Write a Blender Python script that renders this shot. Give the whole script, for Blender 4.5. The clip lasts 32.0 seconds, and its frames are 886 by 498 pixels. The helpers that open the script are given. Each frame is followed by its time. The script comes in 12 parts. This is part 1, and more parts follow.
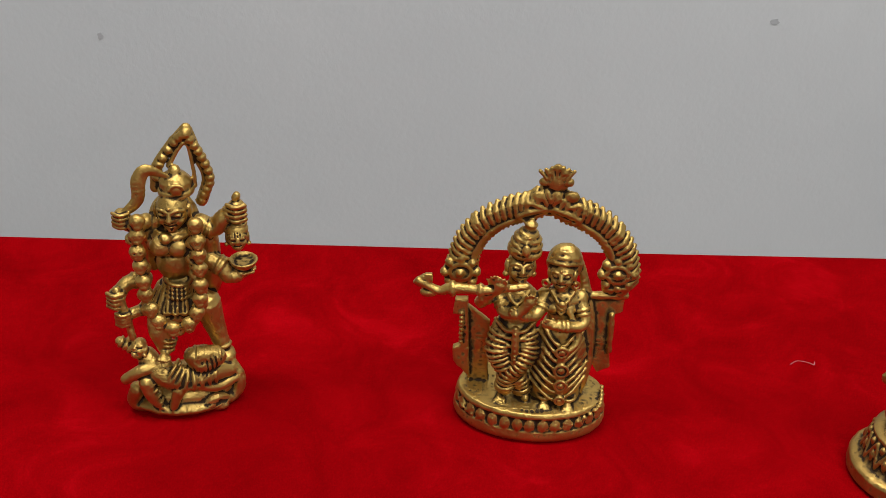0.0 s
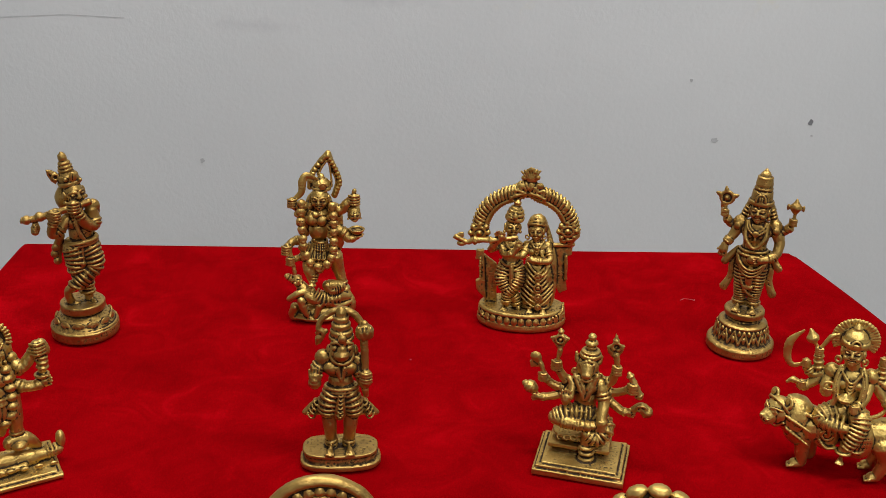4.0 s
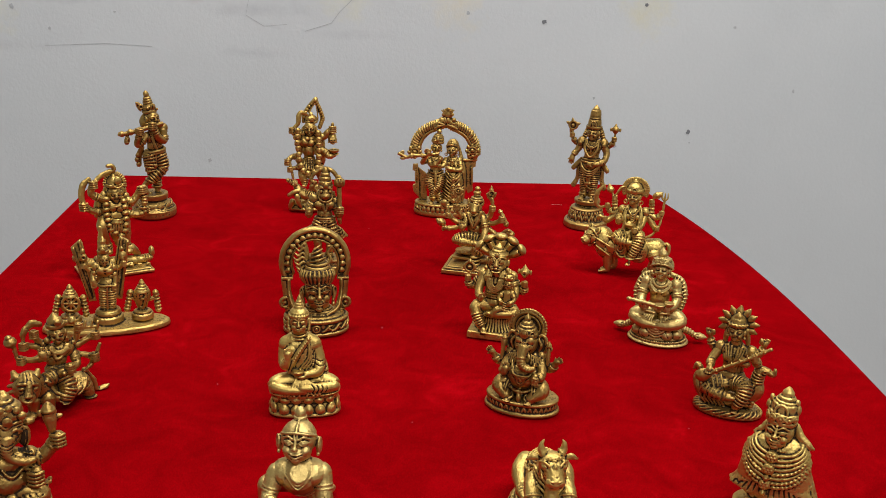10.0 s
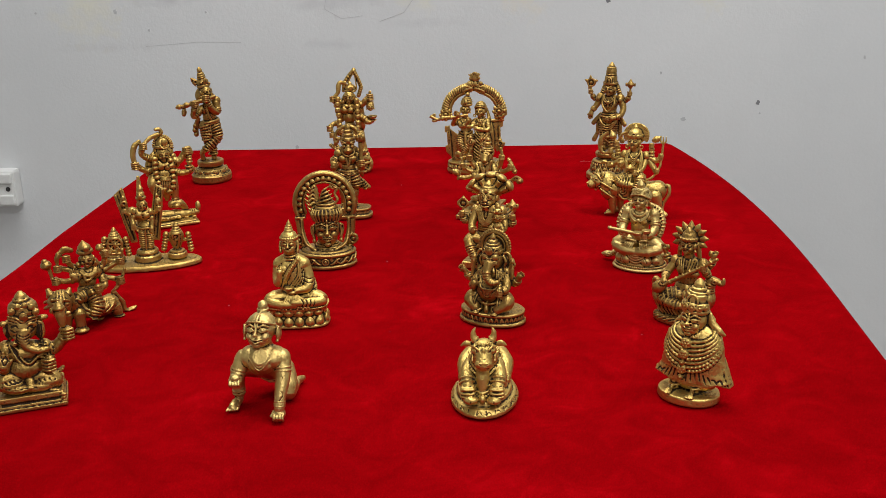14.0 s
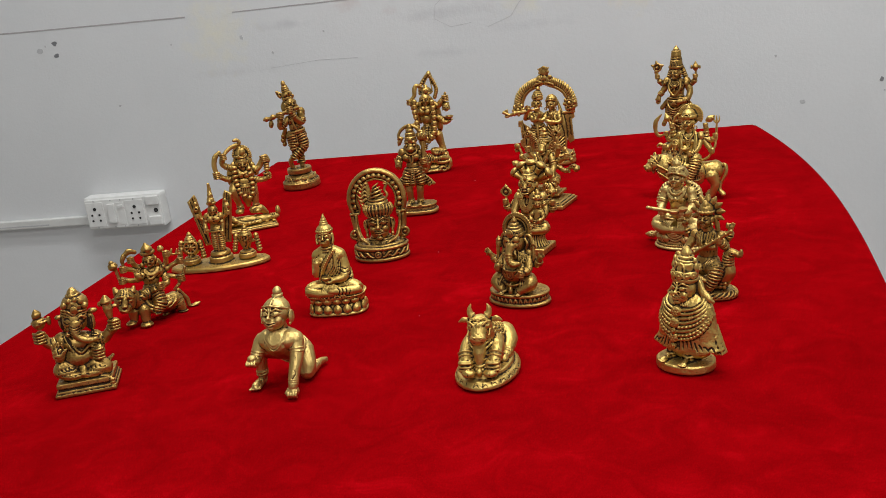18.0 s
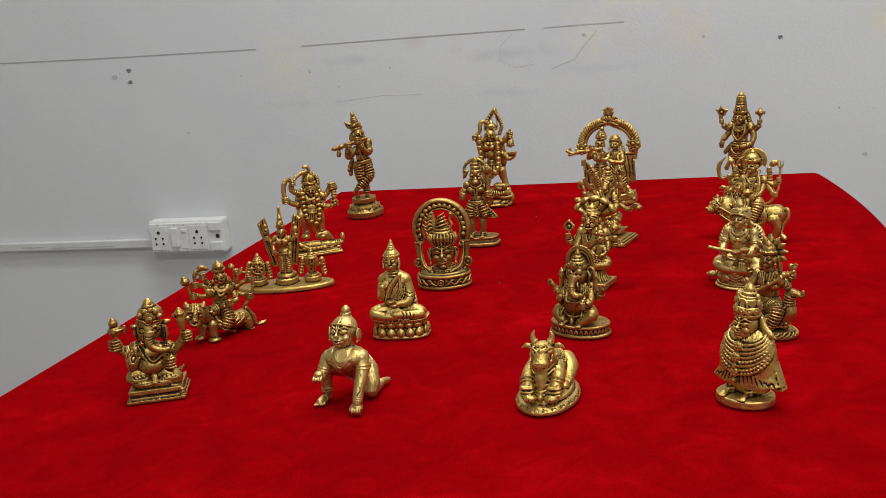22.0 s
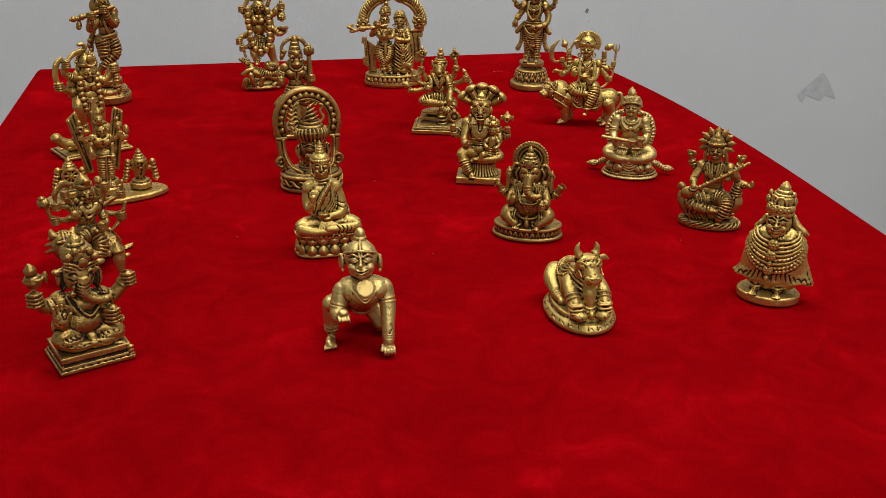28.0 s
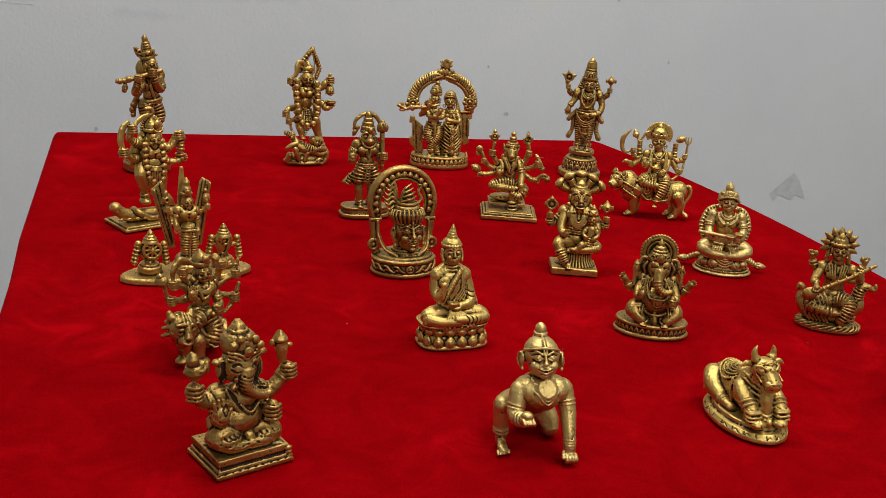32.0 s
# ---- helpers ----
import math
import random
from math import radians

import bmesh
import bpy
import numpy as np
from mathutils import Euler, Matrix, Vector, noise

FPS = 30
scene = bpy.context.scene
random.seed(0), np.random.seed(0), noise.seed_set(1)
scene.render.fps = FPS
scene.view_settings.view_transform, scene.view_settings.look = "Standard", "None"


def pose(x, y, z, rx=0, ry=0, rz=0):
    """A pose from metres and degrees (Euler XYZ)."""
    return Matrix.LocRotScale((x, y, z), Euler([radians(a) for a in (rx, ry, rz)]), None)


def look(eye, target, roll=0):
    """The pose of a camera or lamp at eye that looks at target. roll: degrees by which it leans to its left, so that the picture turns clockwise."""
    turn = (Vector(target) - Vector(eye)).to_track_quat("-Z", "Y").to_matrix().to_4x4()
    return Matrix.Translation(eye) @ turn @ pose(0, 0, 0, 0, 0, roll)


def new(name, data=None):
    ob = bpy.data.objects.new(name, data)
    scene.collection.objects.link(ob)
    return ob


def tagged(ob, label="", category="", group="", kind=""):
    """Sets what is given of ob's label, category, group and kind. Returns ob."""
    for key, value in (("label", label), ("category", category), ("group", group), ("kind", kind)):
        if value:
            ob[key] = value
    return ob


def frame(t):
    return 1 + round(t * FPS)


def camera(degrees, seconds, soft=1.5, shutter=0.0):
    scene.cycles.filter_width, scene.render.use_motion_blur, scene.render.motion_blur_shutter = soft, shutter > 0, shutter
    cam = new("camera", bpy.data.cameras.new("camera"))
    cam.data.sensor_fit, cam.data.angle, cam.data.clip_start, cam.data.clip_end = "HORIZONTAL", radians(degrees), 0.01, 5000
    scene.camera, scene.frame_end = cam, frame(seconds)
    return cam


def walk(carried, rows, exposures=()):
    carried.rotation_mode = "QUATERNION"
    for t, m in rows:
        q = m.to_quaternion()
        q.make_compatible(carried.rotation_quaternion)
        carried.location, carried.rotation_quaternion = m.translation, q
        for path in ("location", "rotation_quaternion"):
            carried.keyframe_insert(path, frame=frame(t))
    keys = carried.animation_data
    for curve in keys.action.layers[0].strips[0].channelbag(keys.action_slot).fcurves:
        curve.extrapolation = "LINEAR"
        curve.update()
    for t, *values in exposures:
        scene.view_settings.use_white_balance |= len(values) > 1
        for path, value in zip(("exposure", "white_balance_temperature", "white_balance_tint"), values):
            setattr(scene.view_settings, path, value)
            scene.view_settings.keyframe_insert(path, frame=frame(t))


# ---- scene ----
cam = camera(44.1, 32.0, 0.75)
PATH = [
    (0, (0.0137, -0.4881, 1.0628), (0.0697, 0.3498, 0.5198), 3.26),
    (0.5, (0.0146, -0.5319, 1.0864), (0.0628, 0.3112, 0.5508), 2.97),
    (1, (0.0157, -0.5732, 1.1015), (0.0620, 0.2811, 0.5838), 2.47),
    (1.5, (0.0177, -0.6232, 1.1160), (0.0613, 0.2466, 0.6246), 1.96),
    (2, (0.0216, -0.6664, 1.1271), (0.0628, 0.2168, 0.6599), 1.77),
    (2.5, (0.0195, -0.7176, 1.1233), (0.0606, 0.1769, 0.6782), 1.64),
    (3, (0.0099, -0.7627, 1.1251), (0.0506, 0.1409, 0.6987), 1.55),
    (3.5, (-0.0006, -0.7986, 1.1268), (0.0401, 0.1101, 0.7115), 1.60),
    (4, (-0.0108, -0.8426, 1.1222), (0.0283, 0.0706, 0.7166), 1.53),
    (4.5, (-0.0182, -0.8818, 1.1145), (0.0223, 0.0351, 0.7174), 1.52),
    (6.5, (-0.0082, -1.0436, 1.1087), (0.0357, -0.1092, 0.7552), 1.55),
    (7, (-0.0075, -1.0840, 1.1075), (0.0358, -0.1483, 0.7575), 1.63),
    (7.5, (-0.0091, -1.1182, 1.1137), (0.0331, -0.1820, 0.7648), 1.71),
    (8, (-0.0141, -1.1540, 1.1163), (0.0192, -0.2164, 0.7703), 1.53),
    (8.5, (-0.0299, -1.1832, 1.1193), (-0.0001, -0.2438, 0.7778), 1.45),
    (9, (-0.0420, -1.2270, 1.1161), (-0.0066, -0.2848, 0.7829), 1.49),
    (9.5, (-0.0272, -1.2535, 1.1138), (0.0273, -0.3114, 0.7828), 1.71),
    (10, (0.0019, -1.2829, 1.1114), (0.0655, -0.3413, 0.7807), 2.01),
    (10.5, (0.0222, -1.3149, 1.1005), (0.0825, -0.3718, 0.7735), 1.98),
    (11, (0.0358, -1.3482, 1.0939), (0.0863, -0.4049, 0.7659), 2.16),
    (11.5, (0.0459, -1.3607, 1.0897), (0.0826, -0.4166, 0.7620), 2.00),
    (12, (0.0500, -1.3722, 1.0880), (0.0843, -0.4280, 0.7606), 1.93),
    (12.5, (0.0571, -1.3771, 1.0856), (0.0896, -0.4324, 0.7592), 1.89),
    (13, (0.0737, -1.3801, 1.0864), (0.0807, -0.4344, 0.7613), 1.25),
    (13.5, (0.0985, -1.3823, 1.0836), (0.0612, -0.4372, 0.7592), -0.02),
    (14, (0.1307, -1.3850, 1.0788), (0.0604, -0.4406, 0.7577), -1.99),
    (14.5, (0.1494, -1.3881, 1.0732), (0.0466, -0.4457, 0.7550), -3.71),
    (15, (0.1673, -1.3892, 1.0715), (0.0332, -0.4493, 0.7574), -5.03),
    (15.5, (0.1877, -1.3938, 1.0675), (0.0276, -0.4568, 0.7570), -6.05),
    (17.5, (0.2506, -1.4068, 1.0621), (0.0254, -0.4800, 0.7616), -7.48),
    (18, (0.2617, -1.4067, 1.0605), (0.0228, -0.4825, 0.7626), -7.75),
    (18.5, (0.2745, -1.4019, 1.0564), (0.0262, -0.4789, 0.7626), -7.92),
    (19, (0.2841, -1.3988, 1.0522), (0.0251, -0.4770, 0.7640), -8.13),
    (19.5, (0.2917, -1.4040, 1.0509), (0.0143, -0.4851, 0.7705), -8.20),
    (20, (0.3021, -1.4124, 1.0480), (0.0049, -0.4960, 0.7799), -8.24),
    (20.5, (0.3037, -1.4225, 1.0515), (0.0051, -0.5046, 0.7903), -7.70),
    (21, (0.2947, -1.4275, 1.0535), (-0.0039, -0.5080, 0.7977), -7.26),
    (21.5, (0.2823, -1.4334, 1.0565), (-0.0162, -0.5137, 0.8012), -6.67),
    (22, (0.2543, -1.4317, 1.0566), (-0.0266, -0.5068, 0.8005), -5.92),
    (22.5, (0.2234, -1.4249, 1.0561), (-0.0023, -0.4867, 0.7936), -5.05),
    (23, (0.1871, -1.4220, 1.0563), (0.0012, -0.4782, 0.7831), -4.45),
    (23.5, (0.1548, -1.4164, 1.0569), (0.0154, -0.4694, 0.7678), -3.87),
    (24, (0.1238, -1.4067, 1.0593), (0.0332, -0.4586, 0.7544), -3.44),
    (24.5, (0.0943, -1.4018, 1.0601), (0.0393, -0.4549, 0.7431), -2.94),
    (26.5, (-0.0214, -1.3629, 1.0690), (0.0578, -0.4361, 0.7019), -1.08),
    (27, (-0.0548, -1.3496, 1.0692), (0.0465, -0.4299, 0.6898), -1.13),
    (27.5, (-0.0897, -1.3415, 1.0703), (0.0522, -0.4311, 0.6816), -0.36),
    (28, (-0.1142, -1.3373, 1.0730), (0.0742, -0.4392, 0.6757), 0.75),
    (28.5, (-0.1327, -1.3327, 1.0754), (0.0737, -0.4411, 0.6724), 1.17),
    (29, (-0.1538, -1.3187, 1.0752), (0.0589, -0.4287, 0.6719), 1.34),
    (29.5, (-0.1711, -1.3123, 1.0719), (0.0467, -0.4227, 0.6704), 1.56),
    (30, (-0.1903, -1.3064, 1.0694), (0.0454, -0.4159, 0.6802), 2.17),
    (30.5, (-0.2082, -1.2990, 1.0642), (0.0464, -0.4050, 0.6954), 2.92),
    (31, (-0.2249, -1.2822, 1.0592), (0.0430, -0.3839, 0.7108), 3.67),
    (31.5, (-0.2468, -1.2660, 1.0560), (0.0328, -0.3654, 0.7231), 4.38),
    (32, (-0.2662, -1.2481, 1.0524), (0.0228, -0.3470, 0.7291), 5.01),
]
EXPOSURES = [(0.0, 0.02), (4.0, 0.02), (8.0, 0.08), (15.0, 0.1), (19.0, 0.1), (20.0, 0.04), (22.0, 0.02), (24.0, -0.05), (27.0, -0.13), (30.0, -0.1), (31.0, -0.03), (32.0, -0.06)]
walk(cam, [(t, look(eye, target, roll)) for t, eye, target, roll in PATH], EXPOSURES)

# ---- light ----
world = bpy.data.worlds.new("room_world")
scene.world = world
world.use_nodes = True
wbg = world.node_tree.nodes["Background"]
wbg.inputs["Color"].default_value = (0.9, 0.95, 1.0, 1)
wbg.inputs["Strength"].default_value = 0.05


def lamp(name, eye, target, size_x, size_y, watts, colour):
    data = bpy.data.lights.new(name, "AREA")
    data.shape, data.size, data.size_y, data.energy, data.color = "RECTANGLE", size_x, size_y, watts, colour
    ob = new(name, data)
    ob.matrix_world = look(eye, target)
    return ob


lamp("unseen_overhead_lamp", (-0.3, -0.1, 2.74), (-0.3, -0.101, 0), 1.2, 0.25, 24, (0.985, 1.0, 1.0))
lamp("unseen_overhead_lamp", (0.9, -0.7, 2.74), (0.9, -0.701, 0), 1.2, 0.25, 21.5, (0.985, 1.0, 1.0))
# added fill from behind the camera to brighten the brass fronts; no known source
lamp("unseen_overhead_lamp", (0.35, -2.3, 2.74), (0.35, -2.301, 0), 1.2, 0.25, 26, (0.985, 1.0, 1.0))
scene.view_settings.exposure = 0.0

# ---- materials ----


class Nodes:
    """Short hand for a node material."""

    def __init__(self, name):
        self.mat = bpy.data.materials.new(name)
        self.mat.use_nodes = True
        self.tree = self.mat.node_tree
        self.bsdf = self.tree.nodes["Principled BSDF"]

    def node(self, kind, **sets):
        n = self.tree.nodes.new(kind)
        for key, value in sets.items():
            n.inputs[key.replace("_", " ")].default_value = value
        return n

    def link(self, a, b):
        self.tree.links.new(a, b)

    def noise(self, scale, detail=4.0, rough=0.55, vector=None, distortion=0.0):
        n = self.node("ShaderNodeTexNoise", Scale=scale, Detail=detail, Roughness=rough, Distortion=distortion)
        if vector is not None:
            self.link(vector, n.inputs["Vector"])
        return n.outputs["Fac"]

    def ramp(self, fac, *stops):
        n = self.node("ShaderNodeValToRGB")
        ramp = n.color_ramp
        while len(ramp.elements) < len(stops):
            ramp.elements.new(0.5)
        for e, (at, colour) in zip(ramp.elements, stops):
            e.position = at
            e.color = (*colour, 1) if len(colour) == 3 else colour
        self.link(fac, n.inputs["Fac"])
        return n.outputs["Color"]

    def math(self, op, a, b=0.0, c=0.0):
        n = self.node("ShaderNodeMath")
        n.operation = op
        for i, v in enumerate((a, b, c)):
            if isinstance(v, (int, float)):
                n.inputs[i].default_value = v
            else:
                self.link(v, n.inputs[i])
        return n.outputs[0]

    def mix(self, fac, a, b):
        n = self.tree.nodes.new("ShaderNodeMix")
        n.data_type = "RGBA"
        for i, v in ((0, fac), (6, a), (7, b)):
            if isinstance(v, (int, float)):
                n.inputs[i].default_value = v
            elif isinstance(v, tuple):
                n.inputs[i].default_value = (*v, 1)
            else:
                self.link(v, n.inputs[i])
        return n.outputs[2]

    def bump(self, height, strength, distance):
        n = self.node("ShaderNodeBump", Strength=strength, Distance=distance)
        self.link(height, n.inputs["Height"])
        self.link(n.outputs["Normal"], self.bsdf.inputs["Normal"])

    def coords(self):
        return self.tree.nodes.new("ShaderNodeTexCoord").outputs["Object"]


def plain(name, colour, rough=0.5, metal=0.0, grain=0.06, scale=60.0, bump=0.15, depth=0.0005):
    """A paint or plastic with faint mottling and grain."""
    m = Nodes(name)
    v = m.coords()
    f = m.noise(scale, 5, 0.6, v)
    dark = tuple(c * (1 - 2.2 * grain) for c in colour)
    lite = tuple(min(1, c * (1 + grain)) for c in colour)
    m.link(m.ramp(f, (0.3, dark), (0.7, lite)), m.bsdf.inputs["Base Color"])
    m.bsdf.inputs["Roughness"].default_value = rough
    m.bsdf.inputs["Metallic"].default_value = metal
    m.bump(m.noise(scale * 6, 3, 0.6, v), bump, depth)
    return m.mat


def brass_material(name, bright, brown, patina_shade=0.5, rough=0.44, chased=0.5):
    """Cast brass: rubbed where it stands proud, brown in the recesses with old polish and painted-in shade."""
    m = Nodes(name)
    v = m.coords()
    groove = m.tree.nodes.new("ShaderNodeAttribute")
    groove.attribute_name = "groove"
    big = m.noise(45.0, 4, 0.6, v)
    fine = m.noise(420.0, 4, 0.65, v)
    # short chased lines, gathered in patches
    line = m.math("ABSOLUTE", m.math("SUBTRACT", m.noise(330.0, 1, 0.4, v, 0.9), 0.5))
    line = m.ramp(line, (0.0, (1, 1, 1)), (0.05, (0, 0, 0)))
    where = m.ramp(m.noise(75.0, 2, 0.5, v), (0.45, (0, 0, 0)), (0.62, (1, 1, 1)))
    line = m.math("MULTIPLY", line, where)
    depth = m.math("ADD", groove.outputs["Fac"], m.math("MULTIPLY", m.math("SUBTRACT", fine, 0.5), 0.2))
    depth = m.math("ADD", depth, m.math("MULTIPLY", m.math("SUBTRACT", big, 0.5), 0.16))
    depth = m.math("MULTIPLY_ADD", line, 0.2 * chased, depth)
    low, high = 0.18 - 0.18 * patina_shade, 0.68 - 0.44 * patina_shade
    # recess darkening: old polish together with crease shade put into the colour
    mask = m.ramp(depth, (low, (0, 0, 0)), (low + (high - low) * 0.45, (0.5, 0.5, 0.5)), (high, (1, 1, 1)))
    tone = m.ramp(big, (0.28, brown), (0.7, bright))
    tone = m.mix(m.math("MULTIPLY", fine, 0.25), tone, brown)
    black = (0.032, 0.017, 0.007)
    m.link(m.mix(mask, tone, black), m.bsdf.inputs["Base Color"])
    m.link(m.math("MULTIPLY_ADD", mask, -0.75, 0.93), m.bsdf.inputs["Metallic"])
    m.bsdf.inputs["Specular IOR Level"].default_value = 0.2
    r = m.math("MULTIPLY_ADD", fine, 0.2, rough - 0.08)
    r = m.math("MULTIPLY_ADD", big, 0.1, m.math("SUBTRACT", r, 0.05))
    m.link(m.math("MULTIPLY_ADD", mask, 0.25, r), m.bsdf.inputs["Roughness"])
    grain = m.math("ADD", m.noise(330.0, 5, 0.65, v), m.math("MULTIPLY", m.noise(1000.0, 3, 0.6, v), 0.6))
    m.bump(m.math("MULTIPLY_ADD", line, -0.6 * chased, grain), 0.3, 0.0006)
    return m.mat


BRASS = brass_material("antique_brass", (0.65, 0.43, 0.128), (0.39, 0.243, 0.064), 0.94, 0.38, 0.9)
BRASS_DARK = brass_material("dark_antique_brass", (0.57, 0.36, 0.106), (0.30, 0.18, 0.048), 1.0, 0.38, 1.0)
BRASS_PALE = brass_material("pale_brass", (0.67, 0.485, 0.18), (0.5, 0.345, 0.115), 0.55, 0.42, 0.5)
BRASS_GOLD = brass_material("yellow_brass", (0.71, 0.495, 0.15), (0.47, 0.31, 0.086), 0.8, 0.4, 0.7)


def velvet_material():
    m = Nodes("red_velvet")
    v = m.coords()
    big = m.noise(7.0, 3, 0.55, v, 0.6)
    brushed = m.noise(26.0, 5, 0.62, v, 1.2)
    nap = m.noise(900.0, 3, 0.7, v)
    f = m.math("ADD", m.math("MULTIPLY", big, 0.42), m.math("MULTIPLY", brushed, 0.58))
    tone = m.ramp(f, (0.36, (0.19, 0.0004, 0.0015)), (0.48, (0.24, 0.0005, 0.002)), (0.57, (0.29, 0.0007, 0.0025)), (0.68, (0.42, 0.0015, 0.005)))
    tone = m.mix(m.math("MULTIPLY", nap, 0.35), tone, (0.2, 0.0002, 0.002))
    m.link(tone, m.bsdf.inputs["Base Color"])
    m.bsdf.inputs["Roughness"].default_value = 0.95
    m.bsdf.inputs["Specular IOR Level"].default_value = 0.0
    m.bsdf.inputs["Sheen Weight"].default_value = 0.25
    m.bsdf.inputs["Sheen Roughness"].default_value = 0.3
    m.bsdf.inputs["Sheen Tint"].default_value = (1.0, 0.03, 0.04, 1)
    m.bump(m.math("ADD", nap, m.math("MULTIPLY", brushed, 1.5)), 0.5, 0.0012)
    return m.mat


VELVET = velvet_material()


def wall_material():
    """Off-white distemper with roller texture, putty smears and scuffs at their own places."""
    m = Nodes("scuffed_white_paint")
    v = m.coords()
    base = m.ramp(m.noise(2.2, 5, 0.6, v, 0.3), (0.3, (0.66, 0.67, 0.68)), (0.7, (0.72, 0.725, 0.73)))
    base = m.mix(m.ramp(m.noise(9.0, 6, 0.65, v), (0.55, (0, 0, 0)), (0.75, (0.14, 0.14, 0.14))), base, (0.58, 0.575, 0.56))
    warp = m.noise(38.0, 5, 0.65, v)
    smears = (
        (-0.66, 0.875, 0.075, 0.085, (0.75, 0.725, 0.6), 0.62), (-0.05, 0.895, 0.06, 0.05, (0.76, 0.735, 0.61), 0.68),
        (0.14, 0.885, 0.05, 0.06, (0.76, 0.7, 0.58), 0.7), (0.47, 0.885, 0.05, 0.045, (0.74, 0.7, 0.55), 0.7),
        (0.05, 0.95, 0.09, 0.03, (0.77, 0.745, 0.63), 0.68), (-0.39, 0.905, 0.03, 0.02, (0.6, 0.5, 0.48), 0.45),
        (-0.31, 0.885, 0.02, 0.012, (0.6, 0.5, 0.5), 0.4), (-0.64, 0.8, 0.1, 0.012, (0.55, 0.54, 0.55), 0.35),
        (-0.2, 0.87, 0.11, 0.014, (0.5, 0.5, 0.52), 0.4), (-0.02, 0.83, 0.09, 0.011, (0.52, 0.52, 0.54), 0.35),
        (-0.22, 0.795, 0.07, 0.012, (0.52, 0.52, 0.54), 0.35), (-0.52, 0.88, 0.06, 0.012, (0.5, 0.5, 0.52), 0.4),
    )
    sep = m.tree.nodes.new("ShaderNodeSeparateXYZ")
    m.link(v, sep.inputs[0])
    for x, z, rx, rz, colour, most in smears:
        dx = m.math("MULTIPLY", m.math("SUBTRACT", sep.outputs["X"], x), 1 / rx)
        dz = m.math("MULTIPLY", m.math("SUBTRACT", sep.outputs["Z"], z), 1 / rz)
        d = m.math("SQRT", m.math("ADD", m.math("MULTIPLY", dx, dx), m.math("MULTIPLY", dz, dz)))
        d = m.math("ADD", d, m.math("MULTIPLY", m.math("SUBTRACT", warp, 0.5), 2.6))
        fac = m.math("MULTIPLY", m.math("SUBTRACT", 1.0, m.math("SMOOTH_MIN", d, 1.0, 0.15)), most)
        base = m.mix(m.math("MAXIMUM", fac, 0.0), base, colour)
    m.link(base, m.bsdf.inputs["Base Color"])
    m.bsdf.inputs["Roughness"].default_value = 0.55
    m.bump(m.math("ADD", m.noise(160.0, 4, 0.6, v), m.math("MULTIPLY", m.noise(6.0, 3, 0.5, v), 3.0)), 0.18, 0.002)
    return m.mat


WALL = wall_material()
PLASTER = plain("white_plaster", (0.7, 0.7, 0.69), 0.7, scale=4.0)
FLOORING = plain("grey_floor_tile", (0.32, 0.3, 0.28), 0.35, scale=9.0)
PLASTIC = plain("white_plastic", (0.76, 0.76, 0.74), 0.35, grain=0.03)
DUCT = plain("aged_white_plastic", (0.68, 0.68, 0.66), 0.45, grain=0.05, scale=25)
HOLE = plain("dark_socket_hole", (0.02, 0.02, 0.02), 0.6)
CHIP = plain("dark_chip", (0.22, 0.22, 0.23), 0.8, scale=200)
GREY_CHIP = plain("grey_scuff", (0.52, 0.52, 0.53), 0.8, scale=120)
PATCH = plain("grey_patch", (0.58, 0.58, 0.59), 0.75, scale=60)
PENCIL = plain("brown_pencil", (0.43, 0.41, 0.41), 0.8, scale=90)
WOOD = plain("brown_table_wood", (0.2, 0.11, 0.06), 0.5, scale=14)
LINT = plain("pale_lint", (0.55, 0.3, 0.3), 0.9)

# ---- mesh helpers ----


def finish(bm, name, material, parent=None, smooth=False):
    me = bpy.data.meshes.new(name)
    bmesh.ops.recalc_face_normals(bm, faces=bm.faces[:])
    bm.to_mesh(me)
    bm.free()
    me.materials.append(material)
    if smooth:
        me.polygons.foreach_set("use_smooth", [True] * len(me.polygons))
    ob = new(name, me)
    if parent is not None:
        ob.parent = parent
    return ob


def part(name, bm, material, parent, label="", smooth=False):
    ob = finish(bm, name, material, parent, smooth)
    return tagged(ob, label) if label else ob


def block(bm, lo, hi, bevel=0.0, m=None):
    """An axis-aligned box between two corners, with softened edges."""
    made = bmesh.ops.create_cube(bm, size=1)["verts"]
    for p in made:
        p.co = [lo[i] + (p.co[i] + 0.5) * (hi[i] - lo[i]) for i in range(3)]
    if bevel:
        edges = list({e for p in made for e in p.link_edges})
        made = bmesh.ops.bevel(bm, geom=edges, offset=bevel, segments=2, affect="EDGES", profile=0.6)["verts"]
    if m is not None:
        bmesh.ops.transform(bm, matrix=m, verts=made)
    return made


# ---- room ----


def slab(name, lo, hi, material, label, category):
    bm = bmesh.new()
    block(bm, lo, hi)
    return tagged(finish(bm, name, material), label, category, kind="structure")


WALL_Y = 0.624
wall_north = slab("wall_north", (-2.6, WALL_Y, 0), (2.6, WALL_Y + 0.15, 2.8), WALL, "off-white painted wall with scuffs and putty smears", "wall")
slab("wall_south", (-2.6, -4.15, 0), (2.6, -4.0, 2.8), PLASTER, "plain off-white painted wall", "wall")
slab("wall_west", (-2.75, -4.15, 0), (-2.6, WALL_Y + 0.15, 2.8), PLASTER, "plain off-white painted wall", "wall")
slab("wall_east", (2.6, -4.15, 0), (2.75, WALL_Y + 0.15, 2.8), PLASTER, "plain off-white painted wall", "wall")
slab("floor", (-2.75, -4.15, -0.1), (2.75, WALL_Y + 0.15, 0), FLOORING, "plain grey tiled floor under the table", "floor")
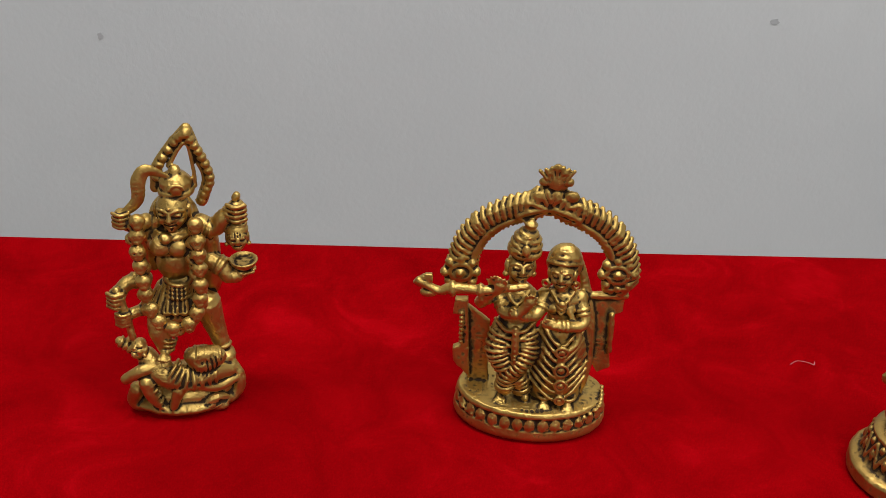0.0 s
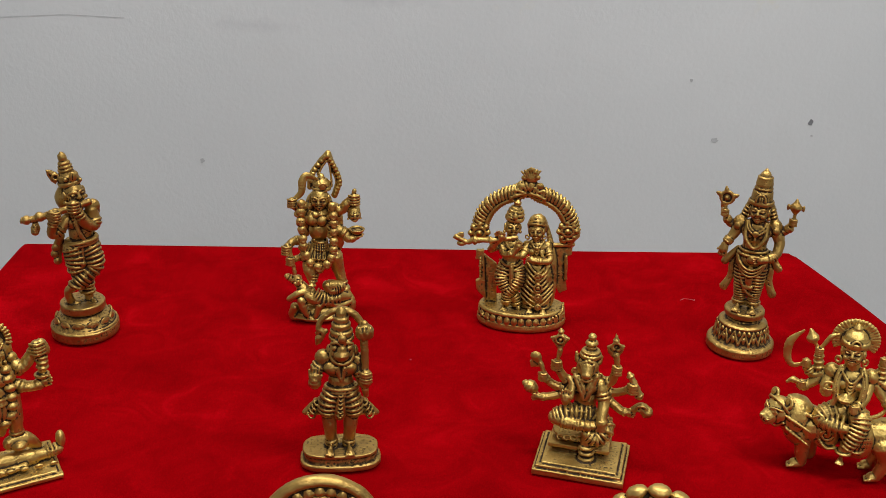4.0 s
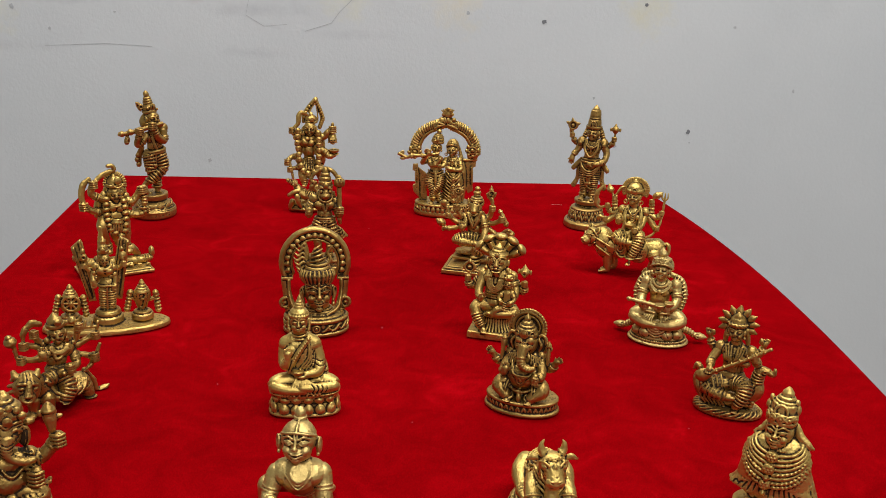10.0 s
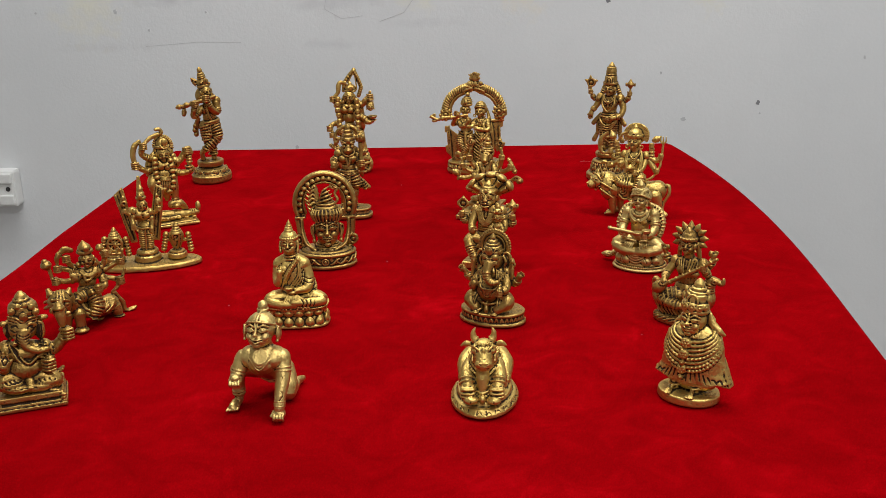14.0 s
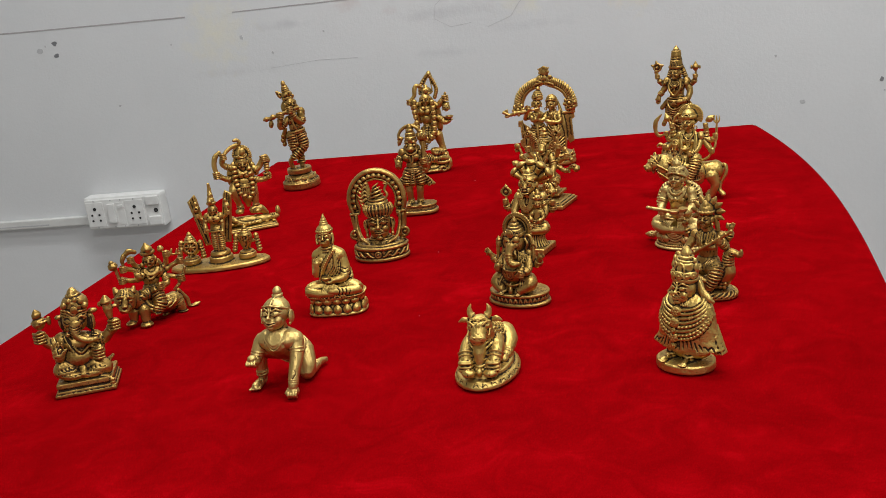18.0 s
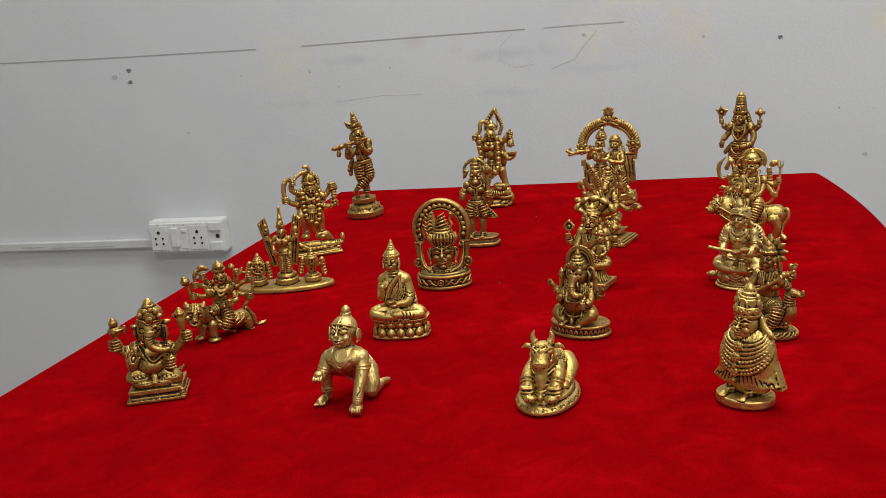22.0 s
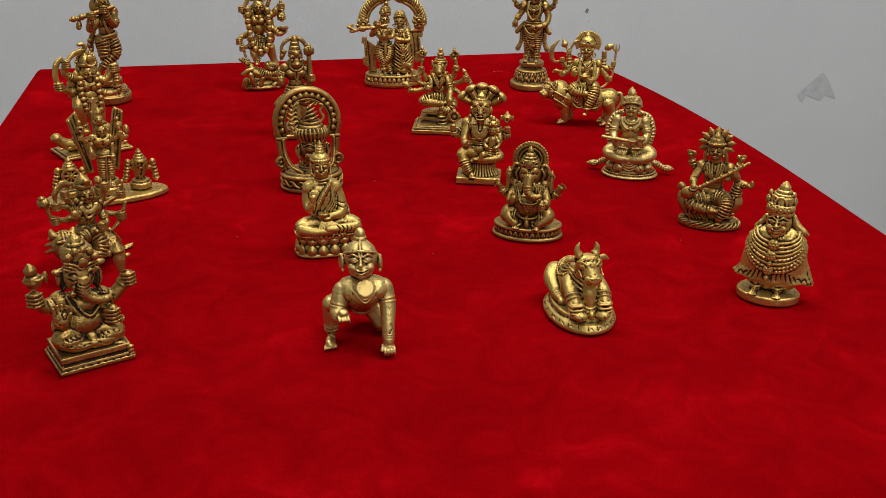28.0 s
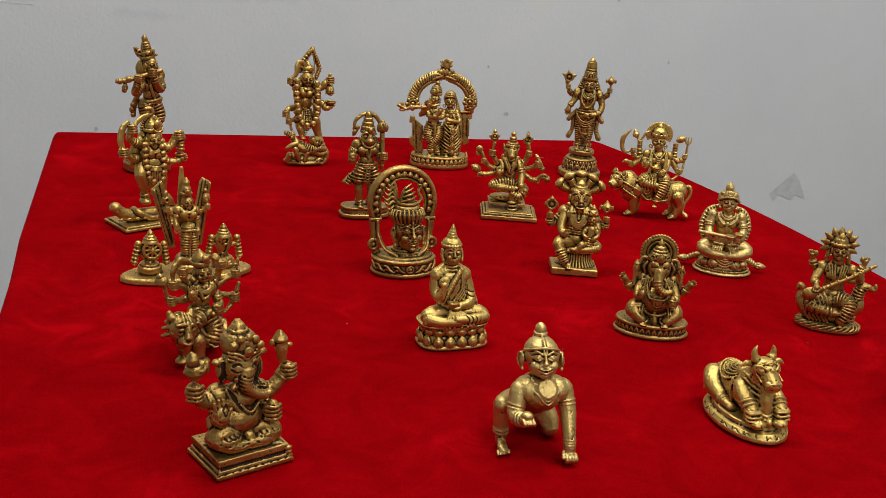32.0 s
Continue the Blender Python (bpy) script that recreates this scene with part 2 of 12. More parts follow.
slab("ceiling", (-2.75, -4.15, 2.8), (2.75, WALL_Y + 0.15, 2.9), PLASTER, "plain white painted ceiling", "ceiling")


def chip(x, z, rx, rz, material, turn=0.0, n=11, seed=0):
    """A thin flake mark with an uneven outline on the far wall."""
    rnd = random.Random(seed + int(1000 * x) + int(777 * z))
    bm = bmesh.new()
    ring = []
    for i in range(n):
        a = 2 * math.pi * i / n
        k = rnd.uniform(0.65, 1.15)
        u, w = rx * k * math.cos(a), rz * k * math.sin(a)
        ring.append(bm.verts.new((x + u * math.cos(turn) - w * math.sin(turn), WALL_Y - 0.0006, z + u * math.sin(turn) + w * math.cos(turn))))
    face = bm.faces.new(ring)
    out = bmesh.ops.extrude_face_region(bm, geom=[face])
    bmesh.ops.translate(bm, verts=[g for g in out["geom"] if isinstance(g, bmesh.types.BMVert)], vec=(0, 0.0012, 0))
    return part("paint_chip", bm, material, wall_north)


for x, z, rx, rz, material in (
    (-1.017, 0.894, 0.009, 0.008, CHIP), (-1.054, 0.882, 0.012, 0.007, GREY_CHIP), (-1.018, 0.869, 0.010, 0.007, CHIP), (-1.038, 0.89, 0.003, 0.004, GREY_CHIP),
    (0.293, 0.862, 0.006, 0.006, CHIP), (0.567, 0.672, 0.006, 0.006, CHIP), (0.571, 0.652, 0.003, 0.002, GREY_CHIP), (0.433, 0.643, 0.009, 0.006, GREY_CHIP),
    (-0.29, 0.604, 0.005, 0.006, GREY_CHIP), (-0.55, 0.83, 0.004, 0.004, GREY_CHIP), (-0.61, 0.865, 0.005, 0.007, GREY_CHIP), (0.16, 0.873, 0.005, 0.005, GREY_CHIP),
    (-0.055, 0.893, 0.006, 0.004, GREY_CHIP), (0.47, 0.895, 0.005, 0.005, CHIP), (0.63, 0.86, 0.004, 0.004, GREY_CHIP), (-0.44, 0.86, 0.003, 0.003, GREY_CHIP),
    (-0.76, 0.866, 0.004, 0.003, GREY_CHIP), (-0.9, 0.755, 0.006, 0.004, GREY_CHIP), (0.39, 0.73, 0.003, 0.004, GREY_CHIP), (0.75, 0.75, 0.004, 0.005, GREY_CHIP),
):
    chip(x, z, rx * 0.7, rz * 0.7, material)


def mark(points, width, material):
    """A drawn or scratched line on the far wall."""
    bm = bmesh.new()
    rows = []
    for i, (x, z) in enumerate(points):
        x0, z0 = points[max(i - 1, 0)]
        x1, z1 = points[min(i + 1, len(points) - 1)]
        d = math.hypot(x1 - x0, z1 - z0)
        nx, nz = -(z1 - z0) / d * width / 2, (x1 - x0) / d * width / 2
        rows.append((bm.verts.new((x + nx, WALL_Y - 0.0005, z + nz)), bm.verts.new((x - nx, WALL_Y - 0.0005, z - nz))))
    for (a, b), (c, d) in zip(rows, rows[1:]):
        bm.faces.new((a, b, d, c))
    return part("drawn_line", bm, material, wall_north)


mark([(-2.2, 0.95), (-1.42, 0.934), (-1.09, 0.924), (-0.72, 0.916)], 0.0024, PENCIL)
mark([(-0.62, 0.915), (-0.4, 0.914), (-0.165, 0.912)], 0.002, PENCIL)
mark([(-0.13, 0.912), (0.02, 0.911)], 0.002, GREY_CHIP)
mark([(-0.19, 0.905), (-0.215, 0.885), (-0.22, 0.86), (-0.19, 0.842), (-0.15, 0.846)], 0.0007, GREY_CHIP)
mark([(-0.03, 0.9), (-0.06, 0.87), (-0.075, 0.85), (-0.12, 0.835)], 0.0008, GREY_CHIP)
mark([(-0.56, 0.8), (-0.46, 0.806), (-0.38, 0.803)], 0.0007, GREY_CHIP)

bm = bmesh.new()
ring = [bm.verts.new((x, WALL_Y - 0.0008, z)) for x, z in ((1.023, 0.49), (1.052, 0.517), (1.073, 0.535), (1.088, 0.518), (1.11, 0.478), (1.085, 0.487), (1.075, 0.476), (1.045, 0.489), (1.036, 0.474))]
face = bm.faces.new(ring)
part("torn_paper_patch", bm, PATCH, wall_north, "pale grey torn patch on the wall")


def wall_socket():
    """A surface box with two five-pin outlets and a switch, screwed to the wall."""
    root = tagged(new("wall_socket"), "white plastic surface socket box with two outlets and switch", "socket")
    root.location = (-0.927, WALL_Y, 0.538)
    bm = bmesh.new()
    block(bm, (-0.088, -0.032, -0.036), (0.088, 0, 0.036), 0.006)
    part("box", bm, PLASTIC, root)
    bm = bmesh.new()
    block(bm, (-0.084, -0.037, -0.031), (0.052, -0.032, 0.031), 0.0015)
    face_plate = part("face_plate", bm, PLASTIC, root)
    for x in (-0.062, 0.03):
        bm = bmesh.new()
        block(bm, (x - 0.02, -0.0385, -0.026), (x + 0.02, -0.037, 0.026), 0.0006)
        outlet = part("outlet", bm, PLASTIC, root)
        for dx, dz, r in ((0, 0.012, 0.0035), (-0.0085, -0.001, 0.0024), (0.0085, -0.001, 0.0024), (-0.0085, -0.013, 0.0024), (0.0085, -0.013, 0.0024)):
            bm = bmesh.new()
            bmesh.ops.create_cone(bm, cap_ends=True, segments=14, radius1=r, radius2=r, depth=0.0012, matrix=pose(x + dx, -0.0388, dz, 90))
            part("pin_hole", bm, HOLE, outlet)
    bm = bmesh.new()
    block(bm, (-0.031, -0.044, -0.019), (-0.014, -0.037, 0.022), 0.0015, None)
    part("switch_rocker", bm, PLASTIC, root)
    bm = bmesh.new()
    block(bm, (-0.009, -0.0382, -0.024), (0.006, -0.037, 0.024), 0.0006)
    block(bm, (-0.007, -0.040, 0.012), (0.004, -0.037, 0.018), 0.0006)
    part("indicator_plate", bm, PLASTIC, root)
    for x, z in ((-0.062, 0.0285), (-0.062, -0.0285), (-0.0225, 0.0285), (-0.0225, -0.0285), (0.0, 0.0285), (0.0, -0.0285), (0.03, 0.0285), (0.03, -0.0285)):
        bm = bmesh.new()
        bmesh.ops.create_cone(bm, cap_ends=True, segments=10, radius1=0.0016, radius2=0.0016, depth=0.001, matrix=pose(x, -0.0374, z, 90))
        part("screw", bm, GREY_CHIP, root)
    for z0, z1 in ((0.012, 0.031), (-0.031, -0.012)):
        bm = bmesh.new()
        block(bm, (0.056, -0.037, z0), (0.084, -0.031, z1), 0.002)
        part("end_lug", bm, PLASTIC, root)
    bm = bmesh.new()
    bmesh.ops.create_cone(bm, cap_ends=True, segments=12, radius1=0.0045, radius2=0.0045, depth=0.002, matrix=pose(0.074, -0.0325, 0, 90))
    part("screw_hole", bm, HOLE, root)


wall_socket()
bm = bmesh.new()
block(bm, (-2.59, WALL_Y - 0.014, 0.511), (-1.014, WALL_Y, 0.529), 0.002)
duct = tagged(finish(bm, "cable_duct", DUCT), "thin white plastic cable duct with a dirty streak", "cable duct")
for x0, x1, z in ((-1.36, -1.30, 0.519), (-1.28, -1.12, 0.517), (-1.5, -1.42, 0.5165)):
    bm = bmesh.new()
    block(bm, (x0, WALL_Y - 0.0144, z - 0.0012), (x1, WALL_Y - 0.0139, z + 0.0012))
    part("dirt_streak", bm, GREY_CHIP, duct)

# ---- table and cloth ----
TOP = 0.75
FRONT = -1.08


def left_edge(y):
    s = -y
    return -0.327 - 0.012 * min(s / 0.35, 1) - 0.012 * max(0, s - 0.45) / 0.35


def right_edge(y):
    s = min(max(-y, 0) / 0.55, 1)
    return 0.324 + 0.0645 * (1 - (1 - s) ** 2.4)


def table():
    root = tagged(new("table"), "low wooden display table hidden under the red cloth", "table")
    bm = bmesh.new()
    block(bm, (-0.315, FRONT + 0.02, TOP - 0.028), (0.31, -0.015, TOP - 0.003), 0.004)
    part("tabletop", bm, WOOD, root)
    for x in (-0.29, 0.285):
        for y in (FRONT + 0.05, -0.045):
            bm = bmesh.new()
            block(bm, (x - 0.022, y - 0.022, 0), (x + 0.022, y + 0.022, TOP - 0.028), 0.004)
            part("leg", bm, WOOD, root)


table()


def cloth():
    """The cloth lies flat over the table and hangs down on all sides in shallow folds."""
    bm = bmesh.new()
    r = 0.007
    drop = [(-0.0, 0.0)]
    for a in (25, 50, 75, 90):
        drop.append((r * math.sin(radians(a)), r * (1 - math.cos(radians(a)))))
    drop += [(r, 0.03), (r, 0.07), (r, 0.12), (r, 0.18), (r, 0.25), (r, 0.32)]
    ny, nx = 90, 60
    ys = [FRONT + (0 - FRONT) * j / ny for j in range(ny + 1)]

    def side(out, down, along):
        if down <= r:
            return 0.0
        k = min((down - r) / 0.25, 1)
        return k * (0.012 + 0.018 * math.sin(along * 31 + 2 * math.sin(along * 9)))

    grid = []
    cols = [("l", i) for i in range(len(drop) - 1, 0, -1)] + [("t", i) for i in range(nx + 1)] + [("r", i) for i in range(1, len(drop))]
    rows = [("b", i) for i in range(len(drop) - 1, 0, -1)] + [("t", j) for j in range(ny + 1)] + [("f", i) for i in range(1, len(drop))]
    for rk, j in rows:
        line = []
        y0 = ys[j] if rk == "t" else (FRONT if rk == "b" else 0.0)
        oy, dy = (0.0, 0.0) if rk == "t" else drop[j]
        for ck, i in cols:
            xl, xr = left_edge(y0) + r, right_edge(y0) - r
            x0 = xl + (xr - xl) * i / nx if ck == "t" else (xl if ck == "l" else xr)
            ox, dx = (0.0, 0.0) if ck == "t" else drop[i]
            down = max(dx, dy)
            x, y = x0, y0
            sx = ox + side(ox, dx, y0)
            sy = oy + side(oy, dy, x0 + 3)
            if dx and dy:
                k = 0.7071 if min(dx, dy) > r else 0.85
                sx, sy = sx * k, sy * k
            x += sx * (-1 if ck == "l" else 1)
            y += (sy - r) * (-1 if rk == "b" else 1) if rk != "t" else 0
            if rk == "t":
                y = min(y, -r) if j == ny else y
                y = max(y, FRONT + r) if j == 0 else y
            y += 0.005 * min(max((0.15 - x0) / 0.45, 0), 1) * max(0, 1 + y0 / 0.2)
            z = TOP - 0.0006 - down
            if not down:
                z -= 0.0016 * noise.noise((x * 4, y * 4, 0.3)) ** 2 + 0.0004 * (1 + noise.noise((x * 17, y * 15, 2.0))) * 0.5
            line.append(bm.verts.new((x, y, z)))
        grid.append(line)
    for a, b in zip(grid, grid[1:]):
        for i in range(len(a) - 1):
            bm.faces.new((a[i], a[i + 1], b[i + 1], b[i]))
    ob = finish(bm, "tablecloth", VELVET, smooth=True)
    s = ob.modifiers.new("thickness", "SOLIDIFY")
    s.thickness, s.offset = 0.0016, -1
    return tagged(ob, "deep red velvet cloth with brushed marks on the table", "tablecloth")


cloth()

# ---- casting figures: solids in millimetres, fused into one cast ----


def spline(points, steps=6):
    """Points of a smooth curve through the given ones."""
    p = [Vector(q) for q in points]
    if len(p) == 2:
        return [p[0].lerp(p[1], i / steps) for i in range(steps + 1)]
    ext = [2 * p[0] - p[1], *p, 2 * p[-1] - p[-2]]
    out = []
    for a, b, c, d in zip(ext, ext[1:], ext[2:], ext[3:]):
        for i in range(steps):
            t = i / steps
            out.append(0.5 * (2 * b + (c - a) * t + (2 * a - 5 * b + 4 * c - d) * t * t + (3 * b - a - 3 * c + d) * t ** 3))
    return [*out, p[-1]]


def spread(values, n):
    """n values read evenly along a short list."""
    m = len(values) - 1
    out = []
    for i in range(n):
        s = i / max(n - 1, 1) * m
        j = min(int(s), m - 1) if m else 0
        out.append(values[0] if not m else values[j] + (values[j + 1] - values[j]) * (s - j))
    return out


def lattice(p):
    """Smooth noise from -1 to 1 at points given in cells."""
    cell = np.floor(p).astype(np.int64)
    f = (p - cell).astype(np.float32)
    f = f * f * (3 - 2 * f)
    out = np.zeros(len(p), np.float32)
    for i in range(8):
        o = np.array((i & 1, i >> 1 & 1, i >> 2 & 1))
        k = ((cell + o) * np.array((73856093, 19349663, 83492791))).sum(1)
        k = (k ^ (k >> 13)) * 1274126177 & 0x7FFFFFFF
        w = np.where(o, f, 1 - f).prod(1)
        out += w * ((k >> 8 & 0xFFFF) / 32767.5 - 1).astype(np.float32)
    return out


def chase(me, amount):
    """Makes the skin uneven as a hand-finished cast is: soft dents and short ridges."""
    n = len(me.vertices)
    co, no = np.empty(n * 3, np.float32), np.empty(n * 3, np.float32)
    me.vertices.foreach_get("co", co)
    me.vertices.foreach_get("normal", no)
    co, no = co.reshape(-1, 3), no.reshape(-1, 3)
    soft, short = lattice(co / 0.0042 + 50), lattice(co / 0.0019 + 90)
    d = 0.5 * soft + 1.2 * (0.4 - np.abs(short)) * np.clip(0.65 + soft, 0, 1)
    keep = np.clip(co[:, 2] / 0.002, 0, 1)
    me.vertices.foreach_set("co", (co + no * (d * keep * amount * 0.001)[:, None]).ravel())
    me.update()


def groove_shade(me, voxel):
    """Stores how deep each spot lies in a groove; the colour darkens there for old polish and crease shade."""
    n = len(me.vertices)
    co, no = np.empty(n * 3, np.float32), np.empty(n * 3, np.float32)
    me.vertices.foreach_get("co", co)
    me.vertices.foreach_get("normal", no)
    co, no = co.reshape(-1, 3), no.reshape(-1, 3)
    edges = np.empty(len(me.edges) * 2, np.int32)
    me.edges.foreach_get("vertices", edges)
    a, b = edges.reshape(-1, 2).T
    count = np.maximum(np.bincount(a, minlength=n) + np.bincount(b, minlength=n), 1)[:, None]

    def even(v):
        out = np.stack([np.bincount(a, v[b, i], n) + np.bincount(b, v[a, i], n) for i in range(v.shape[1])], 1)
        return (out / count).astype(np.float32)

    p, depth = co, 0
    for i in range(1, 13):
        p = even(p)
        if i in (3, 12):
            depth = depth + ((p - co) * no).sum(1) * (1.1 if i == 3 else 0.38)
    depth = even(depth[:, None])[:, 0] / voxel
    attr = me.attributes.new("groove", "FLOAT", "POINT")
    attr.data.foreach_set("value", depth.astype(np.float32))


def corner(a, square):
    c, s = math.cos(a), math.sin(a)
    return math.copysign(abs(c) ** square, c), math.copysign(abs(s) ** square, s)


class Cast:
    def __init__(self):
        self.verts, self.faces, self.cuts = [], [], []

    def cut(self, points, r, soft=0.3):
        """An engraved line: it sinks into the nearest skin; soft lets it reach deeper from front to back."""
        self.cuts.append((points, r, soft))

    def engrave(self, me):
        n = len(me.vertices)
        co, no = np.empty(n * 3, np.float32), np.empty(n * 3, np.float32)
        me.vertices.foreach_get("co", co)
        me.vertices.foreach_get("normal", no)
        co, no = co.reshape(-1, 3), no.reshape(-1, 3)
        groove = np.empty(n, np.float32)
        me.attributes["groove"].data.foreach_get("value", groove)
        deep = np.zeros(n, np.float32)
        for points, r, soft in self.cuts:
            pts = np.array([tuple(p) for p in spline(points, 10)], np.float32) * 0.001
            scale, reach = np.array((1, soft, 1), np.float32), r * 0.001
            pts, way = pts * scale, co * scale
            near = np.nonzero(((way > pts.min(0) - reach) & (way < pts.max(0) + reach)).all(1) & (no[:, 1] < 0.45 if soft < 1 else True))[0]
            if len(near):
                d = np.sqrt(((way[near][:, None, :] - pts[None]) ** 2).sum(2).min(1))
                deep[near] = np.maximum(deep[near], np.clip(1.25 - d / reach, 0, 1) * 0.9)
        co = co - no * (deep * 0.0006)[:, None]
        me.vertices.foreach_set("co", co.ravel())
        # engraved lines take the same darkened colour as the recesses
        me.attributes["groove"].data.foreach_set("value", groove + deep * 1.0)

    def add(self, verts, faces):
        n = len(self.verts)
        self.verts += [tuple(v) for v in verts]
        self.faces += [tuple(i + n for i in f) for f in faces]

    def shell(self, rings, m=None):
        """A closed skin over rings of points that all have one length."""
        k = len(rings[0])
        verts = [Vector(v) for r in rings for v in r]
        faces = [tuple(reversed(range(k))), tuple(range(len(verts) - k, len(verts)))]
        for a in range(len(rings) - 1):
            for i in range(k):
                j = (i + 1) % k
                faces.append((a * k + i, a * k + j, (a + 1) * k + j, (a + 1) * k + i))
        self.add([m @ v for v in verts] if m is not None else verts, faces)

    def ball(self, p, r, turn=(0, 0, 0)):
        rx, ry, rz = (r, r, r) if isinstance(r, (int, float)) else r
        n, k = (13, 18) if max(rx, ry, rz) > 3.5 else (9, 12)
        rings = []
        for a in range(n):
            th = math.pi * (a + 0.35) / (n - 0.3)
            rings.append([(rx * math.sin(th) * math.cos(2 * math.pi * i / k), ry * math.sin(th) * math.sin(2 * math.pi * i / k), -rz * math.cos(th)) for i in range(k)])
        self.shell(rings, pose(*p, *turn))

    def tube(self, points, radii, flat=1.0, k=10, steps=6):
        """A bending rod whose thickness follows radii; flat squeezes it from front to back."""
        pts = spline(points, steps)
        rad = spread(list(radii) if isinstance(radii, (list, tuple)) else [radii, radii], len(pts))
        k = 16 if max(rad) > 3.0 else k
        d0, d1 = (pts[0] - pts[1]).normalized(), (pts[-1] - pts[-2]).normalized()
        pts = [pts[0] + d0 * rad[0] * 0.8, pts[0] + d0 * rad[0] * 0.45, *pts, pts[-1] + d1 * rad[-1] * 0.45, pts[-1] + d1 * rad[-1] * 0.8]
        rad = [rad[0] * 0.45, rad[0] * 0.85, *rad, rad[-1] * 0.85, rad[-1] * 0.45]
        rings = []
        for i, (p, r) in enumerate(zip(pts, rad)):
            d = (pts[min(i + 1, len(pts) - 1)] - pts[max(i - 1, 0)]).normalized()
            side = d.cross(Vector((0, 1, 0)))
            side = side.normalized() if side.length > 0.2 else d.cross(Vector((1, 0, 0))).normalized()
            up = d.cross(side).normalized()
            rings.append([p + side * r * math.cos(2 * math.pi * j / k) + up * r * flat * math.sin(2 * math.pi * j / k) for j in range(k)])
        self.shell(rings)

    def ring(self, p, rx, ry, r, turn=(0, 0, 0), k=28):
        """A torus, lying flat unless turned."""
        m, n = pose(*p, *turn), 7
        verts, faces = [], []
        for i in range(k):
            a = 2 * math.pi * i / k
            for j in range(n):
                b = 2 * math.pi * j / n
                verts.append(m @ Vector(((rx + r * math.cos(b)) * math.cos(a), (ry + r * math.cos(b)) * math.sin(a), r * math.sin(b))))
                faces.append((i * n + j, ((i + 1) % k) * n + j, ((i + 1) % k) * n + (j + 1) % n, i * n + (j + 1) % n))
        self.add(verts, faces)

    def arc(self, p, rx, ry, a0, a1, r, turn=(0, 0, 0), flat=1.0):
        """A bow of a ring between two angles in degrees, lying flat unless turned."""
        m = pose(*p, *turn)
        self.tube([m @ Vector((rx * math.cos(radians(a)), ry * math.sin(radians(a)), 0)) for a in np.linspace(a0, a1, 9)], r, flat, 8, 3)

    def lathe(self, p, profile, sx=1.0, sy=1.0, turn=(0, 0, 0), k=36, square=1.0):
        """A turned solid: (radius, height) from bottom to top; square below 1 fills out its corners."""
        rim = [corner(2 * math.pi * i / k, square) for i in range(k)]
        self.shell([[(r * sx * c, r * sy * s, z) for c, s in rim] for r, z in profile], pose(*p, *turn))

    def plate(self, outline, y0, y1):
        """An upright plate of the given front outline (x, z), from y0 to y1."""
        self.shell([[(x, y0, z) for x, z in outline], [(x, y1, z) for x, z in outline]])

    def box(self, p, size, turn=(0, 0, 0)):
        x, y, z = (s / 2 for s in size)
        self.shell([[(-x, -y, -z), (x, -y, -z), (x, y, -z), (-x, y, -z)], [(-x, -y, z), (x, -y, z), (x, y, z), (-x, y, z)]], pose(*p, *turn))

    def beads(self, points, r, n):
        pts = spline(points, 12)
        for i in range(n):
            s = i / max(n - 1, 1) * (len(pts) - 1)
            j = min(int(s), len(pts) - 2)
            self.ball(pts[j].lerp(pts[j + 1], s - j), r)

    def wrap(self, points, radii, n, r, f0=0.1, f1=0.95, flat=1.0):
        """n raised bands round a rod: pleats, bangles, coils."""
        pts = spline(points, 8)
        rad = spread(list(radii) if isinstance(radii, (list, tuple)) else [radii, radii], len(pts))
        for i in range(n):
            s = (f0 + (f1 - f0) * i / max(n - 1, 1)) * (len(pts) - 1)
            j = min(int(s), len(pts) - 2)
            d = (pts[j + 1] - pts[j]).normalized()
            q = d.to_track_quat("Z", "Y").to_euler()
            R = rad[j] + (rad[j + 1] - rad[j]) * (s - j)
            self.ring(pts[j].lerp(pts[j + 1], s - j), R, R * flat, r, [math.degrees(a) for a in q], 18)

    # -- parts of a figure --

    def face(self, p, r, yaw=0, pitch=0, lean=0):
        """A head with brows, closed lids, nose, lips, ears and drop earrings; r is half its height."""
        m = pose(*p, pitch, lean, yaw)

        def at(x, y, z):
            return tuple(m @ Vector((x * r, y * r, z * r)))

        turn = (pitch, lean, yaw)
        self.ball(p, (r * 0.8, r * 0.86, r * 1.0), turn)
        self.ball(at(0, -0.25, -0.55), (r * 0.5, r * 0.52, r * 0.42), turn)
        self.tube([at(0, -0.78, 0.24), at(0, -0.9, -0.14)], [r * 0.09, r * 0.15], 1, 8, 3)
        self.ball(at(0, -0.88, -0.16), (r * 0.2, r * 0.1, r * 0.09), turn)
        for s in (-1, 1):
            self.tube([at(s * 0.12, -0.8, 0.28), at(s * 0.4, -0.71, 0.36), at(s * 0.66, -0.47, 0.24)], r * 0.06, 1, 6, 3)
            self.ball(at(s * 0.36, -0.7, 0.1), (r * 0.22, r * 0.1, r * 0.1), turn)
            self.cut([at(s * 0.14, -0.8, 0.02), at(s * 0.38, -0.8, -0.02), at(s * 0.6, -0.62, 0.06)], max(r * 0.07, 0.35), 1)
            self.ball(at(s * 0.38, -0.56, -0.3), (r * 0.28, r * 0.2, r * 0.24), turn)
            self.ball(at(s * 0.82, -0.02, -0.02), (r * 0.13, r * 0.26, r * 0.4), turn)
            self.ball(at(s * 0.86, -0.06, -0.55), r * 0.17, turn)
        self.tube([at(-0.24, -0.72, -0.42), at(0, -0.8, -0.4), at(0.24, -0.72, -0.42)], r * 0.06, 1, 6, 3)
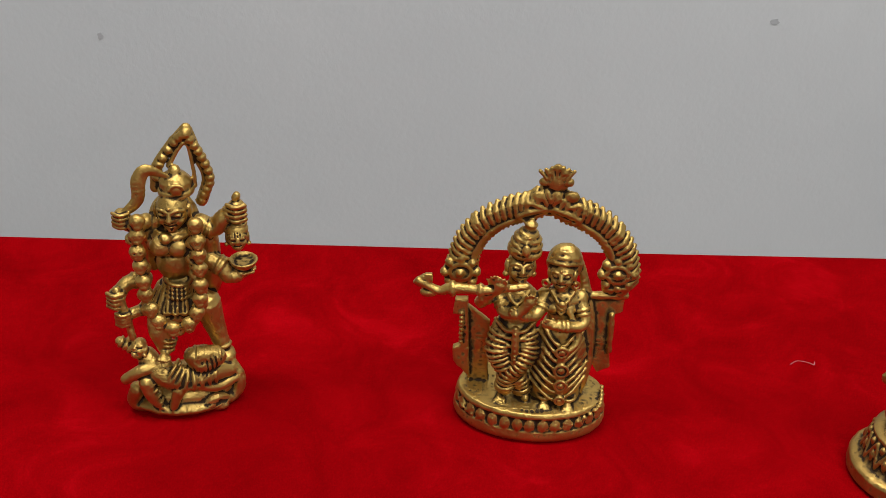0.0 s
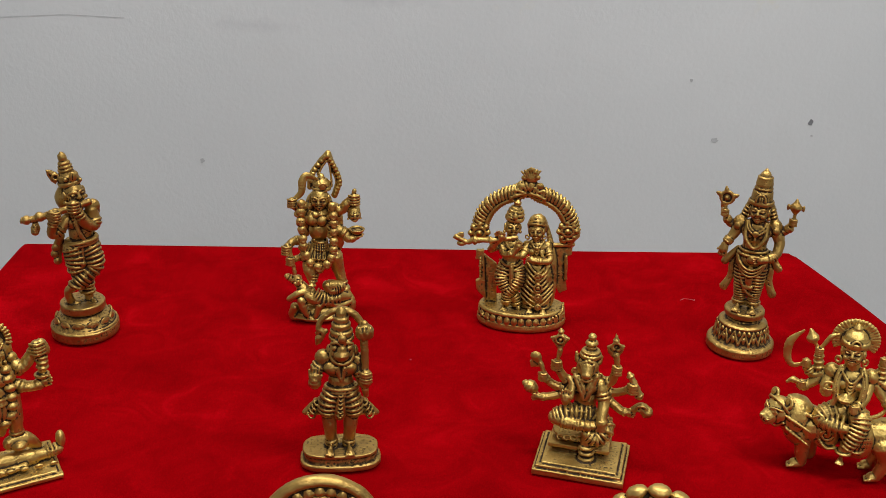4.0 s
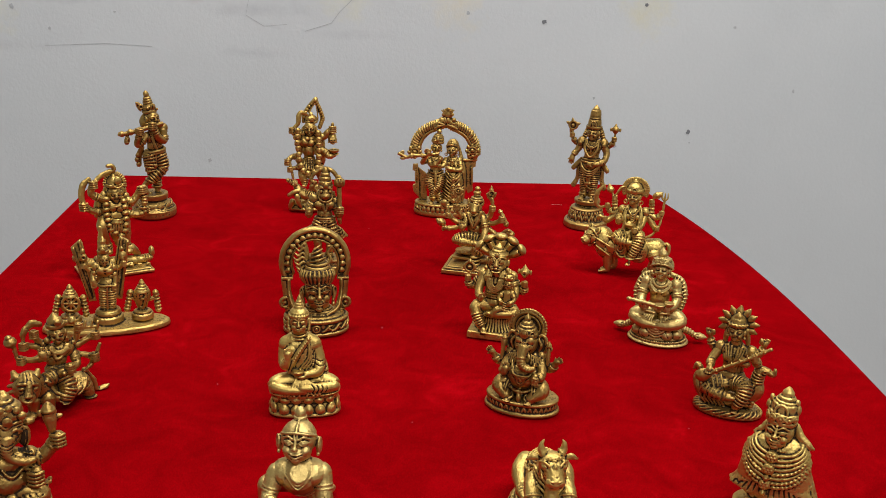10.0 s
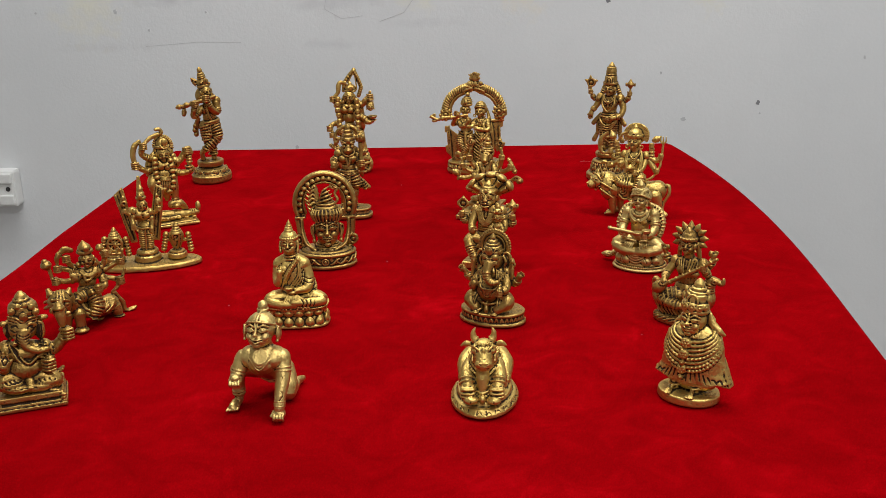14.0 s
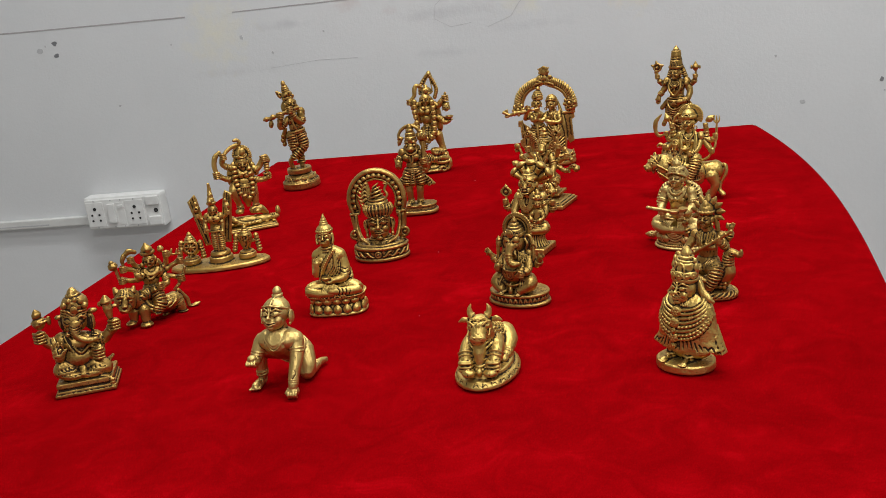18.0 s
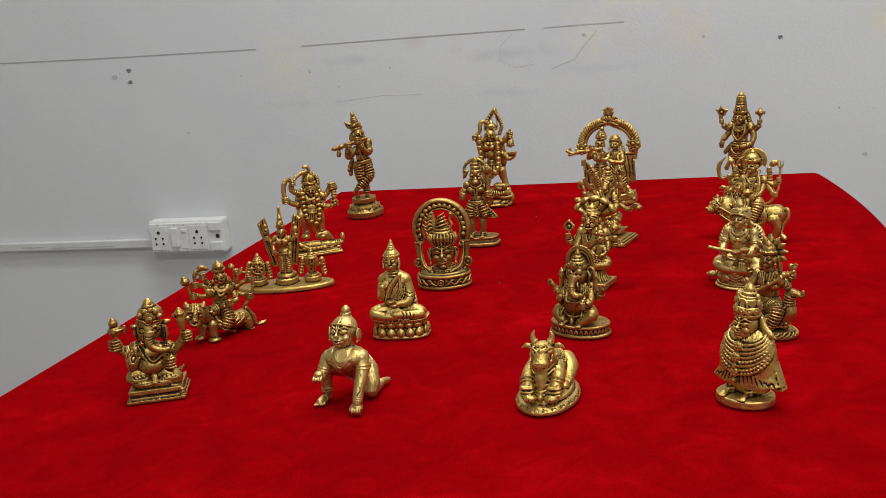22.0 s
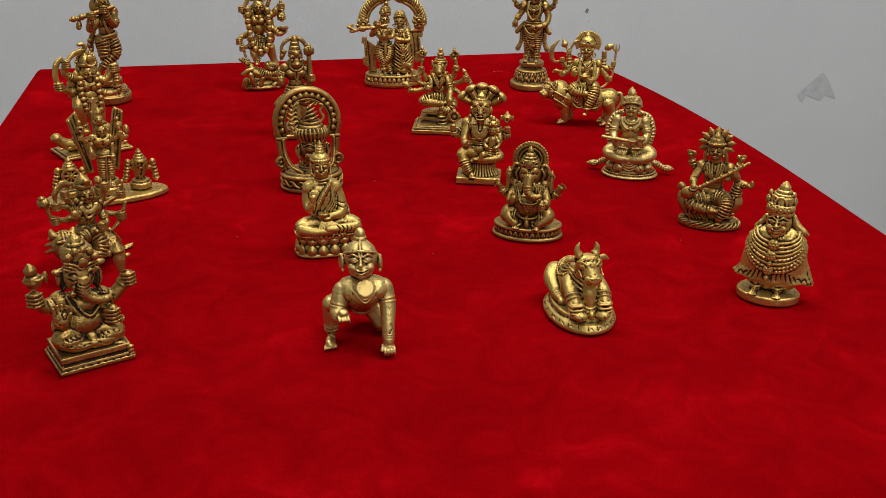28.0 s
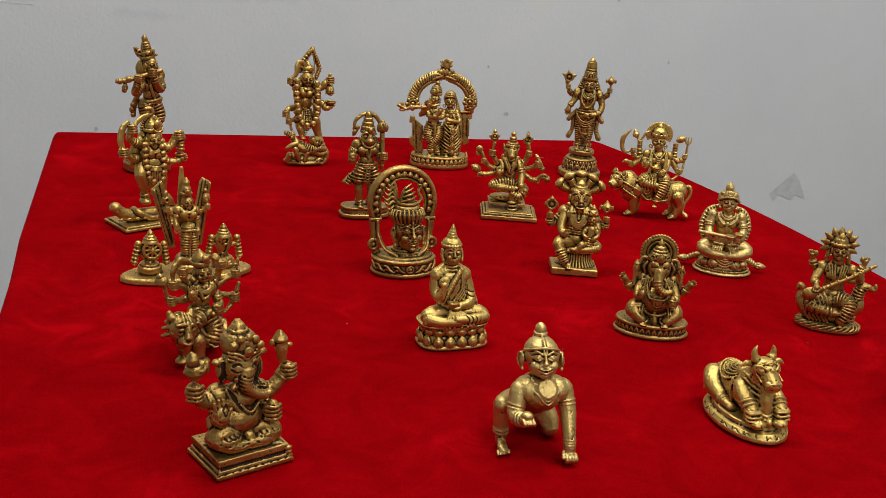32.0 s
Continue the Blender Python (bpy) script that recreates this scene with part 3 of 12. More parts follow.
        self.tube([at(-0.18, -0.71, -0.52), at(0, -0.78, -0.54), at(0.18, -0.71, -0.52)], r * 0.07, 1, 6, 3)
        self.cut([at(-0.28, -0.74, -0.46), at(0, -0.84, -0.48), at(0.28, -0.74, -0.46)], max(r * 0.06, 0.35), 1)
        self.ball(at(0, -0.62, -0.74), (r * 0.22, r * 0.18, r * 0.2), turn)
        self.ball(at(0, -0.84, 0.5), r * 0.06)

    def crown(self, p, r, h, rings=4, gem=True, lean=(0, 0, 0)):
        """A tapering tiered headdress with a rim, a front jewel and a bud."""
        prof = [(r * 1.0, -0.05 * h), (r * 1.1, 0.02 * h), (r * 1.1, 0.1 * h), (r * 0.92, 0.13 * h)]
        for i in range(rings):
            z0, z1 = 0.13 + 0.67 * i / rings, 0.13 + 0.67 * (i + 1) / rings
            q = r * (0.96 - 0.62 * (i + 0.5) / rings)
            prof += [(q * 0.86, z0 * h), (q * 1.04, (z0 * 0.6 + z1 * 0.4) * h), (q * 1.0, (z0 * 0.25 + z1 * 0.75) * h), (q * 0.8, z1 * h)]
        prof += [(r * 0.24, 0.84 * h), (r * 0.26, 0.9 * h), (r * 0.05, 1.0 * h)]
        self.lathe(p, prof, 1, 1, lean, 24)
        if gem:
            m = pose(*p, *lean)
            self.ball(tuple(m @ Vector((0, -r * 1.0, 0.22 * h))), (r * 0.42, r * 0.2, h * 0.16), lean)
            for s in (-1, 1):
                self.ball(tuple(m @ Vector((s * r * 0.66, -r * 0.74, 0.17 * h))), r * 0.2)

    def hand(self, p, r, way=(0, 0, 1), across=(1, 0, 0), thumb=1):
        """An open hand: palm, four fingers along way, a thumb on one side."""
        p, w, a = Vector(p), Vector(way).normalized(), Vector(across).normalized()
        n = a.cross(w)
        self.tube([p - w * r * 0.5, p + w * r * 0.35], [r * 0.6, r * 0.72], 0.7, 8, 3)
        for i in range(4):
            o = a * r * (-0.6 + 0.4 * i)
            tip = 1.35 + (0.2 if i in (1, 2) else 0)
            self.tube([p + o * 0.9 + w * r * 0.3, p + o + w * r * tip], [r * 0.2, r * 0.15], 1, 6, 2)
        self.tube([p + a * r * 0.5 * thumb - w * r * 0.1, p + a * r * 0.95 * thumb + w * r * 0.5 - n * r * 0.1], [r * 0.22, r * 0.16], 1, 6, 2)

    def fist(self, p, r):
        self.ball(p, (r * 0.8, r * 0.8, r * 0.85))
        x, y, z = p
        for i in range(4):
            h = z + r * (0.63 - 0.42 * i)
            self.tube([(x - r * 0.75, y - r * 0.35, h), (x - r * 0.1, y - r * 0.95, h), (x + r * 0.65, y - r * 0.6, h)], r * 0.2, 1, 6, 3)

    def arm(self, points, r0, r1, end="fist", size=0.0, bands=True, across=(1, 0, 0), way=(0, 0, 1), thumb=1):
        self.tube(points, [r0, r0 * 0.9, r1], 1, 10, 6)
        if bands:
            self.wrap(points, [r0 * 0.92, r0 * 0.84, r1 * 0.95], 3, r0 * 0.2, 0.8, 0.92)
            self.wrap(points, [r0, r0 * 0.9, r1], 2, r0 * 0.2, 0.2, 0.28)
        s = size or r1 * 1.5
        if end == "fist":
            self.fist(points[-1], s)
        elif end == "open":
            self.hand(points[-1], s, way, across, thumb)

    def foot(self, p, size, yaw=0):
        """A bare foot, heel at p, toes towards the front."""
        m = pose(*p, 0, 0, yaw)

        def at(x, y, z):
            return tuple(m @ Vector((x * size, y * size, z * size)))

        self.tube([at(0, 0.1, 0.22), at(0, -0.4, 0.24), at(0, -0.85, 0.14)], [size * 0.26, size * 0.3, size * 0.32], 0.6, 8, 4)
        for i in range(5):
            x = -0.3 + 0.15 * i
            self.tube([at(x, -0.85, 0.13), at(x * 1.1, -1.12 - 0.05 * (i % 4), 0.1)], [size * 0.1, size * 0.085], 1, 6, 2)

    def necklace(self, p, rx, rz, rows, r, beads=False, depth=0.35):
        """Bows of chain hanging over a chest whose neck is at p."""
        x, y, z = p
        for i in range(rows):
            k = 0.55 + 0.45 * (i + 1) / rows
            pts = [(x + rx * k * math.cos(radians(a)), y - rx * depth * math.sin(radians(-a)) * k, z + rz * k * math.sin(radians(a))) for a in np.linspace(180, 360, 9)]
            if beads:
                self.beads(pts, r * 1.25, int(10 + 14 * k))
            else:
                self.tube(pts, r, 1, 6, 3)

    def petals(self, p, rx, ry, z0, z1, n, thick, up=True, a0=0, a1=360, square=1.0):
        """A row of lotus petals or flutes round an oval foot."""
        fine = [corner(radians(a0 + (a1 - a0) * i / 720), square) for i in range(721)]
        fine = np.array([(rx * c, ry * q) for c, q in fine])
        along = np.concatenate([[0], np.cumsum(np.hypot(*np.diff(fine, axis=0).T))])
        for i in range(n):
            j = int(np.searchsorted(along, along[-1] * (i + 0.5) / n))
            x, y = float(p[0] + fine[j][0]), float(p[1] + fine[j][1])
            a = radians(a0 + (a1 - a0) * j / 720) if square == 1 else math.atan2(fine[j][1] ** 3 / ry ** 4, fine[j][0] ** 3 / rx ** 4)
            t = math.degrees(math.atan2(math.sin(a) / ry, math.cos(a) / rx) if square == 1 else a)
            w = along[-1] / n / 2
            self.ball((x, y, p[2] + (z0 + z1) / 2), (thick * 0.6, w * 0.86, abs(z1 - z0) * 0.56), (0, 0, t))
            self.ball((x + thick * 0.45 * math.cos(a), y + thick * 0.45 * math.sin(a), p[2] + (z0 + z1) / 2), (thick * 0.35, w * 0.45, abs(z1 - z0) / 3.2), (0, 0, t))

    def done(self, name, material, x, y, turn, label, voxel=0.0004, keep=0.5, uneven=0.28, lean=0.1):
        """Fuses the solids into one cast, standing on the cloth at (x, y), turned by so many degrees."""
        low = max(min(v[2] for v in self.verts), 0.0)
        # the figures lean back a little over their feet
        self.verts = [(x_, y_ + lean * (z_ - low), low + (z_ - low) * (1 - 0.43 * lean)) for x_, y_, z_ in self.verts]
        self.cuts = [([(q[0], q[1] + lean * (q[2] - low), low + (q[2] - low) * (1 - 0.43 * lean)) for q in pts], r, soft) for pts, r, soft in self.cuts]
        rough = bpy.data.meshes.new("rough_cast")
        rough.from_pydata([(v[0] * 0.001, v[1] * 0.001, max(v[2] - low, 0.0) * 0.001) for v in self.verts], [], self.faces)
        work = new("rough_cast", rough)
        mod = work.modifiers.new("fuse", "REMESH")
        mod.mode, mod.voxel_size, mod.use_smooth_shade = "VOXEL", voxel, True
        graph = bpy.context.evaluated_depsgraph_get()
        me = bpy.data.meshes.new_from_object(work.evaluated_get(graph))
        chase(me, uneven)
        groove_shade(me, voxel)
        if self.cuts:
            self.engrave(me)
        work.modifiers.clear()
        work.data = me
        thin = work.modifiers.new("thin", "DECIMATE")
        thin.ratio = keep
        graph = bpy.context.evaluated_depsgraph_get()
        dense, me = me, bpy.data.meshes.new_from_object(work.evaluated_get(graph))
        bpy.data.objects.remove(work)
        bpy.data.meshes.remove(rough)
        bpy.data.meshes.remove(dense)
        me.polygons.foreach_set("use_smooth", [True] * len(me.polygons))
        me.name = name
        me.materials.clear()
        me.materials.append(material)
        ob = new(name, me)
        ob.matrix_world = pose(x, y, TOP, 0, 0, turn)
        return tagged(ob, label, "statuette", group="brass statuettes on the cloth")



# ---- the figures ----


def flute_player():
    c = Cast()
    c.lathe((-0.0, -0.0, 0.1), [(22.36, 0.0), (23.15, 1.33), (23.15, 7.45), (21.29, 8.78), (17.56, 14.37), (14.9, 15.44), (13.31, 16.5), (13.31, 17.56), (15.17, 18.63), (15.17, 23.42), (14.37, 24.22)], 1, 1, (0, 0, 0))
    c.petals((-0.0, -0.0, 0.1), 18.63, 18.63, 8.78, 14.9, 12, 1.86)
    c.ring((0.9, -0.0, 8.7), 21.02, 21.02, 0.8, (0, 0, 0))
    c.tube([(-1.6, -0.7, 65.3), (-0.6, -2.7, 57.6), (-0.9, -2.7, 49.1), (4.3, -0.7, 38.9), (4.2, -0.0, 31.3)], [7.43, 7.19, 5.75, 4.79, 3.35])
    c.wrap([(-1.6, -0.7, 65.3), (-0.6, -2.7, 57.6), (-0.9, -2.7, 49.1), (4.3, -0.7, 38.9), (4.2, -0.0, 31.3)], [7.43, 7.19, 5.75, 4.79, 3.35], 11, 0.96, 0.05, 0.9)
    c.tube([(8.2, -0.7, 64.1), (10.5, -2.7, 57.6), (10.4, -2.7, 50.5), (2.8, -4.7, 43.8), (-2.7, -5.3, 39.1)], [6.95, 6.47, 5.99, 5.51, 4.31])
    c.wrap([(8.2, -0.7, 64.1), (10.5, -2.7, 57.6), (10.4, -2.7, 50.5), (2.8, -4.7, 43.8), (-2.7, -5.3, 39.1)], [6.95, 6.47, 5.99, 5.51, 4.31], 11, 0.96, 0.05, 0.92)
    c.tube([(-4.7, -5.3, 38.0), (-8.8, -4.7, 33.9), (-7.4, -3.3, 25.8)], [3.35, 2.63, 2.87])
    c.ball((-5.5, -3.3, 23.8), (4.79, 3.46, 2.4))
    c.tube([(4.8, -0.0, 31.2), (4.8, -0.7, 25.7)], [3.35, 2.87])
    c.ring((4.2, -0.0, 31.0), 4.52, 4.52, 1.2, (0, 0, 0))
    c.ring((-2.8, -5.3, 38.4), 4.79, 4.79, 1.2, (0, 30, 0))
    c.foot((5.8, -0.0, 22.3), 7.32, 15)
    c.tube([(3.9, -6.7, 67.2), (3.5, -7.3, 60.5), (3.1, -6.7, 56.0)], [1.33, 1.33, 2.13])
    c.ball((2.9, -7.3, 54.9), 2.66)
    c.tube([(2.8, -6.4, 53.1), (1.4, -5.3, 48.6), (5.0, -4.7, 47.8)], [1.86, 1.86, 1.6])
    c.ring((4.1, -0.0, 69.9), 9.98, 7.32, 1.86, (0, -8, 0))
    c.ring((3.9, 0.0, 67.8), 10.65, 7.72, 1.2, (0, -8, 0))
    c.ball((4.2, -0.0, 75.5), (7.98, 5.99, 10.65))
    c.ball((3.5, -0.0, 83.9), (10.65, 6.39, 7.32))
    c.beads([(-0.4, -5.3, 89.2), (2.2, -6.9, 79.9), (4.0, -7.3, 74.4)], 1.06, 10)
    c.tube([(1.4, -5.3, 89.0), (3.2, -7.3, 78.6), (5.6, -6.7, 72.5)], 1.2)
    c.tube([(3.9, -0.0, 93.4), (3.0, -0.0, 96.3)], [4.31, 4.07])
    c.face((2.7, -2.2, 104.7), 8.52, 25, 0, -6)
    c.ball((-2.5, 3.3, 99.7), (7.32, 6.65, 9.31))
    c.lathe((1.0, -0.0, 111.0), [(6.95, -0.99), (7.76, 0.0), (7.76, 1.73), (6.95, 2.48), (6.71, 6.19), (5.56, 7.18), (4.63, 9.28), (5.33, 10.15), (4.4, 11.39), (4.86, 12.38), (3.7, 13.86), (4.17, 14.85), (2.78, 16.34), (3.01, 18.56), (2.32, 20.79), (0.69, 22.52)], 1, 0.9, (0, -9, 0))
    c.ball((3.2, -7.5, 117.7), (2.66, 1.06, 3.46))
    c.ball((-1.7, -6.7, 115.9), 1.46)
    c.ball((7.7, -5.7, 114.7), 1.46)
    c.cut([(3.6, -9.3, 122.3), (2.8, -9.3, 115.1)], 0.53)
    c.cut([(-0.2, -9.3, 114.1), (3.2, -9.8, 113.0), (8.3, -8.3, 113.3)], 0.67)
    c.plate([(-13.2, 121.7), (-10.3, 121.5), (-6.4, 119.1), (-5.6, 115.7), (-7.9, 111.3), (-11.1, 114.3), (-12.5, 117.7)], 0.7, -1.1)
    c.ring((-7.7, -1.6, 116.5), 1.86, 1.86, 0.8, (90, 0, 0))
    c.tube([(-12.1, -1.1, 120.9), (-8.4, -1.1, 117.9)], 0.8)
    c.tube([(-31.7, -6.0, 89.7), (-22.8, -6.7, 90.9), (-7.0, -8.3, 94.9), (11.4, -8.3, 99.6)], [1.6, 2.4, 2.4, 2.4])
    c.ball((-28.8, -6.4, 90.1), 3.19)
    c.ball((-20.4, -6.9, 91.8), 3.46)
    c.ball((-10.1, -8.0, 93.8), 3.46)
    c.lathe((-31.1, -6.0, 90.0), [(0.53, -3.46), (1.86, -1.33), (2.13, 1.33)], 1, 1, (0, -75, 0))
    c.tube([(-23.4, -6.7, 87.6), (-23.8, -6.7, 84.3), (-24.6, -6.7, 81.0)], [1.86, 3.11, 2.63], 0.5)
    c.wrap([(-23.5, -6.7, 86.9), (-24.5, -6.7, 81.0)], [2.4, 3.11], 4, 0.48, 0.2, 0.9, 0.5)
    c.arm([(-2.9, -0.7, 86.3), (-11.8, -4.7, 77.9), (-13.8, -6.7, 81.7), (-10.3, -9.6, 92.6)], 4.07, 2.81, 'fist', 4.52)
    c.arm([(12.8, -0.0, 91.1), (13.5, -2.7, 81.0), (7.5, -8.0, 85.2), (1.6, -11.3, 98.7)], 4.52, 3.04, 'fist', 5.06)
    c.ball((13.6, 0.7, 92.8), (5.06, 3.99, 5.32))
    c.tube([(13.8, 1.3, 94.6), (16.3, 1.3, 88.8), (11.6, -0.0, 85.7)], [1.86, 2.13, 1.33])
    c.fist((-12.6, -9.3, 93.5), 3.99)
    c.ball((-13.1, 2.4, 64.7), (2.66, 1.86, 2.93))
    c.ball((-14.2, 2.4, 60.0), (2.66, 1.86, 2.93))
    c.ball((-13.0, 2.4, 54.9), (2.66, 1.86, 2.93))
    c.ball((13.9, 2.4, 64.2), (2.66, 1.86, 2.93))
    c.ball((14.0, 2.4, 56.4), (2.66, 1.86, 2.93))
    c.tube([(11.6, 1.3, 72.7), (13.4, 2.7, 64.9), (11.3, 2.7, 56.6)], [2.4, 2.63, 1.6], 0.5)
    c.tube([(-8.5, 2.0, 73.4), (-11.8, 2.7, 65.2), (-11.9, 2.7, 53.9)], [2.4, 3.11, 1.86], 0.5)
    return c.done('flute_player', BRASS_DARK, -0.2320, -0.1520, 17.8, 'dark antique brass flute player standing on a round base', lean=0.0)


flute_player()


def garlanded_dancer():
    c = Cast()
    c.cut([(-9.1, -8.4, 59.6), (-9.8, -9.3, 55.0), (-10.6, -10.0, 49.9)], 0.6)
    c.cut([(-7.4, -8.4, 59.4), (-7.9, -9.3, 54.8), (-8.6, -10.0, 49.7)], 0.6)
    c.cut([(-5.6, -8.4, 59.3), (-6.0, -9.3, 54.6), (-6.6, -10.0, 49.5)], 0.6)
    c.cut([(-3.9, -8.4, 59.1), (-4.2, -9.3, 54.4), (-4.6, -10.0, 49.4)], 0.6)
    c.cut([(-2.1, -8.4, 59.0), (-2.3, -9.3, 54.3), (-2.6, -10.0, 49.2)], 0.6)
    c.cut([(-0.3, -8.4, 58.8), (-0.4, -9.3, 54.1), (-0.6, -10.0, 49.0)], 0.6)
    c.cut([(1.5, -8.4, 58.6), (1.5, -9.3, 53.9), (1.4, -10.0, 48.8)], 0.6)
    c.cut([(3.2, -8.4, 58.5), (3.4, -9.3, 53.8), (3.4, -10.0, 48.6)], 0.6)
    c.cut([(5.0, -8.4, 58.3), (5.3, -9.3, 53.6), (5.4, -10.0, 48.4)], 0.6)
    c.cut([(-10.3, -9.3, 53.7), (-2.5, -10.7, 51.7), (6.6, -9.3, 52.2)], 0.6)
    c.cut([(2.7, -13.1, 25.9), (3.2, -13.4, 21.9), (2.3, -13.1, 18.3)], 0.48)
    c.cut([(4.6, -13.1, 26.3), (5.0, -13.4, 22.2), (4.2, -13.1, 18.8)], 0.48)
    c.cut([(6.4, -13.1, 26.6), (6.9, -13.4, 22.6), (6.0, -13.1, 19.3)], 0.48)
    c.cut([(8.3, -13.1, 27.0), (8.7, -13.4, 23.0), (7.9, -13.1, 19.8)], 0.48)
    c.cut([(10.1, -13.1, 27.4), (10.6, -13.4, 23.3), (9.8, -13.1, 20.3)], 0.48)
    c.cut([(11.9, -13.1, 27.7), (12.4, -13.4, 23.7), (11.6, -13.1, 20.8)], 0.48)
    c.cut([(13.8, -13.1, 28.1), (14.3, -13.4, 24.1), (13.5, -13.1, 21.4)], 0.48)
    c.cut([(15.6, -13.1, 28.4), (16.1, -13.4, 24.4), (15.3, -13.1, 21.9)], 0.48)
    c.cut([(-23.3, -11.9, 9.1), (-19.4, -12.4, 7.3), (-16.5, -11.9, 8.3)], 0.72)
    c.cut([(-17.5, -11.9, 6.8), (-13.9, -12.4, 5.0), (-10.9, -11.9, 6.0)], 0.72)
    c.cut([(-11.7, -11.9, 4.4), (-8.3, -12.4, 2.7), (-5.3, -11.9, 3.7)], 0.72)
    c.cut([(-5.9, -11.9, 2.1), (-2.7, -12.4, 0.4), (0.3, -11.9, 1.4)], 0.72)
    c.cut([(0.2, -11.9, 3.1), (3.2, -12.4, 1.4), (6.2, -11.9, 2.5)], 0.72)
    c.cut([(6.2, -11.9, 4.2), (9.0, -12.4, 2.5), (12.0, -11.9, 3.6)], 0.72)
    c.cut([(12.3, -11.9, 5.2), (14.9, -12.4, 3.6), (17.9, -11.9, 4.6)], 0.72)
    c.ball((-1.7, -0.0, 2.8), (23.27, 16.11, 5.01))
    c.ball((-0.1, -0.0, 6.3), (20.29, 13.13, 7.16))
    c.tube([(-15.7, -7.2, 27.3), (-12.2, -9.5, 21.6), (-3.4, -11.3, 17.7), (8.2, -9.5, 18.1), (17.6, -4.8, 15.4)], [4.3, 5.37, 5.16, 4.73, 3.22])
    c.wrap([(-7.7, -9.5, 21.1), (0.1, -11.3, 17.4), (11.7, -8.4, 17.7)], [5.37, 5.37, 4.3], 8, 0.75, 0.1, 0.95)
    c.tube([(-24.8, -10.7, 18.9), (-17.7, -11.9, 23.7), (-8.6, -9.5, 24.0)], [2.15, 2.79, 3.22])
    c.face((-18.3, -8.4, 32.3), 4.3, -30, -40, 0)
    c.tube([(-25.8, -7.2, 35.8), (-22.6, -7.8, 33.8), (-19.4, -7.8, 32.1)], [1.91, 2.36, 3.01])
    c.wrap([(-25.8, -7.2, 35.8), (-19.4, -7.8, 32.1)], [2.15, 3.22], 4, 0.54, 0.1, 0.95)
    c.tube([(-16.4, -13.1, 18.9), (-15.1, -13.7, 12.2), (-11.1, -11.9, 3.5)], [3.22, 2.58, 1.67])
    c.wrap([(-16.4, -13.1, 18.9), (-11.1, -11.9, 3.5)], [3.22, 1.67], 5, 0.54, 0.1, 0.95)
    c.tube([(-3.7, -14.3, 14.2), (-6.4, -14.3, 6.1)], [2.79, 1.91])
    c.tube([(-3.7, -14.3, 14.2), (1.0, -13.7, 16.1), (11.3, -10.7, 11.6), (19.7, -6.0, 11.7)], [2.36, 2.58, 2.58, 1.91])
    c.tube([(17.8, -3.6, 18.8), (21.0, -4.8, 10.8), (19.5, -4.8, 3.8), (12.1, -7.2, -0.9), (0.3, -8.4, -1.7)], [2.15, 2.79, 2.79, 2.36, 1.67])
    c.tube([(-20.8, -7.2, 11.1), (-22.5, -6.0, 3.4), (-13.6, -7.2, -1.7)], [3.22, 2.79, 2.15])
    c.tube([(5.0, -11.3, 2.8), (11.0, -10.7, 6.0), (16.9, -7.2, 1.4)], [2.15, 2.58, 1.67])
    c.ball((-7.7, -10.1, 1.2), (4.06, 2.39, 2.86))
    c.ball((-0.9, -10.1, -1.0), (4.06, 2.39, 2.86))
    c.ball((6.0, -10.1, -1.3), (4.06, 2.39, 2.86))
    c.ball((12.0, -10.1, 0.9), (4.06, 2.39, 2.86))
    c.tube([(2.4, -10.7, 28.5), (6.2, -10.7, 24.0), (13.2, -8.4, 25.2)], [3.65, 4.3, 3.65])
    c.wrap([(2.4, -10.7, 28.5), (13.2, -8.4, 25.2)], [3.87, 4.08], 9, 0.43, 0.1, 0.95)
    c.tube([(-5.8, -0.0, 47.7), (-9.7, -7.2, 41.7), (-7.6, -8.9, 31.7)], [6.44, 4.73, 3.22])
    c.foot((-7.7, -8.4, 30.0), 6.56, -5)
    c.wrap([(-6.5, -8.4, 36.7), (-7.6, -8.9, 31.7)], [3.65, 3.22], 3, 0.64, 0.1, 0.95)
    c.tube([(9.5, 1.2, 45.6), (12.4, 1.2, 34.4), (15.8, -0.0, 20.9)], [6.23, 4.51, 3.01])
    c.ball((16.3, -1.2, 20.2), (4.06, 4.77, 3.1))
    c.wrap([(14.0, 0.6, 30.5), (15.8, -0.0, 20.9)], [3.65, 3.01], 2, 0.75, 0.6, 0.95)
    c.lathe((-2.4, 0.0, 43.3), [(7.16, -2.39), (10.98, 0.0), (10.26, 7.16), (7.64, 12.53), (6.92, 14.08)], 1, 0.75, (0, 0, 0))
    c.wrap([(-0.5, -0.0, 60.5), (-1.3, 0.0, 54.0)], [6.87, 8.38], 4, 0.86, 0.1, 0.9, 0.75)
    c.tube([(-8.2, -1.9, 56.4), (-12.7, -3.0, 46.1)], [1.55, 2.03], 0.6)
    c.tube([(-7.1, -3.3, 57.1), (-11.1, -5.4, 47.4)], [1.55, 2.03], 0.6)
    c.tube([(-5.4, -4.5, 57.6), (-8.6, -7.2, 48.3)], [1.55, 2.03], 0.6)
    c.tube([(-3.3, -5.2, 57.9), (-5.7, -8.4, 48.7)], [1.55, 2.03], 0.6)
    c.tube([(-1.1, -5.5, 57.8), (-2.4, -8.8, 48.7)], [1.55, 2.03], 0.6)
    c.tube([(1.2, -5.2, 57.5), (0.9, -8.4, 48.1)], [1.55, 2.03], 0.6)
    c.tube([(3.3, -4.5, 56.9), (3.9, -7.2, 47.2)], [1.55, 2.03], 0.6)
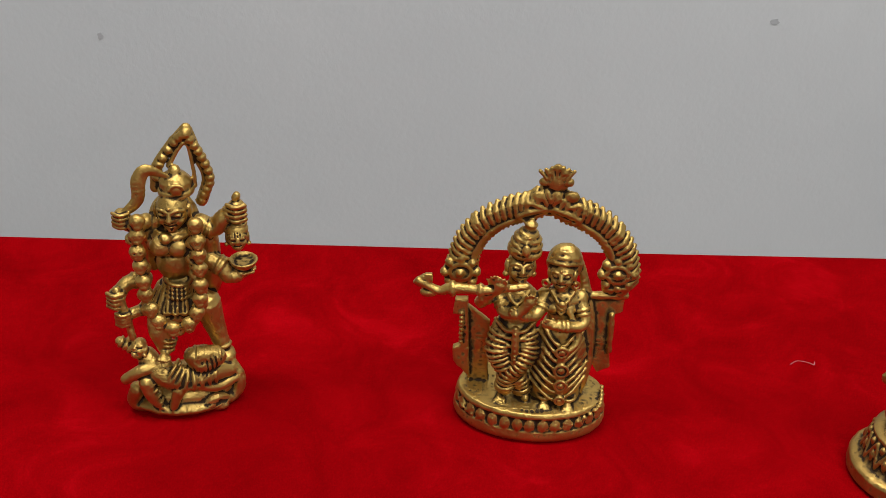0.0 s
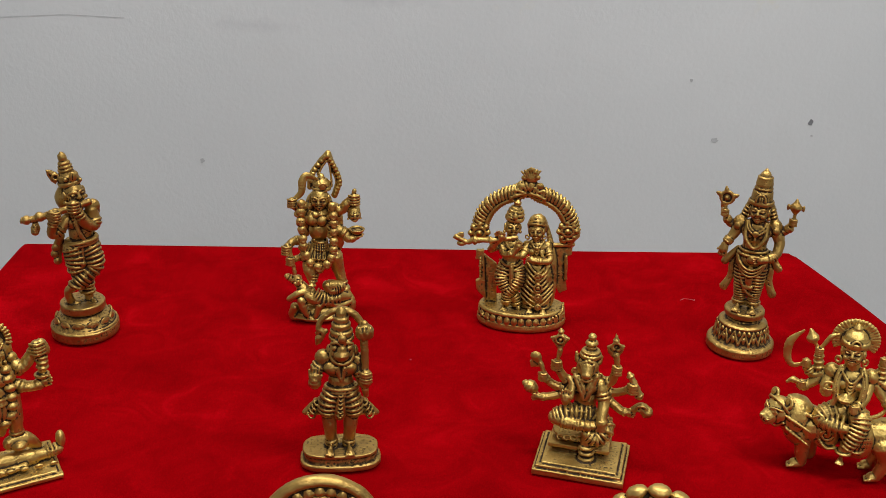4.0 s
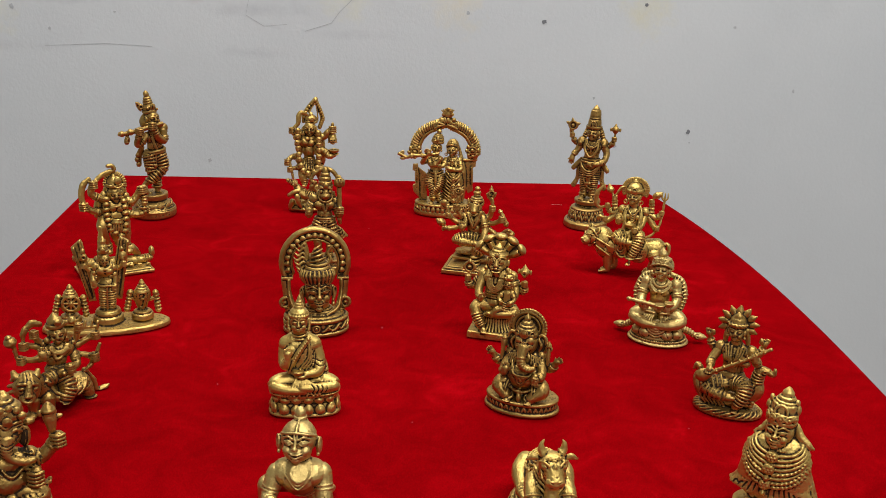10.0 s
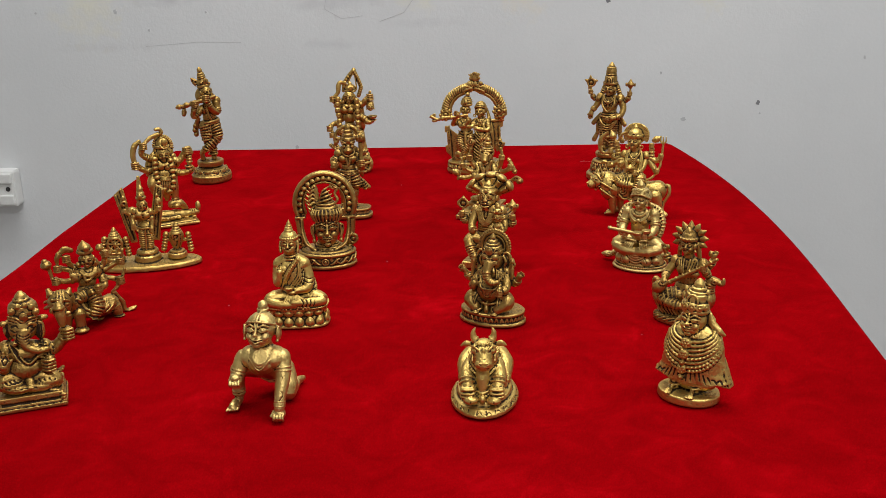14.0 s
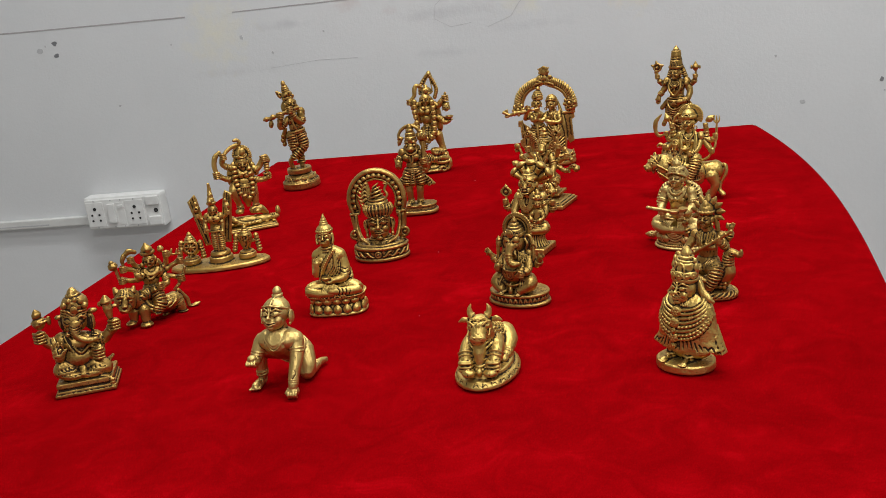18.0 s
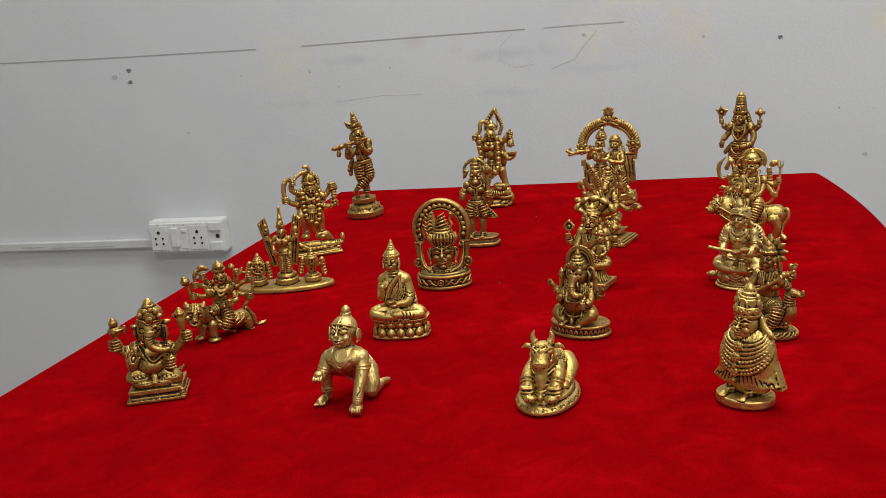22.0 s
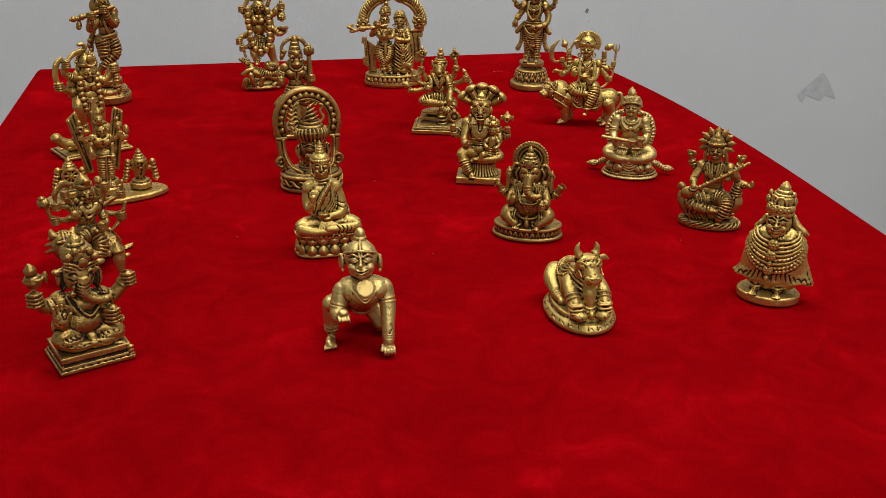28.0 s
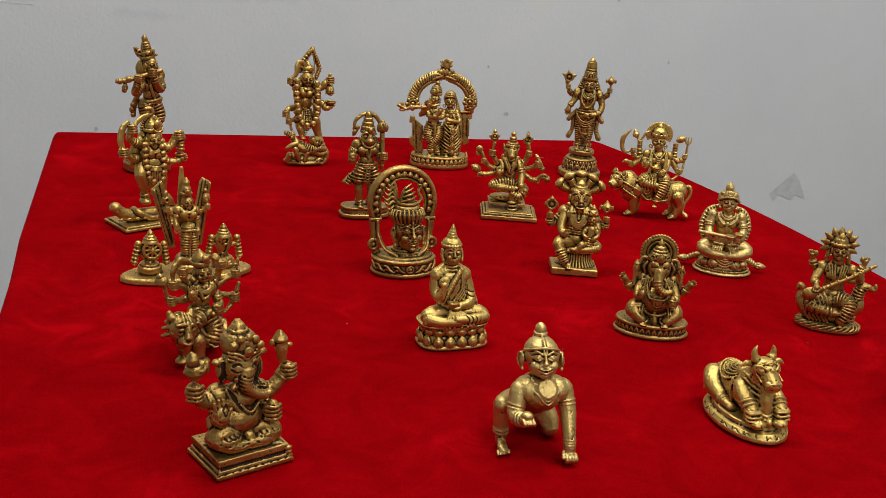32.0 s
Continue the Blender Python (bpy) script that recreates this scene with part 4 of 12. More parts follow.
    c.tube([(5.0, -3.3, 56.1), (6.4, -5.4, 45.8)], [1.55, 2.03], 0.6)
    c.tube([(6.1, -1.9, 55.1), (8.0, -3.0, 44.2)], [1.55, 2.03], 0.6)
    c.ball((-1.2, -0.0, 67.2), (7.4, 5.25, 8.35))
    c.ball((-1.2, 0.0, 76.9), (10.5, 5.73, 7.16))
    c.ball((-6.3, -5.7, 77.9), (4.06, 3.1, 4.06))
    c.ball((0.8, -5.7, 76.7), (4.06, 3.1, 4.06))
    c.ball((-3.6, -6.6, 81.9), 2.39)
    c.ring((-2.0, -1.0, 82.6), 5.73, 4.06, 1.19, (0, 0, 0))
    c.ring((-1.8, -1.2, 81.2), 6.92, 5.01, 1.07, (0, 0, 0))
    c.tube([(-0.9, 0.0, 82.6), (-0.7, -0.0, 85.8)], [3.87, 3.65])
    c.face((-0.1, -2.1, 92.5), 8.11, -12, 4, 0)
    c.cut([(-0.9, -8.4, 86.5), (-1.1, -8.8, 83.6)], 0.72)
    c.lathe((1.6, 0.7, 98.7), [(6.23, -0.67), (7.06, 0.0), (7.06, 1.55), (6.23, 2.22), (6.23, 5.11), (4.57, 7.32), (2.49, 8.43), (2.28, 9.99), (0.83, 11.54)], 1, 1, (0, 0, 0))
    c.ball((2.1, -6.0, 102.4), (2.39, 1.07, 2.39))
    c.arc((2.0, -6.9, 102.1), 3.1, 2.86, 20, 160, 0.6, (80, 0, 0))
    c.cut([(-4.9, -7.2, 100.7), (1.1, -8.4, 99.7), (7.2, -7.2, 100.1)], 0.72)
    c.ball((-0.1, 3.6, 83.9), (10.14, 5.37, 13.13))
    c.tube([(-7.2, 0.6, 86.6), (-9.9, 2.4, 79.5), (-9.8, 4.8, 62.6)], [3.22, 4.3, 2.15])
    c.tube([(8.2, 1.2, 85.1), (11.7, 2.4, 76.5), (13.0, 4.8, 55.3), (13.9, 4.8, 49.8)], [3.22, 4.73, 4.3, 1.91])
    c.tube([(-6.4, 3.6, 98.8), (-4.7, 3.6, 108.6), (1.9, 3.6, 118.0), (7.1, 3.6, 123.5)], [2.15, 2.36, 2.36, 2.58], 0.6)
    c.tube([(7.1, 3.6, 123.5), (10.8, 3.6, 112.5), (14.2, 3.6, 102.4), (10.9, 3.6, 91.9)], [2.58, 2.36, 2.58, 2.36], 0.6)
    c.beads([(-5.3, 2.4, 104.3), (-2.9, 2.4, 111.5), (3.0, 2.4, 119.7), (7.0, 1.8, 123.3)], 1.79, 9)
    c.beads([(6.9, 1.8, 122.7), (11.9, 2.4, 113.0), (15.0, 2.4, 102.3), (10.9, 2.4, 93.2)], 2.03, 12)
    c.ball((7.2, 3.0, 123.0), (2.39, 1.91, 3.58))
    c.tube([(-0.6, 2.1, 109.1), (6.4, 2.1, 119.0), (8.7, 2.1, 108.4), (9.1, 2.1, 99.7)], 0.84)
    c.ball((-14.5, -7.4, 88.9), (3.22, 2.63, 2.98))
    c.ball((-15.2, -10.0, 90.9), 0.72)
    c.ball((-13.5, -10.0, 90.7), 0.72)
    c.ball((-14.6, -9.3, 88.2), (1.67, 1.19, 0.95))
    c.ball((-15.7, -7.4, 83.4), (3.22, 2.63, 2.98))
    c.ball((-16.5, -10.0, 85.3), 0.72)
    c.ball((-14.8, -10.0, 85.2), 0.72)
    c.ball((-15.8, -9.3, 82.6), (1.67, 1.19, 0.95))
    c.ball((-14.6, -7.4, 76.3), (3.22, 2.63, 2.98))
    c.ball((-15.4, -10.0, 78.3), 0.72)
    c.ball((-13.6, -10.0, 78.2), 0.72)
    c.ball((-14.7, -9.3, 75.6), (1.67, 1.19, 0.95))
    c.ball((-13.2, -7.4, 69.8), (3.22, 2.63, 2.98))
    c.ball((-14.0, -10.0, 71.8), 0.72)
    c.ball((-12.2, -10.0, 71.7), 0.72)
    c.ball((-13.3, -9.3, 69.1), (1.67, 1.19, 0.95))
    c.ball((-13.3, -7.4, 63.9), (3.22, 2.63, 2.98))
    c.ball((-14.0, -10.0, 66.1), 0.72)
    c.ball((-12.3, -10.0, 65.9), 0.72)
    c.ball((-13.3, -9.3, 63.2), (1.67, 1.19, 0.95))
    c.ball((-13.7, -7.4, 57.5), (3.22, 2.63, 2.98))
    c.ball((-14.5, -10.0, 59.6), 0.72)
    c.ball((-12.7, -10.0, 59.4), 0.72)
    c.ball((-13.8, -9.3, 56.8), (1.67, 1.19, 0.95))
    c.ball((-13.1, -7.4, 50.1), (3.22, 2.63, 2.98))
    c.ball((-13.9, -10.0, 52.3), 0.72)
    c.ball((-12.1, -10.0, 52.2), 0.72)
    c.ball((-13.2, -9.3, 49.4), (1.67, 1.19, 0.95))
    c.ball((-9.3, -7.4, 42.8), (3.22, 2.63, 2.98))
    c.ball((-10.1, -10.0, 45.1), 0.72)
    c.ball((-8.3, -10.0, 44.9), 0.72)
    c.ball((-9.4, -9.3, 42.2), (1.67, 1.19, 0.95))
    c.ball((-2.0, -7.4, 39.5), (3.22, 2.63, 2.98))
    c.ball((-2.8, -10.0, 41.7), 0.72)
    c.ball((-1.0, -10.0, 41.5), 0.72)
    c.ball((-2.1, -9.3, 38.8), (1.67, 1.19, 0.95))
    c.ball((4.2, -7.4, 43.9), (3.22, 2.63, 2.98))
    c.ball((3.3, -10.0, 46.1), 0.72)
    c.ball((5.1, -10.0, 45.9), 0.72)
    c.ball((4.0, -9.3, 43.2), (1.67, 1.19, 0.95))
    c.ball((7.5, -7.4, 50.9), (3.22, 2.63, 2.98))
    c.ball((6.6, -10.0, 53.1), 0.72)
    c.ball((8.4, -10.0, 53.0), 0.72)
    c.ball((7.3, -9.3, 50.2), (1.67, 1.19, 0.95))
    c.ball((7.8, -7.4, 57.5), (3.22, 2.63, 2.98))
    c.ball((6.9, -10.0, 59.7), 0.72)
    c.ball((8.7, -10.0, 59.5), 0.72)
    c.ball((7.7, -9.3, 56.8), (1.67, 1.19, 0.95))
    c.ball((6.9, -7.4, 65.5), (3.22, 2.63, 2.98))
    c.ball((6.0, -10.0, 67.6), 0.72)
    c.ball((7.8, -10.0, 67.4), 0.72)
    c.ball((6.8, -9.3, 64.8), (1.67, 1.19, 0.95))
    c.ball((6.2, -7.4, 72.7), (3.22, 2.63, 2.98))
    c.ball((5.3, -10.0, 74.7), 0.72)
    c.ball((7.0, -10.0, 74.6), 0.72)
    c.ball((6.0, -9.3, 71.9), (1.67, 1.19, 0.95))
    c.ball((7.0, -7.4, 79.6), (3.22, 2.63, 2.98))
    c.ball((6.1, -10.0, 81.7), 0.72)
    c.ball((7.8, -10.0, 81.5), 0.72)
    c.ball((6.9, -9.3, 78.9), (1.67, 1.19, 0.95))
    c.ball((8.0, -7.4, 85.9), (3.22, 2.63, 2.98))
    c.ball((7.1, -10.0, 87.9), 0.72)
    c.ball((8.8, -10.0, 87.8), 0.72)
    c.ball((7.8, -9.3, 85.2), (1.67, 1.19, 0.95))
    c.ball((-15.0, -6.6, 85.7), (2.39, 1.91, 1.43))
    c.ball((-14.9, -6.6, 79.2), (2.39, 1.91, 1.43))
    c.ball((-13.8, -6.6, 72.6), (2.39, 1.91, 1.43))
    c.ball((-13.2, -6.6, 66.4), (2.39, 1.91, 1.43))
    c.ball((-13.4, -6.6, 60.2), (2.39, 1.91, 1.43))
    c.ball((-13.4, -6.6, 53.0), (2.39, 1.91, 1.43))
    c.ball((-11.5, -6.6, 45.7), (2.39, 1.91, 1.43))
    c.ball((-5.5, -6.6, 40.1), (2.39, 1.91, 1.43))
    c.ball((1.5, -6.6, 40.5), (2.39, 1.91, 1.43))
    c.ball((6.2, -6.6, 47.1), (2.39, 1.91, 1.43))
    c.ball((7.9, -6.6, 53.7), (2.39, 1.91, 1.43))
    c.ball((7.4, -6.6, 61.0), (2.39, 1.91, 1.43))
    c.ball((6.5, -6.6, 68.7), (2.39, 1.91, 1.43))
    c.ball((6.6, -6.6, 75.6), (2.39, 1.91, 1.43))
    c.arm([(-10.5, -0.0, 86.6), (-16.6, -2.4, 86.4), (-19.5, -3.6, 91.0)], 3.25, 2.73, 'fist', 4.3)
    c.tube([(-18.8, -4.8, 92.8), (-13.0, -4.2, 98.3), (-11.9, -3.6, 106.5), (-8.5, -3.0, 110.3), (-1.1, -2.4, 107.0)], [1.67, 2.58, 3.01, 2.79, 0.95], 0.45)
    c.arm([(-13.4, -0.0, 60.3), (-20.7, -3.6, 60.4), (-24.9, -5.4, 55.9)], 3.25, 2.73, 'fist', 4.53)
    c.tube([(-24.5, -7.2, 60.2), (-21.9, -8.9, 50.6), (-20.0, -10.1, 39.1)], [1.67, 1.67, 1.43])
    c.arm([(-11.4, -2.4, 48.3), (-18.2, -7.2, 49.1), (-22.7, -8.4, 48.3)], 2.64, 2.31, 'fist', 3.82)
    c.arm([(9.2, 0.0, 84.4), (15.1, -1.8, 82.4), (19.2, -3.0, 87.8), (24.3, -3.0, 91.2)], 3.85, 2.94, 'fist', 5.01)
    c.tube([(24.0, -3.0, 96.2), (24.8, -3.0, 97.4)], 1.67)
    c.face((24.3, -3.0, 79.5), 4.53, 0, 0, 0)
    c.ball((24.5, -3.0, 82.5), (4.06, 3.58, 3.58))
    c.wrap([(24.5, -3.0, 81.0), (24.7, -3.0, 85.4)], [3.65, 3.22], 4, 0.43, 0.1, 0.95)
    c.arm([(12.3, 0.0, 67.4), (17.6, -1.8, 64.0), (19.7, -3.0, 60.5), (24.3, -3.0, 61.5)], 3.85, 2.73, 'open', 4.06, way=(1, 0, 0.3), across=(0, 1, 0))
    c.lathe((25.8, -3.0, 64.0), [(2.39, 0.0), (4.77, 1.67), (5.97, 4.06), (5.25, 4.06), (3.58, 2.63)], 1, 1, (0, 0, 0))
    # garland of small skulls in a long loop, and the held head
    loop = spline([(-13.5, -9, 92), (-14.5, -10, 80), (-13.5, -11, 68), (-12.5, -12, 57), (-9, -13, 48), (-2, -14, 44.5), (4.5, -13.4, 48), (7.6, -12.4, 56), (8.4, -11, 68), (8.6, -10, 80), (8.0, -9, 92)], 12)
    gone = 5.8
    for p, q in zip(loop, loop[1:]):
        gone += (q - p).length
        if gone > 6.4:
            gone -= 6.4
            c.ball(p, (3.3, 2.6, 2.9))
            c.ball((p.x, p.y - 0.8, p.z - 2.0), (2.1, 1.9, 1.5))
            for s in (-1, 1):
                c.cut([(p.x + s * 1.3, p.y - 2.9, p.z + 0.4), (p.x + s * 1.5, p.y - 2.9, p.z + 0.2)], 0.75, 1)
            c.cut([(p.x - 1.6, p.y - 3.0, p.z - 2.0), (p.x + 1.6, p.y - 3.0, p.z - 2.0)], 0.4, 1)
    c.face((24, -4.4, 79.5), 5.2, 0, -6, 0)
    c.ball((24, -3.4, 82.4), (4.6, 4.2, 3.6))
    for i in range(7):
        c.cut([(21 + i, -8.0, 84.6), (20.4 + 1.2 * i, -8.4, 81.6)], 0.4, 0.6)
    return c.done('garlanded_dancer', BRASS, -0.0670, -0.1240, 9.3, 'antique brass four-armed garlanded figure trampling another on a rock')


garlanded_dancer()


def couple_under_arch():
    c = Cast()
    c.lathe((1.1, -0.0, 0.0), [(31.6, 0.0), (32.45, 1.99), (32.17, 4.84), (30.46, 6.26), (30.46, 10.53), (31.6, 11.96), (30.46, 13.66), (8.54, 13.81)], 1, 0.62, (0, 0, 0))
    c.petals((1.1, -0.0, 0.0), 30.9, 19.2, 4.4, 10.6, 30, 1.5)
    c.cut([(-25.5, -0.0, 5.4), (-24.6, -0.0, 4.1)], 0.57, 0.6)
    c.cut([(-23.3, -2.1, 6.4), (-22.4, -2.1, 5.1)], 0.57, 0.6)
    c.cut([(-21.2, -4.2, 7.3), (-20.3, -4.2, 6.0)], 0.57, 0.6)
    c.cut([(-19.0, -6.2, 8.3), (-18.2, -6.2, 7.0)], 0.57, 0.6)
    c.cut([(-16.9, -8.1, 9.2), (-16.0, -8.1, 7.9)], 0.57, 0.6)
    c.cut([(-14.8, -9.9, 10.0), (-13.9, -9.9, 8.8)], 0.57, 0.6)
    c.cut([(-12.7, -11.5, 10.8), (-11.9, -11.5, 9.6)], 0.57, 0.6)
    c.cut([(-10.7, -12.9, 11.6), (-9.8, -12.9, 10.3)], 0.57, 0.6)
    c.cut([(-8.6, -14.2, 12.2), (-7.8, -14.2, 10.9)], 0.57, 0.6)
    c.cut([(-6.6, -15.2, 12.8), (-5.7, -15.2, 11.5)], 0.57, 0.6)
    c.cut([(-4.6, -16.0, 13.2), (-3.7, -16.0, 12.0)], 0.57, 0.6)
    c.cut([(-2.6, -16.5, 13.6), (-1.7, -16.5, 12.3)], 0.57, 0.6)
    c.cut([(-0.6, -16.8, 13.9), (0.3, -16.8, 12.6)], 0.57, 0.6)
    c.cut([(1.4, -16.8, 14.0), (2.3, -16.8, 12.7)], 0.57, 0.6)
    c.cut([(3.4, -16.5, 14.1), (4.3, -16.5, 12.8)], 0.57, 0.6)
    c.cut([(5.4, -16.0, 14.0), (6.3, -16.0, 12.7)], 0.57, 0.6)
    c.cut([(7.4, -15.2, 13.8), (8.3, -15.2, 12.6)], 0.57, 0.6)
    c.cut([(9.4, -14.2, 13.6), (10.3, -14.2, 12.3)], 0.57, 0.6)
    c.cut([(11.4, -12.9, 13.3), (12.3, -12.9, 12.0)], 0.57, 0.6)
    c.cut([(13.4, -11.5, 12.8), (14.3, -11.5, 11.6)], 0.57, 0.6)
    c.cut([(15.4, -9.9, 12.4), (16.3, -9.9, 11.1)], 0.57, 0.6)
    c.cut([(17.4, -8.1, 11.8), (18.3, -8.1, 10.5)], 0.57, 0.6)
    c.cut([(19.5, -6.2, 11.2), (20.4, -6.2, 9.9)], 0.57, 0.6)
    c.cut([(21.5, -4.2, 10.6), (22.4, -4.2, 9.3)], 0.57, 0.6)
    c.cut([(23.6, -2.1, 10.0), (24.5, -2.1, 8.7)], 0.57, 0.6)
    c.cut([(25.7, 0.0, 9.3), (26.6, 0.0, 8.0)], 0.57, 0.6)
    c.beads([(-29.5, 0.0, 9.4), (-26.3, -10.2, 7.3), (-11.8, -16.9, 4.7), (2.1, -18.4, 5.5), (15.8, -16.9, 7.2), (29.0, -10.2, 12.4), (31.2, 0.0, 15.7)], 1.0, 34)
    c.plate([(-33.3, 54.8), (-28.2, 55.2), (-25.2, 15.9), (-32.5, 23.8), (-33.1, 30.4), (-29.9, 32.3), (-30.3, 47.0), (-34.1, 47.5)], 2.1, -1.1)
    c.plate([(-28.2, 51.5), (-18.5, 44.1), (-17.4, 13.5), (-25.9, 12.8)], 2.8, 0.7)
    c.plate([(21.7, 60.2), (35.0, 61.2), (35.1, 55.1), (30.9, 52.9), (32.1, 33.5), (33.1, 27.0), (27.8, 24.1), (25.5, 28.1), (25.3, 41.2)], 2.1, -1.1)
    c.tube([(20.5, -0.7, 61.8), (35.3, -0.7, 62.9)], 1.71)
    c.tube([(30.8, -1.4, 53.5), (31.6, -1.4, 35.8)], 1.28)
    c.beads([(-30.4, -1.1, 48.2), (-30.0, -1.1, 34.4)], 1.0, 8)
    c.beads([(30.6, -1.1, 53.3), (31.1, -1.1, 37.2)], 1.0, 9)
    # the pointed arch: smooth inner bar, core, and overlapping leaves along its back
    half = [(-31.0, 65.0), (-31.6, 74.0), (-29.0, 84.0), (-22.5, 93.0), (-13.5, 98.6), (-5.5, 101.5), (1.0, 106.0)]
    for s in (-1, 1):
        line = spline([(1.0 + s * (1.0 - x), 0, z) for x, z in half], 8)
        c.tube([tuple(p) for p in line[::4]], [3.4, 3.6, 3.2], 0.9, 12, 4)
        inner, bead = [], []
        gone = 0.0
        for p, q in zip(line, line[1:]):
            d = (q - p).normalized()
            out = Vector((-d.z, 0, d.x)) * s
            out = out if out.z > -0.2 and out.dot(p - Vector((1, 0, 70))) > 0 else -out
            inner.append(tuple(p - out * 4.0 + Vector((0, -1.2, 0))))
            bead.append(tuple(p - out * 6.2 + Vector((0, -1.0, 0))))
            gone += (q - p).length
            if gone > 2.5:
                gone -= 2.5
                c.tube([p - out * 1.6 + Vector((0, -2.6, 0)), p + out * 2.6 + d * 1.0 + Vector((0, -2.2, 0)), p + out * 5.4 + d * 3.0], [0.9, 1.5, 1.1], 1, 8, 3)
        c.tube(inner[::4] + inner[-1:], [1.9, 2.1, 1.7], 0.9, 10, 4)
        c.beads(bead[2::4], 0.75, 26)
    for s in (-1, 1):
        c.tube([(1 + s * 2, -2, 101), (1 + s * 8, -2.4, 99.4), (1 + s * 12, -2.4, 96.8), (1 + s * 9.6, -2.4, 95.2)], [1.6, 1.9, 1.6, 1.0], 1, 8, 4)
    c.ball((2.6, -0.7, 113.0), (5.69, 3.13, 5.12))
    c.ball((-2.1, -2.3, 112.7), (2.28, 1.42, 1.82))
    c.arc((-2.1, -3.1, 113.1), 1.37, 1.14, 30, 330, 0.43, (85, 0, 0))
    c.ball((7.1, -2.3, 113.3), (2.28, 1.42, 1.82))
    c.arc((7.1, -3.1, 113.7), 1.37, 1.14, 30, 330, 0.43, (85, 0, 0))
    c.ball((-0.6, -2.3, 116.9), (1.85, 1.42, 1.48))
    c.arc((-0.6, -3.1, 117.3), 1.11, 0.93, 30, 330, 0.43, (85, 0, 0))
    c.ball((5.6, -2.3, 117.2), (1.85, 1.42, 1.48))
    c.arc((5.6, -3.1, 117.7), 1.11, 0.93, 30, 330, 0.43, (85, 0, 0))
    c.ball((2.3, -2.3, 119.1), (1.99, 1.42, 1.59))
    c.arc((2.3, -3.1, 119.5), 1.2, 1.0, 30, 330, 0.43, (85, 0, 0))
    c.ball((2.7, -2.3, 111.3), (2.56, 1.42, 2.05))
    c.arc((2.7, -3.1, 111.7), 1.54, 1.28, 30, 330, 0.43, (85, 0, 0))
    c.ball((-3.3, -2.3, 106.0), (3.13, 1.42, 2.51))
    c.arc((-3.3, -3.1, 106.5), 1.88, 1.57, 30, 330, 0.43, (85, 0, 0))
    c.ball((9.1, -2.3, 106.8), (3.13, 1.42, 2.51))
    c.arc((9.1, -3.1, 107.3), 1.88, 1.57, 30, 330, 0.43, (85, 0, 0))
    c.ball((2.9, -2.3, 107.2), (2.28, 1.42, 1.82))
    c.arc((2.9, -3.1, 107.6), 1.37, 1.14, 30, 330, 0.43, (85, 0, 0))
    c.tube([(-1.3, -3.1, 114.3), (-4.3, -2.6, 117.5)], [0.57, 0.85])
    c.tube([(-0.1, -3.1, 114.4), (-2.1, -2.6, 118.4)], [0.57, 0.85])
    c.tube([(1.2, -3.1, 114.5), (0.1, -2.6, 119.2)], [0.57, 0.85])
    c.tube([(2.5, -3.1, 114.6), (2.2, -2.6, 120.1)], [0.57, 0.85])
    c.tube([(3.8, -3.1, 114.7), (4.5, -2.6, 119.5)], [0.57, 0.85])
    c.tube([(5.1, -3.1, 114.7), (6.7, -2.6, 118.9)], [0.57, 0.85])
    c.tube([(6.4, -3.1, 114.8), (8.9, -2.6, 118.3)], [0.57, 0.85])
    c.tube([(-8.9, -2.3, 99.0), (-7.1, -2.6, 103.0), (-2.4, -2.6, 101.8)], 1.28)
    c.tube([(8.7, -2.6, 102.5), (12.6, -2.6, 103.5), (12.1, -2.3, 99.6)], 1.28)
    c.ball((-32.1, -0.7, 68.4), (7.4, 3.42, 6.83))
    c.ring((-31.9, -2.8, 69.7), 4.27, 3.7, 1.28, (90, 0, 0))
    c.ball((-31.9, -3.4, 69.5), 1.99)
    c.ball((-25.8, -2.0, 69.6), 2.14)
    c.ball((-27.4, -2.0, 65.0), 2.14)
    c.ball((-31.8, -2.0, 62.9), 2.14)
    c.ball((-36.3, -2.0, 64.4), 2.14)
    c.ball((-38.2, -2.0, 68.7), 2.14)
    c.ball((-36.5, -2.0, 73.3), 2.14)
    c.ball((-32.1, -2.0, 75.4), 2.14)
    c.ball((-27.7, -2.0, 73.8), 2.14)
    c.ball((30.8, -0.7, 72.7), (7.4, 3.42, 6.83))
    c.ring((30.7, -2.8, 73.9), 4.27, 3.7, 1.28, (90, 0, 0))
    c.ball((30.7, -3.4, 73.8), 1.99)
    c.ball((36.9, -2.0, 73.8), 2.14)
    c.ball((35.4, -2.0, 69.4), 2.14)
    c.ball((31.2, -2.0, 67.2), 2.14)
    c.ball((26.7, -2.0, 68.8), 2.14)
    c.ball((24.6, -2.0, 73.0), 2.14)
    c.ball((26.1, -2.0, 77.5), 2.14)
    c.ball((30.3, -2.0, 79.6), 2.14)
    c.ball((34.7, -2.0, 78.1), 2.14)
    c.tube([(26.9, -1.1, 66.5), (35.0, -1.1, 67.0)], 2.28)
    # flute player: crossed legs in close pleats, tiered waist cloth, bare chest with chains
    for leg, r in (([(-12.4, -4.3, 46), (-14.2, -7.1, 37.6), (-11.0, -8.4, 30.2), (-4.7, -7.4, 23.1), (-3.0, -6.7, 15)], [5.2, 5.4, 4.6, 3.8, 2.8]), ([(-4.6, -4.3, 46.4), (-2.6, -6.8, 39.7), (-4.8, -9.5, 32.8), (-9.8, -9.6, 26.0), (-10.4, -8.2, 17.0)], [5.0, 5.2, 4.6, 3.8, 2.8])):
        c.tube(leg, r)
        c.wrap(leg, [q + 0.1 for q in r], 14, 0.55, 0.08, 0.84)
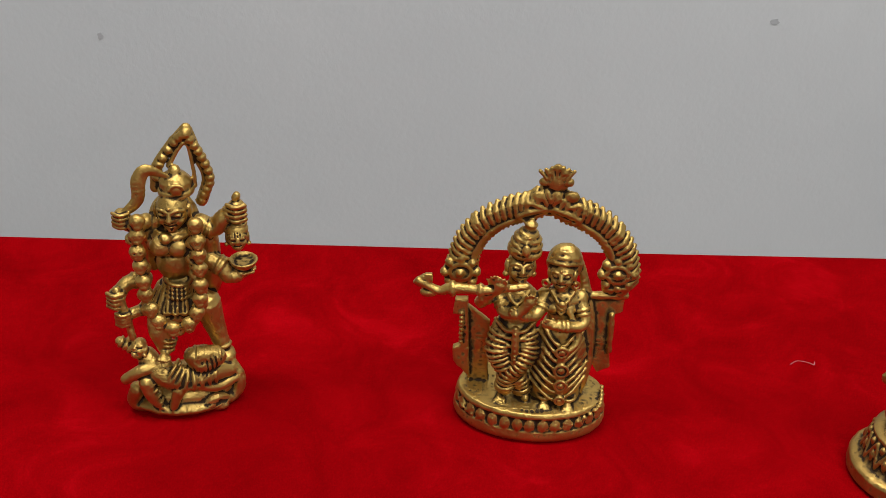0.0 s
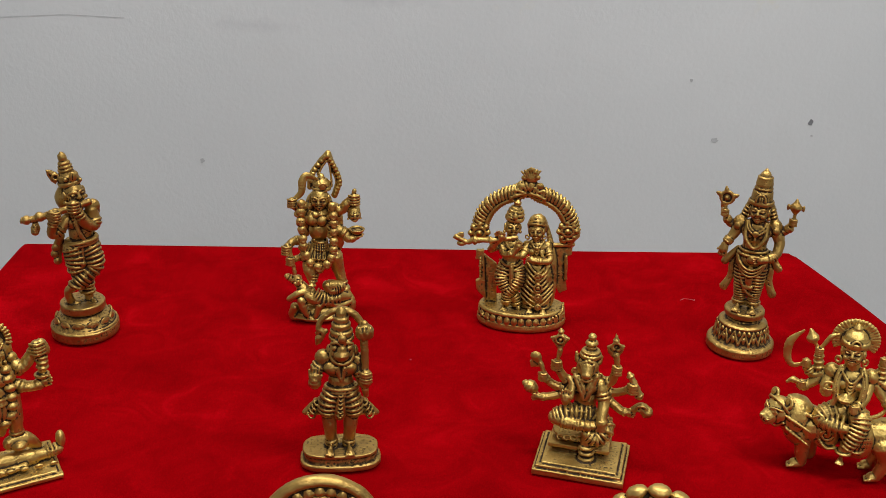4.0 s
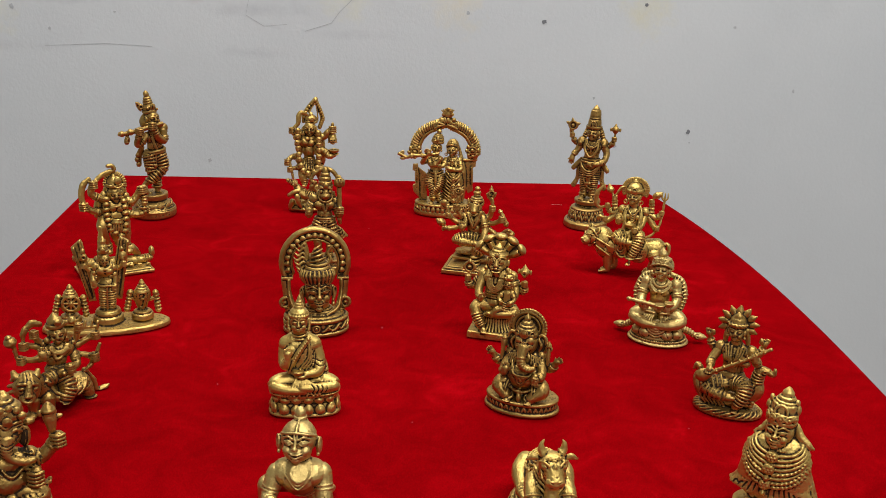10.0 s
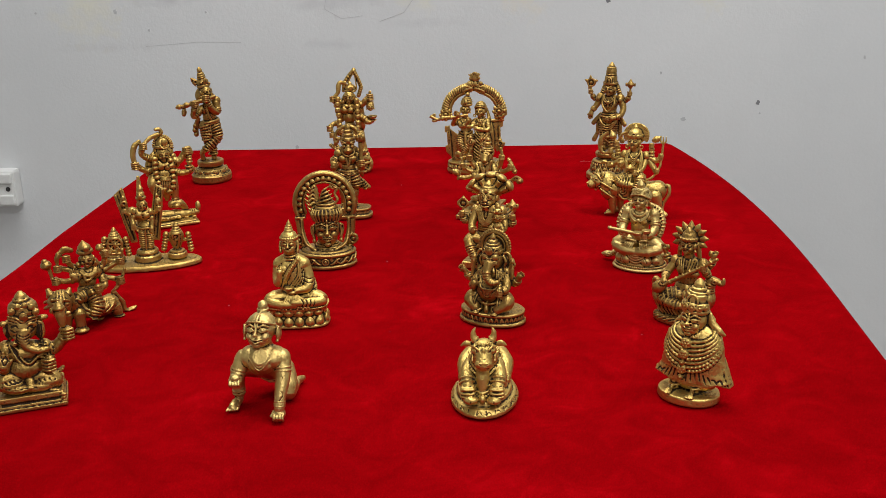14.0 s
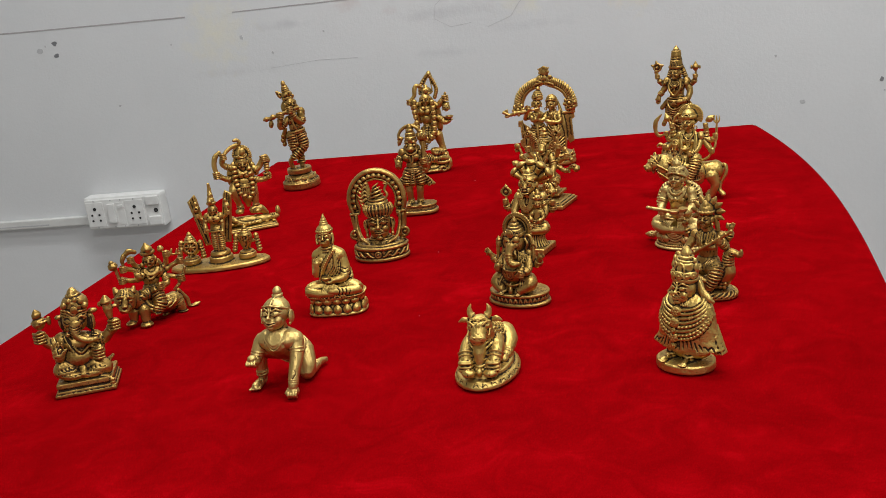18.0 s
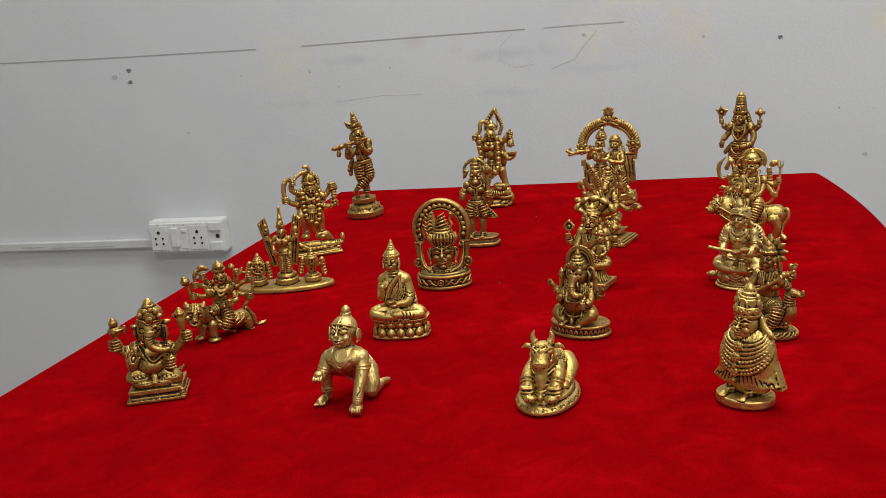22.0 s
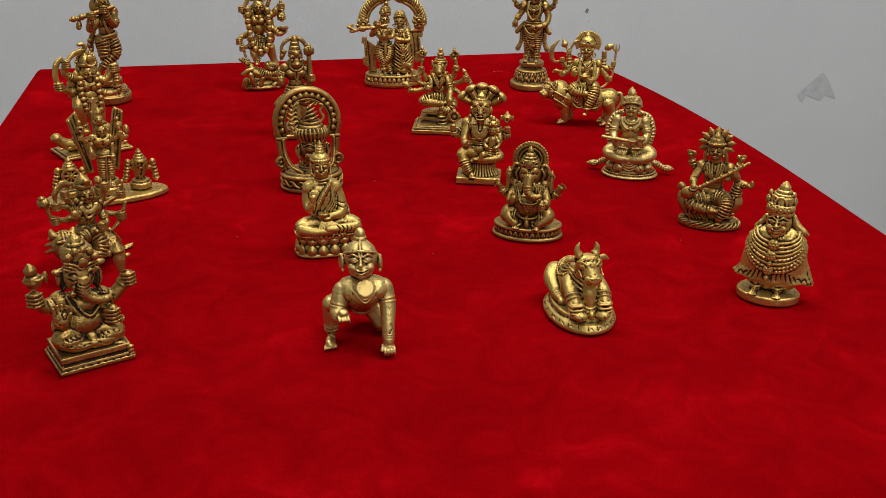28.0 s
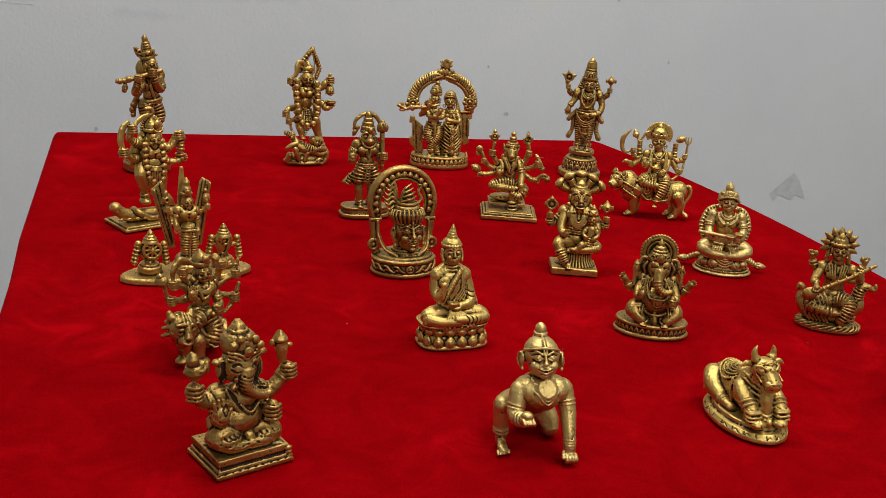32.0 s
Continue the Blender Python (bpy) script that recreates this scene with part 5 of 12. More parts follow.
        c.wrap(leg, [q + 0.4 for q in r], 2, 0.8, 0.9, 0.95)
    c.foot((-11.4, -6.2, 13.6), 5.8, -5)
    c.tube([(-3, -6.4, 14.6), (-2.2, -8.6, 13.8), (-1.2, -10.4, 15.2)], [2.4, 2.2, 1.6])
    for k in range(4):
        c.tube([(-16.4 + 0.5 * k, -6.0, 50.5 - 3.4 * k), (-12, -10.2, 48.4 - 3.6 * k), (-8.2, -11.2, 48.8 - 3.6 * k), (-4.4, -10.2, 48.4 - 3.6 * k), (-0.4 - 0.5 * k, -6.0, 50.5 - 3.4 * k)], 0.95, 1, 6, 4)
    c.tube([(-8.1, -11.0, 50), (-7.7, -12.0, 42), (-7.4, -11.4, 31)], [1.5, 1.7, 1.3])
    c.beads([(-8.1, -12.6, 48), (-7.6, -13.4, 38), (-7.4, -12.6, 32)], 0.75, 9)
    c.ball((-8.0, -3.4, 47), (8.6, 6.0, 5.0))
    c.tube([(-8.0, -3.4, 47), (-8.4, -3.2, 54), (-8.8, -2.8, 60.5)], [6.6, 6.2, 8.0], 0.78)
    c.ball((-8.8, -3.0, 61.0), (9.0, 5.4, 5.4))
    for k in range(3):
        c.tube([(-13.6 + k, -6.0, 65.4), (-8.6, -9.4, 60.4 - 2.6 * k), (-3.6 - k, -6.0, 65.4)], 0.6, 1, 6, 4)
    c.tube([(-8.8, -2.8, 64), (-8.9, -3.6, 70)], [3.7, 3.5])
    c.face((-8.4, -4.8, 76.2), 6.7, 10, -8, 3)
    c.lathe((-7.4, -3.4, 82.0), [(6.4, -1.2), (7.0, -0.2), (7.0, 1.6), (6.2, 2.2), (6.6, 4.2), (5.6, 5.2), (5.8, 7.0), (4.2, 7.8), (4.2, 9.2), (2.4, 9.8), (2.4, 11.0), (2.9, 12.6), (0.6, 14.6)], 1, 0.92, (0, 8, 0), 26)
    for k in range(5):
        c.tube([(-13.4 + 0.7 * k, -5.0, 85.5 + 0.9 * k), (-8.4 + 0.4 * k, -10.2 + 0.5 * k, 84.4 + 1.5 * k), (-2.2 - 0.5 * k, -6.4, 86.6 + 1.0 * k)], 0.55, 1, 6, 4)
    c.ball((-6.8, -10.4, 86.2), (1.8, 1.2, 2.6))
    c.tube([(-48.2, -10.0, 68.8), (-40.0, -10.0, 64.7), (-34.6, -10.7, 67.0), (-19.8, -12.8, 68.6), (-5.3, -11.6, 71.0)], [1.7, 1.8, 2.2, 1.8, 1.5])
    c.ball((-34.6, -10.7, 66.7), (1.8, 3.0, 3.5))
    c.ball((-23.5, -12.5, 68.1), (1.6, 2.6, 3.0))
    c.plate([(-50.7, 67.8), (-45.7, 72.0), (-43.0, 72.2), (-42.7, 69.1), (-45.6, 65.0)], -8.5, -10.7)
    c.ball((-44.0, -10.0, 63.6), (3.6, 1.8, 2.0))
    for shoulder, elbow, wrist, hand in (((-16.4, -2.4, 62), (-23.0, -6.0, 58.4), (-20.6, -10.4, 64), (-16.4, -13.8, 70.4)), ((-15.0, -4.0, 61), (-13.0, -10.0, 56.6), (-7.0, -12.6, 59.0), (-4.2, -13.4, 63.6))):
        c.arm([shoulder, elbow, wrist], 3.0, 2.2, 'none')
        c.hand(hand, 3.4, (0.25, -0.2, 1), (1, 0, -0.2), 1)
        c.tube([wrist, hand], [2.2, 1.9])
    c.hand((-18.8, -12.6, 72.4), 3.0, (0.2, -0.5, 0.9), (1, 0, 0), -1)
    c.ball((-16.6, -2.4, 62.4), (3.8, 3.6, 4.0))
    # companion: bell skirt with hanging bows of cloth, sash of medallions, veil
    c.lathe((10.6, -4.2, 13.4), [(10.0, 0), (10.6, 1), (10.4, 8), (11.4, 18), (11.2, 26), (9.0, 34), (6.6, 38)], 1, 0.66, (0, 0, 0), 40)
    for k in range(8):
        z = 47 - 3.7 * k
        h = 6.6 + 0.75 * min(k, 5)
        c.tube([(10.6 - h - 1.4, -6.0, z + 3.4), (10.6 - h * 0.5, -11.4 - 0.12 * k, z - 1.0), (11.0, -12.4 - 0.1 * k, z - 3.4), (10.6 + h * 0.6, -11.0 - 0.1 * k, z - 0.2), (10.6 + h + 1.6, -5.6, z + 4.2)], 0.85, 1, 6, 4)
    c.tube([(11.0, -12.6, 44), (11.8, -13.6, 30), (12.4, -13.0, 16)], [1.5, 1.9, 1.5], 0.7)
    for x, z, r in ((11.2, 42.5, 2.4), (11.8, 33.5, 2.8), (12.2, 26.0, 2.4), (12.4, 18.4, 1.8)):
        c.ring((x, -14.6, z), r, r, 0.7, (90, 0, 0), 18)
        c.ball((x, -14.6, z), (r * 0.6, 1.0, r * 0.6))
    for x in (6.6, 16.2):
        c.foot((x, -8.4, 13.6), 5.4, 0)
        c.ring((x, -9.0, 16.4), 3.0, 2.6, 0.8)
    c.tube([(10.6, -3.6, 48), (10.2, -3.2, 55), (9.6, -2.8, 61)], [6.2, 5.8, 7.4], 0.8)
    c.ball((9.6, -3.0, 61.4), (8.4, 5.2, 5.0))
    c.ring((10.6, -3.8, 50.4), 6.6, 5.4, 0.9)
    for s in (-1, 1):
        c.ball((9.6 + s * 3.2, -6.8, 58.6), (2.8, 2.2, 2.6))
    for k in range(3):
        c.tube([(4.6 + 0.7 * k, -5.4, 66), (9.4, -9.2, 61.6 - 2.4 * k), (14.4 - 0.7 * k, -5.4, 66)], 0.65, 1, 6, 4)
    c.ball((9.4, -10.0, 62.4), (1.5, 0.9, 1.5))
    c.tube([(9.4, -2.8, 63), (8.8, -3.6, 68.5)], [3.4, 3.3])
    c.face((8.6, -4.8, 73.6), 6.3, -8, -8, -3)
    for s in (-1, 1):
        c.ring((8.4 + s * 6.0, -5.6, 69.0), 1.5, 1.5, 0.6, (90, 0, s * 25), 14)
    c.ball((9.4, -1.0, 76.6), (7.4, 5.6, 8.4))
    for k in range(3):
        c.tube([(2.4 + 0.8 * k, -3.2, 78.0 + 1.4 * k), (8.6, -9.0 + 1.6 * k, 80.4 + 1.8 * k), (15.6 - 0.8 * k, -3.0, 77.4 + 1.4 * k)], 0.95, 1, 6, 4)
    c.lathe((9.4, -2.4, 80.4), [(6.2, -0.6), (6.0, 1.6), (4.2, 4.0), (1.4, 5.6)], 1, 0.8, (0, 8, 0), 20)
    for k in range(3):
        c.tube([(15.6 + 0.6 * k, 0.4, 78 - 1.5 * k), (18.4 + 1.0 * k, -0.6, 64 - k), (20.6 + 1.2 * k, -1.8, 46), (21.4 + 1.0 * k, -2.4, 26), (19.4 + k, -2.6, 14)], [1.0, 1.6, 1.9, 1.7, 1.2], 1, 8, 5)
    for shoulder, elbow, hand in (((2.8, -3.4, 62), (-0.6, -9.6, 56.6), (-6.6, -12.6, 58.0)), ((17.0, -3.0, 61.6), (18.6, -8.8, 53.0), (6.6, -13.4, 54.6))):
        c.arm([shoulder, elbow, hand], 3.0, 2.1, 'none')
        c.hand(hand, 3.1, (-1, -0.2, 0.4), (0.3, 0, 1), 1)
        c.ball(shoulder, (3.4, 3.2, 3.6))
    c.tube([(13, -8.6, 58), (17.6, -10.2, 48), (13.4, -12.8, 42), (8.6, -12.0, 45)], [1.2, 1.5, 1.4, 1.0], 0.8)
    return c.done('couple_under_arch', BRASS, 0.0770, -0.1320, -5.9, 'antique brass flute-playing couple under a beaded arch on oval base')


couple_under_arch()


def four_armed_standing():
    c = Cast()
    c.lathe((0, 0, 0), [(22.4, 0), (23.2, 0.8), (23.2, 5.6), (22.2, 6.8), (19.6, 7.8), (18.8, 9.0), (16.4, 19.0), (16.8, 20.4), (15.2, 21.6), (11.8, 22.4), (11.0, 24.4), (13.4, 25.6), (13.8, 26.4), (13.8, 29.4), (13.0, 30.4), (5, 30.6)], k=56)
    # two rows of pointed leaves round the cone
    for i in range(16):
        a, b = radians(22.5 * i), radians(22.5 * (i + 1))
        lo, mid, hi = ((18.9 * math.cos(a), 18.9 * math.sin(a), 9.4), (16.9 * math.cos((a + b) / 2), 16.9 * math.sin((a + b) / 2), 18.2), (18.9 * math.cos(b), 18.9 * math.sin(b), 9.4))
        c.tube([lo, mid], 0.75, 1, 6, 3)
        c.tube([mid, hi], 0.75, 1, 6, 3)
        m = (a + b) / 2
        c.ball((18.0 * math.cos(m), 18.0 * math.sin(m), 12.4), (1.3, 1.3, 2.6))
        c.ball((17.0 * math.cos(a), 17.0 * math.sin(a), 17.2), (1.2, 1.2, 1.8))
    # feet and legs in a close-pleated cloth
    for s in (-1, 1):
        c.foot((s * 4.6, -2.2, 30.6), 8.0, s * 4)
        leg = [(s * 4.8, -0.5, 66), (s * 5.0, -1.6, 54), (s * 4.7, -1.4, 43), (s * 4.4, -0.8, 34)]
        c.tube(leg, [6.4, 5.2, 4.2, 3.3])
        c.wrap(leg, [6.5, 5.3, 4.3, 3.4], 12, 0.62, 0.12, 0.84)
        c.ring((s * 4.6, -0.8, 36), 4.4, 4.4, 1.0)
        c.ring((s * 4.6, -0.8, 33.8), 4.2, 4.2, 0.8)
        # scarf ends with fringes beside the legs
        end = [(s * 9.0, 1, 72), (s * 12.6, 0.4, 62), (s * 13.2, 0, 52), (s * 16.6, -0.6, 43.5)]
        c.tube(end, [2.0, 2.6, 2.4, 3.0], 0.45)
        for i in range(4):
            c.cut([(s * (15.0 + 1.3 * i), -2.4, 46 - 0.8 * i), (s * (15.8 + 1.5 * i), -2.6, 41 - 0.6 * i)], 0.45, 0.6)
        for i in range(6):
            c.cut([(s * (10.4 + 0.4 * i), -1.6, 66 - 3 * i), (s * (14.4 + 0.2 * i), -1.8, 65 - 3 * i)], 0.4, 0.6)
        end = [(s * 10.5, 1, 74), (s * 14.8, 0, 68), (s * 18.2, -0.6, 63)]
        c.tube(end, [1.8, 2.4, 2.8], 0.45)
    c.tube([(0, -5.6, 66), (0, -7.4, 58), (0, -7.2, 50)], [2.0, 2.6, 2.2], 0.6)
    c.ball((0, -7.4, 49), (3.8, 1.6, 2.0))
    c.tube([(-7, -6.0, 58), (-2, -7.6, 47), (4, -6.6, 42)], [0.8, 1.1, 0.8], 1, 6, 4)
    for i in range(3):
        c.tube([(-10.4, -3.4, 71 - i), (-6, -8.0, 65 - 2.2 * i), (0, -9.4, 62.5 - 2.4 * i), (6, -8.0, 65 - 2.2 * i), (10.4, -3.4, 71 - i)], 0.95, 1, 6, 4)
    # hips, belt with a boss, slim waist and broad chest
    c.ball((0, -0.6, 68), (10.6, 7.6, 7.0))
    c.ring((0, -0.6, 72.4), 10.2, 7.6, 1.1)
    c.ring((0, -0.6, 75.2), 9.2, 6.9, 1.0)
    c.lathe((0, -8.2, 70), [(3.0, -1), (3.0, 0.6), (2.2, 1.4), (0.4, 1.6)], 1, 1, (90, 0, 0), 18)
    c.tube([(0, -0.4, 72), (0, -0.2, 80), (0, 0, 90)], [8.6, 8.0, 10.0], 0.76)
    c.ball((0, -0.4, 90), (12.4, 6.8, 7.0))
    for s in (-1, 1):
        c.ball((s * 4.8, -5.0, 87.4), (4.4, 2.4, 3.4))
    # necklaces, long garland and sacred thread
    c.necklace((0, -4.2, 97), 7.2, 8.5, 2, 0.85, False, 0.5)
    c.lathe((0, -8.0, 89), [(2.3, -1), (2.3, 0.6), (1.6, 1.2), (0.3, 1.3)], 1, 1, (90, 0, 0), 16)
    c.ball((0, -8.0, 85), (1.0, 0.9, 2.4))
    c.tube([(-7.0, -4.0, 96), (-6.4, -7.4, 86), (0, -8.4, 78.5), (6.4, -7.4, 86), (7.0, -4.0, 96)], 1.3, 1, 8, 5)
    c.cut([(-5.0, -8.4, 94), (-4.4, -9, 86), (0, -9.6, 81), (4.4, -9, 86), (5.0, -8.4, 94)], 0.5)
    # lower arms: open palm, hand on the hip
    arm = [(-11.6, -0.4, 92), (-15.0, -2.2, 84.5), (-18.6, -5.0, 79.0)]
    c.tube(arm, [4.2, 3.5, 2.6])
    c.wrap(arm, [4.4, 3.7, 2.8], 3, 0.7, 0.78, 0.98)
    c.hand((-19.6, -6.2, 75.4), 4.2, (-0.12, -0.1, -1), (1, -0.2, 0), -1)
    arm = [(11.6, -0.4, 92), (16.0, -1.6, 83), (14.6, -5.6, 74.5), (9.0, -8.8, 72.0)]
    c.tube(arm, [4.2, 3.6, 3.2, 2.6])
    c.wrap(arm, [4.4, 3.8, 3.3, 2.8], 3, 0.7, 0.72, 0.88)
    c.hand((7.2, -9.8, 71.6), 4.0, (-1, -0.2, -0.15), (0, 0, -1), -1)
    # upper arms with discus and conch
    for s in (-1, 1):
        arm = [(s * 10.6, 1.2, 93), (s * 17.4, 1.0, 91), (s * 21.6, 0, 95)]
        c.tube(arm, [3.8, 3.2, 2.4])
        c.wrap(arm, [3.6, 3.2, 2.6], 3, 0.65, 0.8, 0.97)
        c.fist((s * 22.6, -0.6, 99.4), 3.4)
        c.ball((s * 11.6, 0, 93.4), (5.0, 4.8, 5.2))
        c.lathe((s * 13.0, -4.6, 92.0), [(2.4, -0.8), (2.4, 0.6), (1.6, 1.2), (0.3, 1.3)], 1, 1, (90, 0, s * 20), 16)
        c.tube([(s * 22.8, -0.8, 102), (s * 22.8, -0.6, 105)], 1.2)
    c.ring((-22.8, -0.8, 110), 4.2, 4.2, 1.3, (90, 0, 0), 22)
    c.ball((-22.8, -0.8, 110), (3.6, 1.0, 3.6))
    c.ball((-22.8, -2.0, 110), 1.3)
    for a in (20, 100, 160, 250):
        x, z = -22.8 + 5.4 * math.cos(radians(a)), 110 + 5.4 * math.sin(radians(a))
        c.lathe((x, -0.8, z), [(1.9, -0.6), (1.6, 1.0), (0.3, 3.2)], 1, 0.7, (0, 90 - a, 0), 10)
    c.lathe((22.8, -0.8, 104.5), [(0.8, 0), (2.6, 2.4), (4.2, 5.0), (3.4, 7.2), (2.0, 8.8), (1.5, 10), (0.3, 12)], 1, 0.8, k=18)
    for s in (-1, 1):
        c.ball((22.8 + s * 5.0, -0.8, 109.6), (1.1, 0.9, 2.4))
    # head, hair on the shoulders, tall mitre
    c.tube([(0, -0.6, 94), (0, -1.4, 100)], [5.0, 4.8])
    c.face((0, -2.6, 104), 7.9, -6, -6, 0)
    for s in (-1, 1):
        c.tube([(s * 6.6, 1.6, 108), (s * 9.0, 1.6, 101), (s * 11.0, 1.6, 95)], [2.6, 2.8, 2.0])
        c.wrap([(s * 7.0, 1.4, 106), (s * 9.2, 1.4, 100), (s * 11.0, 1.4, 95)], [2.8, 2.9, 2.2], 5, 0.45, 0.1, 0.9)
    c.lathe((0, -1.0, 110.4), [(7.8, -1.4), (8.6, -0.4), (8.6, 1.4), (7.4, 2.0), (6.8, 8.0), (5.8, 9.4), (6.4, 10.4), (5.6, 11.6), (5.8, 13.4), (5.4, 16.6), (5.2, 17.2), (5.4, 18.4), (3.6, 19.4), (3.4, 20.8), (1.8, 22.4), (0.4, 24.4)], 1, 0.95, (0, 1, 0), 30)
    c.arc((0, -8.4, 113), 3.2, 4.6, 0, 180, 0.8, (84, 0, 0))
    c.ball((0, -8.0, 113.6), (2.4, 1.2, 3.2))
    for s in (-1, 0, 1):
        c.cut([(s * 1.3, -9.4, 113), (s * 1.9, -9.2, 116.4)], 0.4, 0.6)
    for i in range(16):
        a = radians(22.5 * i)
        c.cut([(6.9 * math.cos(a), -1 + 6.6 * math.sin(a), 123), (6.5 * math.cos(a), -1 + 6.2 * math.sin(a), 126.6)], 0.5, 1)
    return c.done('four_armed_standing', BRASS_DARK, 0.2300, -0.1680, -22.7, 'dark antique brass four-armed standing figure on a turned base', 0.0004, 0.5, 0.28)


four_armed_standing()


def mace_bearer():
    c = Cast()
    c.lathe((-0.3, 0.0, 0.3), [(22.48, 0.0), (23.25, 0.88), (23.25, 3.29), (21.49, 3.95), (20.83, 4.82), (20.83, 7.89), (21.71, 8.77), (21.49, 10.09), (4.39, 10.2)], 1, 0.56, (0, 0, 0), 48, 0.7)
    c.tube([(-21.6, -0.8, -3.1), (-21.3, -0.8, 0.9)], 0.77)
    c.tube([(-20.9, -2.4, -2.0), (-20.6, -2.3, 1.9)], 0.77)
    c.tube([(-19.8, -3.9, -1.0), (-19.5, -3.8, 2.9)], 0.77)
    c.tube([(-18.1, -5.3, -0.1), (-17.8, -5.2, 3.7)], 0.77)
    c.tube([(-15.9, -6.5, 0.7), (-15.6, -6.4, 4.5)], 0.77)
    c.tube([(-13.3, -7.6, 1.4), (-13.1, -7.4, 5.1)], 0.77)
    c.tube([(-10.4, -8.5, 1.9), (-10.2, -8.3, 5.6)], 0.77)
    c.tube([(-7.3, -9.1, 2.2), (-7.1, -8.9, 5.9)], 0.77)
    c.tube([(-3.9, -9.5, 2.3), (-3.8, -9.3, 6.0)], 0.77)
    c.tube([(-0.5, -9.6, 2.3), (-0.4, -9.4, 6.0)], 0.77)
    c.tube([(3.0, -9.5, 2.0), (3.0, -9.3, 5.8)], 0.77)
    c.tube([(6.3, -9.2, 1.6), (6.3, -8.9, 5.4)], 0.77)
    c.tube([(9.5, -8.5, 1.1), (9.5, -8.3, 4.8)], 0.77)
    c.tube([(12.5, -7.7, 0.3), (12.4, -7.5, 4.1)], 0.77)
    c.tube([(15.1, -6.6, -0.5), (15.0, -6.5, 3.3)], 0.77)
    c.tube([(17.3, -5.4, -1.5), (17.2, -5.3, 2.4)], 0.77)
    c.tube([(19.1, -4.0, -2.5), (18.9, -3.9, 1.4)], 0.77)
    c.tube([(20.3, -2.5, -3.6), (20.1, -2.5, 0.3)], 0.77)
    c.tube([(21.0, -1.0, -4.8), (20.8, -1.0, -0.8)], 0.77)
    c.foot((-5.7, -4.4, 10.8), 6.58, -6)
    c.foot((4.5, -3.9, 10.4), 6.58, 6)
    c.tube([(-6.7, -0.5, 32.8), (-6.1, -1.3, 24.4), (-5.2, -0.5, 11.1)], [4.54, 3.95, 2.76])
    c.tube([(6.1, -0.5, 32.3), (5.5, -1.3, 24.0), (4.3, -0.5, 10.7)], [4.54, 3.95, 2.76])
    c.wrap([(-5.8, -0.9, 17.7), (-5.2, -0.5, 10.4)], [3.36, 2.96], 3, 0.79, 0.4, 0.95)
    c.wrap([(4.9, -0.9, 17.3), (4.3, -0.5, 10.0)], [3.36, 2.96], 3, 0.79, 0.4, 0.95)
    c.tube([(-4.3, -1.6, 47.1), (-6.5, -2.4, 41.4), (-7.4, -2.0, 35.0)], [5.13, 5.53, 4.93])
    c.wrap([(-4.3, -1.6, 47.1), (-6.5, -2.4, 41.4), (-7.4, -2.0, 35.0)], [5.13, 5.53, 4.93], 5, 0.79, 0.1, 0.98)
    c.tube([(4.7, -1.6, 46.8), (6.9, -2.4, 41.0), (7.7, -2.0, 34.4)], [5.13, 5.53, 4.93])
    c.wrap([(4.7, -1.6, 46.8), (6.9, -2.4, 41.0), (7.7, -2.0, 34.4)], [5.13, 5.53, 4.93], 5, 0.79, 0.1, 0.98)
    c.wrap([(0.7, -1.1, 50.3), (0.7, -1.1, 46.6)], [9.08, 9.47], 3, 1.09, 0, 1, 0.6)
    c.ball((0.7, -0.5, 48.7), (9.87, 5.7, 4.39))
    c.tube([(0.6, -6.6, 48.7), (0.3, -7.2, 43.0), (-0.3, -6.6, 33.9)], [1.97, 2.37, 3.36], 0.5)
    c.wrap([(0.6, -6.6, 48.7), (-0.3, -6.6, 33.9)], [2.17, 3.36], 6, 0.49, 0.1, 0.95, 0.5)
    c.tube([(-7.0, 1.1, 44.2), (-14.6, 1.1, 38.3), (-20.0, 0.9, 32.3)], [1.54, 1.75, 1.97], 0.6)
    c.tube([(-7.0, 1.1, 44.2), (-13.2, 1.1, 38.2), (-17.4, 0.9, 32.3)], [1.54, 1.75, 1.97], 0.6)
    c.tube([(-7.0, 1.1, 44.2), (-11.4, 1.1, 38.2), (-13.6, 0.9, 32.1)], [1.54, 1.75, 1.97], 0.6)
    c.tube([(-7.0, 1.1, 44.2), (-10.3, 1.1, 38.1), (-11.5, 0.9, 32.0)], [1.54, 1.75, 1.97], 0.6)
    c.wrap([(-12.4, 0.9, 40.8), (-16.8, 0.9, 31.0)], [3.55, 5.13], 4, 0.59, 0.2, 0.95, 0.45)
    c.tube([(7.9, 1.1, 43.8), (15.3, 1.1, 37.3), (20.7, 0.9, 30.9)], [1.54, 1.75, 1.97], 0.6)
    c.tube([(7.9, 1.1, 43.8), (13.7, 1.1, 37.3), (17.4, 0.9, 31.0)], [1.54, 1.75, 1.97], 0.6)
    c.tube([(7.9, 1.1, 43.8), (12.1, 1.1, 37.4), (14.2, 0.9, 31.1)], [1.54, 1.75, 1.97], 0.6)
    c.tube([(7.9, 1.1, 43.8), (11.0, 1.1, 37.4), (12.1, 0.9, 31.2)], [1.54, 1.75, 1.97], 0.6)
    c.wrap([(13.2, 0.9, 40.0), (17.4, 0.9, 29.8)], [3.55, 5.13], 4, 0.59, 0.2, 0.95, 0.45)
    c.ball((0.5, 0.0, 53.3), (7.24, 5.04, 6.58))
    c.ball((0.7, 0.0, 62.4), (10.97, 6.14, 6.8))
    c.ball((-4.4, -4.4, 63.3), (4.82, 2.63, 3.95))
    c.ball((5.0, -4.4, 63.0), (4.82, 2.63, 3.95))
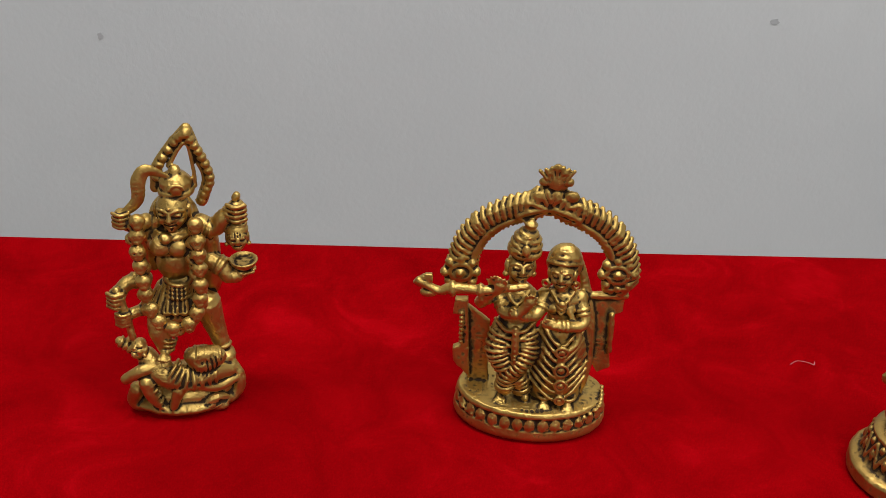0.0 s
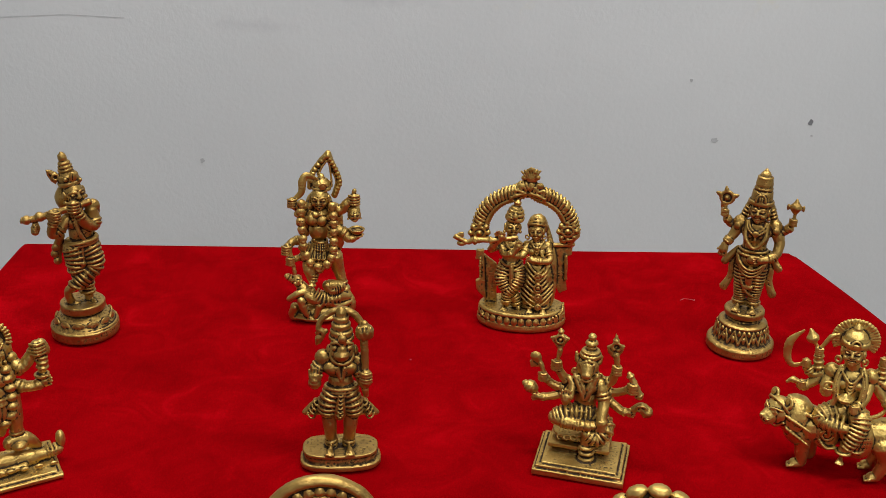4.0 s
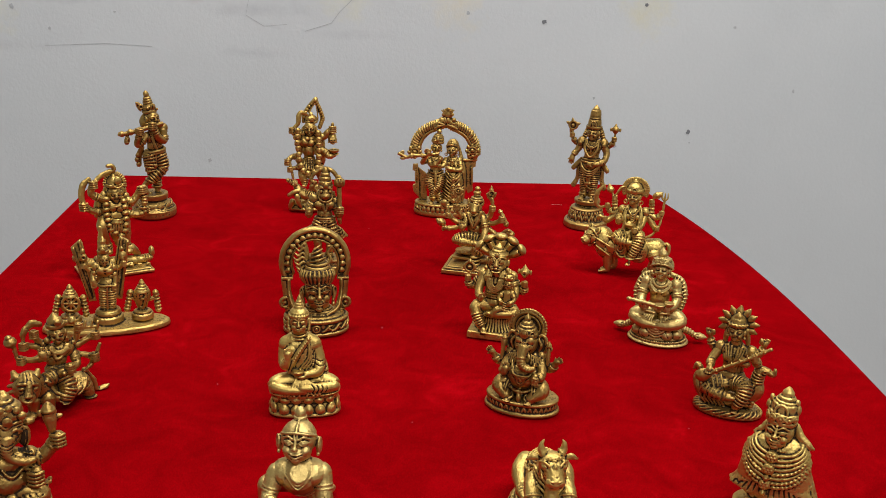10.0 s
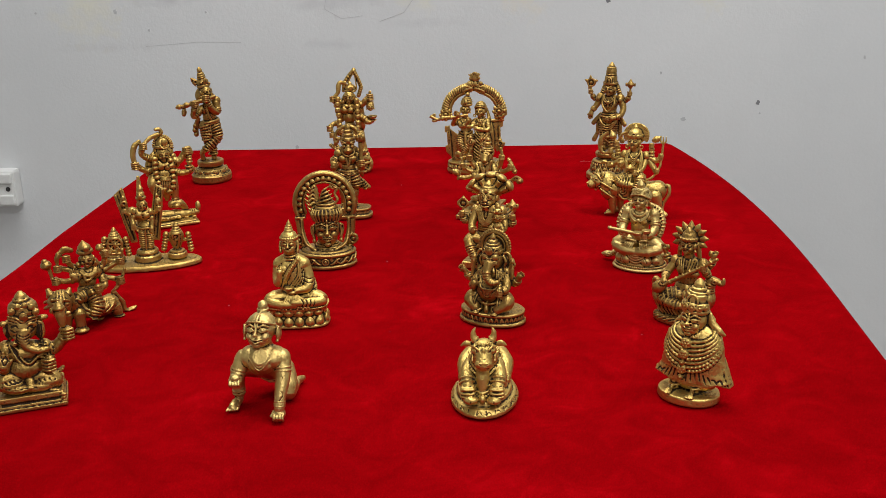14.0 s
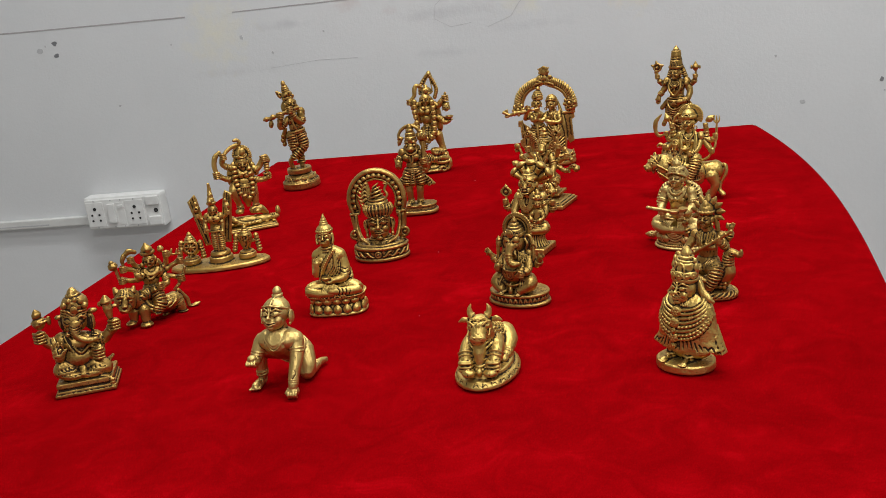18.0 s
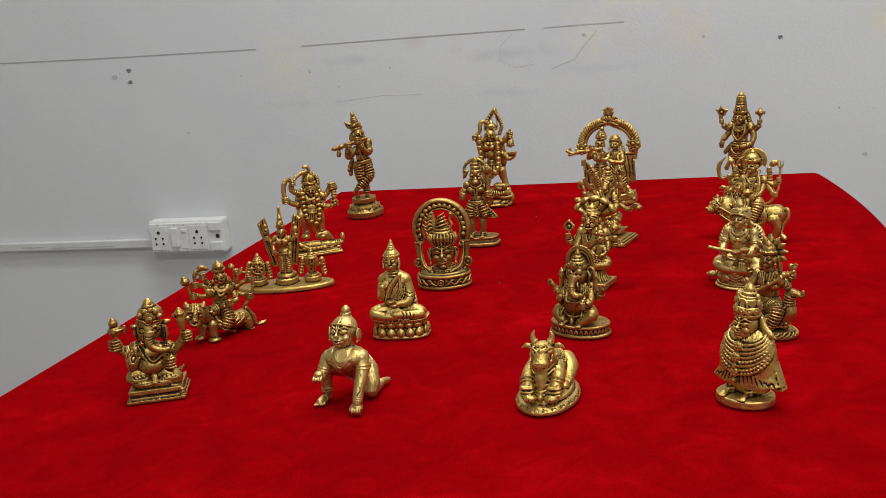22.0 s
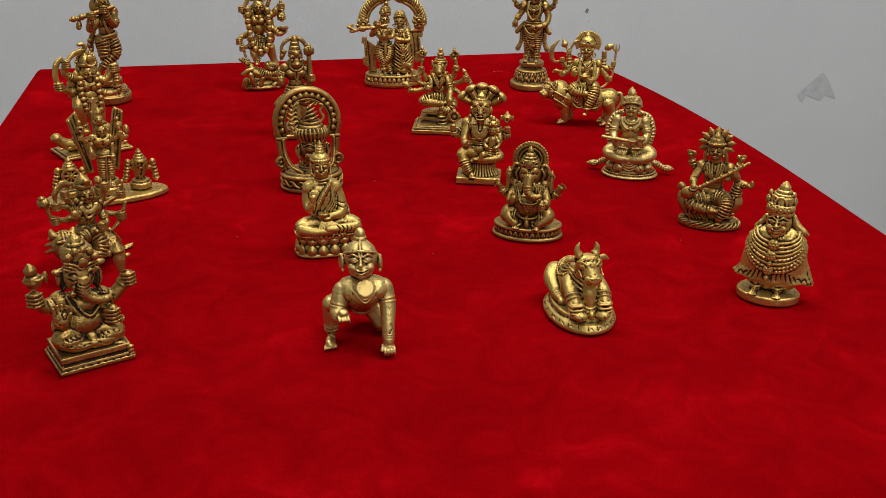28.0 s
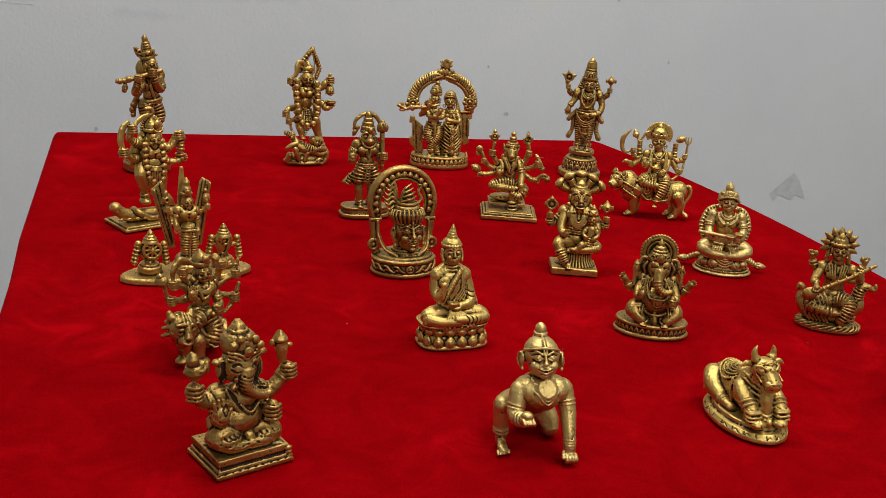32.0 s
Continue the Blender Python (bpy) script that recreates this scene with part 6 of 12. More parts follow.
    c.necklace((1.4, -3.8, 71.8), 6.36, 5.48, 3, 0.99)
    c.tube([(-2.0, -6.1, 64.3), (0.7, -6.6, 57.2), (3.8, -6.1, 64.1)], 0.99)
    c.tube([(-0.8, -6.6, 64.5), (0.7, -6.8, 56.1), (2.5, -6.6, 64.4)], 0.88)
    c.ball((1.3, -0.5, 72.3), (7.68, 7.02, 7.89))
    c.ball((1.4, -6.6, 72.8), (4.39, 3.95, 3.73))
    c.ball((1.4, -6.8, 76.2), (2.85, 2.41, 2.85))
    c.tube([(-0.7, -9.2, 73.6), (1.3, -10.3, 73.2), (3.6, -9.2, 73.5)], 0.66)
    c.ball((-2.3, -5.3, 76.9), (2.41, 1.75, 1.75))
    c.ball((5.1, -5.3, 76.6), (2.41, 1.75, 1.75))
    c.tube([(-4.5, -5.3, 79.5), (-1.2, -6.8, 80.5), (1.0, -7.2, 79.0)], 0.88)
    c.tube([(7.4, -5.3, 79.2), (4.1, -6.8, 80.4), (1.9, -7.2, 79.0)], 0.88)
    c.ball((-5.9, -0.5, 72.5), (1.75, 2.19, 3.73))
    c.ball((8.9, -0.5, 72.1), (1.75, 2.19, 3.73))
    c.ball((-6.0, -1.6, 69.0), 1.75)
    c.ball((9.1, -1.6, 68.5), 1.75)
    c.lathe((1.3, 0.0, 80.1), [(6.68, -1.02), (7.25, 0.0), (7.25, 1.63), (6.3, 2.04), (6.49, 5.1), (5.34, 6.12), (5.53, 9.18), (4.2, 10.2), (4.39, 13.05), (3.05, 13.87), (3.05, 16.32), (1.91, 18.56), (0.76, 19.38)], 1, 1, (0, 0, 0))
    c.ball((1.7, -7.7, 83.0), (2.41, 1.32, 2.85))
    c.arc((1.3, -0.0, 81.5), 6.36, 6.36, 200, 340, 0.88, (20, 0, 0))
    c.arc((1.4, 0.0, 85.6), 5.26, 5.26, 200, 340, 0.88, (20, 0, 0))
    c.arc((1.4, 0.0, 89.4), 3.95, 3.95, 200, 340, 0.88, (20, 0, 0))
    c.tube([(-11.1, 0.5, 76.8), (-8.9, 0.5, 83.3), (-11.4, 0.5, 85.7), (-10.3, 0.9, 90.2), (-6.1, 1.1, 94.6), (1.1, 1.1, 97.3), (7.8, 1.1, 94.8), (11.9, 0.9, 89.6)], [0.88, 1.97, 1.75, 1.75, 1.86, 1.97, 1.97, 1.97])
    c.tube([(-12.8, 0.0, 76.0), (-11.5, 0.0, 80.1), (-7.3, 0.5, 84.4)], [0.66, 2.17, 1.54], 0.6)
    c.tube([(-12.7, 0.0, 83.1), (-9.9, -0.0, 84.8)], [0.88, 1.97], 0.6)
    c.tube([(14.2, -4.4, 51.8), (14.2, -3.8, 66.0), (13.9, -2.7, 80.9)], [1.97, 2.17, 2.37])
    c.lathe((14.1, -2.7, 80.9), [(2.41, 0.0), (4.39, 0.66), (5.04, 2.19), (5.26, 5.04), (4.39, 6.8), (2.63, 7.24), (2.85, 8.11), (1.75, 8.77), (1.75, 10.09), (0.66, 10.97)], 1, 1, (0, 0, 0))
    c.tube([(14.0, -7.1, 83.9), (14.0, -7.8, 87.2), (14.0, -6.7, 89.5)], 0.66)
    c.tube([(16.5, -6.3, 83.4), (16.8, -6.8, 86.6), (16.2, -5.9, 89.0)], 0.66)
    c.tube([(18.0, -4.1, 82.1), (18.6, -4.3, 85.2), (17.6, -4.0, 87.9)], 0.66)
    c.tube([(18.1, -1.4, 80.6), (18.7, -1.2, 83.5), (17.7, -1.5, 86.6)], 0.66)
    c.tube([(16.7, 0.8, 79.5), (17.1, 1.3, 82.2), (16.4, 0.5, 85.6)], 0.66)
    c.tube([(14.2, 1.6, 79.1), (14.3, 2.3, 81.7), (14.3, 1.2, 85.2)], 0.66)
    c.tube([(11.8, 0.8, 79.6), (11.4, 1.3, 82.3), (12.0, 0.5, 85.7)], 0.66)
    c.tube([(10.2, -1.4, 80.9), (9.7, -1.2, 83.7), (10.6, -1.5, 86.8)], 0.66)
    c.tube([(10.2, -4.1, 82.3), (9.6, -4.3, 85.4), (10.6, -4.0, 88.1)], 0.66)
    c.tube([(11.6, -6.3, 83.5), (11.3, -6.8, 86.7), (11.9, -5.9, 89.1)], 0.66)
    c.arm([(9.6, 0.0, 64.6), (12.1, -2.2, 56.7), (14.2, -3.8, 52.7), (14.7, -6.0, 58.9)], 3.91, 2.89, 'fist', 4.39)
    c.tube([(14.1, -4.4, 49.4), (14.7, -3.3, 45.0)], [2.17, 1.54])
    c.arm([(-8.9, -0.0, 66.9), (-13.0, -1.6, 60.8), (-14.1, -3.8, 53.6), (-14.2, -6.0, 57.4)], 3.91, 2.89, 'open', 4.61, thumb=1)
    c.ball((-9.2, -0.5, 68.4), (4.82, 3.95, 4.82))
    c.ball((10.7, -0.5, 66.1), (3.95, 3.51, 4.39))
    return c.done('mace_bearer', BRASS_DARK, -0.0440, -0.3090, 3.6, 'dark antique brass monkey-faced mace bearer on a stepped base')


mace_bearer()


def eight_armed_seated():
    c = Cast()
    c.box((1.1, -6.0, 1.8), (52.5, 40.5, 3.6), (0, 0, 0))
    c.box((1.1, -6.0, 4.4), (48.825, 37.260000000000005, 2.4), (0, 0, 0))
    c.box((1.1, -6.0, 6.0), (43.05, 32.4, 1.6), (0, 0, 0))
    c.cut([(-19.7, -13.5, -0.6), (-18.7, -14.0, -2.8), (-16.9, -14.0, -2.9), (-16.5, -13.5, -0.4)], 0.56)
    c.cut([(-15.9, -13.5, -0.2), (-14.9, -14.0, -2.3), (-13.1, -14.0, -2.4), (-12.7, -13.5, 0.1)], 0.56)
    c.cut([(-12.1, -13.5, 0.3), (-11.1, -14.0, -1.8), (-9.3, -14.0, -1.9), (-9.0, -13.5, 0.6)], 0.56)
    c.cut([(-8.3, -13.5, 0.8), (-7.3, -14.0, -1.3), (-5.5, -14.0, -1.4), (-5.2, -13.5, 1.1)], 0.56)
    c.cut([(-4.5, -13.5, 1.3), (-3.5, -14.0, -0.8), (-1.7, -14.0, -0.9), (-1.4, -13.5, 1.5)], 0.56)
    c.cut([(-0.8, -13.5, 1.8), (0.2, -14.0, -0.3), (2.0, -14.0, -0.4), (2.3, -13.5, 2.0)], 0.56)
    c.cut([(-15.9, -11.3, 16.2), (-14.7, -11.7, 14.1), (-12.3, -11.7, 14.3), (-11.9, -11.3, 16.7)], 0.56)
    c.cut([(-11.2, -11.3, 16.7), (-10.1, -11.7, 14.6), (-7.7, -11.7, 14.8), (-7.2, -11.3, 17.2)], 0.56)
    c.cut([(-6.6, -11.3, 17.2), (-5.5, -11.7, 15.1), (-3.0, -11.7, 15.3), (-2.6, -11.3, 17.7)], 0.56)
    c.cut([(-2.0, -11.3, 17.7), (-0.8, -11.7, 15.6), (1.6, -11.7, 15.8), (2.0, -11.3, 18.2)], 0.56)
    c.box((-0.4, 0.9, 4.3), (33.87, 21.45, 4.97), (0, 0, 0))
    c.box((-1.0, 0.9, 11.3), (35.22, 23.14, 2.48), (0, 0, 0))
    c.ball((-2.1, -0.0, 15.9), (15.8, 10.16, 3.16))
    c.ring((-15.0, -10.2, 5.4), 1.58, 1.13, 0.56, (70, 0, 0))
    c.ring((-10.9, -10.2, 5.5), 1.58, 1.13, 0.56, (70, 0, 0))
    c.ring((-6.9, -10.2, 5.6), 1.58, 1.13, 0.56, (70, 0, 0))
    c.ring((-2.9, -10.2, 5.8), 1.58, 1.13, 0.56, (70, 0, 0))
    c.ring((-11.8, -10.7, 17.6), 1.81, 1.35, 0.56, (60, 0, 0))
    c.ring((-8.0, -10.7, 17.9), 1.81, 1.35, 0.56, (60, 0, 0))
    c.ring((-4.3, -10.7, 18.2), 1.81, 1.35, 0.56, (60, 0, 0))
    c.ring((-0.6, -10.7, 18.5), 1.81, 1.35, 0.56, (60, 0, 0))
    c.tube([(2.7, -2.3, 30.0), (-7.9, -6.2, 31.7), (-16.9, -7.9, 28.5)], [5.49, 5.28, 4.06])
    c.wrap([(2.7, -2.3, 30.0), (-7.9, -6.2, 31.7), (-16.9, -7.9, 28.5)], [5.49, 5.28, 4.06], 9, 0.91, 0.05, 0.95)
    c.tube([(-16.8, -8.5, 28.2), (-8.0, -11.3, 28.4), (1.9, -10.7, 27.3), (5.6, -10.2, 27.0)], [3.66, 3.86, 3.05, 2.44])
    c.wrap([(-12.5, -10.7, 28.5), (-1.4, -11.3, 27.7)], [3.86, 3.25], 6, 0.81, 0.1, 0.95)
    c.ball((6.1, -10.2, 28.4), (2.94, 3.39, 2.03))
    c.wrap([(1.3, -11.0, 27.6), (4.6, -10.4, 27.0)], [3.05, 2.64], 3, 0.71, 0.1, 0.9)
    c.tube([(7.2, -2.3, 29.5), (13.6, -7.9, 26.5), (9.1, -11.9, 20.4), (2.4, -12.4, 23.3)], [5.28, 4.67, 4.06, 2.44])
    c.wrap([(7.2, -2.3, 29.5), (13.6, -7.9, 26.5), (9.1, -11.9, 20.4), (2.4, -12.4, 23.3)], [5.28, 4.67, 4.06, 2.44], 11, 0.91, 0.05, 0.95)
    c.tube([(3.4, -11.3, 22.8), (3.8, -11.9, 11.5), (4.6, -11.9, 1.1)], [3.45, 3.45, 3.05])
    c.wrap([(3.7, -11.9, 16.7), (4.7, -11.9, -0.2)], [3.86, 4.06], 5, 1.02, 0.1, 0.95)
    c.foot((6.3, -9.6, -3.4), 6.32, 70)
    c.tube([(9.9, -12.4, -1.5), (16.4, -11.3, -2.2)], [2.03, 1.35], 0.6)
    c.tube([(-0.4, -0.0, 30.6), (-0.2, -0.6, 36.2)], [6.3, 5.49], 0.75)
    c.wrap([(-0.4, -0.0, 30.6), (-0.2, -0.6, 36.2)], [6.3, 5.49], 4, 0.91, 0, 1, 0.75)
    c.ball((-0.6, -0.0, 39.6), (7.0, 5.19, 7.22))
    c.ball((-1.0, -0.0, 48.5), (10.39, 5.87, 6.1))
    c.ball((-3.3, -4.7, 48.3), (3.39, 2.48, 3.39))
    c.ball((2.6, -4.7, 49.3), (3.39, 2.48, 3.39))
    c.tube([(-7.1, -4.7, 55.2), (-2.9, -6.5, 46.9), (-1.0, -6.2, 41.9)], 1.58)
    c.tube([(-4.9, -4.7, 55.5), (-1.6, -6.5, 48.3), (-0.5, -6.2, 43.3)], 1.24)
    c.tube([(5.2, -4.7, 57.3), (2.0, -6.5, 46.5), (0.3, -6.2, 42.2)], 1.58)
    c.tube([(3.2, -4.7, 55.7), (0.7, -6.5, 48.8)], 1.24)
    c.ball((-0.9, -0.9, 60.3), (6.55, 6.32, 7.22))
    c.tube([(-0.8, -5.1, 62.7), (-0.7, -7.9, 58.7)], [4.06, 3.45])
    c.ball((-0.5, -9.9, 59.0), (2.94, 1.58, 2.03))
    c.tube([(-2.6, -7.9, 55.0), (0.1, -8.8, 55.0), (2.5, -7.9, 56.1)], 0.79)
    c.ball((-3.7, -5.9, 63.2), (1.58, 1.13, 1.02))
    c.ball((2.4, -5.9, 64.3), (1.58, 1.13, 1.02))
    c.ball((-1.0, -7.5, 64.9), 0.9)
    c.tube([(-5.5, -5.1, 63.7), (-1.7, -6.8, 66.5)], 0.79)
    c.tube([(3.5, -5.1, 65.2), (-0.1, -6.8, 66.8)], 0.79)
    c.tube([(-7.0, -0.0, 63.2), (-8.2, -0.0, 67.9)], [2.03, 0.9])
    c.tube([(5.2, -0.0, 63.9), (6.5, -0.0, 67.3)], [2.03, 0.9])
    c.ring((-7.7, -1.7, 56.5), 1.81, 1.81, 0.79, (90, 0, 0))
    c.ring((6.3, -1.7, 55.7), 1.58, 1.58, 0.79, (90, 0, 0))
    c.ball((-1.4, 3.4, 51.5), (7.9, 4.52, 7.9))
    c.lathe((-0.0, 0.0, 67.2), [(5.5, -1.05), (6.29, 0.0), (6.29, 1.47), (5.3, 1.89), (5.5, 3.36), (3.34, 3.99), (2.55, 4.62), (3.34, 5.25), (2.75, 6.3), (2.95, 6.93), (3.73, 7.98), (2.95, 9.24), (1.57, 9.87), (2.16, 10.92), (2.55, 12.18), (1.37, 13.65), (0.49, 14.07)], 1, 1, (0, 0, 0))
    c.arm([(-8.4, 1.1, 46.5), (-13.5, 0.0, 50.1), (-17.0, -1.1, 55.2), (-18.5, -1.7, 59.6)], 2.88, 2.38, 'fist', 3.84)
    c.plate([(-23.9, 76.3), (-20.2, 77.9), (-18.3, 82.7), (-15.9, 78.8), (-12.5, 76.9), (-14.9, 72.9), (-17.3, 66.9), (-20.3, 71.4)], -0.9, -2.7)
    c.ring((-17.8, -2.9, 75.9), 2.48, 2.48, 0.79, (90, 0, 0))
    c.ball((-17.8, -2.9, 75.9), 1.13)
    c.lathe((-17.9, -1.8, 80.0), [(1.58, 0.0), (2.03, 0.9), (1.13, 2.03), (0.45, 2.94)], 1, 1, (0, 0, 0))
    c.tube([(-18.4, -2.3, 63.1), (-17.4, -1.8, 69.2)], [1.13, 1.58])
    c.arm([(-9.8, 0.6, 44.0), (-16.4, 0.0, 43.8), (-22.0, -1.1, 46.7), (-26.0, -1.7, 50.8)], 2.69, 2.19, 'fist', 3.39)
    c.tube([(-24.8, -2.3, 50.7), (-28.2, -1.7, 58.6)], [1.35, 1.58])
    c.tube([(-28.2, -1.7, 58.0), (-31.2, -1.7, 62.5)], [1.58, 3.45], 0.5)
    c.plate([(-34.5, 58.9), (-28.7, 64.3), (-27.5, 62.0), (-29.3, 56.0), (-33.7, 55.2)], -0.7, -2.3)
    c.arm([(-10.1, 0.0, 41.7), (-15.9, -1.1, 39.5), (-22.3, -2.8, 38.0), (-26.5, -4.0, 37.6)], 2.69, 2.19, 'open', 3.16, way=(-1, -0.2, -0.1), across=(0, 0, 1))
    c.lathe((-28.6, -2.8, 40.8), [(1.35, 0.0), (2.94, 2.03), (3.84, 4.52), (3.16, 7.0), (1.81, 8.13), (2.03, 9.03), (0.45, 10.39)], 1, 1, (0, -62, 0))
    c.wrap([(-30.3, -2.8, 41.8), (-36.0, -2.8, 43.3)], [3.05, 2.24], 4, 0.51, 0.1, 0.95)
    c.arm([(-8.5, -2.3, 47.2), (-10.9, -5.6, 41.1), (-11.0, -9.0, 41.8)], 3.07, 2.58, 'open', 4.06)
    c.tube([(-10.4, -3.4, 52.6), (-8.4, -4.5, 49.8), (-8.4, -8.5, 43.2)], [1.81, 2.24, 2.03])
    c.arm([(7.1, 1.1, 51.8), (12.7, -0.0, 52.1), (15.0, -1.1, 58.2), (16.1, -1.7, 61.8)], 2.88, 2.38, 'fist', 3.61)
    c.tube([(15.6, -2.3, 65.1), (14.5, -2.0, 70.9)], [1.58, 2.03])
    c.plate([(8.6, 75.5), (12.2, 77.5), (13.2, 84.1), (15.3, 78.0), (19.1, 77.2), (17.9, 73.3), (15.5, 69.9), (12.4, 69.3), (9.8, 72.0)], -0.9, -2.7)
    c.arc((14.3, -2.9, 76.3), 2.48, 2.48, -60, 230, 0.79, (90, 0, 0))
    c.lathe((13.7, -1.8, 79.2), [(1.81, 0.0), (2.03, 0.9), (1.13, 1.81), (0.56, 3.84)], 1, 1, (0, 0, 0))
    c.arm([(8.2, 0.6, 45.9), (14.3, -0.0, 45.5), (20.7, -1.1, 47.9), (25.9, -2.3, 52.0)], 2.69, 2.19, 'fist', 4.06)
    c.tube([(23.0, -2.8, 60.5), (26.9, -3.4, 54.0), (30.2, -2.8, 46.8)], [1.58, 2.03, 2.24])
    c.wrap([(23.0, -2.8, 60.5), (30.2, -2.8, 46.8)], [1.81, 2.24], 4, 0.61, 0.1, 0.95)
    c.arm([(9.2, -0.0, 41.4), (15.0, -1.1, 39.2), (20.9, -2.8, 36.2), (23.7, -3.4, 35.8)], 2.69, 2.19, 'open', 3.39, way=(1, -0.2, 0), across=(0, 0, 1))
    c.tube([(25.7, -2.8, 37.1), (31.4, -2.8, 40.0), (35.4, -2.8, 37.6)], [1.35, 3.05, 3.45])
    c.lathe((34.2, -2.8, 38.0), [(3.84, 0.0), (2.94, 1.35), (2.48, 2.26), (1.13, 3.39), (0.45, 4.52)], 1, 1, (0, 110, 0))
    c.arc((32.1, -5.4, 40.5), 2.71, 1.81, 0, 250, 0.68, (90, 0, 0))
    c.arm([(7.0, -1.7, 50.8), (10.3, -4.5, 41.7), (10.5, -9.6, 33.3), (11.4, -11.3, 29.4)], 3.65, 2.78, 'open', 4.52, way=(0, -0.4, -1))
    c.ball((8.3, -1.7, 48.5), (4.06, 3.61, 4.06))
    return c.done('eight_armed_seated', BRASS, 0.0970, -0.3040, -16.4, 'antique brass eight-armed seated figure on a stepped square plinth')


eight_armed_seated()


def sword_bearer():
    c = Cast()
    c.box((1.4, 0.0, 0.6), (63.85, 38.72, 3.53), (0, 0, 0))
    c.box((1.6, 0.0, 2.1), (58.41, 33.28, 3.26), (0, 0, 0))
    c.tube([(-31.6, -2.7, 18.1), (-21.1, -3.4, 10.3), (-7.1, -3.4, 8.8), (8.7, -3.4, 8.4), (20.7, -2.7, 7.0)], [4.4, 5.62, 5.87, 5.38, 4.65], 0.8)
    c.tube([(11.5, -2.7, 9.0), (23.8, -1.4, 7.3), (35.0, -0.0, 7.4)], [4.89, 3.91, 3.18])
    c.ball((36.9, 0.7, 12.8), (2.72, 3.53, 5.43))
    c.wrap([(28.0, -0.7, 7.4), (33.6, -0.0, 7.4)], [3.67, 3.18], 3, 0.73, 0.1, 0.95)
    c.ball((-30.3, -2.7, 17.9), (4.89, 4.89, 4.89))
    c.tube([(-14.1, -2.7, 14.4), (-11.8, -9.5, 12.5), (-0.7, -9.5, 6.4), (15.4, -8.2, 6.8)], [2.69, 2.93, 2.69, 1.9])
    c.tube([(9.8, -2.7, 19.8), (18.0, -1.4, 19.1), (24.5, -0.0, 12.6)], [4.4, 4.89, 2.45], 0.8)
    c.ball((-30.4, -12.9, 10.0), (2.45, 1.09, 1.36))
    c.ball((-23.1, -12.6, 9.4), (2.45, 1.09, 1.36))
    c.ball((-15.8, -12.4, 8.9), (2.45, 1.09, 1.36))
    c.ball((-8.3, -12.1, 8.3), (2.45, 1.09, 1.36))
    c.ball((-0.8, -11.8, 7.7), (2.45, 1.09, 1.36))
    c.ball((6.8, -11.5, 7.1), (2.45, 1.09, 1.36))
    c.ball((14.4, -11.3, 6.6), (2.45, 1.09, 1.36))
    c.ball((22.2, -11.0, 6.0), (2.45, 1.09, 1.36))
    c.ball((30.0, -10.7, 5.4), (2.45, 1.09, 1.36))
    c.tube([(-4.0, -1.4, 51.2), (-7.3, -5.4, 44.8), (-4.4, -4.1, 32.1), (-2.4, -2.7, 22.3)], [5.38, 4.89, 3.42, 2.93])
    c.ball((-6.7, -6.8, 46.6), (3.8, 3.26, 3.8))
    c.wrap([(-3.4, -3.4, 27.2), (-2.4, -2.7, 22.3)], [3.42, 3.18], 3, 0.86, 0.1, 0.95)
    c.ball((-4.5, -6.1, 21.2), (4.89, 5.98, 3.26))
    c.tube([(13.5, -0.0, 47.4), (14.8, -1.4, 36.0), (14.3, -0.7, 21.0)], [6.11, 4.4, 2.93])
    c.wrap([(14.4, -0.7, 25.4), (14.5, -0.7, 20.2)], [3.42, 3.18], 3, 0.86, 0.1, 0.95)
    c.ball((14.2, -3.4, 18.5), (4.62, 5.98, 3.26))
    c.ball((5.8, -0.0, 48.8), (12.5, 6.79, 8.69))
    c.ball((7.3, -0.7, 53.2), (10.05, 6.79, 8.15))
    c.ball((7.6, -0.0, 61.5), (12.23, 6.79, 8.42))
    c.ball((3.8, -5.7, 62.1), (3.8, 2.72, 3.8))
    c.ball((10.2, -5.7, 61.0), (3.8, 2.72, 3.8))
    c.tube([(1.3, -6.8, 50.8), (0.0, -7.5, 44.2), (0.3, -6.5, 39.4)], [1.49, 1.63, 1.63])
    c.tube([(3.3, -6.8, 50.5), (2.3, -7.5, 43.7), (2.3, -6.5, 39.0)], [1.49, 1.63, 1.63])
    c.tube([(5.4, -6.8, 50.1), (4.6, -7.5, 43.3), (4.4, -6.5, 38.6)], [1.49, 1.63, 1.63])
    c.tube([(7.4, -6.8, 49.7), (6.9, -7.5, 42.9), (6.4, -6.5, 38.2)], [1.49, 1.63, 1.63])
    c.tube([(9.4, -6.8, 49.3), (9.2, -7.5, 42.4), (8.5, -6.5, 37.8)], [1.49, 1.63, 1.63])
    c.wrap([(6.5, -0.7, 51.1), (6.2, -0.7, 48.3)], [9.29, 10.03], 3, 0.98, 0, 1, 0.7)
    c.tube([(4.9, -1.4, 35.0), (6.5, -0.7, 30.0), (6.3, -0.0, 25.3)], [4.89, 4.16, 2.45], 0.7)
    c.necklace((7.0, -5.4, 67.9), 5.98, 4.89, 2, 1.09)
    c.ball((-1.7, -7.1, 71.4), (3.26, 2.45, 2.45))
    c.ball((-1.7, -6.2, 69.0), (2.31, 1.77, 0.95))
    c.ball((-2.1, -7.1, 66.5), (3.26, 2.45, 2.45))
    c.ball((-2.2, -6.2, 64.1), (2.31, 1.77, 0.95))
    c.ball((-2.6, -7.1, 61.6), (3.26, 2.45, 2.45))
    c.ball((-2.7, -6.2, 59.2), (2.31, 1.77, 0.95))
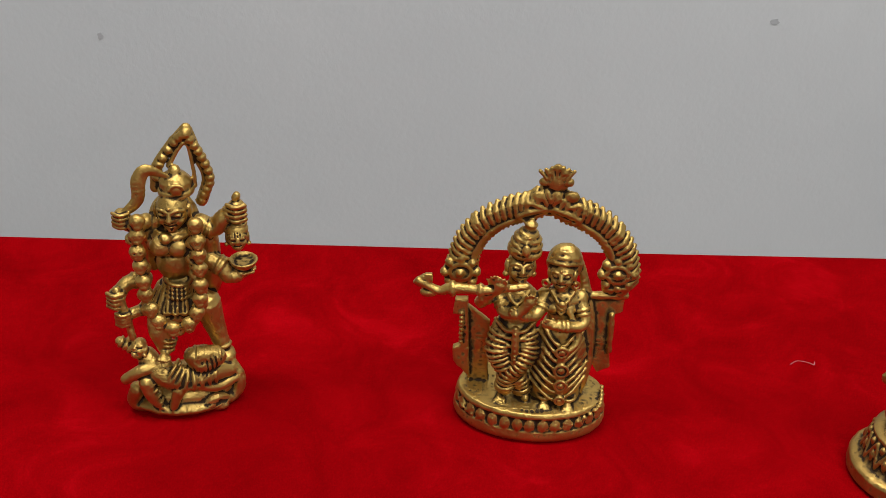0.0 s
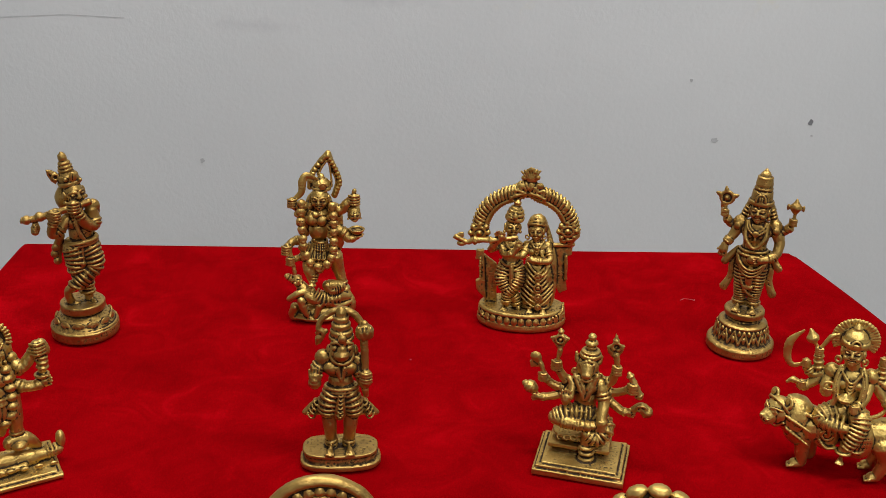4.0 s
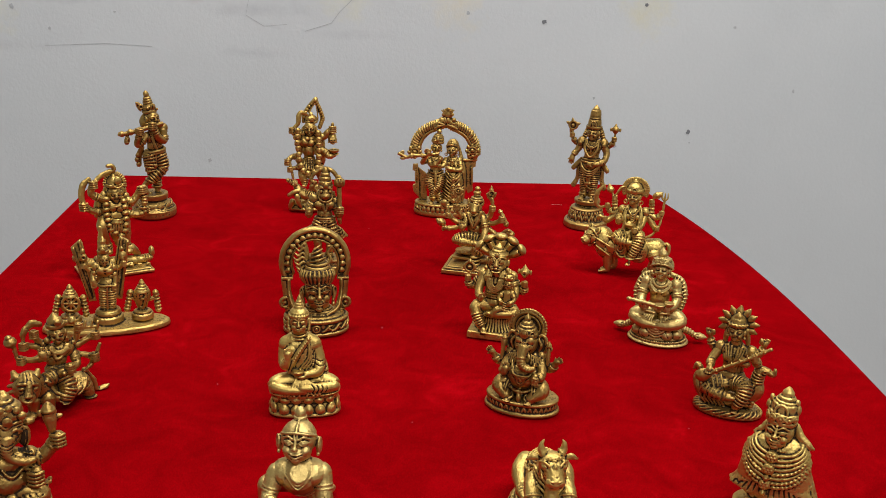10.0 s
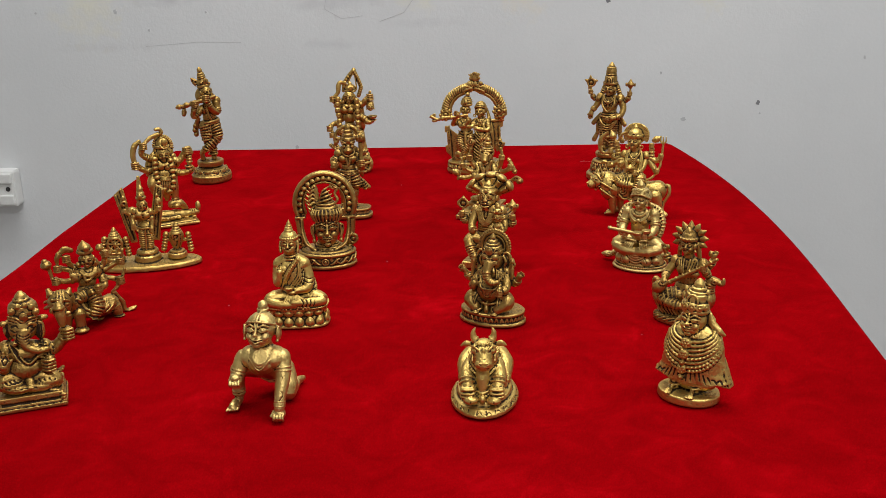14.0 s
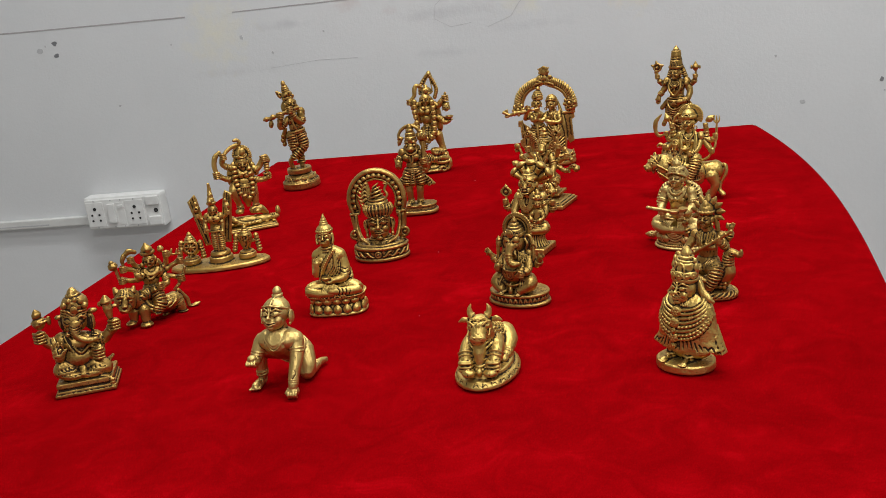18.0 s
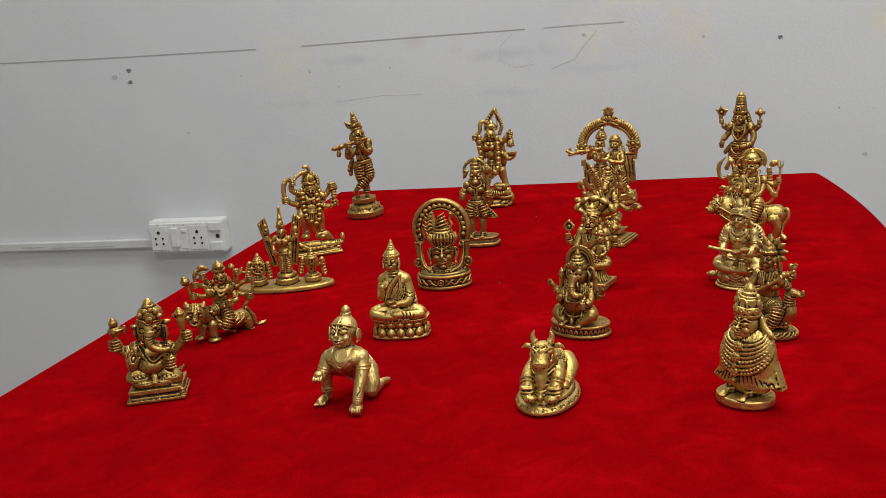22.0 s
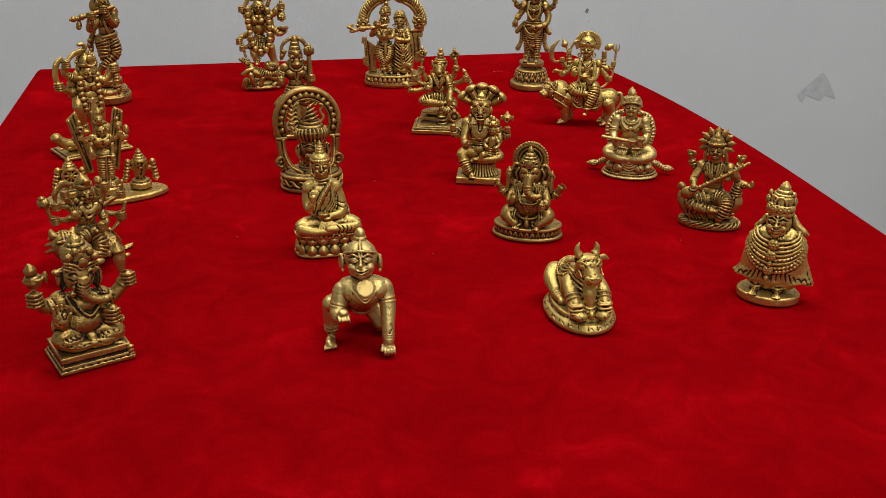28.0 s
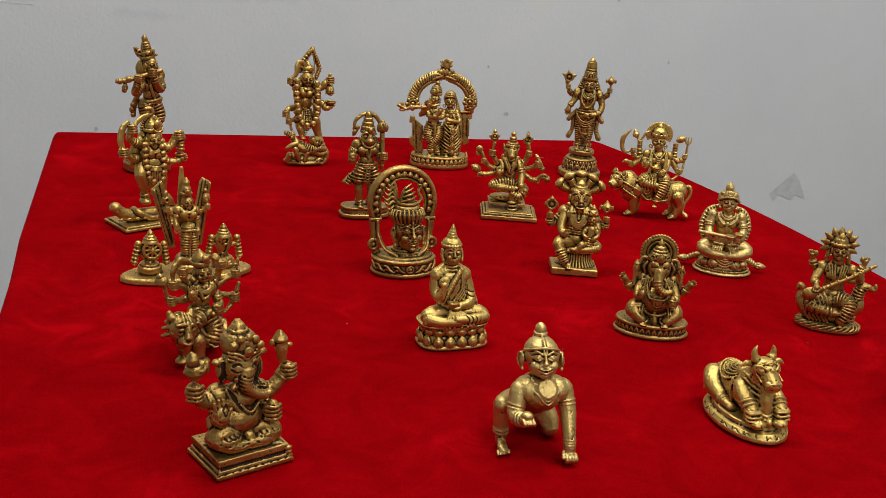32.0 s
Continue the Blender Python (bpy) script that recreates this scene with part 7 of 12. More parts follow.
    c.ball((-2.3, -7.1, 56.6), (3.26, 2.45, 2.45))
    c.ball((-2.4, -6.2, 54.2), (2.31, 1.77, 0.95))
    c.ball((-1.9, -7.1, 51.5), (3.26, 2.45, 2.45))
    c.ball((-1.9, -6.2, 49.1), (2.31, 1.77, 0.95))
    c.ball((-1.1, -7.1, 46.4), (3.26, 2.45, 2.45))
    c.ball((-1.1, -6.2, 43.9), (2.31, 1.77, 0.95))
    c.ball((0.4, -7.1, 41.8), (3.26, 2.45, 2.45))
    c.ball((0.4, -6.2, 39.3), (2.31, 1.77, 0.95))
    c.ball((4.0, -7.1, 38.2), (3.26, 2.45, 2.45))
    c.ball((3.9, -6.2, 35.7), (2.31, 1.77, 0.95))
    c.ball((8.9, -7.1, 35.0), (3.26, 2.45, 2.45))
    c.ball((8.8, -6.2, 32.5), (2.31, 1.77, 0.95))
    c.ball((12.5, -7.1, 39.4), (3.26, 2.45, 2.45))
    c.ball((12.5, -6.2, 36.9), (2.31, 1.77, 0.95))
    c.ball((13.9, -7.1, 45.0), (3.26, 2.45, 2.45))
    c.ball((13.9, -6.2, 42.5), (2.31, 1.77, 0.95))
    c.ball((14.4, -7.1, 50.7), (3.26, 2.45, 2.45))
    c.ball((14.4, -6.2, 48.2), (2.31, 1.77, 0.95))
    c.ball((14.4, -7.1, 56.4), (3.26, 2.45, 2.45))
    c.ball((14.4, -6.2, 54.0), (2.31, 1.77, 0.95))
    c.ball((13.9, -7.1, 62.3), (3.26, 2.45, 2.45))
    c.ball((13.8, -6.2, 59.8), (2.31, 1.77, 0.95))
    c.ball((13.7, -7.1, 68.0), (3.26, 2.45, 2.45))
    c.ball((13.7, -6.2, 65.6), (2.31, 1.77, 0.95))
    c.face((7.6, -1.7, 74.0), 7.61, 0, 4, 0)
    c.ball((8.8, 3.4, 74.3), (10.87, 4.89, 10.87))
    c.tube([(-1.2, 2.0, 73.6), (-6.2, 4.1, 63.8), (-8.3, 5.4, 52.2)], [3.18, 4.4, 2.45])
    c.tube([(17.9, 2.0, 70.4), (21.3, 4.1, 59.0)], [3.18, 2.93])
    c.plate([(-0.4, 77.7), (1.1, 86.6), (5.3, 90.9), (10.5, 92.2), (15.4, 89.7), (18.4, 83.9), (18.7, 74.6)], 4.1, 1.6)
    c.tube([(1.4, 1.4, 82.5), (-0.7, 1.9, 82.2)], 0.95)
    c.tube([(1.5, 1.4, 84.4), (-0.7, 1.9, 84.6)], 0.95)
    c.tube([(1.9, 1.4, 86.2), (-0.1, 1.9, 87.0)], 0.95)
    c.tube([(2.7, 1.4, 87.8), (0.9, 1.9, 89.1)], 0.95)
    c.tube([(3.8, 1.4, 89.2), (2.3, 1.9, 90.9)], 0.95)
    c.tube([(5.1, 1.4, 90.3), (4.0, 1.9, 92.3)], 0.95)
    c.tube([(6.6, 1.4, 91.0), (6.0, 1.9, 93.2)], 0.95)
    c.tube([(8.3, 1.4, 91.4), (8.1, 1.9, 93.7)], 0.95)
    c.tube([(10.0, 1.4, 91.3), (10.3, 1.9, 93.6)], 0.95)
    c.tube([(11.7, 1.4, 90.9), (12.5, 1.9, 93.0)], 0.95)
    c.tube([(13.2, 1.4, 90.0), (14.5, 1.9, 91.9)], 0.95)
    c.tube([(14.6, 1.4, 88.8), (16.3, 1.9, 90.4)], 0.95)
    c.tube([(15.7, 1.4, 87.3), (17.7, 1.9, 88.4)], 0.95)
    c.tube([(16.6, 1.4, 85.6), (18.8, 1.9, 86.2)], 0.95)
    c.tube([(17.0, 1.4, 83.8), (19.4, 1.9, 83.8)], 0.95)
    c.tube([(17.1, 1.4, 81.8), (19.5, 1.9, 81.4)], 0.95)
    c.tube([(16.9, 1.4, 80.0), (19.2, 1.9, 79.0)], 0.95)
    c.lathe((7.7, -0.6, 81.6), [(6.62, -1.01), (7.33, 0.0), (7.33, 1.77), (5.91, 2.27), (5.44, 5.81), (3.55, 8.09), (1.65, 9.6), (0.59, 11.12)], 1, 1, (0, 0, 0))
    c.ball((9.7, -8.2, 88.0), (3.53, 1.9, 4.08))
    c.arc((9.5, -8.4, 86.0), 4.62, 4.62, 200, 340, 0.82, (70, 0, 0))
    c.arm([(-2.0, -0.0, 68.9), (-11.2, -1.4, 74.4), (-13.4, -2.0, 78.5), (-11.0, -2.7, 85.3)], 3.46, 2.87, 'fist', 4.62)
    c.tube([(-11.2, -4.1, 86.5), (-3.5, -2.7, 92.4), (5.2, -1.4, 95.5)], [1.9, 2.45, 2.45], 0.6)
    c.tube([(3.2, -1.4, 100.6), (7.0, -1.4, 100.7), (9.0, -1.4, 97.6), (7.7, -1.4, 95.1)], [1.63, 1.9, 1.9, 1.63])
    c.arm([(-3.1, -0.0, 57.7), (-11.0, -2.0, 59.1), (-16.0, -3.4, 62.0), (-21.3, -4.1, 66.0)], 3.46, 2.87, 'fist', 4.89)
    c.tube([(-21.2, -4.1, 66.7), (-22.3, -3.8, 76.5), (-19.8, -3.4, 85.6), (-14.2, -2.7, 90.7)], [2.45, 2.93, 3.18, 2.17], 0.5)
    c.arm([(19.6, -0.0, 65.8), (22.5, -1.4, 64.4), (27.3, -2.0, 69.6), (31.6, -2.7, 75.5)], 3.7, 3.11, 'fist', 4.89)
    c.tube([(33.7, -3.0, 77.4), (35.9, -3.0, 72.1)], [3.18, 2.69])
    c.tube([(33.8, -3.3, 71.1), (33.2, -3.3, 64.0), (32.2, -3.3, 59.8)], [2.69, 2.93, 1.9])
    c.wrap([(33.9, -3.3, 73.2), (32.8, -3.3, 62.6)], [2.45, 2.93], 4, 0.73, 0.1, 0.95)
    c.arm([(18.6, -0.0, 53.8), (22.1, -1.4, 52.2), (27.1, -2.7, 52.1), (31.7, -3.4, 53.4)], 3.46, 2.87, 'open', 4.62, way=(0.6, -0.6, 0.4), across=(0, 0, 1))
    c.lathe((31.9, -3.4, 56.3), [(2.45, 0.0), (4.08, 1.36), (4.35, 2.72), (3.53, 2.72)], 1, 1, (0, 0, 0))
    return c.done('sword_bearer', BRASS, -0.2370, -0.3240, 27.0, 'antique brass four-armed sword bearer standing on a lying figure')


sword_bearer()


def crowned_head_bust():
    c = Cast()
    X = 3.0
    c.lathe((X, -1, 0), [(25.4, 0), (26.6, 0.8), (26.6, 2.6), (25.4, 3.4), (24.8, 4.4), (24.8, 10.6), (26.0, 11.6), (26.4, 12.8), (25.4, 14.0), (23.0, 14.4), (22.0, 16.0), (8, 16.6)], 1, 0.74, k=56)
    # scrolls in relief round the foot
    for i in range(9):
        a = radians(-170 + 20 * i)
        x, y = X + 25.2 * math.cos(a), -1 + 18.6 * math.sin(a)
        t = math.degrees(math.atan2(math.sin(a) / 0.74, math.cos(a))) + 90
        if i == 4:
            c.ring((x, y, 7.4), 2.6, 2.6, 0.8, (90, 0, t), 18)
            c.ball((x, y, 7.4), (1.5, 1.2, 1.5))
        else:
            s = 1 if i < 4 else -1
            m = pose(x, y, 7.4, 0, 0, t)
            c.tube([tuple(m @ Vector(p)) for p in ((-4.4 * s, -0.2, 2.4), (-1.6 * s, -0.6, 1.8), (1.2 * s, -0.6, -1.2), (4.2 * s, -0.2, -2.4))], [0.6, 1.1, 1.1, 0.6], 1, 6, 4)
            c.tube([tuple(m @ Vector(p)) for p in ((-4.0 * s, -0.2, -2.2), (-2.4 * s, -0.5, -0.6), (-0.6 * s, -0.5, -1.8))], [0.5, 0.9, 0.5], 1, 6, 4)
    # the arch: outer band, a sunk row of lotus buds, inner rims
    def bow(rx, rz, a0=-24, a1=204, y=5.0, n=15, z=56.0):
        return [(X - 0.6 + rx * math.cos(radians(a)), y, z + rz * math.sin(radians(a))) for a in np.linspace(a0, a1, n)]

    c.tube(bow(26.6, 28.6), [2.6, 2.7, 2.6], 1.25, 12, 4)
    c.tube(bow(22.6, 24.4), [3.6, 3.6], 0.42, 12, 4)
    c.tube(bow(19.0, 20.4, y=4.2), [1.25, 1.25], 1.2, 8, 4)
    for i in range(17):
        a = -14 + 13 * i
        r = radians(a)
        x, z = X - 0.6 + 22.6 * math.cos(r), 56 + 24.4 * math.sin(r)
        c.lathe((x, 3.0, z), [(2.3, -2.0), (2.6, -0.4), (1.9, 1.2), (0.3, 2.8)], 1, 0.7, (0, 90 - a, 0), 12)
    for s in (-1, 1):
        x = X - 0.6 + s * 24.2
        c.box((x - s * 1.6, 3.6, 43.6), (9.4, 6.4, 2.0))
        c.tube([(x, 4.4, 43), (x - s * 0.6, 3.8, 33), (x - s * 1.6, 3.0, 24), (x - s * 3.4, 2.4, 14)], [3.4, 3.0, 2.8, 3.4], 0.9)
        c.cut([(x + s * 0.6, -0.4, 41), (x - s * 0.4, -1, 30), (x - s * 2.0, -1.5, 19)], 0.6, 0.5)
        c.ring((x + s * 0.2, 0.6, 23), 3.6, 4.0, 1.5, (90, 0, 0), 20)
        c.ball((x + s * 0.2, 0.2, 23), 1.6)
        # plaited garland that falls from the ledge along the neck
        c.beads([(x - s * 3.0, 0.6, 42), (x - s * 3.4, -1.0, 31), (X + s * 17.5, -6.4, 21), (X + s * 9, -11.8, 16.6)], 1.25, 26)
        c.tube([(x - s * 3.4, 1.4, 42), (x - s * 4.2, 0, 31), (X + s * 16.0, -5.4, 21), (X + s * 8, -10.6, 17)], 1.2)
    # neck and shoulders
    c.lathe((X + 1.2, -3, 14), [(15.5, 0), (15, 2.4), (12.5, 4.6), (8.4, 6.4), (7.4, 9.5), (7.4, 14)], 1, 0.74)
    for i in range(3):
        c.ring((X + 1.2, -3, 18.2 + 1.7 * i), 12.6 - 1.7 * i, 9.4 - 1.2 * i, 0.85)
    # head
    m = pose(X + 1.6, -5.2, 34.0, -9, 0, 5) @ Matrix.Diagonal((1.1, 1.08, 1.06, 1))

    def at(x, y, z):
        return tuple(m @ Vector((x, y, z)))

    c.ball(at(0, 0, 1.5), (11.6, 10.4, 13.4))
    c.ball(at(0, -2.8, -6.8), (8.8, 7.3, 7.0))
    c.ball(at(0, -7.4, -11.8), (3.0, 2.4, 2.2))
    c.tube([at(0, -9.6, 6.0), at(0, -11.0, 0.4), at(0, -12.2, -2.6)], [0.9, 1.2, 1.7], 1, 8, 5)
    c.ball(at(0, -11.5, -3.2), (2.4, 1.3, 1.0))
    c.ball(at(0, -10.3, 8.0), (0.9, 0.8, 1.7))
    for s in (-1, 1):
        c.tube([at(s * 1.4, -10.2, 4.4), at(s * 4.8, -9.6, 6.2), at(s * 8.8, -5.8, 4.2)], [0.5, 0.75, 0.4], 1, 6, 5)
        c.ball(at(s * 4.6, -8.6, 1.6), (3.2, 1.7, 1.6), (0, 0, s * 24))
        c.tube([at(s * 1.6, -10.0, 1.4), at(s * 4.6, -10.3, 3.0), at(s * 8.2, -7.0, 2.0)], 0.42, 1, 6, 4)
        c.cut([at(s * 1.6, -10.4, 0.8), at(s * 4.6, -10.9, 0.0), at(s * 8.0, -7.6, 1.6)], 0.55, 1)
        c.ball(at(s * 5.0, -6.6, -3.8), (3.4, 2.8, 3.6))
        c.tube([at(s * 10.8, -0.4, 4.4), at(s * 11.9, -0.6, -1), at(s * 10.8, -1.2, -6.5)], [1.3, 1.6, 1.4], 1.6)
        c.arc(at(s * 12.2, -2.0, 0.6), 1.8, 4.0, 0, 360, 0.6, (90, 0, s * 40))
        c.ball(at(s * 10.9, -1.8, -9.2), (1.7, 1.7, 2.4))
    c.tube([at(-3.4, -8.9, -6.2), at(-1.2, -10.2, -6.6), at(0, -10.2, -6.3), at(1.2, -10.2, -6.6), at(3.4, -8.9, -6.2)], [0.4, 0.8, 0.65, 0.8, 0.4], 1, 6, 3)
    c.tube([at(-2.6, -9.0, -7.8), at(0, -10.0, -8.8), at(2.6, -9.0, -7.8)], [0.5, 1.0, 0.5], 1, 6, 3)
    c.cut([at(-3.6, -9.4, -7.0), at(0, -10.8, -7.5), at(3.6, -9.4, -7.0)], 0.5, 1)
    # band of straight hair, coiled top knot with a serpent, flames of hair behind
    c.lathe(at(0, 0.4, 9.0), [(10.4, -1.2), (11.2, 0), (12.6, 4.5), (12.4, 8.0), (10.4, 10.4), (6, 11.4)], 1, 0.92)
    for i in range(24):
        a = radians(15 * i)
        c.tube([at(10.9 * math.cos(a), 0.4 + 10.0 * math.sin(a), 8.6), at(12.7 * math.cos(a), 0.4 + 11.6 * math.sin(a), 14), at(11.4 * math.cos(a), 0.4 + 10.4 * math.sin(a), 18)], [0.8, 1.1, 0.8], 1, 6, 3)
    c.ring(at(0, 0.4, 8.4), 11.0, 10.0, 0.9)
    c.ring(at(0, 0.4, 20.0), 8.8, 8.0, 1.6)
    c.ring(at(0, 0.4, 22.8), 7.6, 6.8, 1.5)
    c.lathe(at(0.2, 0.6, 19.5), [(7.8, 0), (7.2, 4), (6.0, 7), (5.4, 9), (3.6, 13.4), (1.6, 16.6), (0.5, 17.4)], 1, 0.85, (0, -4, 0), 24)
    for i in range(4):
        k = 1 - 0.19 * i
        c.tube([at(-6.2 * k, -3.4, 24.2 + 3.2 * i), at(0, -6.8 * k, 25.8 + 3.2 * i), at(6.2 * k, -2.6, 27.6 + 3.2 * i)], [0.7, 1.1, 0.7], 1, 6, 4)
    c.tube([at(6.6, -3.4, 21.8), at(9.6, -3.6, 26), at(7.6, -3.6, 31), at(9.4, -3.6, 35.4), at(7.4, -4.4, 36.6)], [1.0, 1.3, 1.2, 1.5, 0.8], 1, 8, 5)
    for i in range(7):
        z = 14.5 + 3.6 * i
        k = 1 - 0.06 * abs(i - 3)
        c.tube([at(-7, 3.6, z * 0.6 + 9), at(-11.0 * k, 3.2, z + 1.8), at(-14.4 * k, 2.8, z - 0.6), at(-17.6 * k, 2.8, z + 2.4)], [2.0, 1.7, 1.4, 0.5], 1, 8, 5)
    return c.done('crowned_head_bust', BRASS_DARK, -0.0470, -0.4540, 3.8, 'antique brass serene head bust inside a lotus-edged arch', 0.0004, 0.5, 0.28)


crowned_head_bust()


def rider_on_lion():
    c = Cast()
    # lion: body, rump, legs with paws, tail in a loop
    c.tube([(-20, -3, 28), (-8, -2, 27), (8, -1, 27), (22, -1, 28)], [11.0, 9.4, 9.2, 9.6])
    c.ball((23, -1, 28), (9.4, 8.6, 10.0))
    for x, y, k in ((-21, -7, 0), (-16, 4, 1), (22, -7, 0), (19, 5, 1)):
        back = x > 0
        c.tube([(x, y, 24), (x + (3 if back else 0), y, 14), (x + (0 if back else 1), y, 4)], [7.0 if back else 5.6, 4.4, 3.2])
        c.tube([(x + (0 if back else 1), y, 3.6), (x - 3.4, y - 1, 2.6)], [3.2, 3.0], 0.9)
        for j in range(4):
            c.tube([(x - 4.0, y - 2.6 + 1.5 * j - 1, 2.2), (x - 6.6, y - 2.7 + 1.5 * j - 1, 1.4)], [1.1, 0.8], 1, 6, 2)
    c.tube([(29, -1, 32), (34, -2, 33), (35, -3, 25), (30, -4, 15), (29, -5, 8), (33, -6.5, 4)], [2.2, 1.9, 1.7, 1.7, 1.9, 2.6])
    # mane of overlapping locks, broad head
    c.ball((-27, -4, 32), (10.5, 10.5, 13))
    c.ball((-24, -3.5, 24), (9.5, 10.0, 10))
    for i in range(7):
        for j in range(9):
            a = radians(-150 + 300 * j / 8)
            r = 9.6 + 0.35 * i
            x, y, z = -32.5 + 1.9 * i, -4.4 + r * math.sin(a) * 0.95, 32.6 - 0.9 * i + (r + 1.6) * math.cos(a)
            c.tube([(x, y, z), (x + 1.6, y + 0.6 * math.sin(a), z - 1.0 + 0.6 * math.cos(a)), (x + 3.4, y + 0.4 * math.sin(a), z - 2.6)], [0.5, 1.05, 0.5], 1, 6, 2)
    m = pose(-36.5, -5.5, 34.5, 0, 0, -52)

    def at(x, y, z):
        return tuple(m @ Vector((x, y, z)))

    c.ball(at(0, 0, 0), (8.4, 7.6, 8.4), (0, 0, -52))
    c.tube([at(0, -4, -1), at(0, -8, -3.2)], [5.6, 4.6])
    c.ball(at(0, -9.4, -3.0), (4.2, 2.8, 3.2), (0, 0, -52))
    c.ball(at(0, -11.4, -1.2), (2.0, 1.2, 1.2))
    c.cut([at(-3.8, -10.4, -4.4), at(0, -12.6, -3.8), at(3.8, -10.4, -4.4)], 0.55, 1)
    c.cut([at(0, -12.6, -2.0), at(0, -12.4, -4.2)], 0.45, 1)
    c.ball(at(0, -7.6, -6.2), (3.2, 2.6, 1.7))
    for s in (-1, 1):
        c.ball(at(s * 3.7, -6.4, 1.8), (1.6, 1.2, 1.2))
        c.arc(at(s * 3.7, -7.0, 1.8), 1.9, 1.4, 0, 360, 0.42, (90, 0, -52 + s * 25))
        c.tube([at(s * 1.2, -7.8, 3.4), at(s * 4.2, -6.6, 4.4), at(s * 6.8, -3.6, 3.4)], 0.65, 1, 6, 4)
        c.ring(at(s * 6.4, 0.6, 7.6), 2.4, 2.8, 1.0, (70, 0, -52), 16)
        c.ball(at(s * 6.4, 1.2, 7.4), (2.2, 1.2, 2.6))
        for i in range(3):
            c.cut([at(s * 1.6, -12.0, -2.6 - 0.8 * i), at(s * 4.4, -9.6, -2.0 - 1.1 * i)], 0.36, 1)
    c.tube([at(-8.2, -0.6, 3), at(-5.6, -3.4, 7.4), at(0, -4.4, 8.8), at(5.6, -3.4, 7.4), at(8.2, -0.6, 3)], 0.85, 1, 6, 4)
    c.tube([at(-8.0, -2.4, -4), at(0, -3.0, -9.6), at(8.0, -2.4, -4)], 0.8, 1, 6, 4)
    # saddle cloth with a net of lines and a fringe
    c.tube([(6, -9.6, 36), (8, -11, 28), (8, -10.6, 21)], [7.6, 8.4, 7.6], 0.3)
    c.tube([(-8, -9.6, 36), (-9, -11.4, 29), (-9, -10.8, 22)], [6.6, 7.4, 6.0], 0.3)
    for i in range(5):
        c.cut([(6 + 2.4 * i, -13.5, 37 - 0.4 * i), (8 + 2.2 * i, -14.2, 28), (7 + 2.0 * i, -13.5, 20.5 + 0.8 * i)], 0.5, 0.5)
        c.cut([(2, -14, 34 - 3.0 * i), (16, -13, 36 - 3.0 * i)], 0.45, 0.5)
    c.ring((-9, -13.6, 28), 3.0, 3.0, 0.8, (90, 0, 0), 18)
    c.ball((-9, -13.6, 28), (1.8, 1.2, 1.8))
    c.beads([(-15, -11, 26), (-9, -13.4, 19.8), (-3, -12.4, 20), (4, -12.6, 19.8), (10, -12.4, 19.6), (16, -10, 25)], 1.1, 26)
    # rider: one leg hanging with pleats, the other folded
    c.ball((-1, -3, 40), (11.5, 8.6, 6.4))
    leg = [(2, -5, 41), (7, -10.4, 40), (5.4, -13.6, 31), (0.8, -14.2, 20)]
    c.tube(leg, [6.2, 6.0, 4.8, 3.2])
    c.wrap(leg, [6.3, 6.1, 4.9, 3.3], 11, 0.62, 0.2, 0.9)
    c.ring((0.8, -14.2, 19.6), 3.8, 3.8, 0.9)
    c.foot((0.4, -12.4, 13.6), 6.0, -8)
    leg = [(-3, -5, 41), (-11, -9, 40), (-14, -11, 37), (-7, -14, 35.4), (0, -14.6, 35)]
    c.tube(leg, [6.0, 5.6, 4.8, 3.8, 2.8])
    c.wrap(leg, [6.1, 5.7, 4.9, 3.9, 2.9], 10, 0.6, 0.15, 0.9)
    for i in range(3):
        c.tube([(-8 + 3 * i, -13, 42), (-9 + 3.4 * i, -15.4, 35), (-8 + 3.4 * i, -14.8, 29)], [0.9, 1.2, 1.0], 1, 6, 4)
    # body, shawl, lotus held before the breast
    c.tube([(-1, -2.6, 42), (-1, -2, 51), (-1, -1, 60)], [8.0, 7.2, 9.4], 0.8)
    c.ball((-1, -1.4, 62), (11.4, 6.6, 6.2))
    for s in (-1, 1):
        c.ball((-1 + s * 4.0, -6.4, 58.6), (3.6, 2.6, 3.2))
        c.ball((-1 + s * 10.6, -1, 63), (4.4, 4.2, 4.8))
        shawl = [(-1 + s * 5.6, -4.6, 68), (-1 + s * 7.6, -7.6, 60), (-1 + s * 7.0, -9.4, 50), (-1 + s * 9.6, -10.2, 43)]
        c.tube(shawl, [1.8, 2.0, 1.8, 1.4], 0.6)
        c.cut([(p[0], p[1] - 1.6, p[2]) for p in shawl], 0.45, 0.6)
    for i in range(4):
        c.tube([(-7.2 + 0.6 * i, -5.8, 67 - i), (-1, -9.2, 60.6 - 2.2 * i), (5.2 - 0.6 * i, -5.8, 67 - i)], 0.65, 1, 6, 4)
    c.lathe((-3, -12.4, 49.6), [(0.8, 0), (3.6, 1.6), (5.0, 3.4), (3.0, 3.8), (2.0, 5.2), (0.4, 6.4)], k=18)
    # eight arms, each with its emblem
    hands = (((-26, -1, 66), 1), ((-20, 0, 74), 1), ((-27, -3, 53), 1), ((-13, -10, 55), 0), ((15, 0, 74), 1), ((25, -1, 64), 1), ((22, -3, 49), 1), ((2, -13, 48), 0))
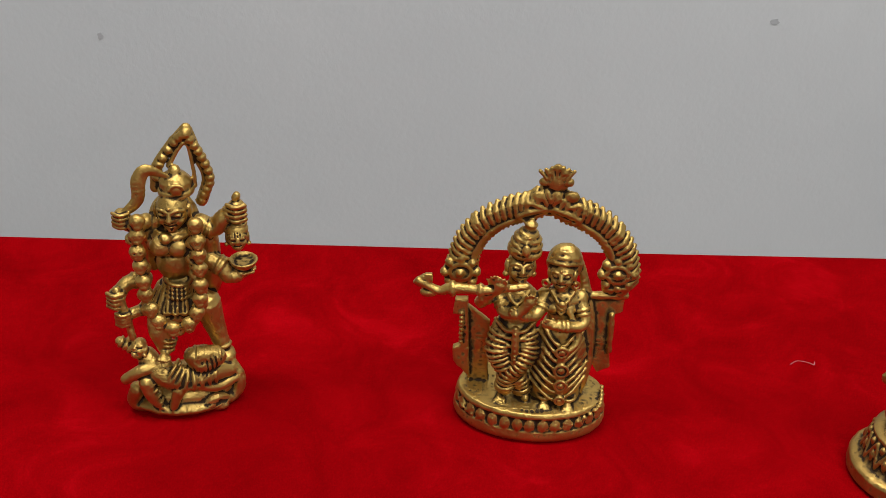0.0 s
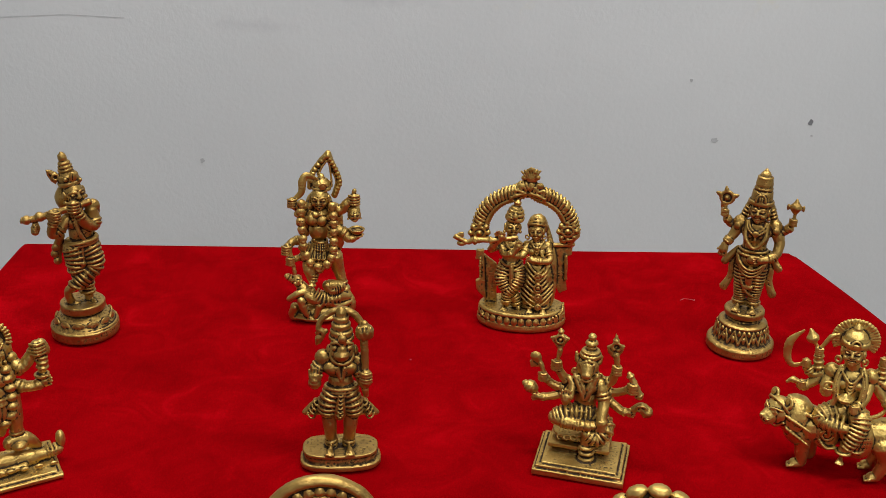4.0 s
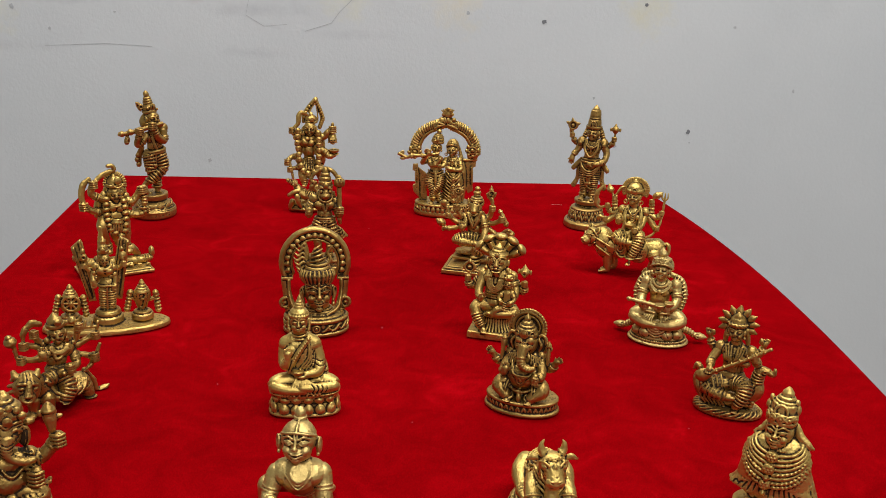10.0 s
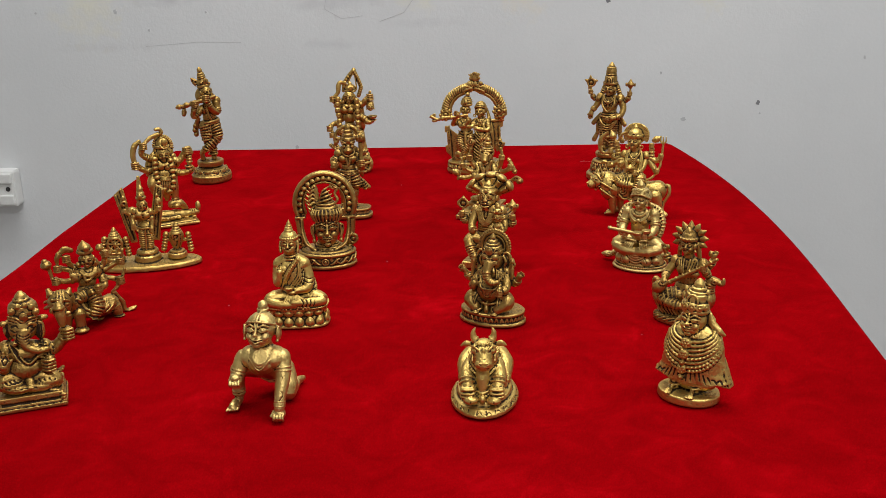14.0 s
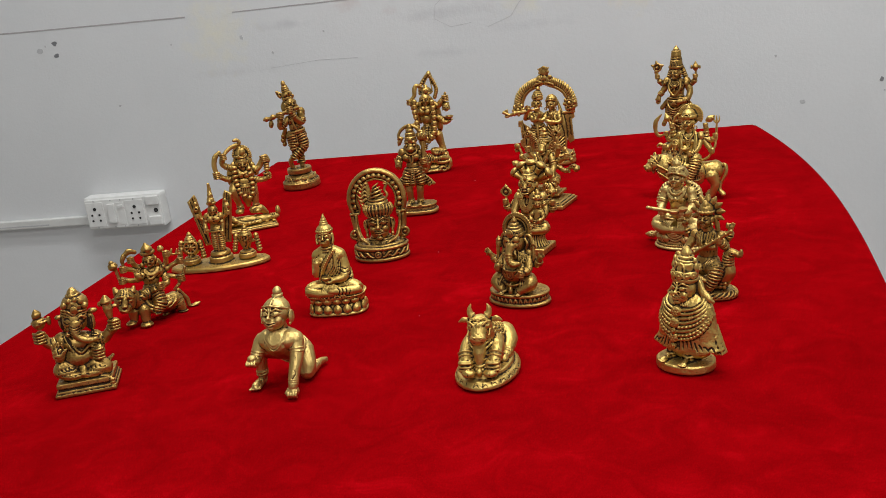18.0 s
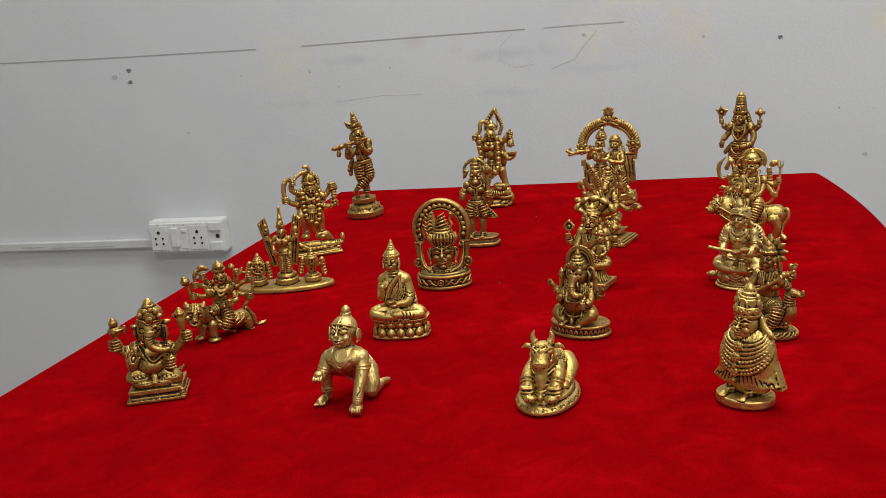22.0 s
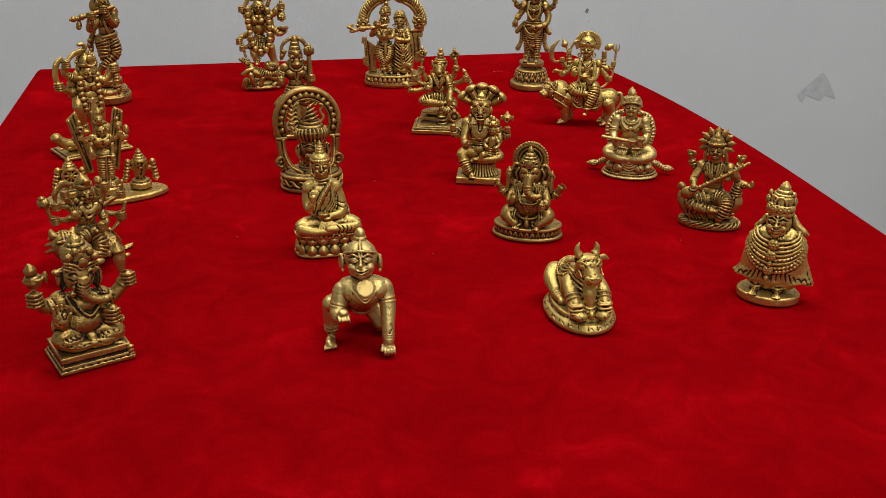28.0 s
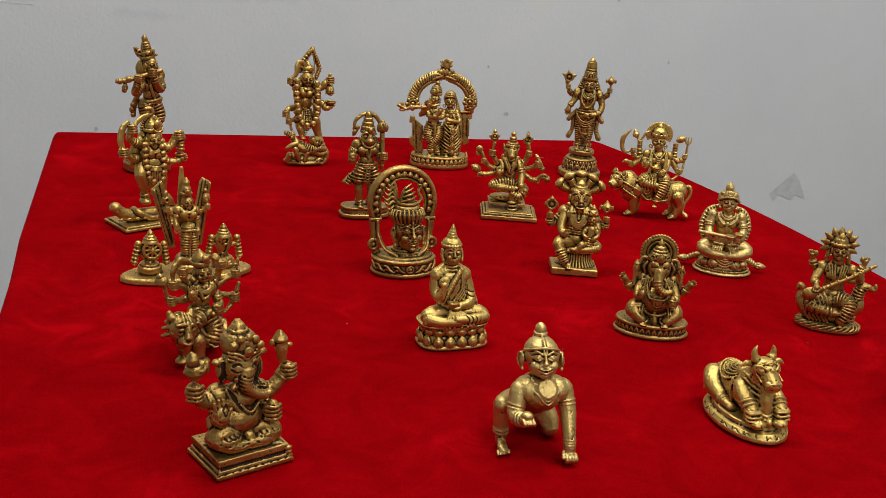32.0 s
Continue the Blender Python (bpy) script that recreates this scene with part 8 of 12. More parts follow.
    for (x, y, z), ring in hands:
        s = 1 if x > 0 else -1
        sx = -1 + s * 10.6
        arm = [(sx, 0.4, 63), ((sx + x) / 2 + s * 2.0, (0.4 + y) / 2, min(63, (63 + z) / 2) - 4.5), (x, y, z - 2.4)]
        c.tube(arm, [3.4, 2.9, 2.2])
        c.wrap(arm, [3.5, 3.0, 2.4], 3, 0.6, 0.74, 0.95)
        c.fist((x, y - 0.6, z), 3.0)
    c.tube([(-26, -2, 66), (-33, -2, 63), (-37, -2, 68), (-36.5, -2, 78), (-30, -2, 86)], [1.2, 1.6, 2.2, 2.6, 0.7], 0.45)
    c.tube([(-20, -1, 74), (-24, -1, 80)], 1.2)
    c.lathe((-23.6, -1, 78.5), [(1.4, 0), (3.4, 2), (3.6, 4), (2.2, 6), (0.4, 9.4)], 1, 1, (0, -20, 0), 16)
    c.tube([(-20, -1, 75), (-15, -1, 84), (-11, -1, 86.4)], [1.1, 1.6, 0.6])
    c.ring((-13, -12, 58), 3.0, 3.0, 0.9, (80, 0, 0), 18)
    c.tube([(-27, -4, 53), (-31.5, -4.4, 55), (-35, -4.6, 53)], [1.2, 2.0, 0.7])
    c.lathe((15.2, -1, 78), [(1.2, 0), (3.0, 2.4), (3.6, 5), (2.2, 8), (0.4, 11)], 1, 0.8, (0, 58, 0), 16)
    c.tube([(25, -2, 58), (26, -2, 70), (26.4, -2, 78)], [1.0, 1.1, 1.0])
    for s in (-1, 0, 1):
        c.tube([(26.4, -2, 76), (26.4 + 2.6 * s, -2, 79), (26.4 + 2.4 * s, -2, 84)], [1.0, 1.0, 0.4], 1, 6, 4)
    c.tube([(25, -2, 59), (24, -3, 52), (18, -4.6, 42), (10, -5.6, 38)], [0.9, 1.2, 1.2, 1.0])
    # head, crown and rayed halo
    c.tube([(-1, -1.4, 66), (-1.6, -2.2, 72)], [4.4, 4.2])
    c.face((-2.2, -3.2, 77.4), 7.4, -8, -8, 0)
    for s in (-1, 1):
        c.ring((-2.2 + s * 7.2, -3.4, 72.0), 1.7, 1.9, 0.7, (90, 0, s * 30), 14)
    c.lathe((-1.8, -1.8, 82.6), [(7.2, -1.0), (7.9, 0), (7.9, 2.2), (6.8, 2.8), (6.2, 5.4), (4.2, 7.4), (2.4, 8.6), (2.6, 9.8), (0.4, 12.6)], k=26)
    c.arc((-1.8, -9.4, 84), 2.6, 3.2, 0, 180, 0.7, (84, 0, 0))
    c.lathe((-1.6, 3.0, 83), [(9.4, -0.8), (9.4, 0.8)], 1, 1, (90, 0, 0), 30)
    for i in range(27):
        a = radians(-30 + 9.2 * i)
        c.tube([(-1.6 + 6.5 * math.cos(a), 1.8, 83 + 6.5 * math.sin(a)), (-1.6 + 12.4 * math.cos(a), 2.4, 83 + 12.0 * math.sin(a))], [0.6, 1.1], 1, 6, 3)
    return c.done('rider_on_lion', BRASS_GOLD, 0.2460, -0.3150, -19.2, 'yellow brass eight-armed rider on a standing lion', 0.0004, 0.5, 0.26)


rider_on_lion()


def hooded_seated():
    c = Cast()
    c.box((0, -5, 2.6), (38, 27, 5.2))
    c.box((0, -5, 5.2), (36.4, 25.4, 1.0))
    # seat with a fringed cloth
    c.lathe((1.5, -3, 5.4), [(15, 0), (14, 1), (11.5, 6), (12, 10), (15, 12.5), (15.5, 14.5), (13, 15.6)], 1, 0.72)
    for i in range(17):
        a = radians(-172 + 10.2 * i)
        c.tube([(1.5 + 12.2 * math.cos(a), -3 + 9.0 * math.sin(a), 16.6), (1.5 + 12.6 * math.cos(a), -3 + 9.6 * math.sin(a), 11), (1.5 + 15.6 * math.cos(a), -3 + 11.6 * math.sin(a), 6.2)], [0.7, 1.0, 1.2], 1, 6, 3)
    c.ring((1.5, -3, 18.6), 15.2, 11.0, 1.2)
    # hanging leg and folded leg
    c.tube([(-4, -4, 24), (-12, -8, 25.6), (-15, -11, 24)], [6.2, 5.6, 4.8])
    c.tube([(-15, -11, 24), (-11.5, -14, 16), (-8, -15.4, 9.5)], [4.8, 4.2, 3.2])
    c.wrap([(-15, -11, 24), (-11.5, -14, 16), (-8, -15.4, 9.5)], [4.9, 4.3, 3.3], 6, 0.6, 0.3, 0.92)
    c.tube([(-8, -14.4, 8), (-5.4, -18.5, 7.2)], [3.0, 2.8], 0.8)
    for i in range(4):
        c.tube([(-7 + 1.3 * i, -18.6 - 0.3 * i, 6.8), (-6.4 + 1.4 * i, -20.8 - 0.2 * i, 6.4)], 0.8, 1, 6, 2)
    c.tube([(4, -4, 24), (13, -7, 24.4), (17, -9, 22.4), (9, -13, 21.6), (0, -14, 21.4)], [6.2, 5.6, 4.6, 3.8, 2.8])
    c.wrap([(4, -4, 24), (13, -7, 24.4), (16, -9, 22.8)], [6.3, 5.7, 4.8], 5, 0.6, 0.3, 0.95)
    c.ball((-2.4, -14.4, 21.2), (3.2, 2.2, 1.8))
    # body with a chest plate
    c.ball((-0.5, -2.5, 28), (10.5, 7.8, 6.5))
    c.tube([(-0.5, -2.2, 29), (-0.3, -1.6, 37), (0, -1, 46)], [8.6, 8.8, 10.2], 0.8)
    c.ball((0, -1, 48), (13, 7.2, 7.0))
    for i in range(4):
        k = 1 - 0.2 * i
        c.tube([(-6.8 * k, -8.4, 50), (-6.0 * k, -9.6, 43 + i), (-0.2, -10.4, 38.4 + 1.6 * i), (5.8 * k, -9.6, 43 + i), (6.8 * k, -8.4, 50)], 0.75, 1, 6, 4)
    c.wrap([(-0.5, -2.4, 33), (-0.4, -2.2, 37)], [9.0, 9.0], 3, 0.7, 0, 1, 0.8)
    # lion face with round eyes, broad nose, mane and whiskered jaw
    m = pose(0, -3.4, 61.5, -10, 0, 0)

    def at(x, y, z):
        return tuple(m @ Vector((x, y, z)))

    c.tube([(0, -1.5, 52), (0, -2.4, 58)], [6.5, 6.5])
    c.ball(at(0, 0, 0), (8.2, 7.4, 7.8))
    c.ball(at(0, -4.6, -3.2), (5.4, 3.8, 3.8))
    c.ball(at(0, -8.2, -0.9), (2.3, 1.5, 1.5))
    c.tube([at(0, -7.0, 4.4), at(0, -8.0, 0)], [1.0, 1.4])
    for s in (-1, 1):
        c.ball(at(s * 3.5, -6.2, 2.2), (1.8, 1.3, 1.6))
        c.arc(at(s * 3.5, -7.0, 2.2), 2.2, 2.0, 0, 360, 0.5, (90, 0, s * 20))
        c.tube([at(s * 1.2, -7.6, 4.6), at(s * 4.0, -6.6, 6.0), at(s * 7.2, -3.4, 4.6)], 0.75, 1, 6, 4)
        for i in range(3):
            c.cut([at(s * 1.6, -8.6, -2.2 - 0.9 * i), at(s * 4.2, -7.4, -1.6 - 1.1 * i), at(s * 6.4, -4.6, -0.9 - 1.3 * i)], 0.42, 1)
        c.ball(at(s * 8.4, 0, 1.0), (1.6, 2.2, 3.2))
        c.ball(at(s * 8.8, -0.8, -4.4), 1.9)
        for i in range(4):
            c.tube([at(s * (6.4 - 0.9 * i), -2.4, -6.0), at(s * (8.4 - 1.6 * i), -4.6, -11.0)], [1.2, 0.7], 1, 6, 3)
    c.tube([at(-4.4, -7.2, -4.0), at(0, -8.6, -3.4), at(4.4, -7.2, -4.0)], [0.5, 0.8, 0.5], 1, 6, 4)
    c.tube([at(-3.6, -7.0, -6.0), at(0, -8.0, -6.8), at(3.6, -7.0, -6.0)], [0.5, 0.9, 0.5], 1, 6, 4)
    c.cut([at(-4.4, -7.8, -4.9), at(0, -9.2, -5.0), at(4.4, -7.8, -4.9)], 0.6, 1)
    c.lathe((0, -1.6, 68.4), [(7.6, -1.0), (8.3, 0), (8.2, 1.6), (6.6, 2.2), (5.6, 3.6), (5.8, 4.6), (3.8, 5.4), (3.6, 7.0), (1.8, 8.8), (0.4, 10.4)], k=24)
    c.ball((0, -9.4, 70.2), (1.6, 1.0, 2.0))
    # the serpent hood: five necks that fan out, joined by scalloped heads
    for i in range(5):
        a = radians(-58 + 29 * i)
        base, mid, end = ((0 + k * math.sin(a), 5.5, 62 + k * 0.93 * math.cos(a)) for k in (6.0, 13.0, 19.6))
        c.tube([base, mid, end], [3.0, 4.4, 5.0], 0.55, 12, 6)
        c.wrap([base, mid, end], [3.2, 4.6, 5.0], 8, 0.55, 0.25, 0.85, 0.58)
        c.ball((20.6 * math.sin(a), 4.6, 62 + 20.0 * math.cos(a)), (5.2, 4.0, 3.0), (0, math.degrees(a), 0))
    # arms: discus and conch raised, one hand lowered, one round the small consort
    for s in (-1, 1):
        arm = [(s * 11.5, 0.5, 49), (s * 17.5, -0.5, 40.5), (s * 22.2, -2.0, 39.6), (s * 23.6, -3.4, 44.5)]
        c.tube(arm, [4.2, 3.8, 3.2, 2.6])
        c.wrap(arm, [4.3, 3.9, 3.3, 2.8], 3, 0.65, 0.66, 0.86)
        c.wrap(arm, [4.4, 4.0, 3.4, 2.8], 2, 0.65, 0.16, 0.24)
        c.fist((s * 23.4, -3.8, 46.6), 3.2)
        c.ball((s * 11.5, 0, 49.5), (5.2, 4.8, 5.4))
    c.ring((-23, -3.4, 55.8), 4.0, 4.0, 1.1, (90, 0, 0), 22)
    c.ball((-23, -3.4, 55.8), (3.2, 0.8, 3.2))
    c.ball((-23, -4.4, 55.8), 1.1)
    c.lathe((-23, -3.4, 59.6), [(1.8, 0), (2.0, 1.2), (0.3, 3.4)], k=12)
    c.tube([(-23.2, -3.5, 49), (-23, -3.4, 52)], 1.0)
    for s in (-1, 1):
        c.ball((-23 + 5.0 * s, -3.4, 55.6), (1.0, 0.8, 2.4))
        c.ball((22.6 + 5.0 * s, -3.4, 56.4), (1.0, 0.8, 2.4))
    c.lathe((22.6, -3.4, 51.4), [(0.8, 0), (2.4, 2), (4.2, 4.6), (3.6, 7), (2.2, 8.4), (1.6, 9.6), (0.3, 11.6)], 1, 0.75, k=18)
    c.arc((22.6, -6.2, 55.8), 1.8, 1.8, 0, 330, 0.6, (90, 0, 0))
    arm = [(-11.5, -1.5, 48), (-13.5, -6, 39), (-12.4, -9.6, 34.6), (-10.4, -12.4, 33)]
    c.tube(arm, [4.0, 3.6, 3.0, 2.4])
    c.wrap(arm, [4.1, 3.7, 3.1, 2.6], 3, 0.6, 0.68, 0.88)
    c.hand((-9.8, -13.2, 33.4), 3.2, (0.2, -0.2, 1), (1, 0.2, 0))
    # the small figure on the knee
    c.tube([(9.5, -9.5, 25), (10.5, -9.5, 32), (11.0, -8.6, 39)], [5.4, 4.0, 4.4], 0.85)
    c.wrap([(9.5, -9.5, 25), (10.5, -9.5, 32)], [5.4, 4.4], 4, 0.6, 0.1, 0.9)
    c.tube([(8, -11, 26), (3.5, -14, 25.4), (1.0, -15, 20.5)], [3.4, 3.0, 2.0])
    c.face((11.2, -9.4, 47.0), 4.6, -14, -6, 6)
    c.crown((11.3, -8.6, 51.0), 4.2, 8.5, 2)
    c.arm([(7.4, -9.6, 39.5), (4.6, -12, 35), (6.6, -14, 32.4)], 2.0, 1.5, 'fist', 2.0)
    c.arm([(14.4, -9.0, 39.5), (16.6, -11, 34), (13.2, -14, 31.5)], 2.0, 1.5, 'fist', 2.0)
    c.arm([(11.5, -1, 48), (16.5, -3.5, 40), (15.6, -8, 33.5)], 3.8, 2.6, 'fist', 2.8)
    return c.done('hooded_seated', BRASS, 0.1020, -0.4570, -17.0, 'antique brass seated lion-faced figure under a five-headed serpent hood', 0.0004, 0.5, 0.26)


hooded_seated()


def ladle_bearer():
    c = Cast()
    c.lathe((0, 0, 0), [(24.2, 0), (25, 0.7), (24.6, 1.8), (22.6, 2.6), (22.4, 3.6), (6, 3.8)], 1, 0.74, k=48)
    c.beads([(22.4 * math.cos(radians(a)), 16.6 * math.sin(radians(a)), 4.0) for a in range(0, 361, 15)], 0.8, 72)
    # cushion seat: pads at the sides, a fringed cloth in front
    c.lathe((-0.5, 0.5, 3.4), [(20.4, 0), (21, 2), (20, 5), (18, 9), (17.6, 12)], 1, 0.74)
    for s in (-1, 1):
        for a in (-146, -118):
            q = radians(a if s < 0 else -180 - a)
            c.ball((-0.5 + 18.6 * math.cos(q), 0.5 + 13.8 * math.sin(q), 9.2), (5.0, 4.0, 4.4))
            c.cut([(-0.5 + 22 * math.cos(q) - 2, 0.5 + 17 * math.sin(q), 12), (-0.5 + 23 * math.cos(q), 0.5 + 18 * math.sin(q), 8), (-0.5 + 22 * math.cos(q) + 2, 0.5 + 17 * math.sin(q), 6)], 0.5, 0.8)
    for i in range(4):
        k = 1 - 0.2 * i
        c.tube([(-0.5 - 11.5 * k, -11.0, 18), (-0.5 - 8 * k, -13.4 - 0.4 * i, 12 + 1.2 * i), (-0.5, -14.6 - 0.4 * i, 7.6 + 2.4 * i), (-0.5 + 8 * k, -13.4 - 0.4 * i, 12 + 1.2 * i), (-0.5 + 11.5 * k, -11.0, 18)], 1.0, 1, 6, 4)
    for i in range(15):
        a = radians(-165 + 10.7 * i)
        c.tube([(-0.5 + 9.6 * math.cos(a), -14.2, 15.5 + 7.2 * math.sin(a)), (-0.5 + 11.4 * math.cos(a), -14.0, 15.5 + 9.0 * math.sin(a))], 0.5, 1, 6, 2)
    # crossed legs in pleated cloth
    for s in (-1, 1):
        leg = [(-1 + s * 4, -2, 24), (-1 + s * 13, -5, 24.4), (-1 + s * 19, -8, 21.4), (-1 + s * 11, -12.4, 18.6), (-1 + s * 1, -13.6, 17.6)]
        c.tube(leg, [7.0, 6.6, 5.0, 5.0, 3.4])
        for i in range(9):
            x = -1 + s * (3.6 + 1.9 * i)
            c.tube([(x - s * 1.0, -11.8 + 0.25 * i, 24.6 - 0.1 * i), (x + s * 0.4, -15.6 + 0.55 * i, 20.6), (x + s * 0.2, -14.8 + 0.55 * i, 16.0 + 0.2 * i)], 0.75, 1, 6, 3)
        c.tube([(-1 + s * 2, -10.5, 26.4), (-1 + s * 12, -9.6, 27.2), (-1 + s * 19.6, -7.4, 24.4)], [0.8, 1.0, 0.7], 1, 6, 4)
    # body
    c.ball((-1.5, -1, 29), (10.5, 7.6, 7.0))
    c.tube([(-1.5, -0.8, 30), (-2, -0.6, 38), (-2, 0, 46)], [7.2, 8.0, 9.6], 0.8)
    c.ball((-2, -0.4, 47), (12.4, 6.8, 6.4))
    c.necklace((-2, -4.6, 53), 8.5, 9.5, 3, 0.75, False, 0.45)
    c.necklace((-2, -4.6, 53.4), 6.0, 5.0, 1, 0.8, True, 0.5)
    c.ball((-1.8, -8.6, 44.4), (1.7, 1.0, 1.9))
    for s in (-1, 1):
        c.ball((-2 + s * 4.4, -6.0, 43.6), (3.4, 2.2, 3.0))
        # scarf that stands out round the back and falls on either side
        scarf = [(-2 + s * 6, 4.6, 56.5), (-2 + s * 14.5, 4.0, 52.5), (-2 + s * 18.6, 2.4, 43), (-2 + s * 18.2, 0.6, 33), (-2 + s * 15.6, 0, 25)]
        c.tube(scarf, [2.2, 2.9, 2.9, 2.7, 2.0], 0.75)
        c.wrap(scarf, [2.4, 3.1, 3.1, 2.9, 2.2], 13, 0.5, 0.12, 0.96, 0.78)
        arm = [(-2 + s * 11.4, 0, 49), (-2 + s * 14.0, -3, 39.5), (-2 + s * 12.6, -9.5, 33.8), (-2 + s * 9.4, -13.4, 33.6)]
        c.tube(arm, [4.4, 4.0, 3.2, 2.6])
        c.ball((-2 + s * 11.4, 0, 49.4), (5.0, 4.6, 5.0))
        c.wrap(arm, [4.6, 4.2, 3.3, 2.8], 2, 0.7, 0.22, 0.3)
        c.wrap(arm, [4.6, 4.2, 3.3, 2.8], 3, 0.65, 0.78, 0.92)
        c.fist((-2 + s * 8.6, -14.4, 33.6), 3.3)
    c.tube([(-24.5, -15.5, 37.6), (-18, -16.0, 37.0), (-8, -16.6, 36.2), (0.4, -16.8, 35.4)], [1.3, 1.7, 1.8, 1.6])
    c.ball((-24.4, -15.5, 37.6), (2.2, 1.7, 1.9))
    c.lathe((0.6, -16.4, 33.0), [(1.6, 0), (3.8, 1.4), (4.4, 3.6), (4.0, 4.0), (1.2, 3.4)], k=20)
    c.lathe((8.0, -15.2, 35.6), [(1.6, 0), (3.6, 1.2), (4.2, 3.2), (3.8, 3.6), (1.2, 3.0)], k=20)
    # head, swept hair and a leaf-topped crown
    c.tube([(-2, -0.6, 50), (-2.2, -1.6, 58)], [4.6, 4.4])
    c.face((-2.6, -2.6, 61.6), 7.6, -2, -10, 0)
    c.ball((-2.6, 1.0, 64.6), (9.2, 6.8, 8.2))
    for i in range(4):
        k = 1 - 0.12 * i
        c.tube([(-2.6 - 9.0 * k, -2.6, 63.5 + 1.8 * i), (-2.6 - 5 * k, -7.6 + 0.5 * i, 67.2 + 1.5 * i), (-2.6, -8.6 + 0.6 * i, 68.2 + 1.6 * i), (-2.6 + 5 * k, -7.6 + 0.5 * i, 67.2 + 1.5 * i), (-2.6 + 9.0 * k, -2.6, 63.5 + 1.8 * i)], 0.9, 1, 6, 4)
    for s in (-1, 0, 1):
        c.ring((-2.8 + s * 3.6, -8.2 + abs(s), 71.4 - abs(s)), 1.7, 1.7, 0.65, (78, 0, 0), 16)
        c.ball((-2.8 + s * 3.6, -8.2 + abs(s), 71.4 - abs(s)), (1.0, 0.9, 1.0))
    c.lathe((-3, -1.5, 71), [(7.4, -1.5), (7.4, 0.2), (4.2, 0.9), (3.4, 2.0), (3.7, 4.0), (2.8, 6.6), (0.4, 9.6)], 1, 0.7, (0, -4, 0), 20)
    for s in (-1, 0, 1):
        c.cut([(-3 + s * 2.2, -6.4, 73.5), (-3.2 + s * 1.2, -4.6, 79.5)], 0.5, 0.6)
    # lotus buds on stalks at either side
    for s in (-1, 1):
        c.tube([(s * 17, 3, 12), (s * 24, 5.4, 9), (s * 29, 7, 5.4)], [2.6, 2.4, 2.0])
        c.wrap([(s * 19, 3.6, 11), (s * 24, 5.4, 9), (s * 29, 7, 5.4)], [2.6, 2.6, 2.2], 5, 0.45, 0.1, 0.9)
        c.lathe((s * 28.4, 7, 5.0), [(1.6, 0), (3.0, 1.6), (3.3, 4.4), (2.4, 7.4), (0.4, 10.6)], 1, 1, (0, 92 * s, 6 * s), 14)
        for a in (-50, 0, 50):
            c.cut([(s * 30.5, 7 - 2.6 * math.cos(radians(a)), 5.0 + 2.6 * math.sin(radians(a))), (s * 35, 7 - 3.4 * math.cos(radians(a)), 5.0 + 3.4 * math.sin(radians(a))), (s * 38.5, 7.0 - 0.8, 5.0)], 0.5, 1)
    return c.done('ladle_bearer', BRASS_PALE, 0.2360, -0.4700, -23.1, 'pale brass seated figure holding a ladle on an oval base', 0.0004, 0.5, 0.24)


ladle_bearer()


